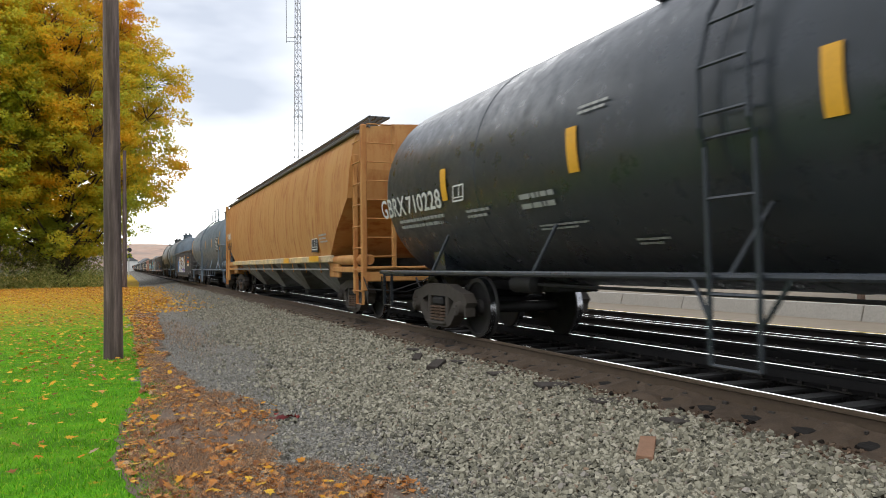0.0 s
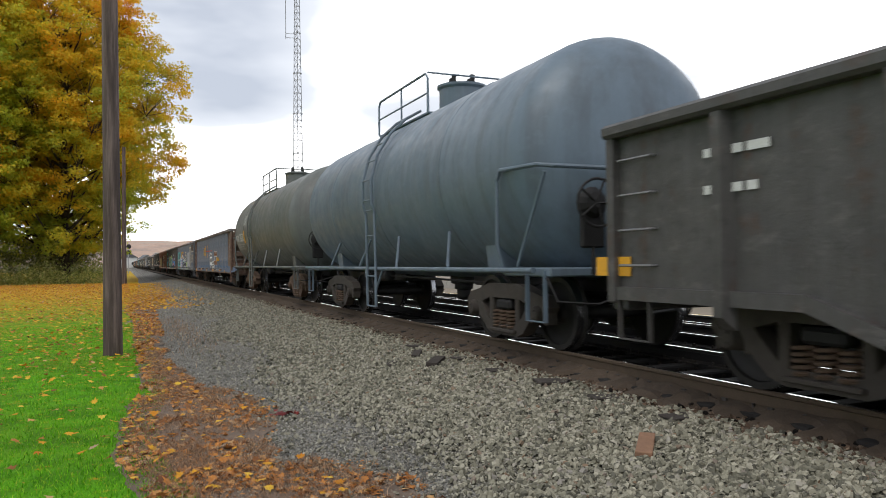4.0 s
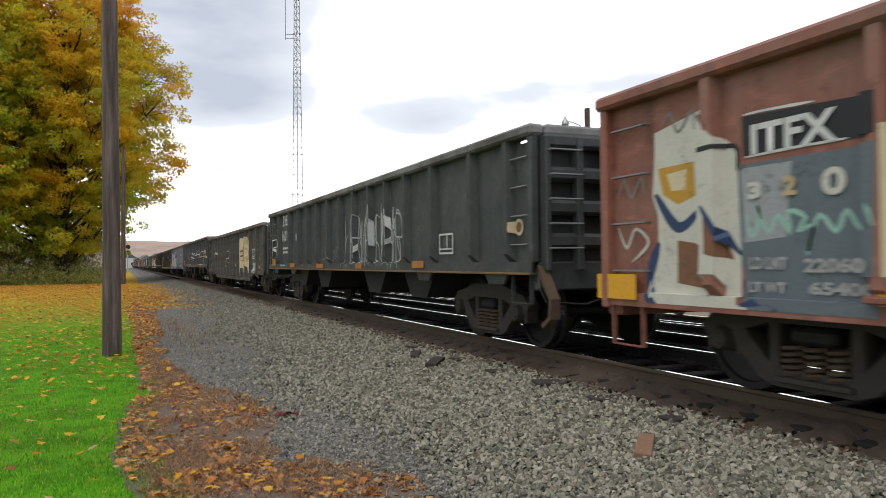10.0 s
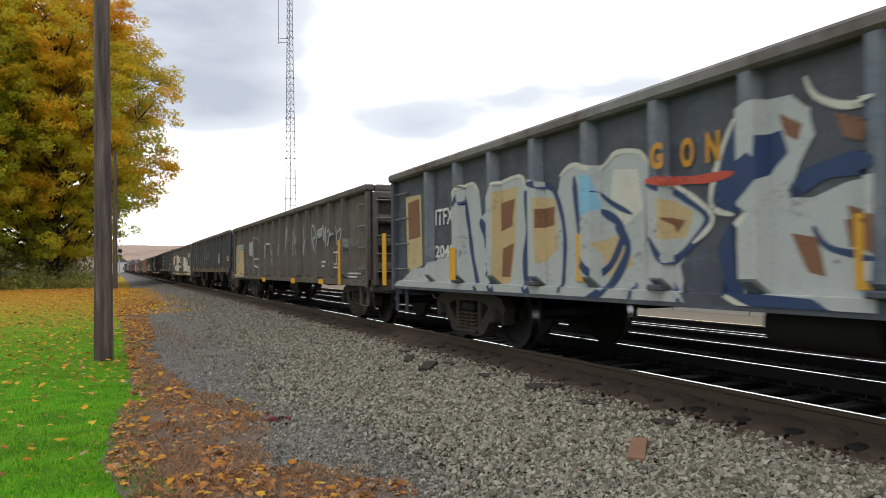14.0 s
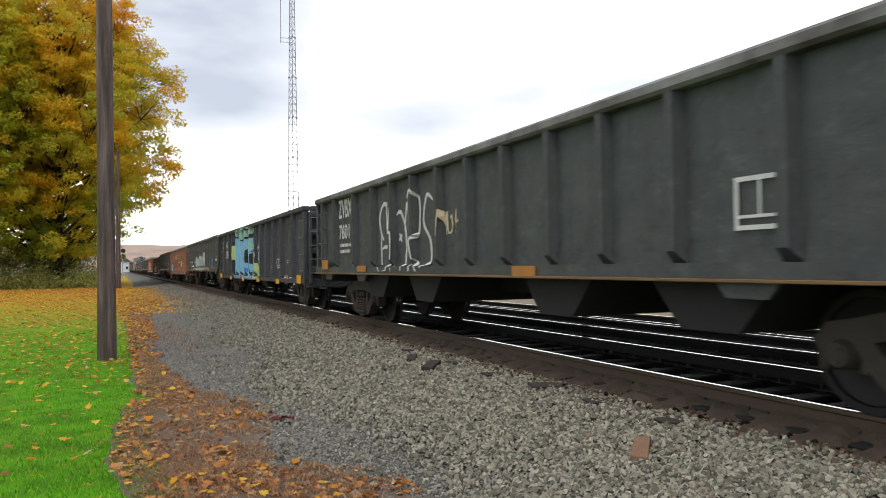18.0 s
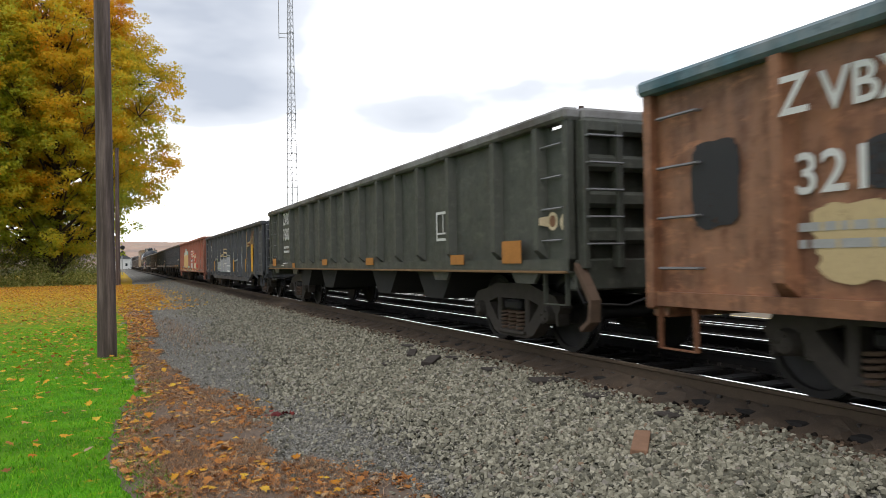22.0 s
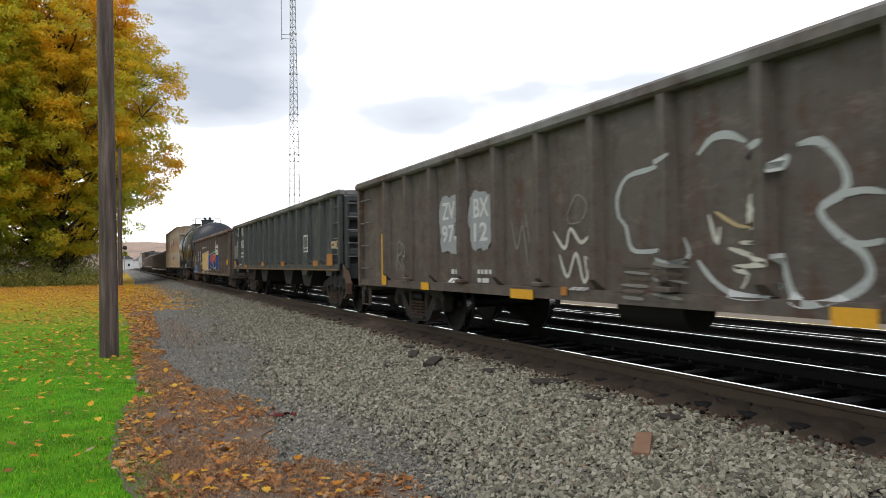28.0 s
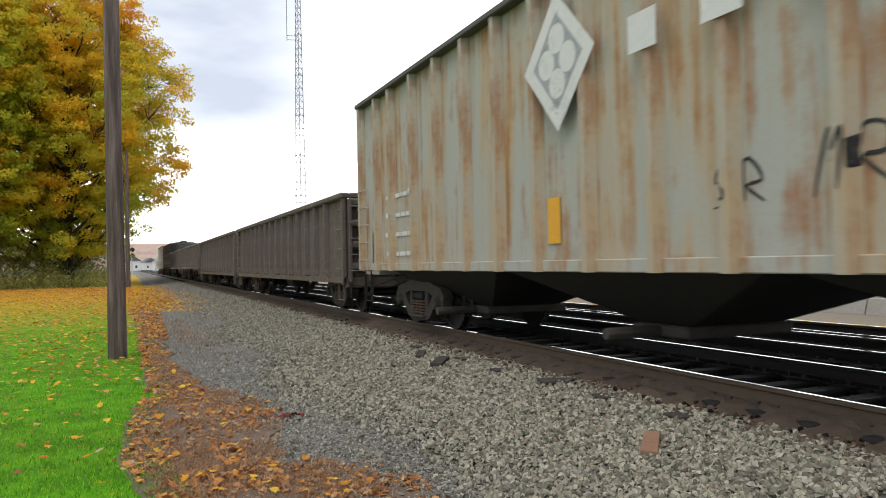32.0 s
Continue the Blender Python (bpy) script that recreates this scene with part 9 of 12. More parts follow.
plate(c, 7.23, 0.58, 0.73, 0.12, M_REFLECT)
plate(c, 5.02, 0.61, 0.77, 0.11, M_REFLECT)
plate(c, 2.84, 0.52, 0.82, 0.11, M_REFLECT)
plate(c, -0.07, 0.58, 0.76, 0.23, M_REFLECT)
plate(c, 5.30, 0.52, 0.77, 0.12, M_REFLECT)
plate(c, 3.09, 0.51, 0.81, 0.12, M_REFLECT)

c, g = canvas(10)
words(c, 'ZVBX', 1.72, 2.20, 0.94, 0.30, M_STENCIL, 0.02)
words(c, '16013', 1.67, 1.76, 0.93, 0.31, M_STENCIL, 0.02)
print_lines(c, 1.76, 1.36, 0.86, 0.23, 2, M_STENCIL)
print_lines(c, 1.82, 1.03, 0.69, 0.06, 1, M_STENCIL)
g.scrawl(0.54, 1.30, 0.82, 0.60, 3, 'white', 0.03, 101)
g.scrawl(8.11, 1.06, 3.79, 1.06, 8, 'silver', 0.03, 102)
g.scrawl(9.18, 1.09, 2.61, 0.89, 7, 'white', 0.02, 103)
test_box(c, 13.43, 1.23, 0.50, 0.30, False)
g.scrawl(6.33, 1.17, 1.60, 0.28, 4, 'faint', 0.03, 104)
plate(c, 0.61, 0.48, 1.06, 0.21, M_REFLECT_OLD)
plate(c, 3.22, 0.55, 1.02, 0.11, M_REFLECT_OLD)
plate(c, 12.56, 0.47, 1.03, 0.11, M_REFLECT_OLD)
plate(c, 6.21, 0.66, 1.01, 0.10, M_REFLECT_OLD)
plate(c, 9.43, 0.40, 1.01, 0.09, M_REFLECT_OLD)
g.disc(3.98, 1.81, 0.09, 'white')

c, g = canvas(11)
g.area([(0.37, 1.58), (0.61, 1.82), (0.94, 1.86), (1.29, 1.74), (1.43, 1.53), (1.23, 1.30), (0.92, 1.25), (0.54, 1.38)], 'rustred')
g.area([(2.88, 1.48), (3.09, 1.73), (3.38, 1.77), (3.69, 1.65), (3.81, 1.44), (3.63, 1.20), (3.36, 1.15), (3.03, 1.28)], 'rustred')
g.area([(5.20, 1.20), (5.35, 1.33), (5.56, 1.35), (5.79, 1.29), (5.88, 1.19), (5.75, 1.07), (5.56, 1.04), (5.31, 1.10)], 'rustred')
g.area([(5.53, 1.76), (5.57, 1.71), (5.58, 1.38), (5.50, 1.38), (5.50, 1.72)], 'brown')
g.line([(0.43, 1.76), (0.53, 1.86), (0.68, 1.81), (0.58, 1.32)], 0.035, 'bone')
g.line([(0.78, 1.52), (1.01, 1.58), (1.15, 1.71), (1.22, 1.47), (1.07, 1.44)], 0.035, 'bone')
g.line([(1.22, 1.64), (1.40, 1.60), (1.35, 1.47), (1.21, 1.37), (1.42, 1.36)], 0.035, 'bone')
g.line([(2.98, 1.75), (3.11, 1.36), (3.15, 1.31)], 0.035, 'bone')
g.line([(3.12, 1.63), (3.29, 1.59), (3.20, 1.49), (3.41, 1.35), (3.28, 1.25)], 0.035, 'bone')
g.line([(3.34, 1.75), (3.66, 1.68)], 0.035, 'bone')
g.line([(3.45, 1.45), (3.57, 1.35), (3.69, 1.24), (3.76, 1.17), (3.53, 1.14)], 0.035, 'bone')
g.line([(3.57, 1.40), (3.73, 1.44)], 0.035, 'bone')
g.line([(3.10, 1.18), (3.28, 1.17)], 0.035, 'bone')
g.line([(3.19, 1.23), (3.25, 1.04)], 0.035, 'bone')
g.line([(5.25, 1.32), (5.37, 1.33), (5.46, 1.27), (5.32, 1.20), (5.41, 1.12), (5.27, 1.16)], 0.035, 'bone')
g.line([(5.50, 1.31), (5.62, 1.19), (5.54, 1.12), (5.41, 1.20)], 0.035, 'bone')
g.line([(5.67, 1.30), (5.78, 1.31), (5.82, 1.22), (5.70, 1.19), (5.62, 1.27)], 0.035, 'bone')
g.line([(5.32, 1.09), (5.45, 1.05), (5.66, 1.07)], 0.035, 'bone')
g.line([(5.66, 0.99), (5.78, 1.00), (5.70, 0.92), (5.77, 0.91)], 0.035, 'bone')
g.line([(5.61, 1.40), (5.75, 1.35), (5.93, 1.32)], 0.035, 'bone')
g.line([(5.53, 1.76), (5.54, 1.64)], 0.035, 'bone')
g.line([(3.29, 1.52), (3.50, 1.45), (3.65, 1.29)], 0.03, 'gold')
g.line([(3.54, 1.81), (3.55, 1.68)], 0.03, 'gold')
g.line([(3.16, 1.55), (3.33, 1.41)], 0.03, 'gold')
g.line([(5.27, 1.26), (5.41, 1.16), (5.58, 1.14)], 0.03, 'gold')
g.line([(5.53, 1.61), (5.54, 1.46)], 0.03, 'gold')
g.line([(5.45, 1.24), (5.66, 1.14)], 0.03, 'gold')
g.line([(4.57, 0.67), (4.60, 0.64)], 0.16, 'bone')
g.area([(1.82, 2.15), (2.59, 2.14), (2.59, 1.86), (1.81, 1.88)], 'white')
words(c, 'CLVX', 1.86, 1.91, 0.72, 0.17, M_BLACK, 0.012)
words(c, '2009', 1.85, 1.51, 0.72, 0.18, M_STENCIL, 0.012)
print_lines(c, 2.13, 1.02, 0.66, 0.39, 3, M_STENCIL_DIM)
g.patch(11.37, 12.35, 0.99, 2.16, 'cream', 112, 0.1)
g.patch(12.63, 13.75, 0.76, 2.02, 'cream', 113, 0.1)
g.patch(11.65, 12.43, 0.65, 1.05, 'silver', 114, 0.1)
g.bubble(11.43, 1.21, 2.30, 0.85, 3, ['brown', 'tan'], 'cream', None, 115, 0.5)
g.patch(13.97, 14.67, 0.77, 1.16, 'cream', 116, 0.1)
g.bubble(13.97, 0.77, 0.70, 0.37, 2, ['silver'], 'black', None, 117, 0.55)
test_box(c, 13.93, 1.31, 0.58, 0.35, False)
g.scrawl(13.90, 1.76, 0.66, 0.15, 4, 'brown', 0.06, 118)
g.scrawl(10.57, 0.98, 0.61, 0.72, 3, 'cream', 0.04, 119)
g.scrawl(11.10, 0.64, 1.33, 0.65, 3, 'cream', 0.05, 120)
g.scrawl(15.36, 1.25, 0.24, 0.10, 3, 'faint', 0.05, 121)
g.scrawl(7.21, 1.04, 0.61, 0.75, 2, 'cream', 0.03, 122)
g.disc(7.03, 0.59, 0.08, 'white')
plate(c, 15.02, 0.57, 0.96, 0.10, M_REFLECT)
plate(c, 11.73, 0.55, 0.99, 0.11, M_REFLECT)
plate(c, 9.48, 0.51, 1.03, 0.10, M_REFLECT)
plate(c, 6.24, 0.43, 1.01, 0.10, M_REFLECT)
plate(c, 0.48, 0.44, 1.02, 0.13, M_REFLECT)
plate(c, 0.99, 0.35, 1.02, 0.13, M_REFLECT)
plate(c, 4.50, 0.50, 1.00, 0.10, M_REFLECT)

c, g = canvas(12)
words(c, 'ZVBX', 1.75, 2.18, 0.96, 0.35, M_STENCIL, 0.02)
words(c, '76092', 1.71, 1.75, 1.05, 0.31, M_STENCIL, 0.02)
print_lines(c, 1.83, 1.33, 0.94, 0.22, 2, M_STENCIL)
g.scrawl(2.16, 1.00, 0.69, 0.31, 4, 'cyan', 0.06, 121)
g.scrawl(3.11, 1.00, 1.16, 0.20, 6, 'cyan', 0.05, 122)
g.scrawl(0.64, 1.77, 0.68, 0.40, 3, 'cream', 0.03, 123)
g.scrawl(0.62, 1.20, 0.54, 0.58, 2, 'faint', 0.06, 124)
g.scrawl(3.24, 1.28, 0.80, 0.64, 4, 'faint', 0.07, 125)
g.scrawl(3.44, 1.30, 0.54, 0.36, 4, 'cream', 0.03, 126)
g.bubble(4.38, 1.01, 0.76, 0.98, 2, ['faint', 'brown'], 'cream', None, 127, 0.35)
g.scrawl(5.29, 1.14, 0.29, 0.72, 1, 'cream', 0.05, 128)
g.scrawl(6.09, 1.34, 0.55, 0.52, 2, 'white', 0.032, 129)
g.scrawl(7.10, 1.24, 0.52, 0.64, 2, 'white', 0.032, 130)
g.scrawl(8.21, 1.50, 0.61, 0.37, 3, 'white', 0.032, 131)
g.scrawl(9.17, 1.50, 0.63, 0.36, 3, 'white', 0.032, 132)
g.scrawl(10.20, 1.58, 0.65, 0.30, 3, 'white', 0.032, 133)
g.scrawl(10.58, 1.09, 0.36, 0.29, 2, 'white', 0.032, 134)
g.scrawl(11.16, 1.56, 0.60, 0.42, 3, 'white', 0.032, 135)
g.scrawl(11.32, 1.12, 0.53, 0.41, 2, 'white', 0.032, 136)
g.scrawl(12.23, 1.55, 0.61, 0.36, 4, 'white', 0.032, 137)
g.scrawl(12.46, 1.06, 0.81, 0.45, 1, 'white', 0.032, 138)
g.scrawl(13.36, 1.59, 1.06, 0.43, 5, 'white', 0.032, 139)
g.scrawl(14.83, 1.50, 0.45, 0.48, 4, 'tan', 0.05, 140)
test_box(c, 13.41, 1.20, 0.48, 0.29, False)
print_lines(c, 13.95, 1.02, 0.53, 0.38, 3, M_STENCIL)
plate(c, 12.56, 0.51, 1.00, 0.11, M_REFLECT_OLD)
plate(c, 9.44, 0.42, 0.98, 0.10, M_REFLECT_OLD)
plate(c, 6.30, 0.46, 0.97, 0.11, M_REFLECT_OLD)
plate(c, 0.75, 0.40, 1.05, 0.18, M_REFLECT_OLD)
g.disc(0.18, 1.36, 0.06, 'cream')

c, g = canvas(13)
g.area([(-0.31, 0.66), (0.88, 1.13), (1.40, 1.06), (2.08, 1.37), (2.26, 1.05), (2.43, 1.67), (2.51, 2.09), (2.92, 2.20), (3.13, 2.07), (3.19, 1.74), (3.41, 1.84), (3.63, 2.11), (4.19, 2.15), (4.34, 2.02), (4.47, 2.09), (4.75, 2.02), (4.98, 1.86), (5.05, 2.06), (5.29, 2.14), (5.73, 2.06), (6.00, 2.16), (6.33, 2.12), (6.49, 1.96), (6.53, 1.83), (6.83, 1.75), (7.22, 1.48), (7.00, 1.28), (6.84, 1.10), (6.93, 0.78), (6.84, 0.61), (6.44, 0.57), (6.04, 0.59), (5.50, 0.58), (3.88, 0.61), (2.25, 0.67), (-0.03, 0.65)], 'silver')
g.area([(3.66, 2.02), (4.13, 2.04), (4.09, 1.45), (3.95, 0.92), (3.66, 0.88)], 'tan')
g.area([(4.62, 1.86), (4.96, 1.82), (4.98, 1.29), (4.66, 1.11)], 'tan')
g.area([(0.48, 2.23), (1.14, 2.22), (1.18, 1.13), (0.55, 1.04)], 'tan')
g.area([(6.69, 1.68), (7.01, 1.54), (6.92, 1.33), (6.68, 1.32)], 'tan')
g.area([(5.71, 1.33), (6.15, 1.42), (6.22, 1.11), (5.88, 0.95)], 'tan')
g.area([(3.71, 1.87), (4.07, 1.90), (3.99, 1.58), (3.73, 1.53)], 'brown')
g.area([(3.75, 1.32), (4.03, 1.38), (3.94, 0.98), (3.72, 0.98)], 'brown')
g.area([(4.68, 1.73), (4.93, 1.74), (4.90, 1.54), (4.69, 1.52)], 'brown')
g.area([(0.58, 2.13), (1.07, 2.16), (1.10, 1.57), (0.62, 1.54)], 'brown')
g.area([(6.72, 1.51), (6.92, 1.47), (6.82, 1.37)], 'brown')
g.area([(5.44, 2.01), (5.73, 1.98), (5.76, 1.65), (5.53, 1.59)], 'skyblue')
g.area([(5.95, 2.01), (6.31, 1.97), (6.39, 1.61), (6.11, 1.47), (5.90, 1.70)], 'bone')
g.line([(2.51, 1.93), (2.69, 2.02), (2.82, 1.65), (2.94, 1.20), (3.13, 0.74)], 0.1, 'navy')
g.line([(3.15, 1.70), (3.34, 1.48), (3.42, 1.12), (3.59, 0.65)], 0.17, 'navy')
g.line([(4.31, 1.97), (4.38, 1.56), (4.29, 1.05), (4.48, 0.70)], 0.13, 'navy')
g.line([(4.50, 2.02), (4.86, 1.95), (5.04, 1.71), (5.12, 1.35), (5.06, 0.82)], 0.07, 'navy')
g.line([(5.30, 2.02), (5.35, 1.63), (5.48, 1.22), (5.70, 1.04), (5.94, 1.15), (6.08, 1.45), (5.74, 1.64)], 0.08, 'navy')
g.line([(5.98, 1.48), (6.16, 1.26), (5.93, 0.95), (5.62, 0.77), (5.23, 0.68)], 0.1, 'navy')
g.line([(6.28, 0.95), (6.21, 0.64), (6.38, 0.59), (6.73, 0.62), (6.88, 0.78), (6.76, 0.96)], 0.05, 'navy')
g.line([(6.55, 1.81), (6.86, 1.69), (7.16, 1.48), (6.99, 1.28), (6.75, 1.15), (6.57, 1.35)], 0.07, 'navy')
g.line([(5.72, 1.82), (5.94, 1.69), (6.23, 1.57)], 0.05, 'navy')
g.line([(3.63, 2.11), (4.19, 2.15), (4.34, 1.98)], 0.045, 'bone')
g.line([(5.03, 2.05), (5.29, 2.14), (5.75, 2.05), (6.00, 2.16), (6.33, 2.12), (6.49, 1.96)], 0.045, 'bone')
g.line([(2.43, 1.67), (2.51, 2.09), (2.92, 2.20), (3.13, 2.07)], 0.045, 'bone')
g.line([(6.55, 1.83), (6.84, 1.75), (7.22, 1.48), (7.00, 1.28)], 0.045, 'bone')
g.line([(6.55, 1.84), (6.52, 1.35), (6.56, 0.86)], 0.045, 'bone')
g.area([(6.81, 0.80), (7.43, 0.78), (7.61, 0.54), (6.88, 0.57)], 'steelblue')
g.area([(7.34, 1.91), (7.46, 2.21), (7.68, 2.29), (7.98, 2.28), (8.12, 2.16), (8.16, 1.97), (8.02, 1.76), (7.96, 1.57), (8.14, 1.55), (8.40, 1.63), (8.66, 1.65), (8.63, 0.55), (8.37, 0.58), (8.03, 0.73), (7.59, 0.84), (7.50, 1.10), (7.51, 1.39), (7.67, 1.48), (7.39, 1.66)], 'silver')
g.area([(7.22, 1.59), (7.31, 1.92), (7.46, 2.20), (7.57, 2.16), (7.54, 1.85), (7.68, 1.92), (7.83, 1.78), (7.62, 1.60), (7.45, 1.48), (7.42, 1.18), (7.50, 0.97), (7.76, 0.89), (8.18, 0.87), (8.46, 0.70), (8.55, 0.53), (8.12, 0.62), (7.59, 0.79), (7.37, 0.87), (7.26, 1.23), (7.43, 1.46)], 'navy')
g.area([(7.75, 2.03), (7.90, 2.05), (7.95, 1.88), (7.82, 1.78), (7.73, 1.85)], 'navy')
g.line([(7.96, 1.59), (8.15, 1.70), (8.40, 1.74), (8.66, 1.73)], 0.14, 'navy')
g.line([(8.14, 1.36), (8.26, 1.21), (8.65, 1.13)], 0.05, 'navy')
g.area([(7.88, 2.17), (8.07, 2.06), (8.03, 1.95), (7.91, 2.02)], 'brown')
g.area([(7.96, 1.32), (8.18, 1.28), (8.23, 1.02), (8.09, 1.05)], 'brown')
g.area([(8.33, 2.09), (8.56, 2.00), (8.52, 1.87), (8.37, 1.93)], 'brown')
g.area([(8.40, 1.48), (8.65, 1.40), (8.65, 1.16), (8.44, 1.27)], 'brown')
g.line([(7.44, 1.48), (7.21, 1.58), (7.30, 1.92), (7.46, 2.21)], 0.05, 'bone')
g.line([(7.37, 0.88), (7.59, 0.79), (8.12, 0.62), (8.53, 0.53)], 0.05, 'bone')
g.line([(8.10, 2.38), (8.18, 2.23), (8.41, 2.12), (8.67, 2.12)], 0.05, 'bone')
g.line([(7.50, 1.10), (7.50, 1.31), (7.67, 1.48)], 0.05, 'bone')
g.line([(6.55, 1.83), (7.09, 1.79), (7.45, 1.80)], 0.07, 'red')
words(c, 'G', 6.63, 1.91, 0.16, 0.23, M_ORANGE, 0.03)
words(c, 'O', 6.88, 1.90, 0.16, 0.25, M_ORANGE, 0.03)
words(c, 'N', 7.17, 1.91, 0.15, 0.24, M_ORANGE, 0.03)
words(c, 'ITFX', 1.73, 1.71, 0.64, 0.23, M_STENCIL, 0.012)
words(c, '2048', 1.71, 1.24, 0.67, 0.18, M_STENCIL, 0.012)
g.area([(8.38, 1.39), (8.57, 1.38), (8.55, 1.21), (8.41, 1.21)], 'brown')
g.scrawl(12.90, 1.24, 0.44, 0.61, 3, 'cream', 0.05, 133)
g.bubble(13.68, 1.52, 0.94, 0.69, 2, ['brown'], 'cream', None, 134, 0.5)
g.scrawl(13.80, 0.77, 0.87, 0.35, 4, 'silver', 0.04, 135)
g.patch(14.93, 15.79, 1.24, 2.22, 'tan', 136, 0.06)
g.scrawl(14.96, 1.28, 0.80, 0.85, 5, 'brown', 0.1, 137)
g.scrawl(15.02, 1.24, 0.74, 0.59, 4, 'cream', 0.04, 138)
g.line([(15.04, 1.07), (15.19, 0.85), (15.58, 0.76), (15.80, 0.99), (15.75, 1.19)], 0.05, 'silver')
test_box(c, 13.88, 1.18, 0.67, 0.25, True)
plate(c, 15.73, 0.21, 0.98, 0.91, M_REFLECT)
plate(c, 13.33, 0.20, 0.86, 0.58, M_REFLECT)
plate(c, 11.47, 0.18, 1.00, 0.38, M_REFLECT)
plate(c, 8.45, 0.20, 0.94, 0.48, M_REFLECT)
plate(c, 16.50, 0.11, 0.98, 0.45, M_REFLECT)
plate(c, 5.34, 0.13, 0.95, 0.48, M_REFLECT)
plate(c, 2.45, 0.19, 0.93, 0.43, M_REFLECT)
plate(c, -0.48, 0.20, 0.80, 0.89, M_REFLECT)

c, g = canvas(14)
g.scrawl(3.64, 0.82, 1.65, 1.34, 2, 'silver', 0.04, 141)
g.scrawl(5.89, 1.30, 1.42, 0.56, 2, 'silver', 0.05, 142)
g.scrawl(7.68, 1.48, 1.00, 0.39, 1, 'silver', 0.05, 143)
g.scrawl(9.09, 1.50, 0.43, 0.76, 1, 'silver', 0.06, 144)
g.scrawl(9.97, 1.47, 0.51, 0.62, 1, 'silver', 0.05, 145)
g.scrawl(11.06, 1.48, 0.52, 0.63, 1, 'silver', 0.06, 146)
g.scrawl(12.07, 1.48, 0.45, 0.64, 1, 'silver', 0.06, 147)
g.scrawl(12.93, 1.54, 0.53, 0.51, 1, 'silver', 0.06, 148)
g.scrawl(13.74, 1.60, 0.92, 0.43, 2, 'silver', 0.05, 149)
test_box(c, 13.96, 1.10, 0.63, 0.35, False)
g.patch(-0.44, 2.44, 0.77, 1.98, 'tan', 150, 0.1)
g.scrawl(-0.44, 0.78, 3.19, 1.19, 2, 'teal', 0.1, 151)
g.scrawl(15.08, 1.39, 0.65, 0.33, 3, 'faint', 0.03, 152)
print_lines(c, 15.06, 0.88, 0.98, 0.13, 2, M_STENCIL)
plate(c, 14.65, 0.17, 0.76, 0.92, M_REFLECT)
plate(c, 13.03, 0.43, 0.75, 0.11, M_REFLECT)
plate(c, 10.13, 0.49, 0.72, 0.13, M_REFLECT)
plate(c, 5.95, 0.55, 0.70, 0.12, M_REFLECT)
print_lines(c, 13.10, 1.08, 0.34, 0.19, 2, M_STENCIL)

c, g = canvas(15)
words(c, 'ZVBX', 1.92, 2.16, 0.98, 0.37, M_STENCIL, 0.02)
words(c, '16016', 1.91, 1.73, 0.95, 0.34, M_STENCIL, 0.02)
print_lines(c, 1.97, 1.34, 0.92, 0.25, 2, M_STENCIL)
print_lines(c, 2.04, 1.02, 0.40, 0.11, 2, M_STENCIL)
plate(c, 0.81, 0.50, 1.05, 0.20, M_REFLECT_OLD)
g.disc(0.34, 1.39, 0.09, 'cream')
for a_ in (3.3, 6.6, 9.8, 13.6):
    plate(c, a_, 0.42, 1.06, 0.13, M_REFLECT_OLD)
test_box(c, 12.6, 1.35, 0.42, 0.40, False)
g.scrawl(5.2, 1.3, 3.6, 0.8, 5, 'faint', 0.04, 160)

c, g = canvas(16)
g.shape([(2.31, 1.81), (2.61, 2.02), (3.17, 2.10), (3.46, 2.11), (5.04, 1.99), (5.10, 2.10), (5.44, 2.06), (5.98, 2.12), (6.39, 2.14), (6.68, 2.10), (6.88, 1.94), (6.93, 1.69), (6.70, 1.47), (6.86, 1.35), (7.07, 1.18), (7.12, 0.94), (6.98, 0.73), (6.57, 0.69), (6.11, 0.71), (5.41, 0.76), (5.22, 1.06), (3.44, 1.31), (3.13, 1.00), (2.83, 1.32)], 'cream')
g.shape([(3.44, 1.31), (5.23, 1.32), (5.21, 0.80), (4.09, 0.77), (3.71, 1.06)], 'silver')
g.line([(5.10, 2.05), (5.98, 2.12), (6.39, 2.14), (6.68, 2.10), (6.88, 1.94), (6.93, 1.69), (6.70, 1.47), (6.93, 1.33), (7.09, 1.14), (7.11, 0.90), (6.98, 0.73), (6.57, 0.67)], 0.05, 'bone')
g.line([(2.31, 1.81), (2.61, 2.02), (3.17, 2.10)], 0.05, 'bone')
g.line([(5.44, 1.96), (5.48, 1.61), (5.61, 1.26), (5.96, 1.15)], 0.05, 'bone')
g.line([(5.80, 1.78), (6.14, 1.71), (6.17, 1.47)], 0.05, 'bone')
g.line([(7.43, 1.43), (7.81, 1.68), (7.84, 1.88), (7.94, 1.85), (7.91, 1.64), (8.10, 1.60), (8.14, 1.90), (8.30, 1.98)], 0.05, 'bone')
g.line([(7.40, 1.41), (7.53, 1.21), (7.75, 1.24), (7.86, 1.39), (8.06, 1.52), (8.26, 1.50), (8.26, 1.37), (8.05, 1.36), (8.09, 1.20), (8.22, 0.96), (8.40, 0.90)], 0.05, 'bone')
g.line([(8.34, 1.85), (8.59, 1.81), (8.38, 1.70)], 0.05, 'bone')
g.line([(8.59, 1.81), (8.78, 1.92), (9.03, 1.87), (9.22, 1.66), (9.23, 1.43), (9.08, 1.32), (8.84, 1.31), (8.65, 1.41), (8.41, 1.34), (8.61, 1.19), (8.42, 1.15)], 0.05, 'bone')
g.line([(9.06, 1.77), (9.21, 1.91)], 0.05, 'bone')
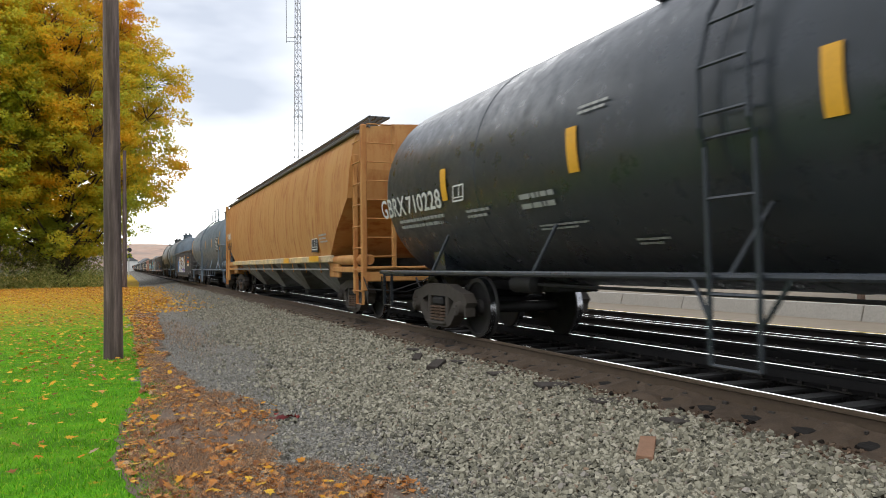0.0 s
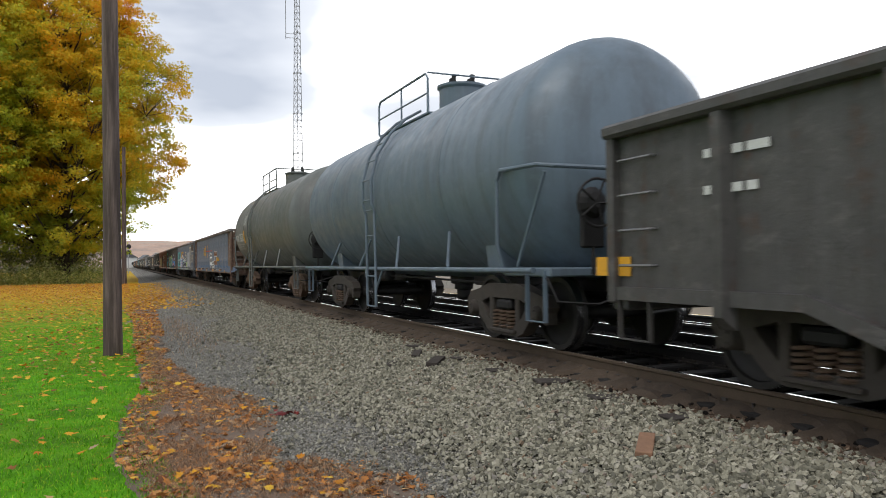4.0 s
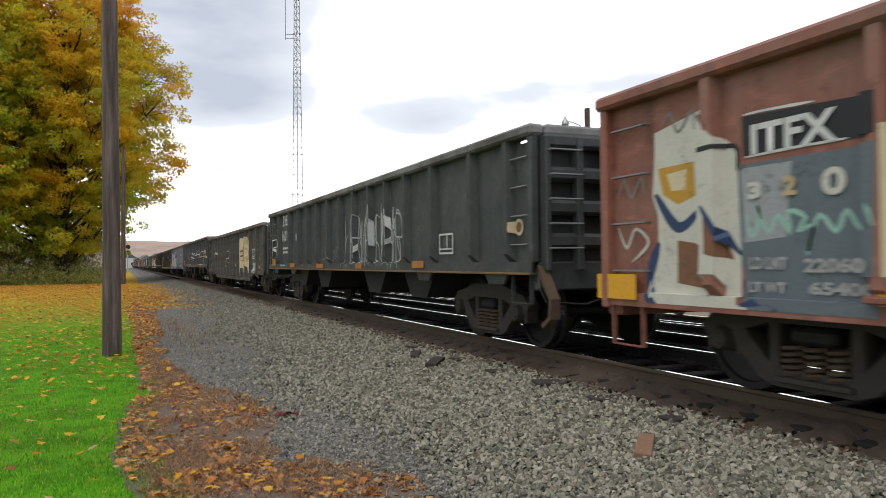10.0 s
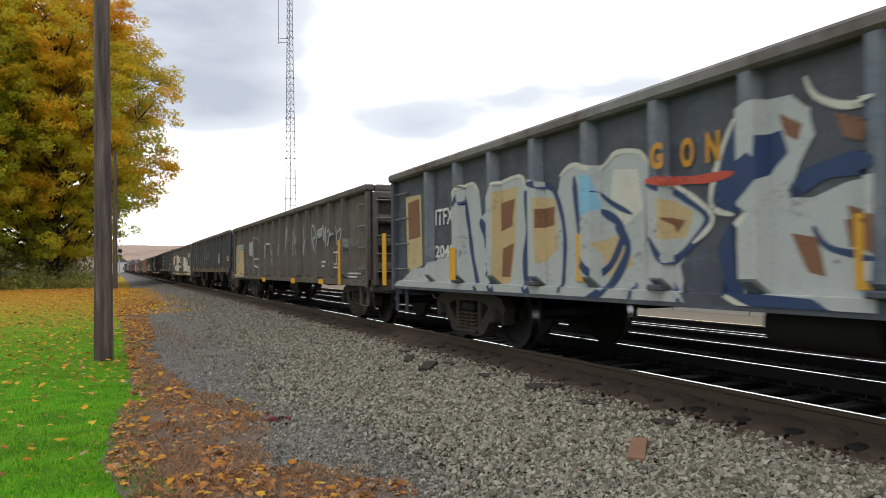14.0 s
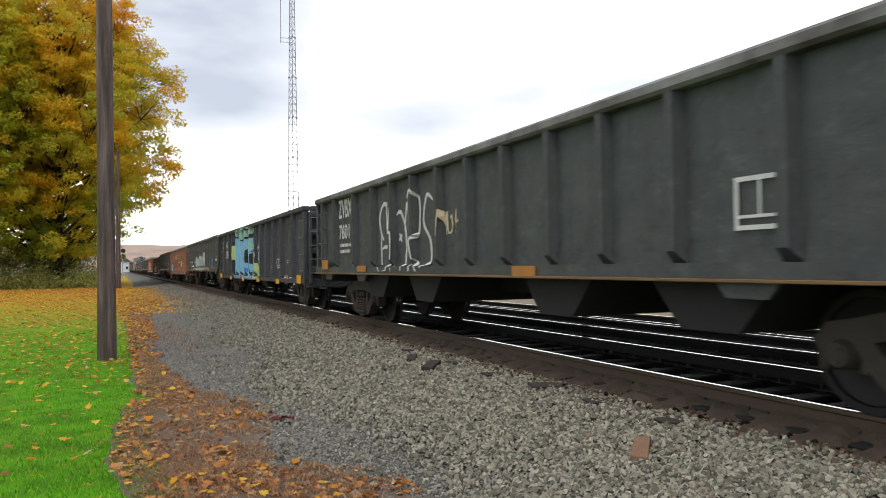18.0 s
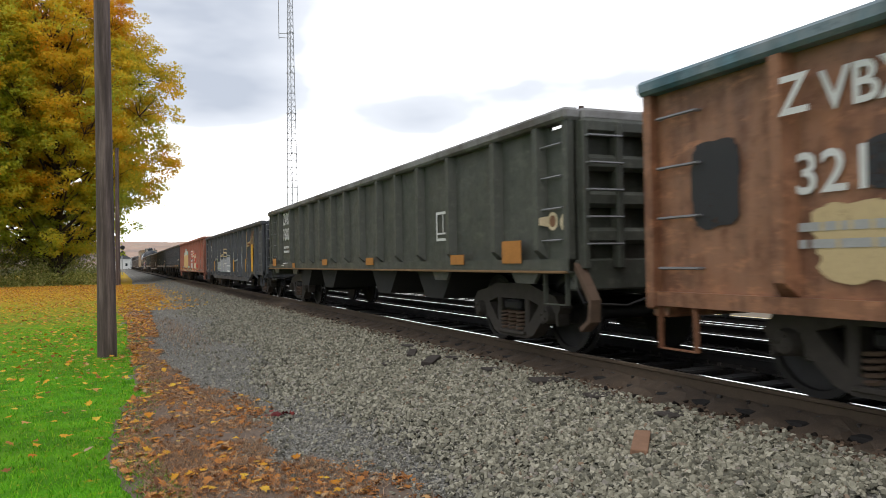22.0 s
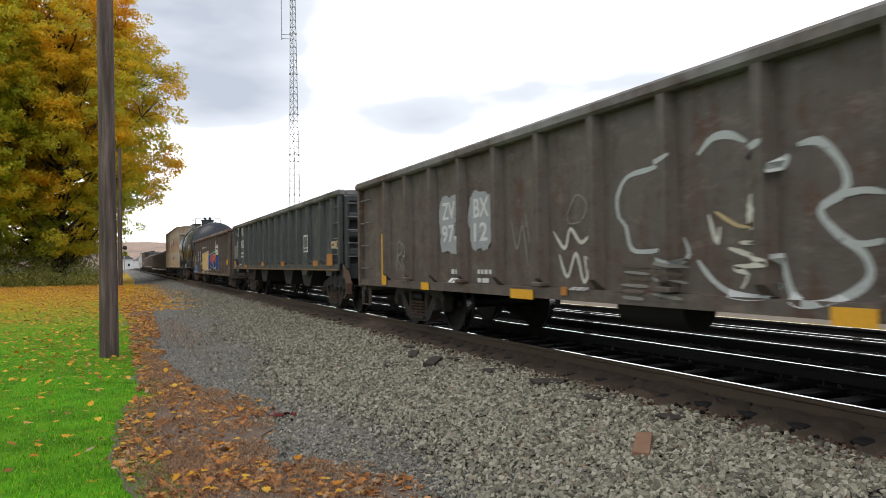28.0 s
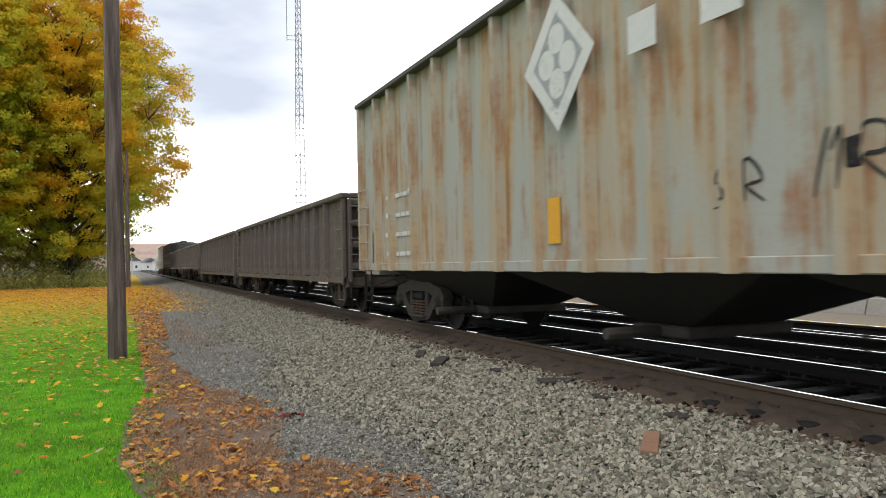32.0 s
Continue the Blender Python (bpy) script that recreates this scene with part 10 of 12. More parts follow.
g.line([(8.72, 1.66), (8.77, 1.53), (8.85, 1.65), (8.86, 1.54)], 0.05, 'bone')
g.line([(8.95, 1.48), (9.02, 1.63), (9.09, 1.67)], 0.05, 'bone')
g.line([(8.84, 1.29), (8.91, 1.18), (9.04, 1.19), (9.14, 1.18), (9.16, 1.32)], 0.06, 'cream')
g.line([(7.51, 1.35), (7.59, 1.23), (7.70, 1.26), (7.80, 1.22), (7.90, 1.31)], 0.06, 'cream')
g.patch(3.70, 4.41, 1.33, 2.03, 'navy', 171, 0.01)
g.patch(4.72, 5.45, 1.34, 2.03, 'navy', 172, 0.01)
words(c, 'ZV', 3.84, 1.71, 0.46, 0.26, M_STENCIL, 0.012)
words(c, '970', 3.75, 1.40, 0.66, 0.25, M_STENCIL, 0.012)
words(c, 'BX', 4.87, 1.69, 0.50, 0.25, M_STENCIL, 0.012)
words(c, '48', 4.79, 1.42, 0.42, 0.23, M_STENCIL, 0.012)
g.scrawl(1.82, 1.28, 0.79, 0.83, 3, 'cream', 0.03, 173)
g.scrawl(2.21, 1.00, 0.31, 0.49, 1, 'white', 0.03, 174)
g.scrawl(7.14, 1.26, 0.41, 0.27, 4, 'silver', 0.03, 175)
g.shape([(11.32, 1.53), (11.61, 1.51), (11.69, 1.87), (12.11, 1.84), (12.32, 1.40), (12.44, 1.06), (12.78, 1.00), (12.67, 0.95), (11.93, 0.97), (11.30, 0.87)], 'bone')
g.shape([(12.44, 1.37), (12.80, 1.76), (13.13, 1.84), (13.38, 1.77), (13.41, 1.06), (13.00, 0.95), (12.55, 1.06)], 'bone')
g.shape([(13.31, 1.83), (13.48, 1.95), (13.71, 1.92), (13.80, 1.64), (14.05, 1.50), (14.26, 1.42), (14.29, 1.10), (14.36, 0.74), (13.50, 0.75), (13.41, 1.26)], 'bone')
g.shape([(14.06, 1.67), (14.31, 1.79), (14.42, 1.69), (14.43, 0.74), (14.66, 0.75), (14.66, 1.01), (15.33, 1.10), (15.27, 1.22), (15.02, 1.27), (14.99, 1.64), (14.83, 1.76), (14.68, 1.71), (14.60, 1.45), (14.38, 1.56)], 'bone')
g.shape([(14.66, 1.01), (15.44, 1.06), (15.69, 0.98), (15.73, 0.76), (14.51, 0.74)], 'bone')
g.shape([(15.02, 1.43), (15.28, 1.58), (15.54, 1.52), (15.57, 1.37), (15.45, 1.23), (15.21, 1.30)], 'bone')
g.shape([(15.12, 1.65), (15.25, 1.76), (15.31, 1.72), (15.23, 1.62)], 'bone')
g.shape([(15.48, 1.15), (15.59, 1.16), (15.66, 1.08), (15.59, 1.06)], 'bone')
g.shape([(10.90, 1.41), (11.09, 1.47), (11.27, 1.37), (11.08, 1.28)], 'bone')
g.shape([(10.71, 1.58), (10.86, 1.63), (10.90, 1.51)], 'bone')
g.shape([(11.02, 1.18), (11.17, 1.21), (11.20, 1.07)], 'bone')
g.shape([(11.93, 0.82), (12.25, 0.86), (12.24, 0.71), (11.99, 0.72)], 'bone')
g.shape([(13.23, 1.68), (13.35, 1.67), (13.41, 1.16), (13.29, 1.11)], 'salmon')
g.shape([(14.47, 1.55), (14.75, 1.49), (14.73, 0.75), (14.51, 0.74)], 'salmon')
g.shape([(11.33, 1.49), (11.53, 1.49), (11.52, 1.06), (11.35, 1.06)], 'salmon')
g.shape([(12.44, 1.22), (12.73, 1.11), (12.72, 1.00), (12.50, 1.06)], 'salmon')
g.scrawl(14.89, 1.81, 0.62, 0.35, 4, 'bone', 0.04, 176)
g.scrawl(15.84, 1.45, 0.32, 0.19, 3, 'bone', 0.035, 177)
g.scrawl(9.71, 1.34, 0.46, 0.56, 2, 'silver', 0.03, 178)
test_box(c, 13.82, 1.15, 0.39, 0.28, True)
plate(c, 3.00, 0.43, 0.73, 0.11, M_REFLECT)
plate(c, 5.95, 0.52, 0.69, 0.12, M_REFLECT)
plate(c, 1.36, 0.13, 0.77, 0.91, M_REFLECT)
plate(c, 7.82, 0.53, 0.74, 0.12, M_REFLECT)
plate(c, 9.90, 0.49, 0.71, 0.12, M_REFLECT)
plate(c, 12.85, 0.54, 0.72, 0.12, M_REFLECT)
plate(c, 14.13, 0.15, 0.78, 0.93, M_REFLECT)

c, g = canvas(17)
words(c, 'ZVBX', 1.66, 2.12, 0.96, 0.38, M_STENCIL, 0.02)
words(c, '76019', 1.69, 1.68, 1.04, 0.31, M_STENCIL, 0.02)
print_lines(c, 1.78, 1.34, 0.91, 0.25, 2, M_STENCIL)
g.line([(4.91, 1.87), (4.84, 2.12), (4.52, 2.20), (4.31, 1.98), (4.39, 1.71), (4.53, 1.57)], 0.07, 'white')
g.line([(4.91, 1.89), (4.99, 2.14), (5.02, 1.72), (5.10, 2.10)], 0.05, 'white')
g.line([(4.39, 1.66), (4.43, 1.10), (4.57, 1.00), (4.86, 1.06), (4.89, 1.30), (4.69, 1.45), (4.44, 1.42)], 0.06, 'white')
g.line([(4.70, 1.82), (4.82, 1.62), (5.09, 1.69), (5.14, 1.56), (5.10, 1.02)], 0.06, 'white')
g.line([(5.19, 1.97), (5.39, 2.01), (5.60, 1.76), (5.65, 1.41), (5.59, 1.03)], 0.06, 'white')
g.line([(5.31, 1.54), (5.46, 1.63)], 0.05, 'white')
g.line([(5.34, 1.66), (5.44, 1.51)], 0.05, 'white')
g.line([(5.58, 1.69), (5.69, 2.13), (5.74, 1.89), (5.83, 1.90)], 0.06, 'white')
g.scrawl(5.85, 0.99, 0.99, 1.28, 2, 'white', 0.06, 181)
g.scrawl(7.11, 1.56, 0.59, 0.33, 3, 'cream', 0.035, 182)
plate(c, 0.61, 0.50, 1.06, 0.21, M_REFLECT_OLD)
plate(c, 3.27, 0.54, 1.02, 0.11, M_REFLECT_OLD)
plate(c, 9.38, 0.52, 0.98, 0.12, M_REFLECT_OLD)
test_box(c, 12.7, 1.35, 0.42, 0.40, False)
plate(c, 14.9, 0.45, 1.07, 0.26, M_REFLECT_OLD)

c, g = canvas(18)
g.area([(3.21, 1.48), (3.84, 2.07), (4.94, 2.40), (6.86, 2.49), (8.99, 2.45), (9.40, 2.07), (9.27, 1.33), (9.13, 0.64), (6.80, 0.63), (3.79, 0.63), (3.29, 1.12)], 'black')
g.area([(4.64, 2.45), (5.70, 2.61), (5.63, 2.46), (6.57, 2.61), (7.03, 2.62), (6.91, 2.46), (7.55, 2.48), (8.13, 2.58), (8.17, 2.47), (8.62, 2.53), (8.82, 2.45), (8.53, 2.32), (7.84, 2.21), (7.64, 2.13), (7.49, 2.24), (6.85, 2.23), (6.56, 2.32), (6.32, 2.16), (5.83, 2.34), (5.46, 2.25), (5.11, 2.34)], 'seafoam')
g.area([(7.79, 2.35), (8.17, 2.35), (8.12, 2.30), (7.84, 2.26)], 'red')
g.area([(3.30, 1.48), (3.83, 1.91), (4.36, 2.06), (4.92, 1.99), (4.84, 1.79), (4.39, 1.77), (4.26, 1.46), (3.60, 1.33), (3.46, 1.12), (3.87, 0.75), (3.42, 0.98)], 'lime')
g.area([(4.24, 1.94), (4.55, 2.06), (4.85, 1.96), (4.62, 1.80)], 'salmon')
g.area([(4.86, 2.19), (5.50, 2.32), (5.57, 1.63), (5.52, 1.01), (5.31, 0.73), (4.88, 0.64), (4.43, 0.65), (4.21, 1.00), (4.30, 1.55), (4.76, 1.58)], 'skyblue')
g.area([(4.38, 1.45), (4.84, 1.53), (4.88, 0.79), (4.51, 0.69)], 'blue')
g.area([(5.49, 2.25), (6.14, 2.25), (6.44, 2.04), (6.57, 1.40), (6.63, 0.67), (6.27, 0.64), (6.16, 0.95), (5.78, 0.99), (5.68, 0.65), (5.41, 0.75), (5.60, 1.53)], 'skyblue')
g.area([(5.63, 2.19), (6.14, 2.19), (6.25, 1.81), (5.68, 1.82)], 'seafoam')
g.area([(5.68, 1.68), (6.12, 1.73), (6.17, 1.36), (5.63, 1.32)], 'black')
g.area([(5.60, 1.24), (6.23, 1.26), (6.26, 1.01), (5.62, 0.99)], 'blue')
g.line([(5.34, 1.59), (5.43, 1.32)], 0.06, 'salmon')
g.line([(5.70, 1.42), (6.12, 1.51)], 0.06, 'salmon')
g.line([(5.71, 0.70), (6.03, 0.86)], 0.08, 'salmon')
g.area([(6.62, 2.16), (7.44, 2.16), (7.48, 1.92), (7.34, 1.70), (7.18, 1.48), (7.25, 1.33), (7.73, 1.23), (7.92, 1.02), (7.86, 0.73), (7.23, 0.62), (6.77, 0.71), (6.72, 0.90), (7.13, 0.83), (7.40, 0.90), (6.84, 1.05), (6.65, 1.40)], 'skyblue')
g.area([(7.43, 2.09), (7.69, 2.13), (7.69, 1.51), (7.51, 1.38), (7.42, 1.65)], 'seafoam')
g.area([(6.73, 2.05), (7.28, 2.07), (7.16, 1.57), (6.77, 1.54)], 'seafoam')
g.area([(6.76, 1.25), (7.40, 1.12), (7.73, 1.02), (7.30, 0.96), (6.81, 1.07)], 'blue')
g.area([(7.76, 2.07), (8.90, 2.22), (8.91, 1.77), (8.35, 1.60), (8.38, 1.27), (8.58, 1.17), (8.43, 0.68), (8.03, 0.63), (7.79, 0.84), (7.88, 1.37)], 'skyblue')
g.area([(7.93, 1.98), (8.77, 2.09), (8.79, 1.82), (8.15, 1.72)], 'seafoam')
g.line([(8.26, 1.66), (8.83, 1.77)], 0.05, 'black')
g.area([(7.91, 1.37), (8.25, 1.36), (8.26, 0.85), (7.98, 0.75)], 'blue')
g.line([(6.56, 2.20), (6.68, 1.40), (6.72, 0.68)], 0.05, 'black')
g.line([(7.76, 2.08), (7.79, 1.37), (7.96, 0.80)], 0.05, 'black')
g.line([(8.33, 1.53), (8.36, 1.10), (8.48, 0.72)], 0.06, 'black')
g.area([(8.81, 2.12), (9.21, 2.03), (9.28, 1.65), (9.34, 1.33), (9.80, 1.10), (9.91, 0.76), (9.41, 0.67), (9.13, 0.61), (8.65, 0.64), (8.57, 0.85), (8.87, 1.10), (8.67, 1.35), (8.50, 1.50), (8.82, 1.66)], 'lime')
g.area([(8.61, 0.81), (8.94, 0.87), (9.05, 0.70), (8.69, 0.66)], 'bone')
g.line([(8.67, 1.45), (8.84, 1.49)], 0.05, 'red')
g.line([(8.69, 0.75), (8.94, 0.79)], 0.04, 'red')
g.line([(8.91, 1.10), (8.98, 0.86)], 0.04, 'tan')
g.line([(9.37, 1.02), (9.46, 1.01)], 0.09, 'teal')
g.line([(9.59, 1.01), (9.68, 0.99)], 0.09, 'teal')
g.line([(9.72, 0.83), (9.81, 0.82)], 0.09, 'teal')
g.line([(9.31, 1.53), (9.40, 1.51)], 0.09, 'teal')
g.line([(9.53, 1.41), (9.96, 1.35), (9.70, 1.26)], 0.07, 'white')
g.line([(9.64, 1.45), (9.98, 1.35)], 0.07, 'white')
words(c, 'TEAM', 9.36, 1.72, 0.61, 0.17, spray_of("white"), 0.02)
words(c, 'HATER', 9.28, 1.48, 0.70, 0.16, spray_of("white"), 0.02)
words(c, 'ZVBX', 1.38, 1.96, 0.85, 0.27, M_STENCIL, 0.012)
words(c, '321', 1.54, 1.53, 0.71, 0.31, M_STENCIL, 0.012)
words(c, '764', 2.72, 1.55, 0.69, 0.26, M_STENCIL, 0.012)
test_box(c, 12.80, 1.10, 0.55, 0.27, False)
print_lines(c, 11.91, 1.08, 0.25, 0.07, 2, M_STENCIL)
plate(c, 12.91, 0.50, 0.65, 0.13, M_REFLECT)
plate(c, 9.63, 0.52, 0.65, 0.12, M_REFLECT)
plate(c, 6.41, 0.49, 0.65, 0.14, M_REFLECT)
plate(c, 3.21, 0.48, 0.66, 0.13, M_REFLECT)
plate(c, 0.05, 0.64, 0.69, 0.21, M_REFLECT)
plate(c, 15.71, 0.46, 0.70, 0.21, M_REFLECT)
plate(c, 14.43, 0.16, 0.79, 0.10, M_PINK)
print_lines(c, 13.88, 0.79, 0.47, 0.10, 2, M_STENCIL)
print_lines(c, 14.20, 1.21, 0.27, 0.11, 2, M_STENCIL)
print_lines(c, 14.67, 0.79, 0.28, 0.06, 1, M_STENCIL)

c, g = canvas(19)
g.shape([(5.46, 1.29), (6.02, 1.63), (6.73, 1.87), (7.24, 1.67), (7.97, 1.91), (8.50, 1.61), (8.81, 1.78), (9.38, 1.71), (9.56, 1.91), (9.98, 1.75), (10.39, 1.98), (10.30, 1.53), (10.74, 1.39), (10.66, 1.15), (10.28, 0.99), (9.07, 1.02), (5.69, 1.03)], 'silver')
g.shape([(6.15, 1.36), (6.73, 1.77), (7.10, 1.34), (6.84, 1.10)], 'grey')
g.shape([(7.60, 1.49), (8.07, 1.78), (8.38, 1.32), (8.05, 1.06)], 'grey')
g.shape([(8.89, 1.31), (9.19, 1.65), (9.45, 1.30), (9.26, 1.09)], 'grey')
g.shape([(9.80, 1.36), (10.14, 1.54), (10.29, 1.28), (10.04, 1.05)], 'grey')
g.shape([(5.55, 1.28), (5.87, 1.56), (6.30, 1.49), (6.15, 1.19)], 'seafoam')
g.shape([(7.60, 1.41), (8.06, 1.52), (8.22, 1.09), (7.70, 1.06)], 'seafoam')
g.shape([(10.36, 1.28), (10.71, 1.33), (10.61, 1.12), (10.36, 1.02)], 'seafoam')
g.shape([(6.72, 1.44), (7.11, 1.51), (7.22, 1.10)], 'seafoam')
g.line([(5.45, 1.10), (5.56, 1.47), (6.73, 1.87), (7.35, 1.34)], 0.03, 'bone')
g.line([(7.35, 1.34), (7.97, 1.91), (8.59, 1.17)], 0.03, 'bone')
g.line([(8.59, 1.17), (8.81, 1.78), (9.29, 1.79), (9.56, 1.91), (9.68, 1.63)], 0.03, 'bone')
g.line([(9.68, 1.63), (10.39, 1.98), (10.26, 1.47), (10.77, 1.36), (10.58, 1.09)], 0.03, 'bone')
words(c, 'ZVBX', 1.56, 2.19, 0.87, 0.27, M_STENCIL, 0.02)
words(c, '76077', 1.59, 1.74, 0.91, 0.29, M_STENCIL, 0.02)
print_lines(c, 1.63, 1.33, 0.91, 0.23, 2, M_STENCIL)
g.scrawl(2.79, 1.15, 0.85, 0.47, 3, 'white', 0.03, 201)
g.scrawl(4.03, 0.98, 0.81, 0.57, 4, 'white', 0.035, 202)
g.line([(5.17, 1.53), (4.90, 1.31), (4.99, 1.02), (5.40, 1.02), (5.41, 1.35), (5.11, 1.54)], 0.05, 'white')
g.scrawl(11.07, 1.06, 0.59, 0.47, 4, 'silver', 0.03, 203)
g.scrawl(11.71, 1.06, 0.27, 0.33, 1, 'silver', 0.03, 204)
g.scrawl(14.36, 1.07, 0.26, 0.69, 1, 'blue', 0.05, 205)
g.scrawl(14.35, 1.07, 0.27, 0.38, 2, 'blue', 0.04, 206)
test_box(c, 13.30, 1.21, 0.47, 0.30, False)
g.scrawl(14.87, 1.51, 0.20, 0.48, 3, 'tan', 0.05, 207)
print_lines(c, 13.92, 1.04, 0.38, 0.19, 3, M_STENCIL_DIM)
plate(c, 12.45, 0.50, 1.01, 0.11, M_REFLECT)
plate(c, 8.74, 0.69, 0.95, 0.05, M_REFLECT)
plate(c, 3.14, 0.49, 1.00, 0.12, M_REFLECT_OLD)
plate(c, 0.57, 0.33, 1.05, 0.21, M_REFLECT_OLD)

c, g = canvas(20)
g.shape([(10.26, 1.53), (11.22, 1.53), (11.26, 1.20), (10.31, 1.22)], 'brown')
g.shape([(11.90, 1.77), (12.86, 2.12), (13.26, 2.10), (13.19, 1.74), (12.84, 1.54), (11.81, 1.57)], 'brown')
g.shape([(5.68, 1.84), (7.37, 2.07), (7.34, 1.27), (5.66, 1.30)], 'brown')
g.shape([(7.75, 1.93), (8.70, 1.99), (8.83, 1.25), (7.82, 1.26)], 'brown')
g.shape([(12.28, 1.41), (12.51, 1.61), (12.78, 1.65), (12.84, 1.30), (12.31, 1.16)], 'tan')
g.shape([(9.63, 1.53), (9.96, 1.57), (10.00, 1.11), (9.68, 1.05)], 'tan')
g.shape([(8.51, 1.25), (8.98, 1.31), (8.97, 0.99), (8.53, 1.05)], 'tan')
g.shape([(11.06, 1.21), (11.26, 1.20), (11.25, 1.00), (11.08, 1.00)], 'tan')
g.shape([(13.18, 1.44), (13.60, 1.46), (13.61, 1.16), (13.43, 1.24)], 'tan')
g.line([(3.63, 1.25), (3.99, 1.97), (4.46, 2.13), (5.01, 1.57), (5.13, 1.31)], 0.045, 'tan')
g.line([(5.68, 1.88), (6.86, 2.11), (7.37, 2.10), (7.36, 1.78)], 0.045, 'tan')
g.line([(7.66, 1.97), (8.21, 2.14), (8.70, 2.03), (8.84, 1.69)], 0.045, 'tan')
g.line([(9.30, 1.85), (10.10, 2.10), (10.57, 2.14), (10.73, 1.90), (10.55, 1.59)], 0.045, 'tan')
g.line([(10.77, 1.58), (10.89, 1.94), (11.20, 2.17)], 0.045, 'tan')
g.line([(10.20, 1.53), (10.66, 1.59), (11.22, 1.58)], 0.045, 'tan')
g.line([(10.20, 1.53), (10.25, 1.22), (10.75, 1.13), (11.26, 1.18)], 0.045, 'tan')
g.line([(11.90, 1.80), (12.45, 2.01), (12.86, 2.14), (13.23, 2.13), (13.31, 1.94), (13.19, 1.72), (13.45, 1.81), (13.46, 1.50)], 0.045, 'tan')
g.line([(13.46, 1.46), (13.70, 1.50), (14.03, 1.50)], 0.045, 'tan')
g.line([(5.68, 1.88), (5.66, 1.30), (6.37, 1.06)], 0.045, 'tan')
g.line([(6.39, 1.52), (6.70, 1.06)], 0.045, 'tan')
g.line([(14.48, 1.09), (14.70, 0.92), (14.77, 0.65)], 0.045, 'tan')
g.patch(11.86, 12.24, 0.74, 1.72, 'grey', 211, 0.1)
g.patch(0.52, 1.03, 1.34, 2.02, 'black', 212, 0.03)
g.patch(2.07, 2.52, 1.51, 1.86, 'black', 213, 0.03)
g.patch(1.68, 2.66, 0.93, 1.47, 'tan', 214, 0.1)
g.patch(2.85, 3.20, 0.94, 1.52, 'skyblue', 215, 0.1)
g.line([(14.54, 1.02), (14.75, 0.91), (14.75, 0.69)], 0.1, 'cream')
g.scrawl(14.84, 0.71, 0.35, 0.48, 2, 'tan', 0.08, 216)
g.disc(14.30, 1.75, 0.2, 'brown')
test_box(c, 14.05, 1.12, 0.51, 0.32, True)
words(c, 'ZVBX', 1.50, 2.06, 0.94, 0.27, M_STENCIL, 0.012)
words(c, '321', 1.54, 1.52, 0.53, 0.29, M_STENCIL, 0.012)
words(c, '570', 2.93, 1.49, 0.72, 0.32, M_STENCIL, 0.012)
print_lines(c, 1.55, 1.10, 1.11, 0.23, 2, M_STENCIL_DIM)
plate(c, 12.94, 0.15, 1.04, 0.44, M_REFLECT)
plate(c, 9.83, 0.18, 1.07, 0.41, M_REFLECT)
plate(c, 6.61, 0.16, 1.02, 0.46, M_REFLECT)
plate(c, 3.26, 0.20, 1.03, 0.44, M_REFLECT)

c, g = canvas(21)
words(c, 'ZVBX', 1.70, 2.18, 0.92, 0.32, M_STENCIL, 0.02)
words(c, '76028', 1.68, 1.74, 1.02, 0.35, M_STENCIL, 0.02)
print_lines(c, 1.79, 1.35, 0.88, 0.24, 2, M_STENCIL)
print_lines(c, 1.89, 1.02, 0.41, 0.11, 2, M_STENCIL)
plate(c, 0.63, 0.48, 1.04, 0.22, M_REFLECT_OLD)
plate(c, 3.30, 0.28, 1.00, 0.12, M_REFLECT_OLD)
g.disc(0.20, 1.36, 0.09, 'cream')
for a_ in (6.4, 9.6, 13.4):
    plate(c, a_, 0.42, 1.06, 0.13, M_REFLECT_OLD)
test_box(c, 12.7, 1.4, 0.42, 0.42, False)
plate(c, 14.9, 0.45, 1.07, 0.26, M_REFLECT_OLD)
g.disc(16.1, 1.5, 0.1, 'cream')

c, g = canvas(22)
g.area([(1.85, 1.02), (2.80, 1.04), (2.79, 0.68), (1.84, 0.69)], 'brown')
g.area([(3.10, 1.53), (3.52, 1.54), (3.81, 1.49), (3.80, 1.35), (3.48, 1.32), (3.17, 1.37)], 'ultra')
g.area([(3.12, 0.99), (3.86, 1.02), (3.85, 0.69), (3.12, 0.72)], 'ultra')
g.line([(4.59, 1.76), (4.74, 1.51), (4.93, 1.35)], 0.05, 'bone')
g.line([(4.61, 1.53), (4.77, 1.51), (4.95, 1.47)], 0.05, 'bone')
g.line([(4.79, 1.64), (4.73, 1.42)], 0.05, 'bone')
g.line([(4.36, 1.21), (4.46, 1.05), (4.51, 1.24), (4.61, 1.35), (4.62, 1.16), (4.74, 1.35), (4.69, 1.05)], 0.09, 'bone')
g.line([(4.78, 1.05), (4.82, 1.23), (4.93, 1.32), (5.01, 1.30), (4.90, 1.15), (4.82, 1.08)], 0.1, 'lime')
g.line([(4.34, 1.09), (4.62, 1.05), (4.92, 1.05), (5.18, 1.11)], 0.08, 'lime')
g.line([(4.97, 1.23), (5.08, 1.15), (5.19, 1.18)], 0.14, 'bone')
g.line([(4.21, 0.96), (4.17, 0.80)], 0.05, 'silver')
g.line([(4.28, 0.96), (4.24, 0.76)], 0.06, 'silver')
g.line([(4.34, 0.84), (4.41, 1.01), (4.48, 0.89), (4.38, 0.82)], 0.06, 'silver')
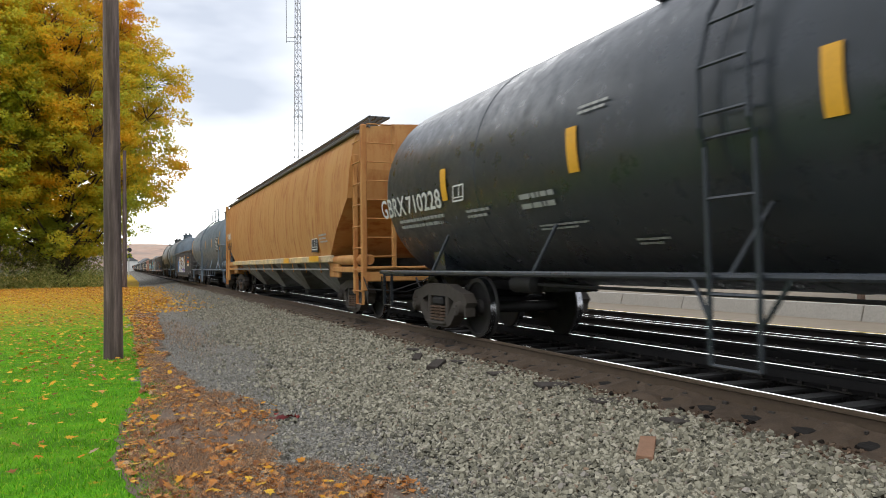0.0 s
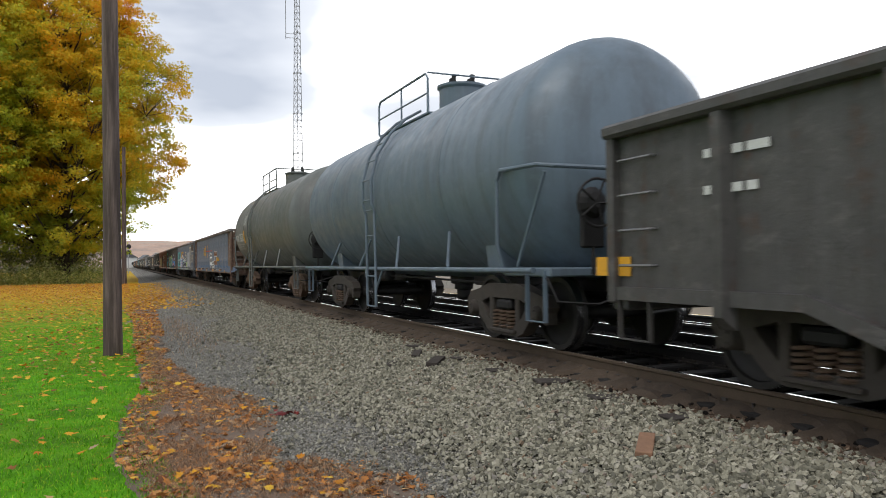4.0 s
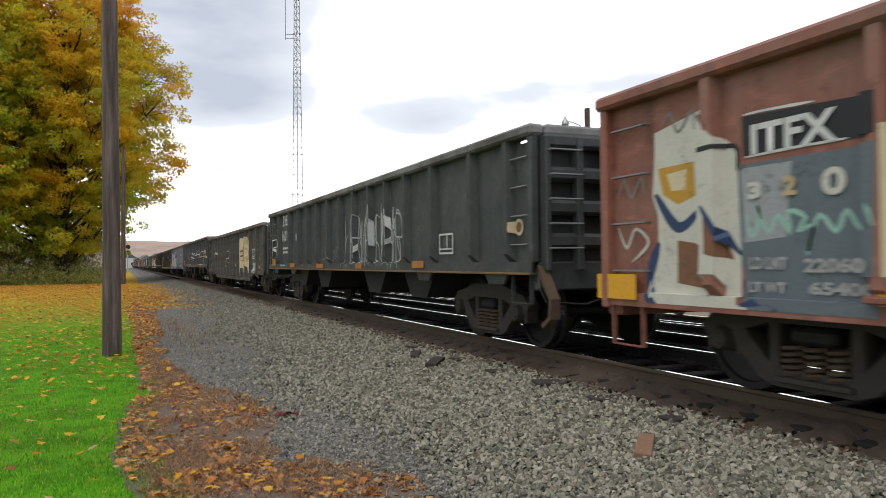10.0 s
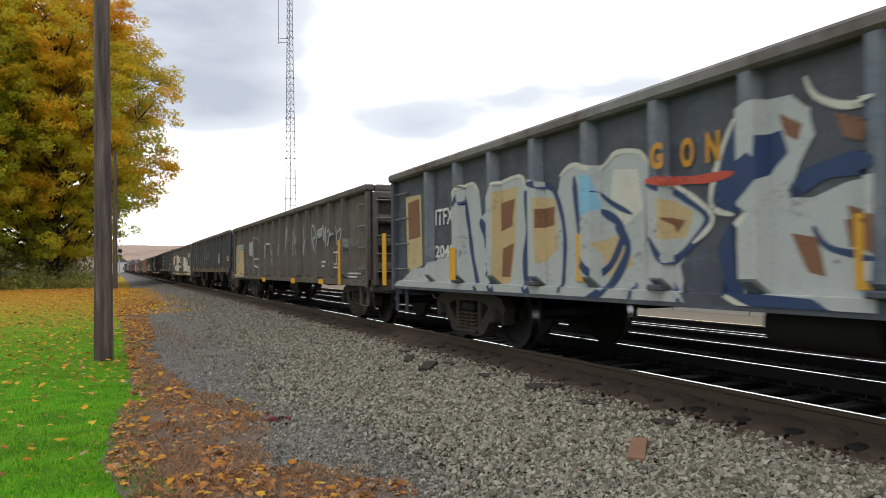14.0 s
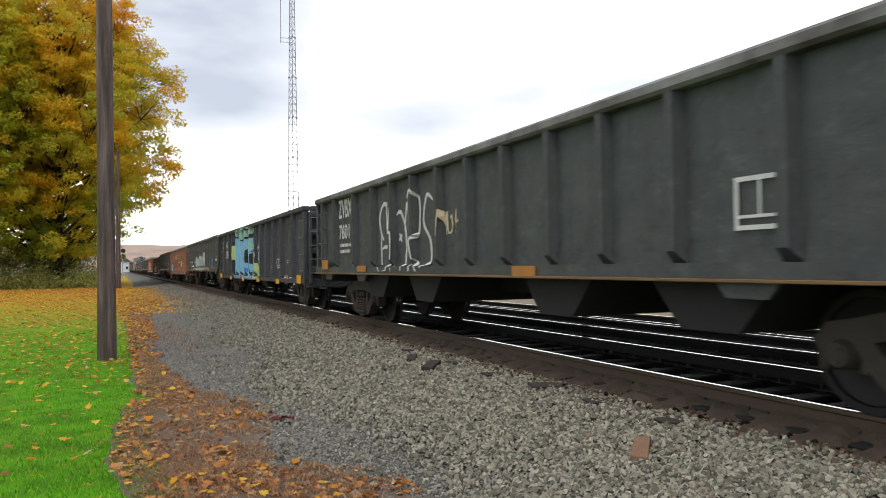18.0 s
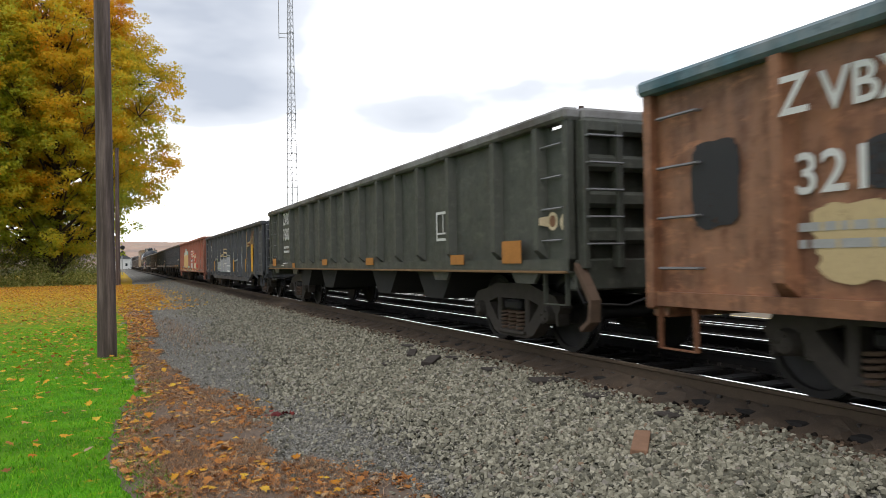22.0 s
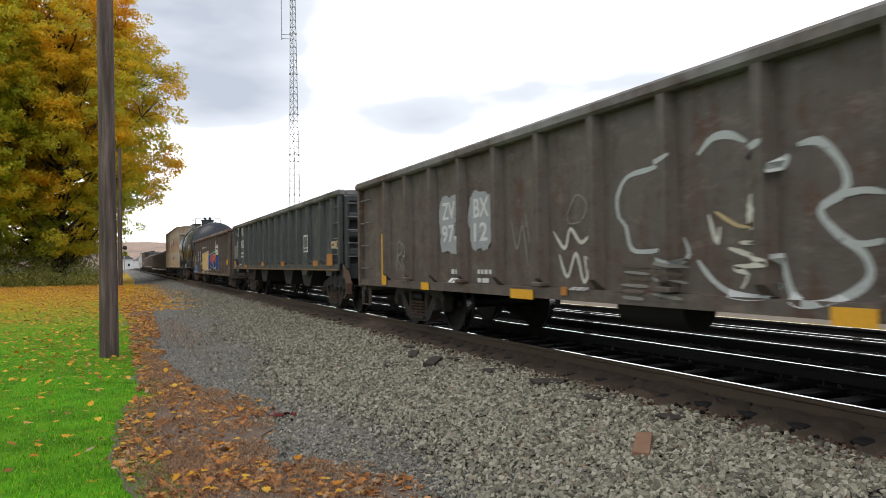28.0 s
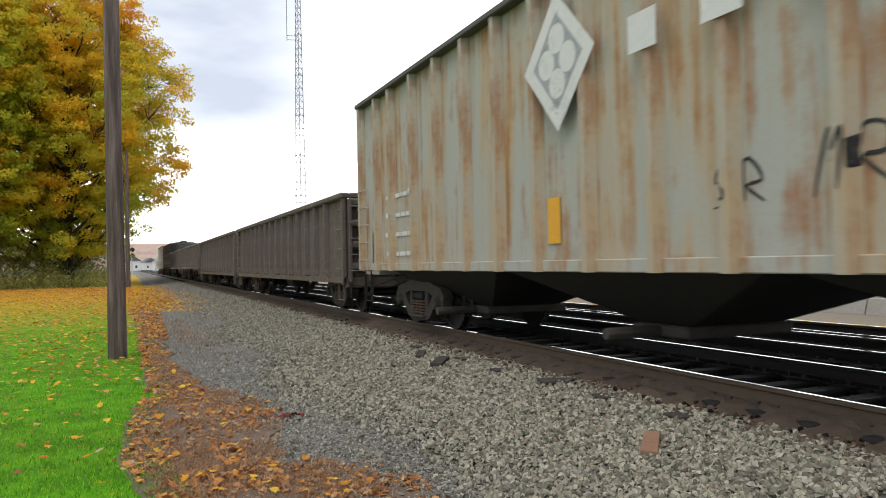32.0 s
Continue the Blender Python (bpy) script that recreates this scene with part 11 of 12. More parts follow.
g.line([(4.55, 1.01), (4.59, 0.85), (4.69, 1.03)], 0.1, 'bone')
g.line([(4.84, 1.01), (4.85, 0.82), (4.96, 1.05)], 0.09, 'bone')
g.line([(5.04, 0.97), (5.18, 0.94)], 0.08, 'lime')
g.line([(4.27, 0.66), (4.45, 0.81), (4.71, 0.86), (4.93, 0.79), (5.07, 0.62)], 0.05, 'silver')
g.line([(4.14, 1.57), (4.07, 1.34), (4.03, 1.07)], 0.03, 'faint')
g.line([(0.18, 1.32), (0.31, 1.05), (0.46, 1.35), (0.55, 1.05), (0.67, 1.37), (0.76, 1.08)], 0.03, 'silver')
g.line([(0.86, 1.30), (1.11, 1.23), (1.19, 1.05), (0.92, 1.05), (0.86, 1.24)], 0.03, 'silver')
g.line([(0.35, 0.77), (0.59, 0.91), (0.65, 0.85)], 0.03, 'silver')
g.line([(0.12, 2.02), (0.26, 1.53)], 0.03, 'silver')
g.line([(0.87, 1.56), (1.06, 1.49)], 0.03, 'silver')
g.area([(1.57, 2.20), (2.54, 2.17), (2.53, 1.81), (1.53, 1.79)], 'black')
g.area([(1.55, 1.69), (2.64, 1.70), (2.63, 1.40), (1.54, 1.34)], 'black')
words(c, 'ZVBX', 1.54, 1.80, 0.82, 0.23, M_STENCIL, 0.012)
words(c, '19108', 1.62, 1.42, 0.95, 0.20, M_STENCIL, 0.012)
words(c, 'LD LMT 205300', 1.73, 1.19, 0.81, 0.08, M_STENCIL, 0.006)
plate(c, 1.10, 0.09, 0.87, 0.88, M_REFLECT)
plate(c, 3.86, 0.11, 0.82, 0.45, M_REFLECT)
g.patch(5.10, 8.97, 0.60, 1.39, 'grey', 235, 0.18)
g.scrawl(5.10, 0.60, 3.99, 0.96, 7, 'white', 0.05, 237)
g.scrawl(5.80, 1.44, 1.99, 0.34, 5, 'tan', 0.05, 238)
g.scrawl(9.31, 0.58, 1.61, 1.03, 4, 'silver', 0.05, 239)
g.scrawl(9.41, 0.61, 1.46, 0.55, 5, 'cream', 0.03, 240)
g.scrawl(11.39, 1.10, 0.98, 0.68, 4, 'silver', 0.06, 241)
g.line([(12.25, 1.41), (12.20, 1.06), (12.29, 0.96)], 0.06, 'silver')
g.scrawl(10.62, 1.30, 0.52, 0.29, 4, 'faint', 0.05, 242)
test_box(c, 12.80, 1.00, 0.27, 0.32, False)
g.scrawl(7.54, 1.72, 0.26, 0.49, 3, 'faint', 0.04, 243)
g.scrawl(12.9, 1.25, 1.5, 1.0, 4, 'brown', 0.08, 2301)
g.scrawl(13.0, 1.3, 1.3, 0.8, 4, 'tan', 0.03, 2302)
plate(c, 12.38, 0.14, 0.84, 0.47, M_REFLECT)
plate(c, 10.10, 0.18, 0.82, 0.47, M_REFLECT)
plate(c, 7.84, 0.19, 0.81, 0.47, M_REFLECT)
plate(c, 5.61, 0.22, 0.83, 0.47, M_REFLECT)
plate(c, 14.09, 0.31, 0.86, 0.93, M_REFLECT)

c, g = canvas(23)
g.area([(2.36, 0.60), (2.54, 0.76), (2.83, 1.00), (3.35, 1.07), (3.24, 1.21), (3.21, 1.41), (3.42, 1.65), (3.79, 1.87), (4.59, 2.09), (4.69, 1.95), (4.94, 2.08), (4.96, 2.22), (5.17, 2.19), (5.53, 1.99), (5.82, 1.88), (6.00, 1.84), (6.26, 1.91), (6.44, 1.93), (6.52, 1.97), (6.49, 0.61), (6.23, 0.62), (4.97, 0.61), (3.71, 0.62)], 'seafoam')
g.area([(2.65, 0.62), (2.66, 0.76), (2.94, 0.92), (3.41, 1.00), (3.36, 1.35), (3.48, 1.58), (3.83, 1.80), (4.57, 2.01), (4.69, 1.81), (4.95, 1.97), (4.99, 2.15), (5.17, 2.15), (5.52, 1.95), (5.91, 1.81), (6.05, 1.77), (6.38, 1.82), (6.52, 1.87), (6.49, 0.61), (6.23, 0.62), (4.97, 0.61), (3.71, 0.62)], 'navy')
g.area([(3.47, 1.67), (3.83, 1.77), (4.55, 1.97), (4.64, 1.73), (4.70, 1.39), (4.73, 1.32), (4.44, 1.25), (4.49, 1.05), (4.84, 1.14), (4.94, 0.93), (5.05, 0.62), (3.76, 0.63), (3.81, 1.03), (3.71, 1.07), (3.57, 1.34)], 'straw')
g.area([(4.98, 2.11), (5.20, 2.11), (5.52, 1.92), (6.03, 1.74), (6.05, 1.59), (5.93, 1.41), (5.82, 1.22), (5.78, 1.08), (5.66, 1.16), (5.52, 1.22), (5.51, 1.45), (5.39, 1.48), (5.36, 1.32), (5.37, 1.10), (5.28, 0.99), (5.22, 1.02), (5.19, 0.93), (4.92, 1.12), (4.78, 1.20), (4.85, 1.48), (4.92, 1.70)], 'straw')
g.area([(5.06, 0.61), (5.19, 0.87), (5.34, 1.01), (5.46, 1.08), (5.65, 1.09), (5.72, 1.01), (5.78, 0.86), (5.76, 0.62)], 'cream')
g.area([(6.07, 1.75), (6.38, 1.80), (6.42, 1.66), (6.45, 1.48), (6.51, 1.37), (6.49, 0.62), (6.25, 0.62), (6.12, 0.80), (6.09, 1.02), (6.01, 1.21), (5.96, 1.33)], 'straw')
g.area([(2.60, 0.63), (2.77, 0.82), (3.07, 0.88), (3.12, 0.63)], 'cream')
g.area([(3.18, 0.63), (3.25, 0.88), (3.45, 1.00), (3.75, 0.89), (3.75, 0.63)], 'cream')
g.area([(4.98, 2.11), (5.20, 2.10), (5.21, 1.80), (5.00, 1.69), (4.93, 1.74)], 'bone')
g.area([(3.83, 1.77), (4.25, 1.89), (4.32, 1.76), (3.87, 1.65)], 'cream')
g.area([(3.89, 0.86), (4.85, 0.86), (5.00, 0.62), (3.88, 0.63)], 'cream')
g.line([(4.72, 1.65), (4.77, 1.76), (4.90, 1.91)], 0.08, 'blue')
g.line([(5.44, 1.35), (5.42, 1.19)], 0.07, 'blue')
g.line([(5.87, 1.06), (5.93, 0.87)], 0.1, 'seafoam')
g.line([(6.03, 0.72), (6.15, 0.80)], 0.14, 'blue')
g.line([(3.52, 1.45), (3.56, 1.18)], 0.05, 'blue')
g.line([(3.39, 1.82), (3.46, 1.87)], 0.09, 'seafoam')
g.line([(3.23, 1.52), (3.31, 1.58)], 0.09, 'seafoam')
g.line([(3.10, 1.36), (3.18, 1.41)], 0.09, 'seafoam')
g.line([(2.61, 0.85), (2.71, 0.92)], 0.09, 'seafoam')
g.line([(2.71, 1.25), (2.52, 1.22), (2.49, 1.01), (2.68, 1.02), (2.68, 1.13)], 0.035, 'seafoam')
g.area([(1.65, 2.15), (2.67, 2.13), (2.66, 1.83), (1.64, 1.84)], 'black')
words(c, 'ZVBX', 1.73, 1.86, 0.87, 0.15, M_STENCIL, 0.012)
words(c, '320652', 1.61, 1.45, 1.02, 0.18, M_STENCIL, 0.008)
g.line([(5.69, 1.83), (6.17, 1.92), (6.71, 2.06), (6.80, 1.20), (6.91, 1.07), (7.83, 0.86), (7.70, 0.60)], 0.14, 'seafoam')
g.patch(6.74, 6.96, 0.61, 1.16, 'tan', 243, 0.1)
g.patch(7.14, 7.71, 0.60, 1.00, 'tan', 244, 0.05)
g.line([(6.96, 1.03), (7.11, 0.65)], 0.12, 'navy')
g.disc(7.10, 1.21, 0.1, 'seafoam')
g.disc(7.68, 1.20, 0.2, 'seafoam')
g.disc(7.61, 1.00, 0.12, 'seafoam')
g.patch(12.35, 12.64, 0.67, 1.14, 'red', 245, 0.05)
g.patch(11.15, 12.05, 0.91, 1.44, 'red', 246, 0.1)
g.bubble(8.74, 0.58, 3.66, 1.27, 4, ['white', 'cream'], 'red', None, 247, 0.75)
g.scrawl(13.83, 1.81, 0.72, 0.15, 5, 'red', 0.05, 248)
g.scrawl(13.82, 1.63, 0.72, 0.15, 5, 'red', 0.05, 249)
g.scrawl(13.82, 1.45, 0.72, 0.15, 5, 'red', 0.05, 250)
g.scrawl(12.73, 1.59, 0.61, 0.29, 3, 'faint', 0.04, 251)
g.scrawl(12.74, 0.71, 0.46, 0.29, 3, 'silver', 0.04, 252)
g.scrawl(8.57, 1.01, 0.33, 0.36, 1, 'silver', 0.03, 253)
test_box(c, 14.05, 1.09, 0.52, 0.31, True)
plate(c, 13.86, 0.26, 0.77, 0.07, M_TEAL)
print_lines(c, 14.18, 0.73, 0.31, 0.14, 2, M_STENCIL_DIM)
plate(c, 12.84, 0.48, 0.81, 0.10, M_REFLECT)
plate(c, 9.48, 0.51, 0.79, 0.11, M_REFLECT)
plate(c, 2.87, 0.50, 0.79, 0.13, M_REFLECT)
plate(c, 6.22, 0.50, 0.77, 0.12, M_REFLECT)
plate(c, -0.24, 0.49, 0.84, 0.22, M_REFLECT)
plate(c, 15.86, 0.45, 0.89, 0.21, M_REFLECT)

c, g = canvas(24)
print_lines(c, 1.81, 1.78, 0.90, 0.62, 2, M_STENCIL)
print_lines(c, 1.78, 1.30, 0.90, 0.30, 2, M_STENCIL)
test_box(c, 13.68, 1.23, 0.43, 0.29, False)
print_lines(c, 15.36, 1.43, 0.44, 0.15, 2, M_STENCIL)
print_lines(c, 14.17, 1.05, 0.34, 0.21, 3, M_STENCIL)
plate(c, 15.35, 0.44, 1.17, 0.11, M_REFLECT)
plate(c, 15.35, 0.44, 1.06, 0.10, M_REFLECT)
plate(c, 12.74, 0.50, 1.05, 0.10, M_REFLECT)
g.disc(16.32, 1.37, 0.11, 'cream')
g.scrawl(16.40, 1.31, 0.21, 0.10, 1, 'silver', 0.03, 251)
plate(c, 6.60, 0.40, 1.02, 0.09, M_REFLECT_OLD)
g.scrawl(15.24, 1.27, 0.55, 0.13, 4, 'faint', 0.03, 252)

c, g = canvas(25)
for a_ in (0.9, 3.3, 6.6, 9.8, 13.6):
    plate(c, a_, 0.42, 1.06, 0.13, M_REFLECT_OLD)
test_box(c, 12.7, 1.4, 0.42, 0.42, False)
print_lines(c, 1.8, 1.4, 0.9, 0.25, 2, M_STENCIL)
plate(c, 14.9, 0.45, 1.07, 0.26, M_REFLECT_OLD)
g.disc(0.35, 1.45, 0.1, 'cream')
g.scrawl(5.0, 1.3, 2.5, 0.7, 4, 'faint', 0.04, 271)

c, g = canvas(26)
g.line([(8.92, 1.99), (8.78, 1.95), (8.56, 1.91), (8.23, 1.87), (8.08, 1.70), (8.10, 1.51), (8.20, 1.42), (8.28, 1.21), (8.53, 1.18), (8.68, 1.20)], 0.045, 'silver')
g.line([(8.68, 1.18), (8.75, 1.11), (8.93, 1.08), (9.03, 1.15), (8.97, 1.29)], 0.04, 'silver')
g.line([(9.15, 1.95), (9.31, 2.06), (9.49, 2.06), (9.66, 1.98)], 0.06, 'silver')
g.line([(9.70, 1.82), (9.79, 1.91), (9.90, 1.95)], 0.06, 'silver')
g.line([(9.94, 1.72), (10.04, 1.83)], 0.08, 'silver')
g.line([(10.12, 1.89), (10.29, 1.89), (10.42, 1.77), (10.49, 1.64), (10.47, 1.53), (10.29, 1.43), (10.41, 1.27), (10.60, 1.13), (10.64, 0.98), (10.48, 0.86), (10.22, 0.79), (10.05, 0.86), (9.97, 1.14)], 0.06, 'silver')
g.line([(9.13, 1.10), (9.28, 0.95), (9.51, 0.84), (9.84, 0.83), (9.97, 0.94)], 0.05, 'silver')
g.line([(10.42, 1.51), (10.61, 1.53), (10.76, 1.50)], 0.05, 'silver')
g.line([(10.45, 1.22), (10.60, 1.19), (10.75, 1.21)], 0.045, 'silver')
g.line([(9.70, 1.59), (9.80, 1.46), (9.69, 1.34), (9.69, 1.58)], 0.05, 'bone')
g.line([(9.26, 1.46), (9.35, 1.23), (9.38, 1.36)], 0.04, 'bone')
g.line([(9.33, 1.48), (9.59, 1.35), (9.78, 1.37)], 0.03, 'tan')
g.line([(9.47, 1.19), (9.69, 1.13), (9.92, 1.07), (9.52, 1.04), (9.66, 0.99), (9.59, 0.88)], 0.04, 'bone')
g.line([(9.58, 1.23), (9.77, 1.22)], 0.03, 'bone')
g.line([(6.01, 1.60), (6.14, 1.26), (6.28, 1.52), (6.39, 1.06)], 0.03, 'faint')
g.line([(6.35, 1.65), (6.44, 1.32)], 0.03, 'faint')
g.line([(6.95, 1.43), (7.17, 1.24), (7.28, 1.44), (7.48, 1.29), (7.68, 1.42)], 0.04, 'bone')
g.line([(7.06, 1.18), (7.21, 0.94), (7.38, 1.18), (7.52, 0.89), (7.68, 1.14), (7.72, 0.98)], 0.04, 'bone')
g.line([(7.23, 1.59), (7.40, 1.78), (7.58, 1.68), (7.49, 1.52), (7.26, 1.50), (7.23, 1.62)], 0.02, 'faint')
g.line([(8.13, 1.06), (8.53, 1.04)], 0.03, 'umber')
g.line([(8.18, 1.00), (8.53, 0.98)], 0.03, 'faint')
g.line([(8.22, 0.94), (8.53, 0.93)], 0.03, 'umber')
g.line([(8.12, 0.88), (8.52, 0.87)], 0.03, 'faint')
g.line([(8.17, 0.83), (8.52, 0.82)], 0.03, 'umber')
g.line([(8.22, 0.77), (8.52, 0.76)], 0.03, 'faint')
g.line([(8.12, 0.71), (8.52, 0.71)], 0.03, 'umber')
g.line([(8.16, 0.66), (8.52, 0.65)], 0.03, 'faint')
g.line([(8.21, 0.60), (8.52, 0.60)], 0.03, 'umber')
g.line([(8.65, 1.16), (9.03, 1.10)], 0.03, 'umber')
g.line([(8.64, 1.09), (9.03, 1.04)], 0.03, 'faint')
g.line([(8.64, 1.02), (9.03, 0.97)], 0.03, 'umber')
g.line([(8.64, 0.95), (9.02, 0.91)], 0.03, 'faint')
g.line([(8.64, 0.88), (9.02, 0.84)], 0.03, 'umber')
g.line([(8.64, 0.81), (9.02, 0.78)], 0.03, 'faint')
g.line([(8.63, 0.74), (9.02, 0.71)], 0.03, 'umber')
g.patch(3.86, 4.58, 1.24, 2.05, 'grey', 281, 0.12)
g.patch(4.87, 5.51, 1.26, 2.00, 'grey', 282, 0.12)
words(c, 'ZV', 3.96, 1.71, 0.44, 0.25, M_STENCIL, 0.012)
words(c, 'BX', 5.00, 1.69, 0.44, 0.25, M_STENCIL, 0.012)
words(c, '970', 3.95, 1.39, 0.62, 0.25, M_STENCIL, 0.012)
words(c, '12', 5.00, 1.38, 0.40, 0.24, M_STENCIL, 0.012)
print_lines(c, 4.26, 0.77, 0.33, 0.24, 2, M_STENCIL)
print_lines(c, 5.10, 0.79, 0.40, 0.22, 2, M_STENCIL)
g.scrawl(1.96, 1.00, 0.77, 0.50, 2, 'faint', 0.04, 287)
g.scrawl(12.39, 1.16, 0.39, 0.36, 2, 'silver', 0.03, 290)
g.patch(13.17, 14.11, 1.08, 1.51, 'silver', 291, 0.1)
test_box(c, 13.49, 1.12, 0.53, 0.31, True)
g.scrawl(13.45, 1.68, 0.21, 0.26, 1, 'faint', 0.03, 292)
g.scrawl(14.54, 1.60, 0.26, 0.27, 1, 'silver', 0.03, 293)
g.scrawl(14.70, 0.99, 0.27, 0.32, 1, 'silver', 0.03, 294)
print_lines(c, 15.11, 0.86, 0.38, 0.11, 2, M_STENCIL)
print_lines(c, 12.52, 1.07, 0.38, 0.16, 2, M_STENCIL)
plate(c, 6.09, 0.52, 0.68, 0.11, M_REFLECT)
plate(c, 3.25, 0.30, 0.70, 0.11, M_REFLECT)
plate(c, 10.41, 0.33, 0.67, 0.12, M_REFLECT)
plate(c, 1.39, 0.23, 0.73, 0.89, M_REFLECT)
plate(c, 12.48, 0.44, 0.70, 0.12, M_REFLECT)
plate(c, 14.14, 0.16, 0.76, 0.81, M_REFLECT)
plate(c, 7.19, 0.11, 0.75, 0.09, M_REFLECT_OLD)
print_lines(c, 7.33, 0.78, 0.30, 0.06, 1, M_STENCIL_DIM)

c, g = canvas(27)
words(c, 'ZVBX', 1.45, 2.20, 0.92, 0.33, M_STENCIL, 0.02)
words(c, '16023', 1.40, 1.75, 1.03, 0.31, M_STENCIL, 0.02)
print_lines(c, 1.53, 1.33, 0.93, 0.26, 2, M_STENCIL)
print_lines(c, 1.59, 1.02, 0.41, 0.13, 2, M_STENCIL)
g.scrawl(0.41, 1.30, 0.55, 0.60, 3, 'faint', 0.03, 291)
g.scrawl(4.06, 1.59, 0.61, 0.25, 5, 'faint', 0.03, 292)
plate(c, 0.39, 0.49, 1.04, 0.23, M_REFLECT_OLD)
plate(c, 3.01, 0.54, 1.02, 0.10, M_REFLECT_OLD)
g.disc(-0.09, 1.33, 0.09, 'cream')
for a_ in (6.6, 9.8, 13.6):
    plate(c, a_, 0.42, 1.06, 0.13, M_REFLECT_OLD)
test_box(c, 12.7, 1.4, 0.42, 0.42, False)
plate(c, 14.9, 0.45, 1.07, 0.26, M_REFLECT_OLD)
g.disc(15.5, 1.45, 0.1, 'cream')

c, g = canvas(28)
words(c, 'CE', 3.42, 1.66, 0.51, 0.26, M_STENCIL, 0.012)
words(c, 'FX', 4.40, 1.68, 0.48, 0.24, M_STENCIL, 0.012)
words(c, '321', 3.40, 1.36, 0.63, 0.22, M_STENCIL, 0.012)
words(c, '81', 4.39, 1.38, 0.42, 0.24, M_STENCIL, 0.012)
g.shape([(-0.63, 1.23), (0.38, 1.26), (0.72, 0.70), (-0.55, 0.85)], 'blue')
g.shape([(0.49, 1.63), (1.48, 1.67), (1.45, 1.18), (2.09, 1.07), (2.08, 0.75), (0.91, 0.73), (0.65, 1.07)], 'blue')
g.shape([(-0.09, 1.58), (0.50, 1.69), (0.62, 1.31), (-0.10, 1.39)], 'bone')
g.shape([(0.56, 1.13), (1.37, 1.16), (1.27, 0.95), (0.82, 0.82)], 'bone')
g.line([(-0.16, 1.33), (0.11, 1.68), (1.39, 1.71), (1.57, 1.76)], 0.035, 'bone')
g.line([(-0.58, 1.20), (-0.55, 0.85)], 0.035, 'bone')
g.line([(0.65, 1.07), (0.91, 0.73), (2.08, 0.75)], 0.035, 'bone')
g.line([(1.63, 1.41), (2.29, 1.23)], 0.035, 'bone')
g.shape([(4.90, 1.71), (5.06, 1.84), (5.44, 1.86), (5.70, 1.76), (5.98, 1.83), (6.04, 1.65), (5.92, 1.32), (6.04, 0.97), (6.12, 0.76), (5.86, 0.64), (5.46, 0.69), (5.07, 0.78), (5.03, 1.06), (5.34, 1.19), (5.04, 1.34)], 'straw')
g.shape([(6.35, 1.76), (6.62, 1.80), (6.90, 1.75), (6.92, 1.29), (7.02, 0.98), (7.13, 0.90), (6.74, 0.78), (6.52, 0.75), (6.57, 1.06), (6.44, 1.30)], 'straw')
g.shape([(6.90, 1.77), (7.24, 1.84), (7.62, 1.86), (7.62, 1.65), (7.41, 1.58), (7.35, 1.13), (7.03, 1.21), (7.08, 1.60)], 'straw')
g.shape([(7.72, 1.75), (8.00, 1.88), (8.14, 1.79), (8.16, 1.55), (8.24, 1.23), (8.10, 0.84), (7.88, 0.69), (7.58, 0.72), (7.56, 1.06), (7.77, 1.27)], 'straw')
g.shape([(6.01, 1.31), (6.14, 1.34), (6.20, 0.81), (6.03, 0.89)], 'tan')
g.shape([(6.37, 1.72), (6.54, 1.76), (6.56, 1.30), (6.44, 1.30)], 'tan')
g.shape([(7.70, 1.28), (7.84, 1.42), (7.86, 1.13), (7.59, 1.06)], 'tan')
g.shape([(5.48, 0.93), (5.94, 0.89), (5.86, 0.64), (5.46, 0.69)], 'tan')
g.shape([(5.19, 1.79), (5.56, 1.81), (5.60, 1.50), (5.25, 1.42)], 'tan')
g.shape([(5.18, 1.56), (5.50, 1.57), (5.49, 1.33), (5.17, 1.33)], 'bone')
g.shape([(5.16, 1.13), (5.58, 1.06), (5.52, 0.88), (5.10, 0.89)], 'bone')
g.shape([(7.88, 1.63), (8.01, 1.66), (8.03, 1.34), (7.87, 1.38)], 'bone')
g.shape([(7.59, 0.97), (7.92, 1.00), (7.82, 0.84), (7.58, 0.85)], 'bone')
g.shape([(6.56, 0.83), (6.86, 0.88), (6.74, 0.77), (6.54, 0.73)], 'bone')
g.line([(4.90, 1.71), (5.06, 1.84), (5.44, 1.86), (5.70, 1.76), (5.98, 1.83), (6.04, 1.65), (5.92, 1.32), (6.04, 0.97), (6.12, 0.76), (5.86, 0.64), (5.46, 0.69), (5.07, 0.78), (5.03, 1.06), (5.34, 1.19), (5.04, 1.34), (4.90, 1.71)], 0.03, 'bone')
g.line([(6.35, 1.76), (6.62, 1.80), (6.90, 1.75), (6.92, 1.29), (7.02, 0.98), (7.13, 0.90), (6.74, 0.78), (6.52, 0.75), (6.57, 1.06), (6.44, 1.30)], 0.03, 'bone')
g.line([(7.72, 1.75), (8.00, 1.88), (8.14, 1.79), (8.16, 1.55), (8.24, 1.23), (8.10, 0.84), (7.88, 0.69), (7.58, 0.72), (7.56, 1.06), (7.77, 1.27), (7.72, 1.75)], 0.03, 'bone')
g.line([(6.90, 1.77), (7.24, 1.84), (7.62, 1.86)], 0.03, 'bone')
g.line([(6.32, 1.06), (6.41, 0.73)], 0.03, 'bone')
g.line([(8.20, 1.05), (8.34, 0.74)], 0.03, 'bone')
g.line([(4.55, 1.25), (5.09, 1.26), (4.55, 1.18), (5.03, 1.13)], 0.03, 'bone')
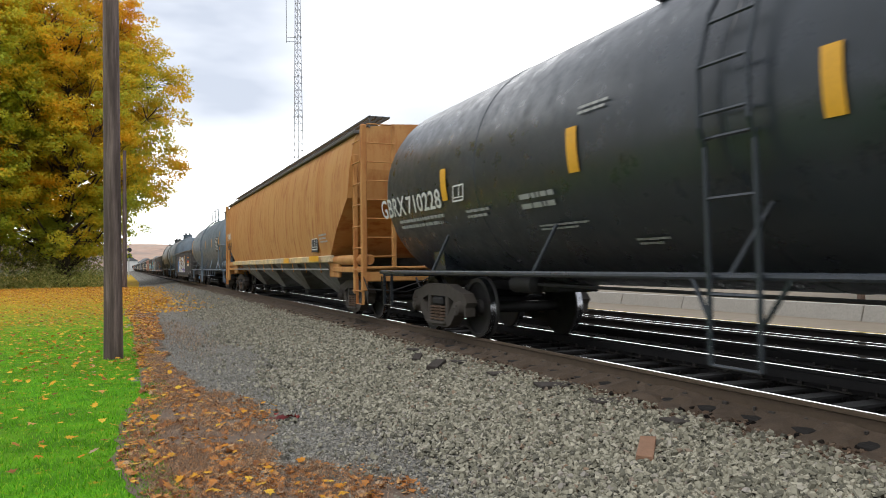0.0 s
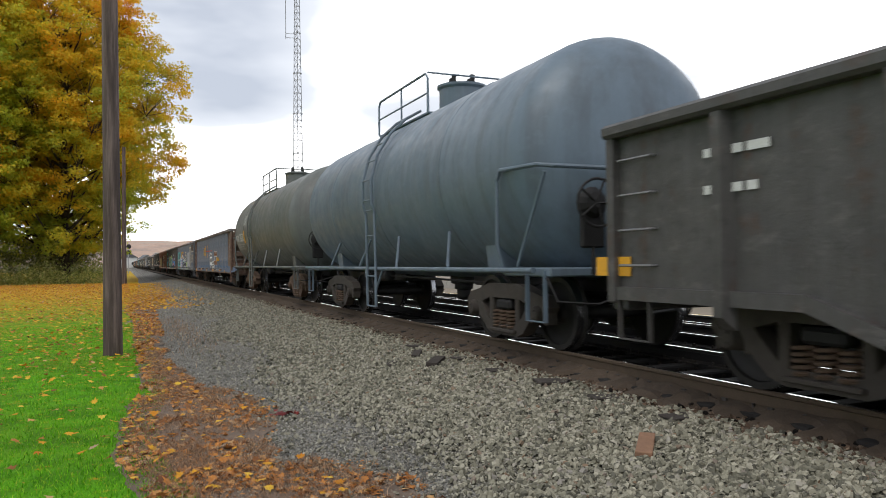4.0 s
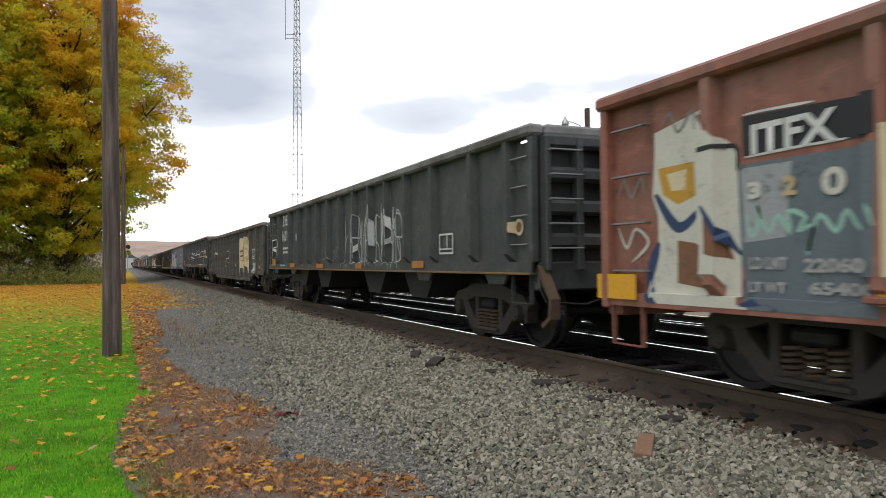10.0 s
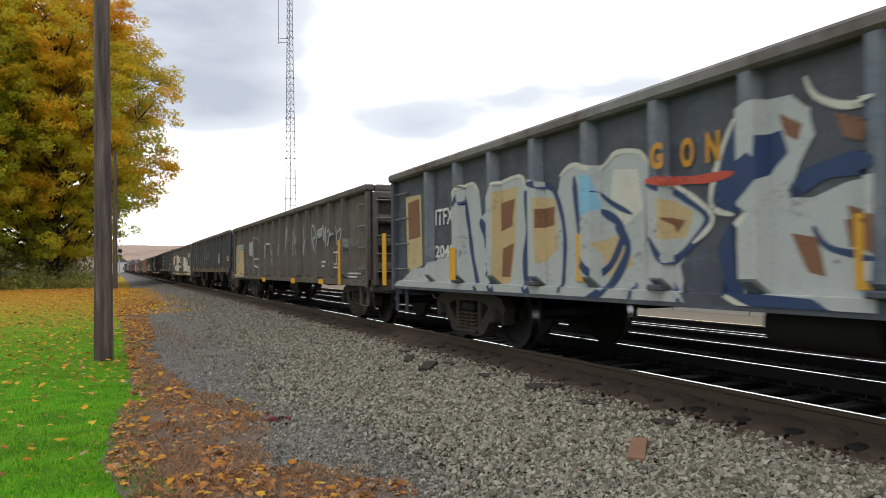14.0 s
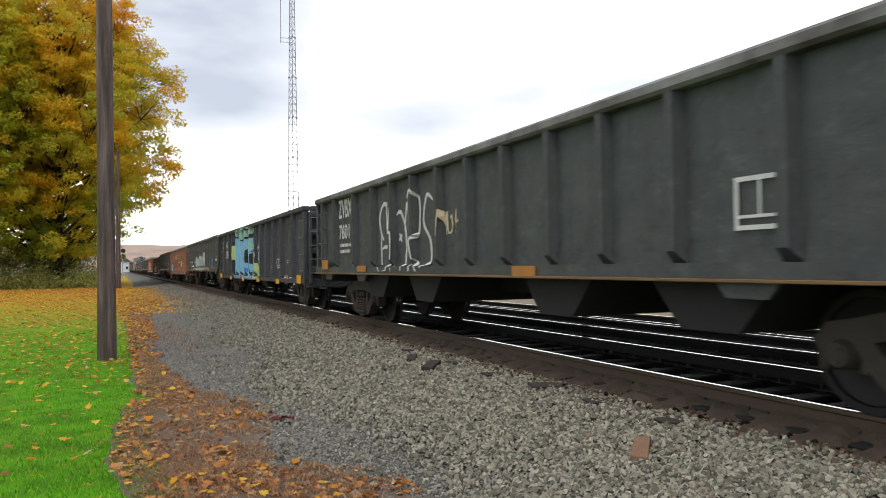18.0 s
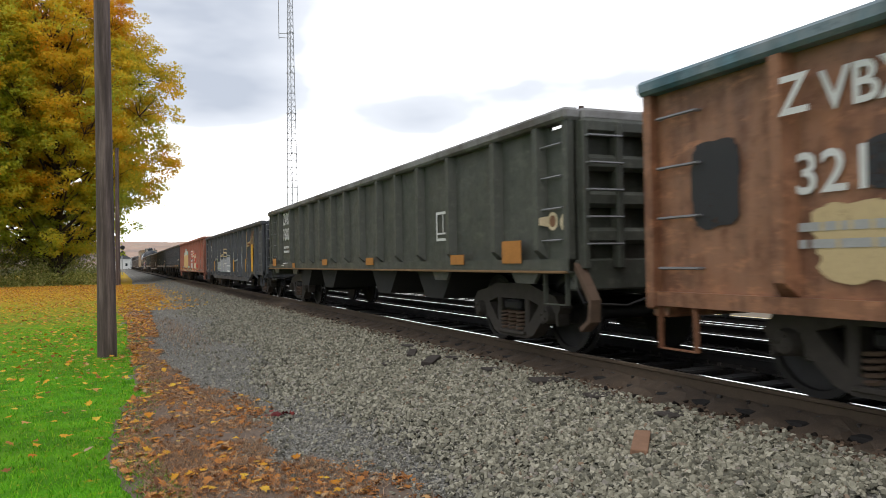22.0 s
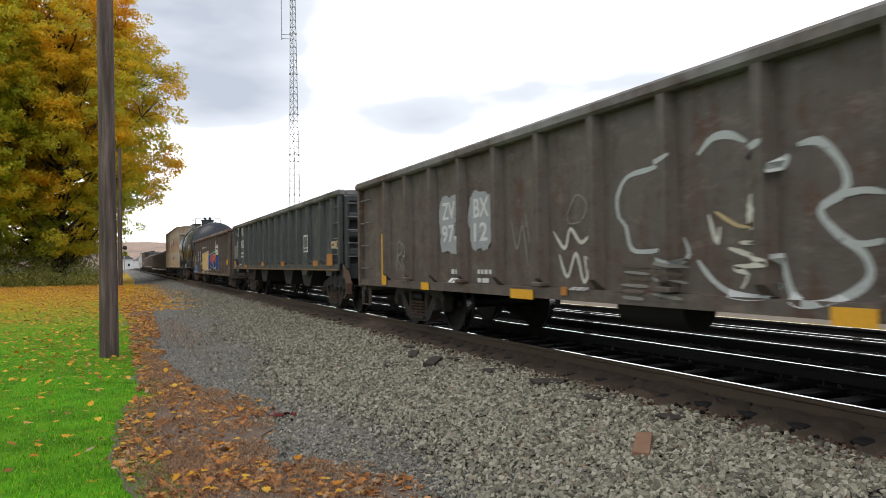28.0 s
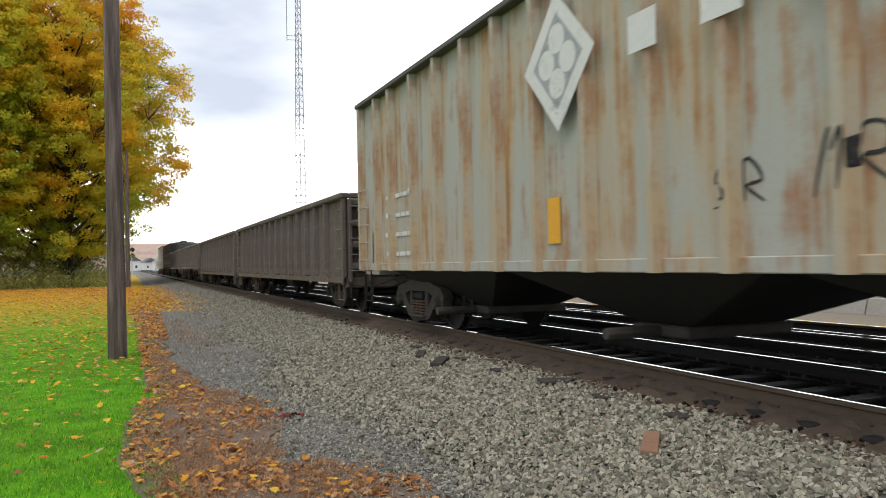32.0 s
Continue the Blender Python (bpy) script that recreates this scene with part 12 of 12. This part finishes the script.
g.line([(4.53, 0.73), (4.63, 0.62), (4.75, 0.74), (4.90, 0.65), (5.07, 0.76)], 0.03, 'bone')
g.line([(5.21, 1.68), (5.55, 1.50), (5.73, 1.32)], 0.025, 'black')
g.line([(5.10, 0.97), (5.40, 0.99), (5.76, 0.81)], 0.025, 'black')
g.line([(7.99, 1.63), (8.09, 1.41), (7.98, 1.27)], 0.025, 'black')
g.line([(7.59, 0.91), (7.92, 0.94), (7.82, 1.00)], 0.025, 'black')
g.line([(6.62, 1.75), (6.78, 1.78), (6.77, 1.38)], 0.025, 'black')
g.line([(7.17, 1.17), (7.24, 0.98)], 0.025, 'black')
g.line([(7.38, 1.78), (7.44, 1.62)], 0.025, 'black')
g.scrawl(5.33, 1.94, 1.05, 0.20, 5, 'bone', 0.022, 301)
g.scrawl(6.43, 2.01, 0.54, 0.13, 3, 'bone', 0.022, 302)
g.scrawl(7.39, 1.99, 0.31, 0.11, 3, 'bone', 0.022, 303)
words(c, '21', 7.88, 2.01, 0.24, 0.10, M_STENCIL, 0.012)
g.shape([(8.67, 1.25), (8.71, 1.62), (8.82, 1.69), (8.97, 1.65), (9.11, 1.43), (9.28, 1.18), (9.33, 0.96), (9.21, 0.88), (9.06, 0.92), (9.01, 1.08), (8.93, 1.09), (8.91, 0.92), (8.79, 0.82), (8.65, 0.89)], 'navy')
g.shape([(9.32, 1.71), (9.48, 1.70), (9.60, 1.62), (9.70, 1.35), (9.73, 1.59), (9.82, 1.70), (9.93, 1.72), (10.02, 1.60), (10.08, 1.34), (10.13, 1.11), (10.08, 0.98), (9.96, 0.98), (9.80, 1.11), (9.74, 1.14), (9.76, 0.96), (9.68, 0.85), (9.55, 0.87), (9.39, 0.96), (9.36, 1.30)], 'navy')
g.shape([(10.23, 1.78), (10.41, 1.82), (10.63, 1.79), (10.75, 1.72), (10.78, 1.60), (10.66, 1.51), (10.79, 1.44), (10.82, 1.31), (10.72, 1.23), (10.59, 1.21), (10.78, 1.17), (10.92, 1.05), (10.89, 0.92), (10.69, 0.85), (10.40, 0.91), (10.26, 1.05), (10.21, 1.27), (10.12, 1.50)], 'navy')
g.shape([(10.82, 1.72), (10.90, 1.86), (11.01, 1.88), (11.09, 1.82), (11.15, 1.67), (11.25, 1.78), (11.34, 1.81), (11.42, 1.74), (11.41, 1.62), (11.27, 1.50), (11.24, 1.41), (11.36, 1.30), (11.49, 1.14), (11.52, 1.00), (11.47, 0.91), (11.36, 0.94), (11.26, 1.07), (11.21, 0.95), (11.09, 0.82), (10.98, 0.84), (10.94, 1.00), (10.87, 1.26), (10.82, 1.46)], 'navy')
g.shape([(11.68, 1.74), (11.84, 1.67), (11.98, 1.62), (12.00, 1.74), (12.12, 1.75), (12.16, 1.58), (12.29, 1.55), (12.37, 1.37), (12.40, 1.17), (12.43, 1.01), (12.30, 0.90), (12.08, 0.87), (11.87, 0.91), (11.72, 1.09), (11.64, 1.32), (11.65, 1.55)], 'navy')
g.shape([(8.72, 1.25), (8.79, 1.61), (8.97, 1.61), (9.10, 1.37), (9.23, 1.12), (9.09, 0.99), (8.97, 1.21), (8.84, 1.18), (8.82, 0.89), (8.71, 0.92)], 'ultra')
g.shape([(9.36, 1.66), (9.51, 1.66), (9.63, 1.35), (9.60, 0.99), (9.44, 1.11)], 'ultra')
g.shape([(9.82, 1.61), (9.94, 1.63), (10.05, 1.28), (10.07, 1.05), (9.89, 1.11)], 'ultra')
g.shape([(10.26, 1.72), (10.63, 1.71), (10.73, 1.60), (10.45, 1.57), (10.29, 1.49)], 'ultra')
g.shape([(10.31, 1.47), (10.66, 1.46), (10.75, 1.34), (10.53, 1.29), (10.31, 1.27)], 'ultra')
g.shape([(10.61, 1.10), (10.86, 1.02), (10.76, 0.95), (10.52, 0.97)], 'ultra')
g.shape([(10.96, 1.76), (11.06, 1.75), (11.15, 1.54), (11.34, 1.77), (11.38, 1.65), (11.18, 1.42), (11.37, 1.24), (11.47, 1.00), (11.35, 1.00), (11.18, 1.20), (11.11, 0.90), (11.00, 0.90), (11.03, 1.25), (10.92, 1.46)], 'ultra')
g.shape([(12.01, 1.72), (12.10, 1.72), (12.14, 1.35), (12.28, 1.25), (11.97, 1.24), (11.95, 1.49)], 'ultra')
g.shape([(11.80, 1.11), (12.36, 1.11), (12.38, 1.03), (12.08, 0.95), (11.88, 1.00)], 'ultra')
g.shape([(11.67, 1.37), (11.74, 1.32), (11.80, 1.14), (11.71, 1.18)], 'ultra')
g.shape([(8.75, 1.38), (8.84, 1.43), (8.84, 1.22), (8.75, 1.25)], 'red')
g.shape([(9.07, 1.37), (9.19, 1.24), (9.16, 1.18), (9.06, 1.24)], 'red')
g.shape([(9.38, 1.18), (9.63, 1.20), (9.60, 0.93), (9.45, 0.99)], 'red')
g.shape([(9.64, 1.44), (9.76, 1.32), (9.85, 1.49), (9.82, 1.67), (9.92, 1.57), (9.99, 1.28), (9.85, 1.26)], 'red')
g.shape([(10.32, 1.22), (10.43, 1.21), (10.68, 1.05), (10.60, 0.97), (10.38, 1.05)], 'red')
g.shape([(10.92, 1.56), (11.12, 1.47), (11.25, 1.54), (11.18, 1.42), (11.28, 1.24), (11.22, 1.20), (11.11, 1.40), (10.95, 1.30)], 'red')
g.shape([(11.71, 1.57), (11.86, 1.60), (11.90, 1.49), (11.80, 1.41), (11.70, 1.46)], 'red')
g.shape([(11.76, 1.34), (11.87, 1.34), (11.93, 1.25), (11.82, 1.23)], 'red')
g.shape([(12.20, 1.38), (12.31, 1.41), (12.37, 1.33), (12.40, 1.15), (12.32, 1.17), (12.31, 1.32)], 'red')
g.shape([(12.10, 1.52), (12.15, 1.52), (12.14, 1.47)], 'red')
g.shape([(10.34, 1.74), (10.54, 1.72), (10.49, 1.68), (10.34, 1.70)], 'gold')
g.shape([(10.87, 1.72), (10.91, 1.71), (11.00, 1.54), (10.89, 1.59)], 'gold')
g.shape([(9.04, 1.42), (9.11, 1.42), (9.23, 1.21), (9.14, 1.24)], 'gold')
g.shape([(10.30, 1.16), (10.47, 1.08), (10.50, 1.02), (10.34, 1.05)], 'gold')
g.shape([(11.81, 1.54), (11.88, 1.58), (11.89, 1.51), (11.81, 1.46)], 'gold')
g.shape([(12.26, 1.35), (12.37, 1.35), (12.35, 1.33), (12.26, 1.32)], 'gold')
g.shape([(11.19, 1.22), (11.29, 1.23), (11.26, 1.18)], 'gold')
g.shape([(10.93, 1.80), (11.06, 1.82), (11.03, 1.73), (10.93, 1.73)], 'green')
g.shape([(11.25, 1.54), (11.30, 1.54), (11.23, 1.47)], 'green')
g.shape([(11.78, 1.31), (11.83, 1.29), (11.80, 1.18), (11.75, 1.23)], 'green')
g.shape([(10.61, 1.05), (10.68, 1.09), (10.69, 1.01)], 'green')
g.shape([(12.25, 1.51), (12.34, 1.53), (12.34, 1.44)], 'green')
g.line([(8.67, 1.25), (8.71, 1.62), (8.82, 1.69), (8.97, 1.65), (9.11, 1.43), (9.28, 1.18), (9.33, 0.96), (9.21, 0.88), (9.06, 0.92), (9.01, 1.08), (8.93, 1.09), (8.91, 0.92), (8.79, 0.82), (8.65, 0.89), (8.67, 1.25)], 0.028, 'bone')
g.line([(9.32, 1.71), (9.48, 1.70), (9.60, 1.62), (9.70, 1.35), (9.73, 1.59), (9.82, 1.70), (9.93, 1.72), (10.02, 1.60), (10.08, 1.34), (10.13, 1.11), (10.08, 0.98), (9.96, 0.98), (9.80, 1.11), (9.74, 1.14), (9.76, 0.96), (9.68, 0.85), (9.55, 0.87), (9.39, 0.96), (9.36, 1.30), (9.32, 1.71)], 0.028, 'bone')
g.line([(10.23, 1.78), (10.41, 1.82), (10.63, 1.79), (10.75, 1.72), (10.78, 1.60), (10.66, 1.51), (10.79, 1.44), (10.82, 1.31), (10.72, 1.23), (10.59, 1.21), (10.78, 1.17), (10.92, 1.05), (10.89, 0.92), (10.69, 0.85), (10.40, 0.91), (10.26, 1.05), (10.21, 1.27), (10.12, 1.50), (10.23, 1.78)], 0.028, 'bone')
g.line([(10.82, 1.72), (10.90, 1.86), (11.01, 1.88), (11.09, 1.82), (11.15, 1.67), (11.25, 1.78), (11.34, 1.81), (11.42, 1.74), (11.41, 1.62), (11.27, 1.50), (11.24, 1.41), (11.36, 1.30), (11.49, 1.14), (11.52, 1.00), (11.47, 0.91), (11.36, 0.94), (11.26, 1.07), (11.21, 0.95), (11.09, 0.82), (10.98, 0.84), (10.94, 1.00), (10.87, 1.26), (10.82, 1.46), (10.82, 1.72)], 0.028, 'bone')
g.line([(11.68, 1.74), (11.65, 1.55), (11.64, 1.32), (11.72, 1.09), (11.87, 0.91), (12.08, 0.87), (12.30, 0.90), (12.44, 1.01)], 0.03, 'bone')
g.line([(10.21, 1.25), (10.43, 1.25), (10.78, 1.22)], 0.022, 'bone')
g.line([(10.53, 1.51), (10.78, 1.60)], 0.022, 'bone')
g.shape([(11.61, 2.00), (11.75, 2.04), (12.00, 2.05), (12.22, 2.07), (12.45, 2.05), (12.46, 1.85), (12.44, 1.67), (12.32, 1.61), (12.25, 1.53), (12.17, 1.56), (12.21, 1.72), (12.17, 1.83), (11.99, 1.88), (11.99, 1.79), (12.01, 1.61), (11.90, 1.62), (11.86, 1.81), (11.82, 1.74), (11.71, 1.73), (11.63, 1.86)], 'bone')
g.shape([(11.31, 2.06), (11.42, 2.10), (11.57, 2.06), (11.61, 1.98), (11.45, 1.97), (11.33, 1.86)], 'bone')
g.shape([(11.69, 2.15), (11.74, 2.26), (11.80, 2.24), (11.89, 2.09), (11.80, 2.06)], 'bone')
g.shape([(12.36, 2.06), (12.40, 2.10), (12.46, 2.04)], 'bone')
g.line([(11.62, 2.01), (11.91, 2.02), (12.11, 2.07), (12.33, 2.07)], 0.035, 'black')
g.line([(12.11, 1.97), (12.22, 2.01)], 0.035, 'black')
g.line([(12.00, 1.79), (11.94, 1.94)], 0.035, 'black')
g.line([(12.17, 1.80), (12.27, 1.84)], 0.035, 'black')
g.line([(11.68, 1.83), (11.80, 1.79), (11.82, 1.85)], 0.035, 'black')
g.line([(11.42, 1.98), (11.57, 1.99), (11.62, 1.90)], 0.035, 'black')
g.line([(11.72, 2.12), (11.81, 2.12)], 0.035, 'black')
g.line([(11.90, 1.60), (11.98, 1.60)], 0.035, 'black')
g.line([(12.18, 1.53), (12.26, 1.51)], 0.035, 'black')
g.line([(11.33, 1.85), (11.45, 1.90), (11.55, 1.90)], 0.03, 'bone')
g.line([(11.89, 2.07), (12.17, 2.10), (12.31, 2.07)], 0.03, 'bone')
g.line([(8.97, 0.76), (9.12, 0.75)], 0.04, 'bone')
g.line([(9.04, 0.75), (9.06, 0.60)], 0.04, 'bone')
g.line([(9.14, 0.75), (9.16, 0.60), (9.24, 0.61)], 0.04, 'bone')
g.line([(9.91, 0.62), (9.93, 0.78), (10.03, 0.65), (10.08, 0.79)], 0.04, 'bone')
g.line([(10.11, 0.71), (10.21, 0.79), (10.23, 0.65)], 0.04, 'bone')
g.line([(10.75, 0.74), (10.78, 0.62), (10.85, 0.75), (10.88, 0.63)], 0.04, 'bone')
g.line([(10.93, 0.74), (10.94, 0.63), (11.02, 0.64)], 0.04, 'bone')
g.line([(11.07, 0.75), (11.08, 0.63), (11.16, 0.64)], 0.04, 'bone')
g.line([(11.21, 0.74), (11.17, 0.69), (11.23, 0.67), (11.17, 0.63)], 0.04, 'bone')
g.line([(12.76, 0.92), (12.78, 0.82), (12.79, 0.72)], 0.07, 'bone')
g.line([(12.59, 0.57), (12.69, 0.72), (12.86, 0.71)], 0.05, 'brown')
g.line([(11.65, 0.70), (11.67, 0.59)], 0.05, 'brown')
g.line([(10.63, 0.78), (10.65, 0.65)], 0.05, 'brown')
print_lines(c, 12.81, 1.12, 0.37, 0.15, 3, M_STENCIL_DIM)
plate(c, 14.95, 0.53, 1.14, 0.21, M_REFLECT)
plate(c, 11.89, 0.52, 1.14, 0.11, M_REFLECT)
plate(c, 9.88, 0.48, 1.15, 0.10, M_REFLECT)
plate(c, 6.63, 0.55, 1.15, 0.11, M_REFLECT)
plate(c, 2.82, 0.32, 1.08, 0.10, M_REFLECT)
plate(c, -0.15, 0.45, 1.03, 0.25, M_REFLECT)

c, g = canvas(0)
words(c, 'GBRX', 0.34, 1.93, 1.17, 0.32, M_STENCIL, 0.01)
words(c, '710228', 1.59, 1.94, 1.40, 0.28, M_STENCIL, 0.01)
plate(c, 9.43, 0.16, 2.04, 0.47, M_REFLECT)
plate(c, 6.38, 0.18, 2.04, 0.46, M_REFLECT)
plate(c, 3.06, 0.18, 2.03, 0.45, M_REFLECT)
print_lines(c, 1.09, 1.68, 1.89, 0.18, 2, M_STENCIL_DIM)
print_lines(c, 5.24, 1.70, 0.75, 0.22, 2, M_STENCIL_DIM)
print_lines(c, 5.43, 1.48, 0.98, 0.08, 2, M_STENCIL_DIM)
print_lines(c, 3.72, 1.71, 0.68, 0.14, 2, M_STENCIL_DIM)
print_lines(c, 6.58, 2.58, 0.50, 0.11, 2, M_STENCIL_DIM)
print_lines(c, 6.99, 1.27, 0.48, 0.08, 2, M_STENCIL_DIM)
test_box(c, 3.45, 1.98, 0.35, 0.23, False)

c, g = canvas(1)
words(c, 'SAMX', 1.51, 2.28, 1.12, 0.30, M_STENCIL, 0.012)
words(c, '635518', 1.50, 1.86, 1.23, 0.30, M_BLACK, 0.012)
test_box(c, 17.16, 1.51, 0.54, 0.29, True)
print_lines(c, 18.00, 1.63, 0.74, 0.23, 3, M_STENCIL_DIM)
plate(c, 17.19, 0.96, 1.23, 0.13, M_REFLECT)
plate(c, 14.01, 0.72, 1.21, 0.14, M_REFLECT)

c, g = canvas(2)
plate(c, 12.77, 0.09, 2.14, 0.45, M_REFLECT)
plate(c, 9.67, 0.10, 2.14, 0.45, M_REFLECT)
plate(c, 6.36, 0.14, 2.13, 0.44, M_REFLECT)
plate(c, 15.99, 0.12, 1.97, 0.89, M_REFLECT)
plate(c, 14.38, 1.30, 1.90, 0.70, M_BLACK, 0.012)
print_lines(c, 14.44, 1.96, 1.18, 0.60, 9, M_STENCIL)
plate(c, 0.80, 0.12, 2.0, 0.88, M_REFLECT)

c, g = canvas(5)
words(c, 'SYRX', 0.97, 2.00, 0.74, 0.23, M_STENCIL, 0.012)
words(c, '200301', 1.93, 1.97, 1.02, 0.31, M_STENCIL, 0.012)
plate(c, 2.95, 0.18, 1.89, 0.47, M_REFLECT)
print_lines(c, 3.03, 2.54, 0.54, 0.37, 6, M_STENCIL)
print_lines(c, 1.07, 1.63, 1.73, 0.26, 3, M_STENCIL_DIM)
print_lines(c, 3.18, 1.75, 0.40, 0.21, 3, M_STENCIL_DIM)

c, g = canvas(29)
words(c, 'VTGX', 1.43, 1.84, 0.94, 0.27, M_STENCIL, 0.012)
words(c, '17026', 2.57, 1.84, 0.93, 0.25, M_STENCIL, 0.012)
plate(c, 2.40, 0.13, 1.83, 0.43, M_REFLECT)
plate(c, 4.50, 0.14, 1.82, 0.45, M_REFLECT)
plate(c, 6.33, 0.15, 1.37, 0.37, M_REFLECT)
print_lines(c, 3.14, 1.40, 1.08, 0.22, 3, M_STENCIL_DIM)
print_lines(c, 4.35, 1.43, 0.81, 0.21, 3, M_STENCIL_DIM)
print_lines(c, 6.48, 1.27, 0.45, 0.38, 5, M_STENCIL_DIM)
print_lines(c, 1.72, 1.56, 1.20, 0.20, 2, M_STENCIL_DIM)
plate(c, 9.47, 1.34, 1.88, 0.72, M_BLACK, 0.012)
print_lines(c, 9.53, 1.92, 1.18, 0.61, 9, M_STENCIL)
plate(c, 8.34, 0.14, 1.83, 0.43, M_REFLECT)
plate(c, 10.99, 0.17, 1.64, 0.87, M_REFLECT)
print_lines(c, 7.69, 1.43, 0.71, 0.13, 2, M_STENCIL_DIM)
print_lines(c, 8.62, 1.44, 0.76, 0.11, 2, M_STENCIL_DIM)
test_box(c, 9.66, 1.36, 0.53, 0.24, False)

c, g = canvas(30)
plate(c, 8.66, 0.38, 2.94, 0.34, M_STENCIL)
plate(c, 9.58, 0.43, 2.94, 0.37, M_STENCIL)
plate(c, 10.51, 0.48, 2.96, 0.41, M_STENCIL)
g.scrawl(9.50, 1.50, 0.55, 0.35, 2, 'black', 0.03, 321)
g.scrawl(10.49, 1.52, 0.58, 0.43, 2, 'black', 0.03, 322)
g.scrawl(11.44, 1.72, 0.58, 0.46, 3, 'black', 0.03, 323)
g.scrawl(12.43, 1.62, 0.58, 0.52, 3, 'black', 0.03, 324)
g.scrawl(14.24, 2.20, 0.70, 0.61, 1, 'black', 0.04, 325)
plate(c, 14.70, 0.21, 1.29, 0.91, M_REFLECT)
plate(c, 7.01, 0.25, 1.29, 0.50, M_REFLECT)
plate(c, 13.28, 0.59, 1.65, 0.52, M_SILL)
test_box(c, 13.38, 1.32, 0.43, 0.27, True)
print_lines(c, 13.31, 1.65, 0.53, 0.19, 3, M_STENCIL_DIM)
diamond_sign(c, 6.74, 1.38, 2.46, 1.49)
print_lines(c, 1.44, 0.97, 1.50, 1.34, 4, M_STENCIL)

# small round emblem near the front corner of the drop-bottom cars
for i_, spec_ in enumerate(SPEC):
    if spec_[2] == 'b':
        c, g = canvas(6 + i_)
        g.disc(2 * c['half'] - 0.42, 1.52, 0.10, 'cream')
        g.disc(2 * c['half'] - 0.42, 1.52, 0.065, 'brown')
for g_ in CANVAS.values():
    g_.done()


# ---- what moves ----
def motions():
    """The train rolls by at a steady pace; its wheels turn with it."""
    # small unevenness of the pace: seconds, metres ahead of a steady run
    surge = [(0, 0), (2.4, 0), (3, -0.25), (3.5, 0), (5.5, 0), (6, 0), (6.6, 0), (7, 0.2), (7.5, 0), (8, 0.45), (8.4, 0.1), (9, 0.12), (10, 0), (11, 0), (12, 0), (13, 0), (14, 0), (16.5, 0), (17, 0), (18, 0), (19, 0), (20, 0.1),
             (20.6, 0), (21, -0.22), (21.4, 0), (22, 0.1), (23, -0.12), (24, -0.2), (25, 0), (27.5, 0), (28, 0), (29, 0), (30, 0), (31, 0), (32, 0)]
    for car in CARS:
        rows = [(t, Matrix.Translation((TRACK_X, car["place"] - SPEED * t - d, 0))) for t, d in surge]
        walk(car, rows)
    step = SPEED / WHEEL_R / FPS
    done = {}
    for car in CARS:
        for b in car.children:
            if not b.name.startswith("bogie"):
                continue
            for w in b.children:
                if not w.name.startswith("wheelset"):
                    continue
                y = round(w.location.y, 3)
                if y not in done:
                    walk(w, [(k / FPS, Matrix.Translation((0, y, WHEEL_R)) @ Matrix.Rotation(step * k, 4, "X")) for k in range(int(32 * FPS) + 1)])
                    done[y] = w
                else:
                    w.rotation_mode = "QUATERNION"
                    w.animation_data_create()
                    w.animation_data.action = done[y].animation_data.action
                    w.animation_data.action_slot = done[y].animation_data.action_slot


motions()
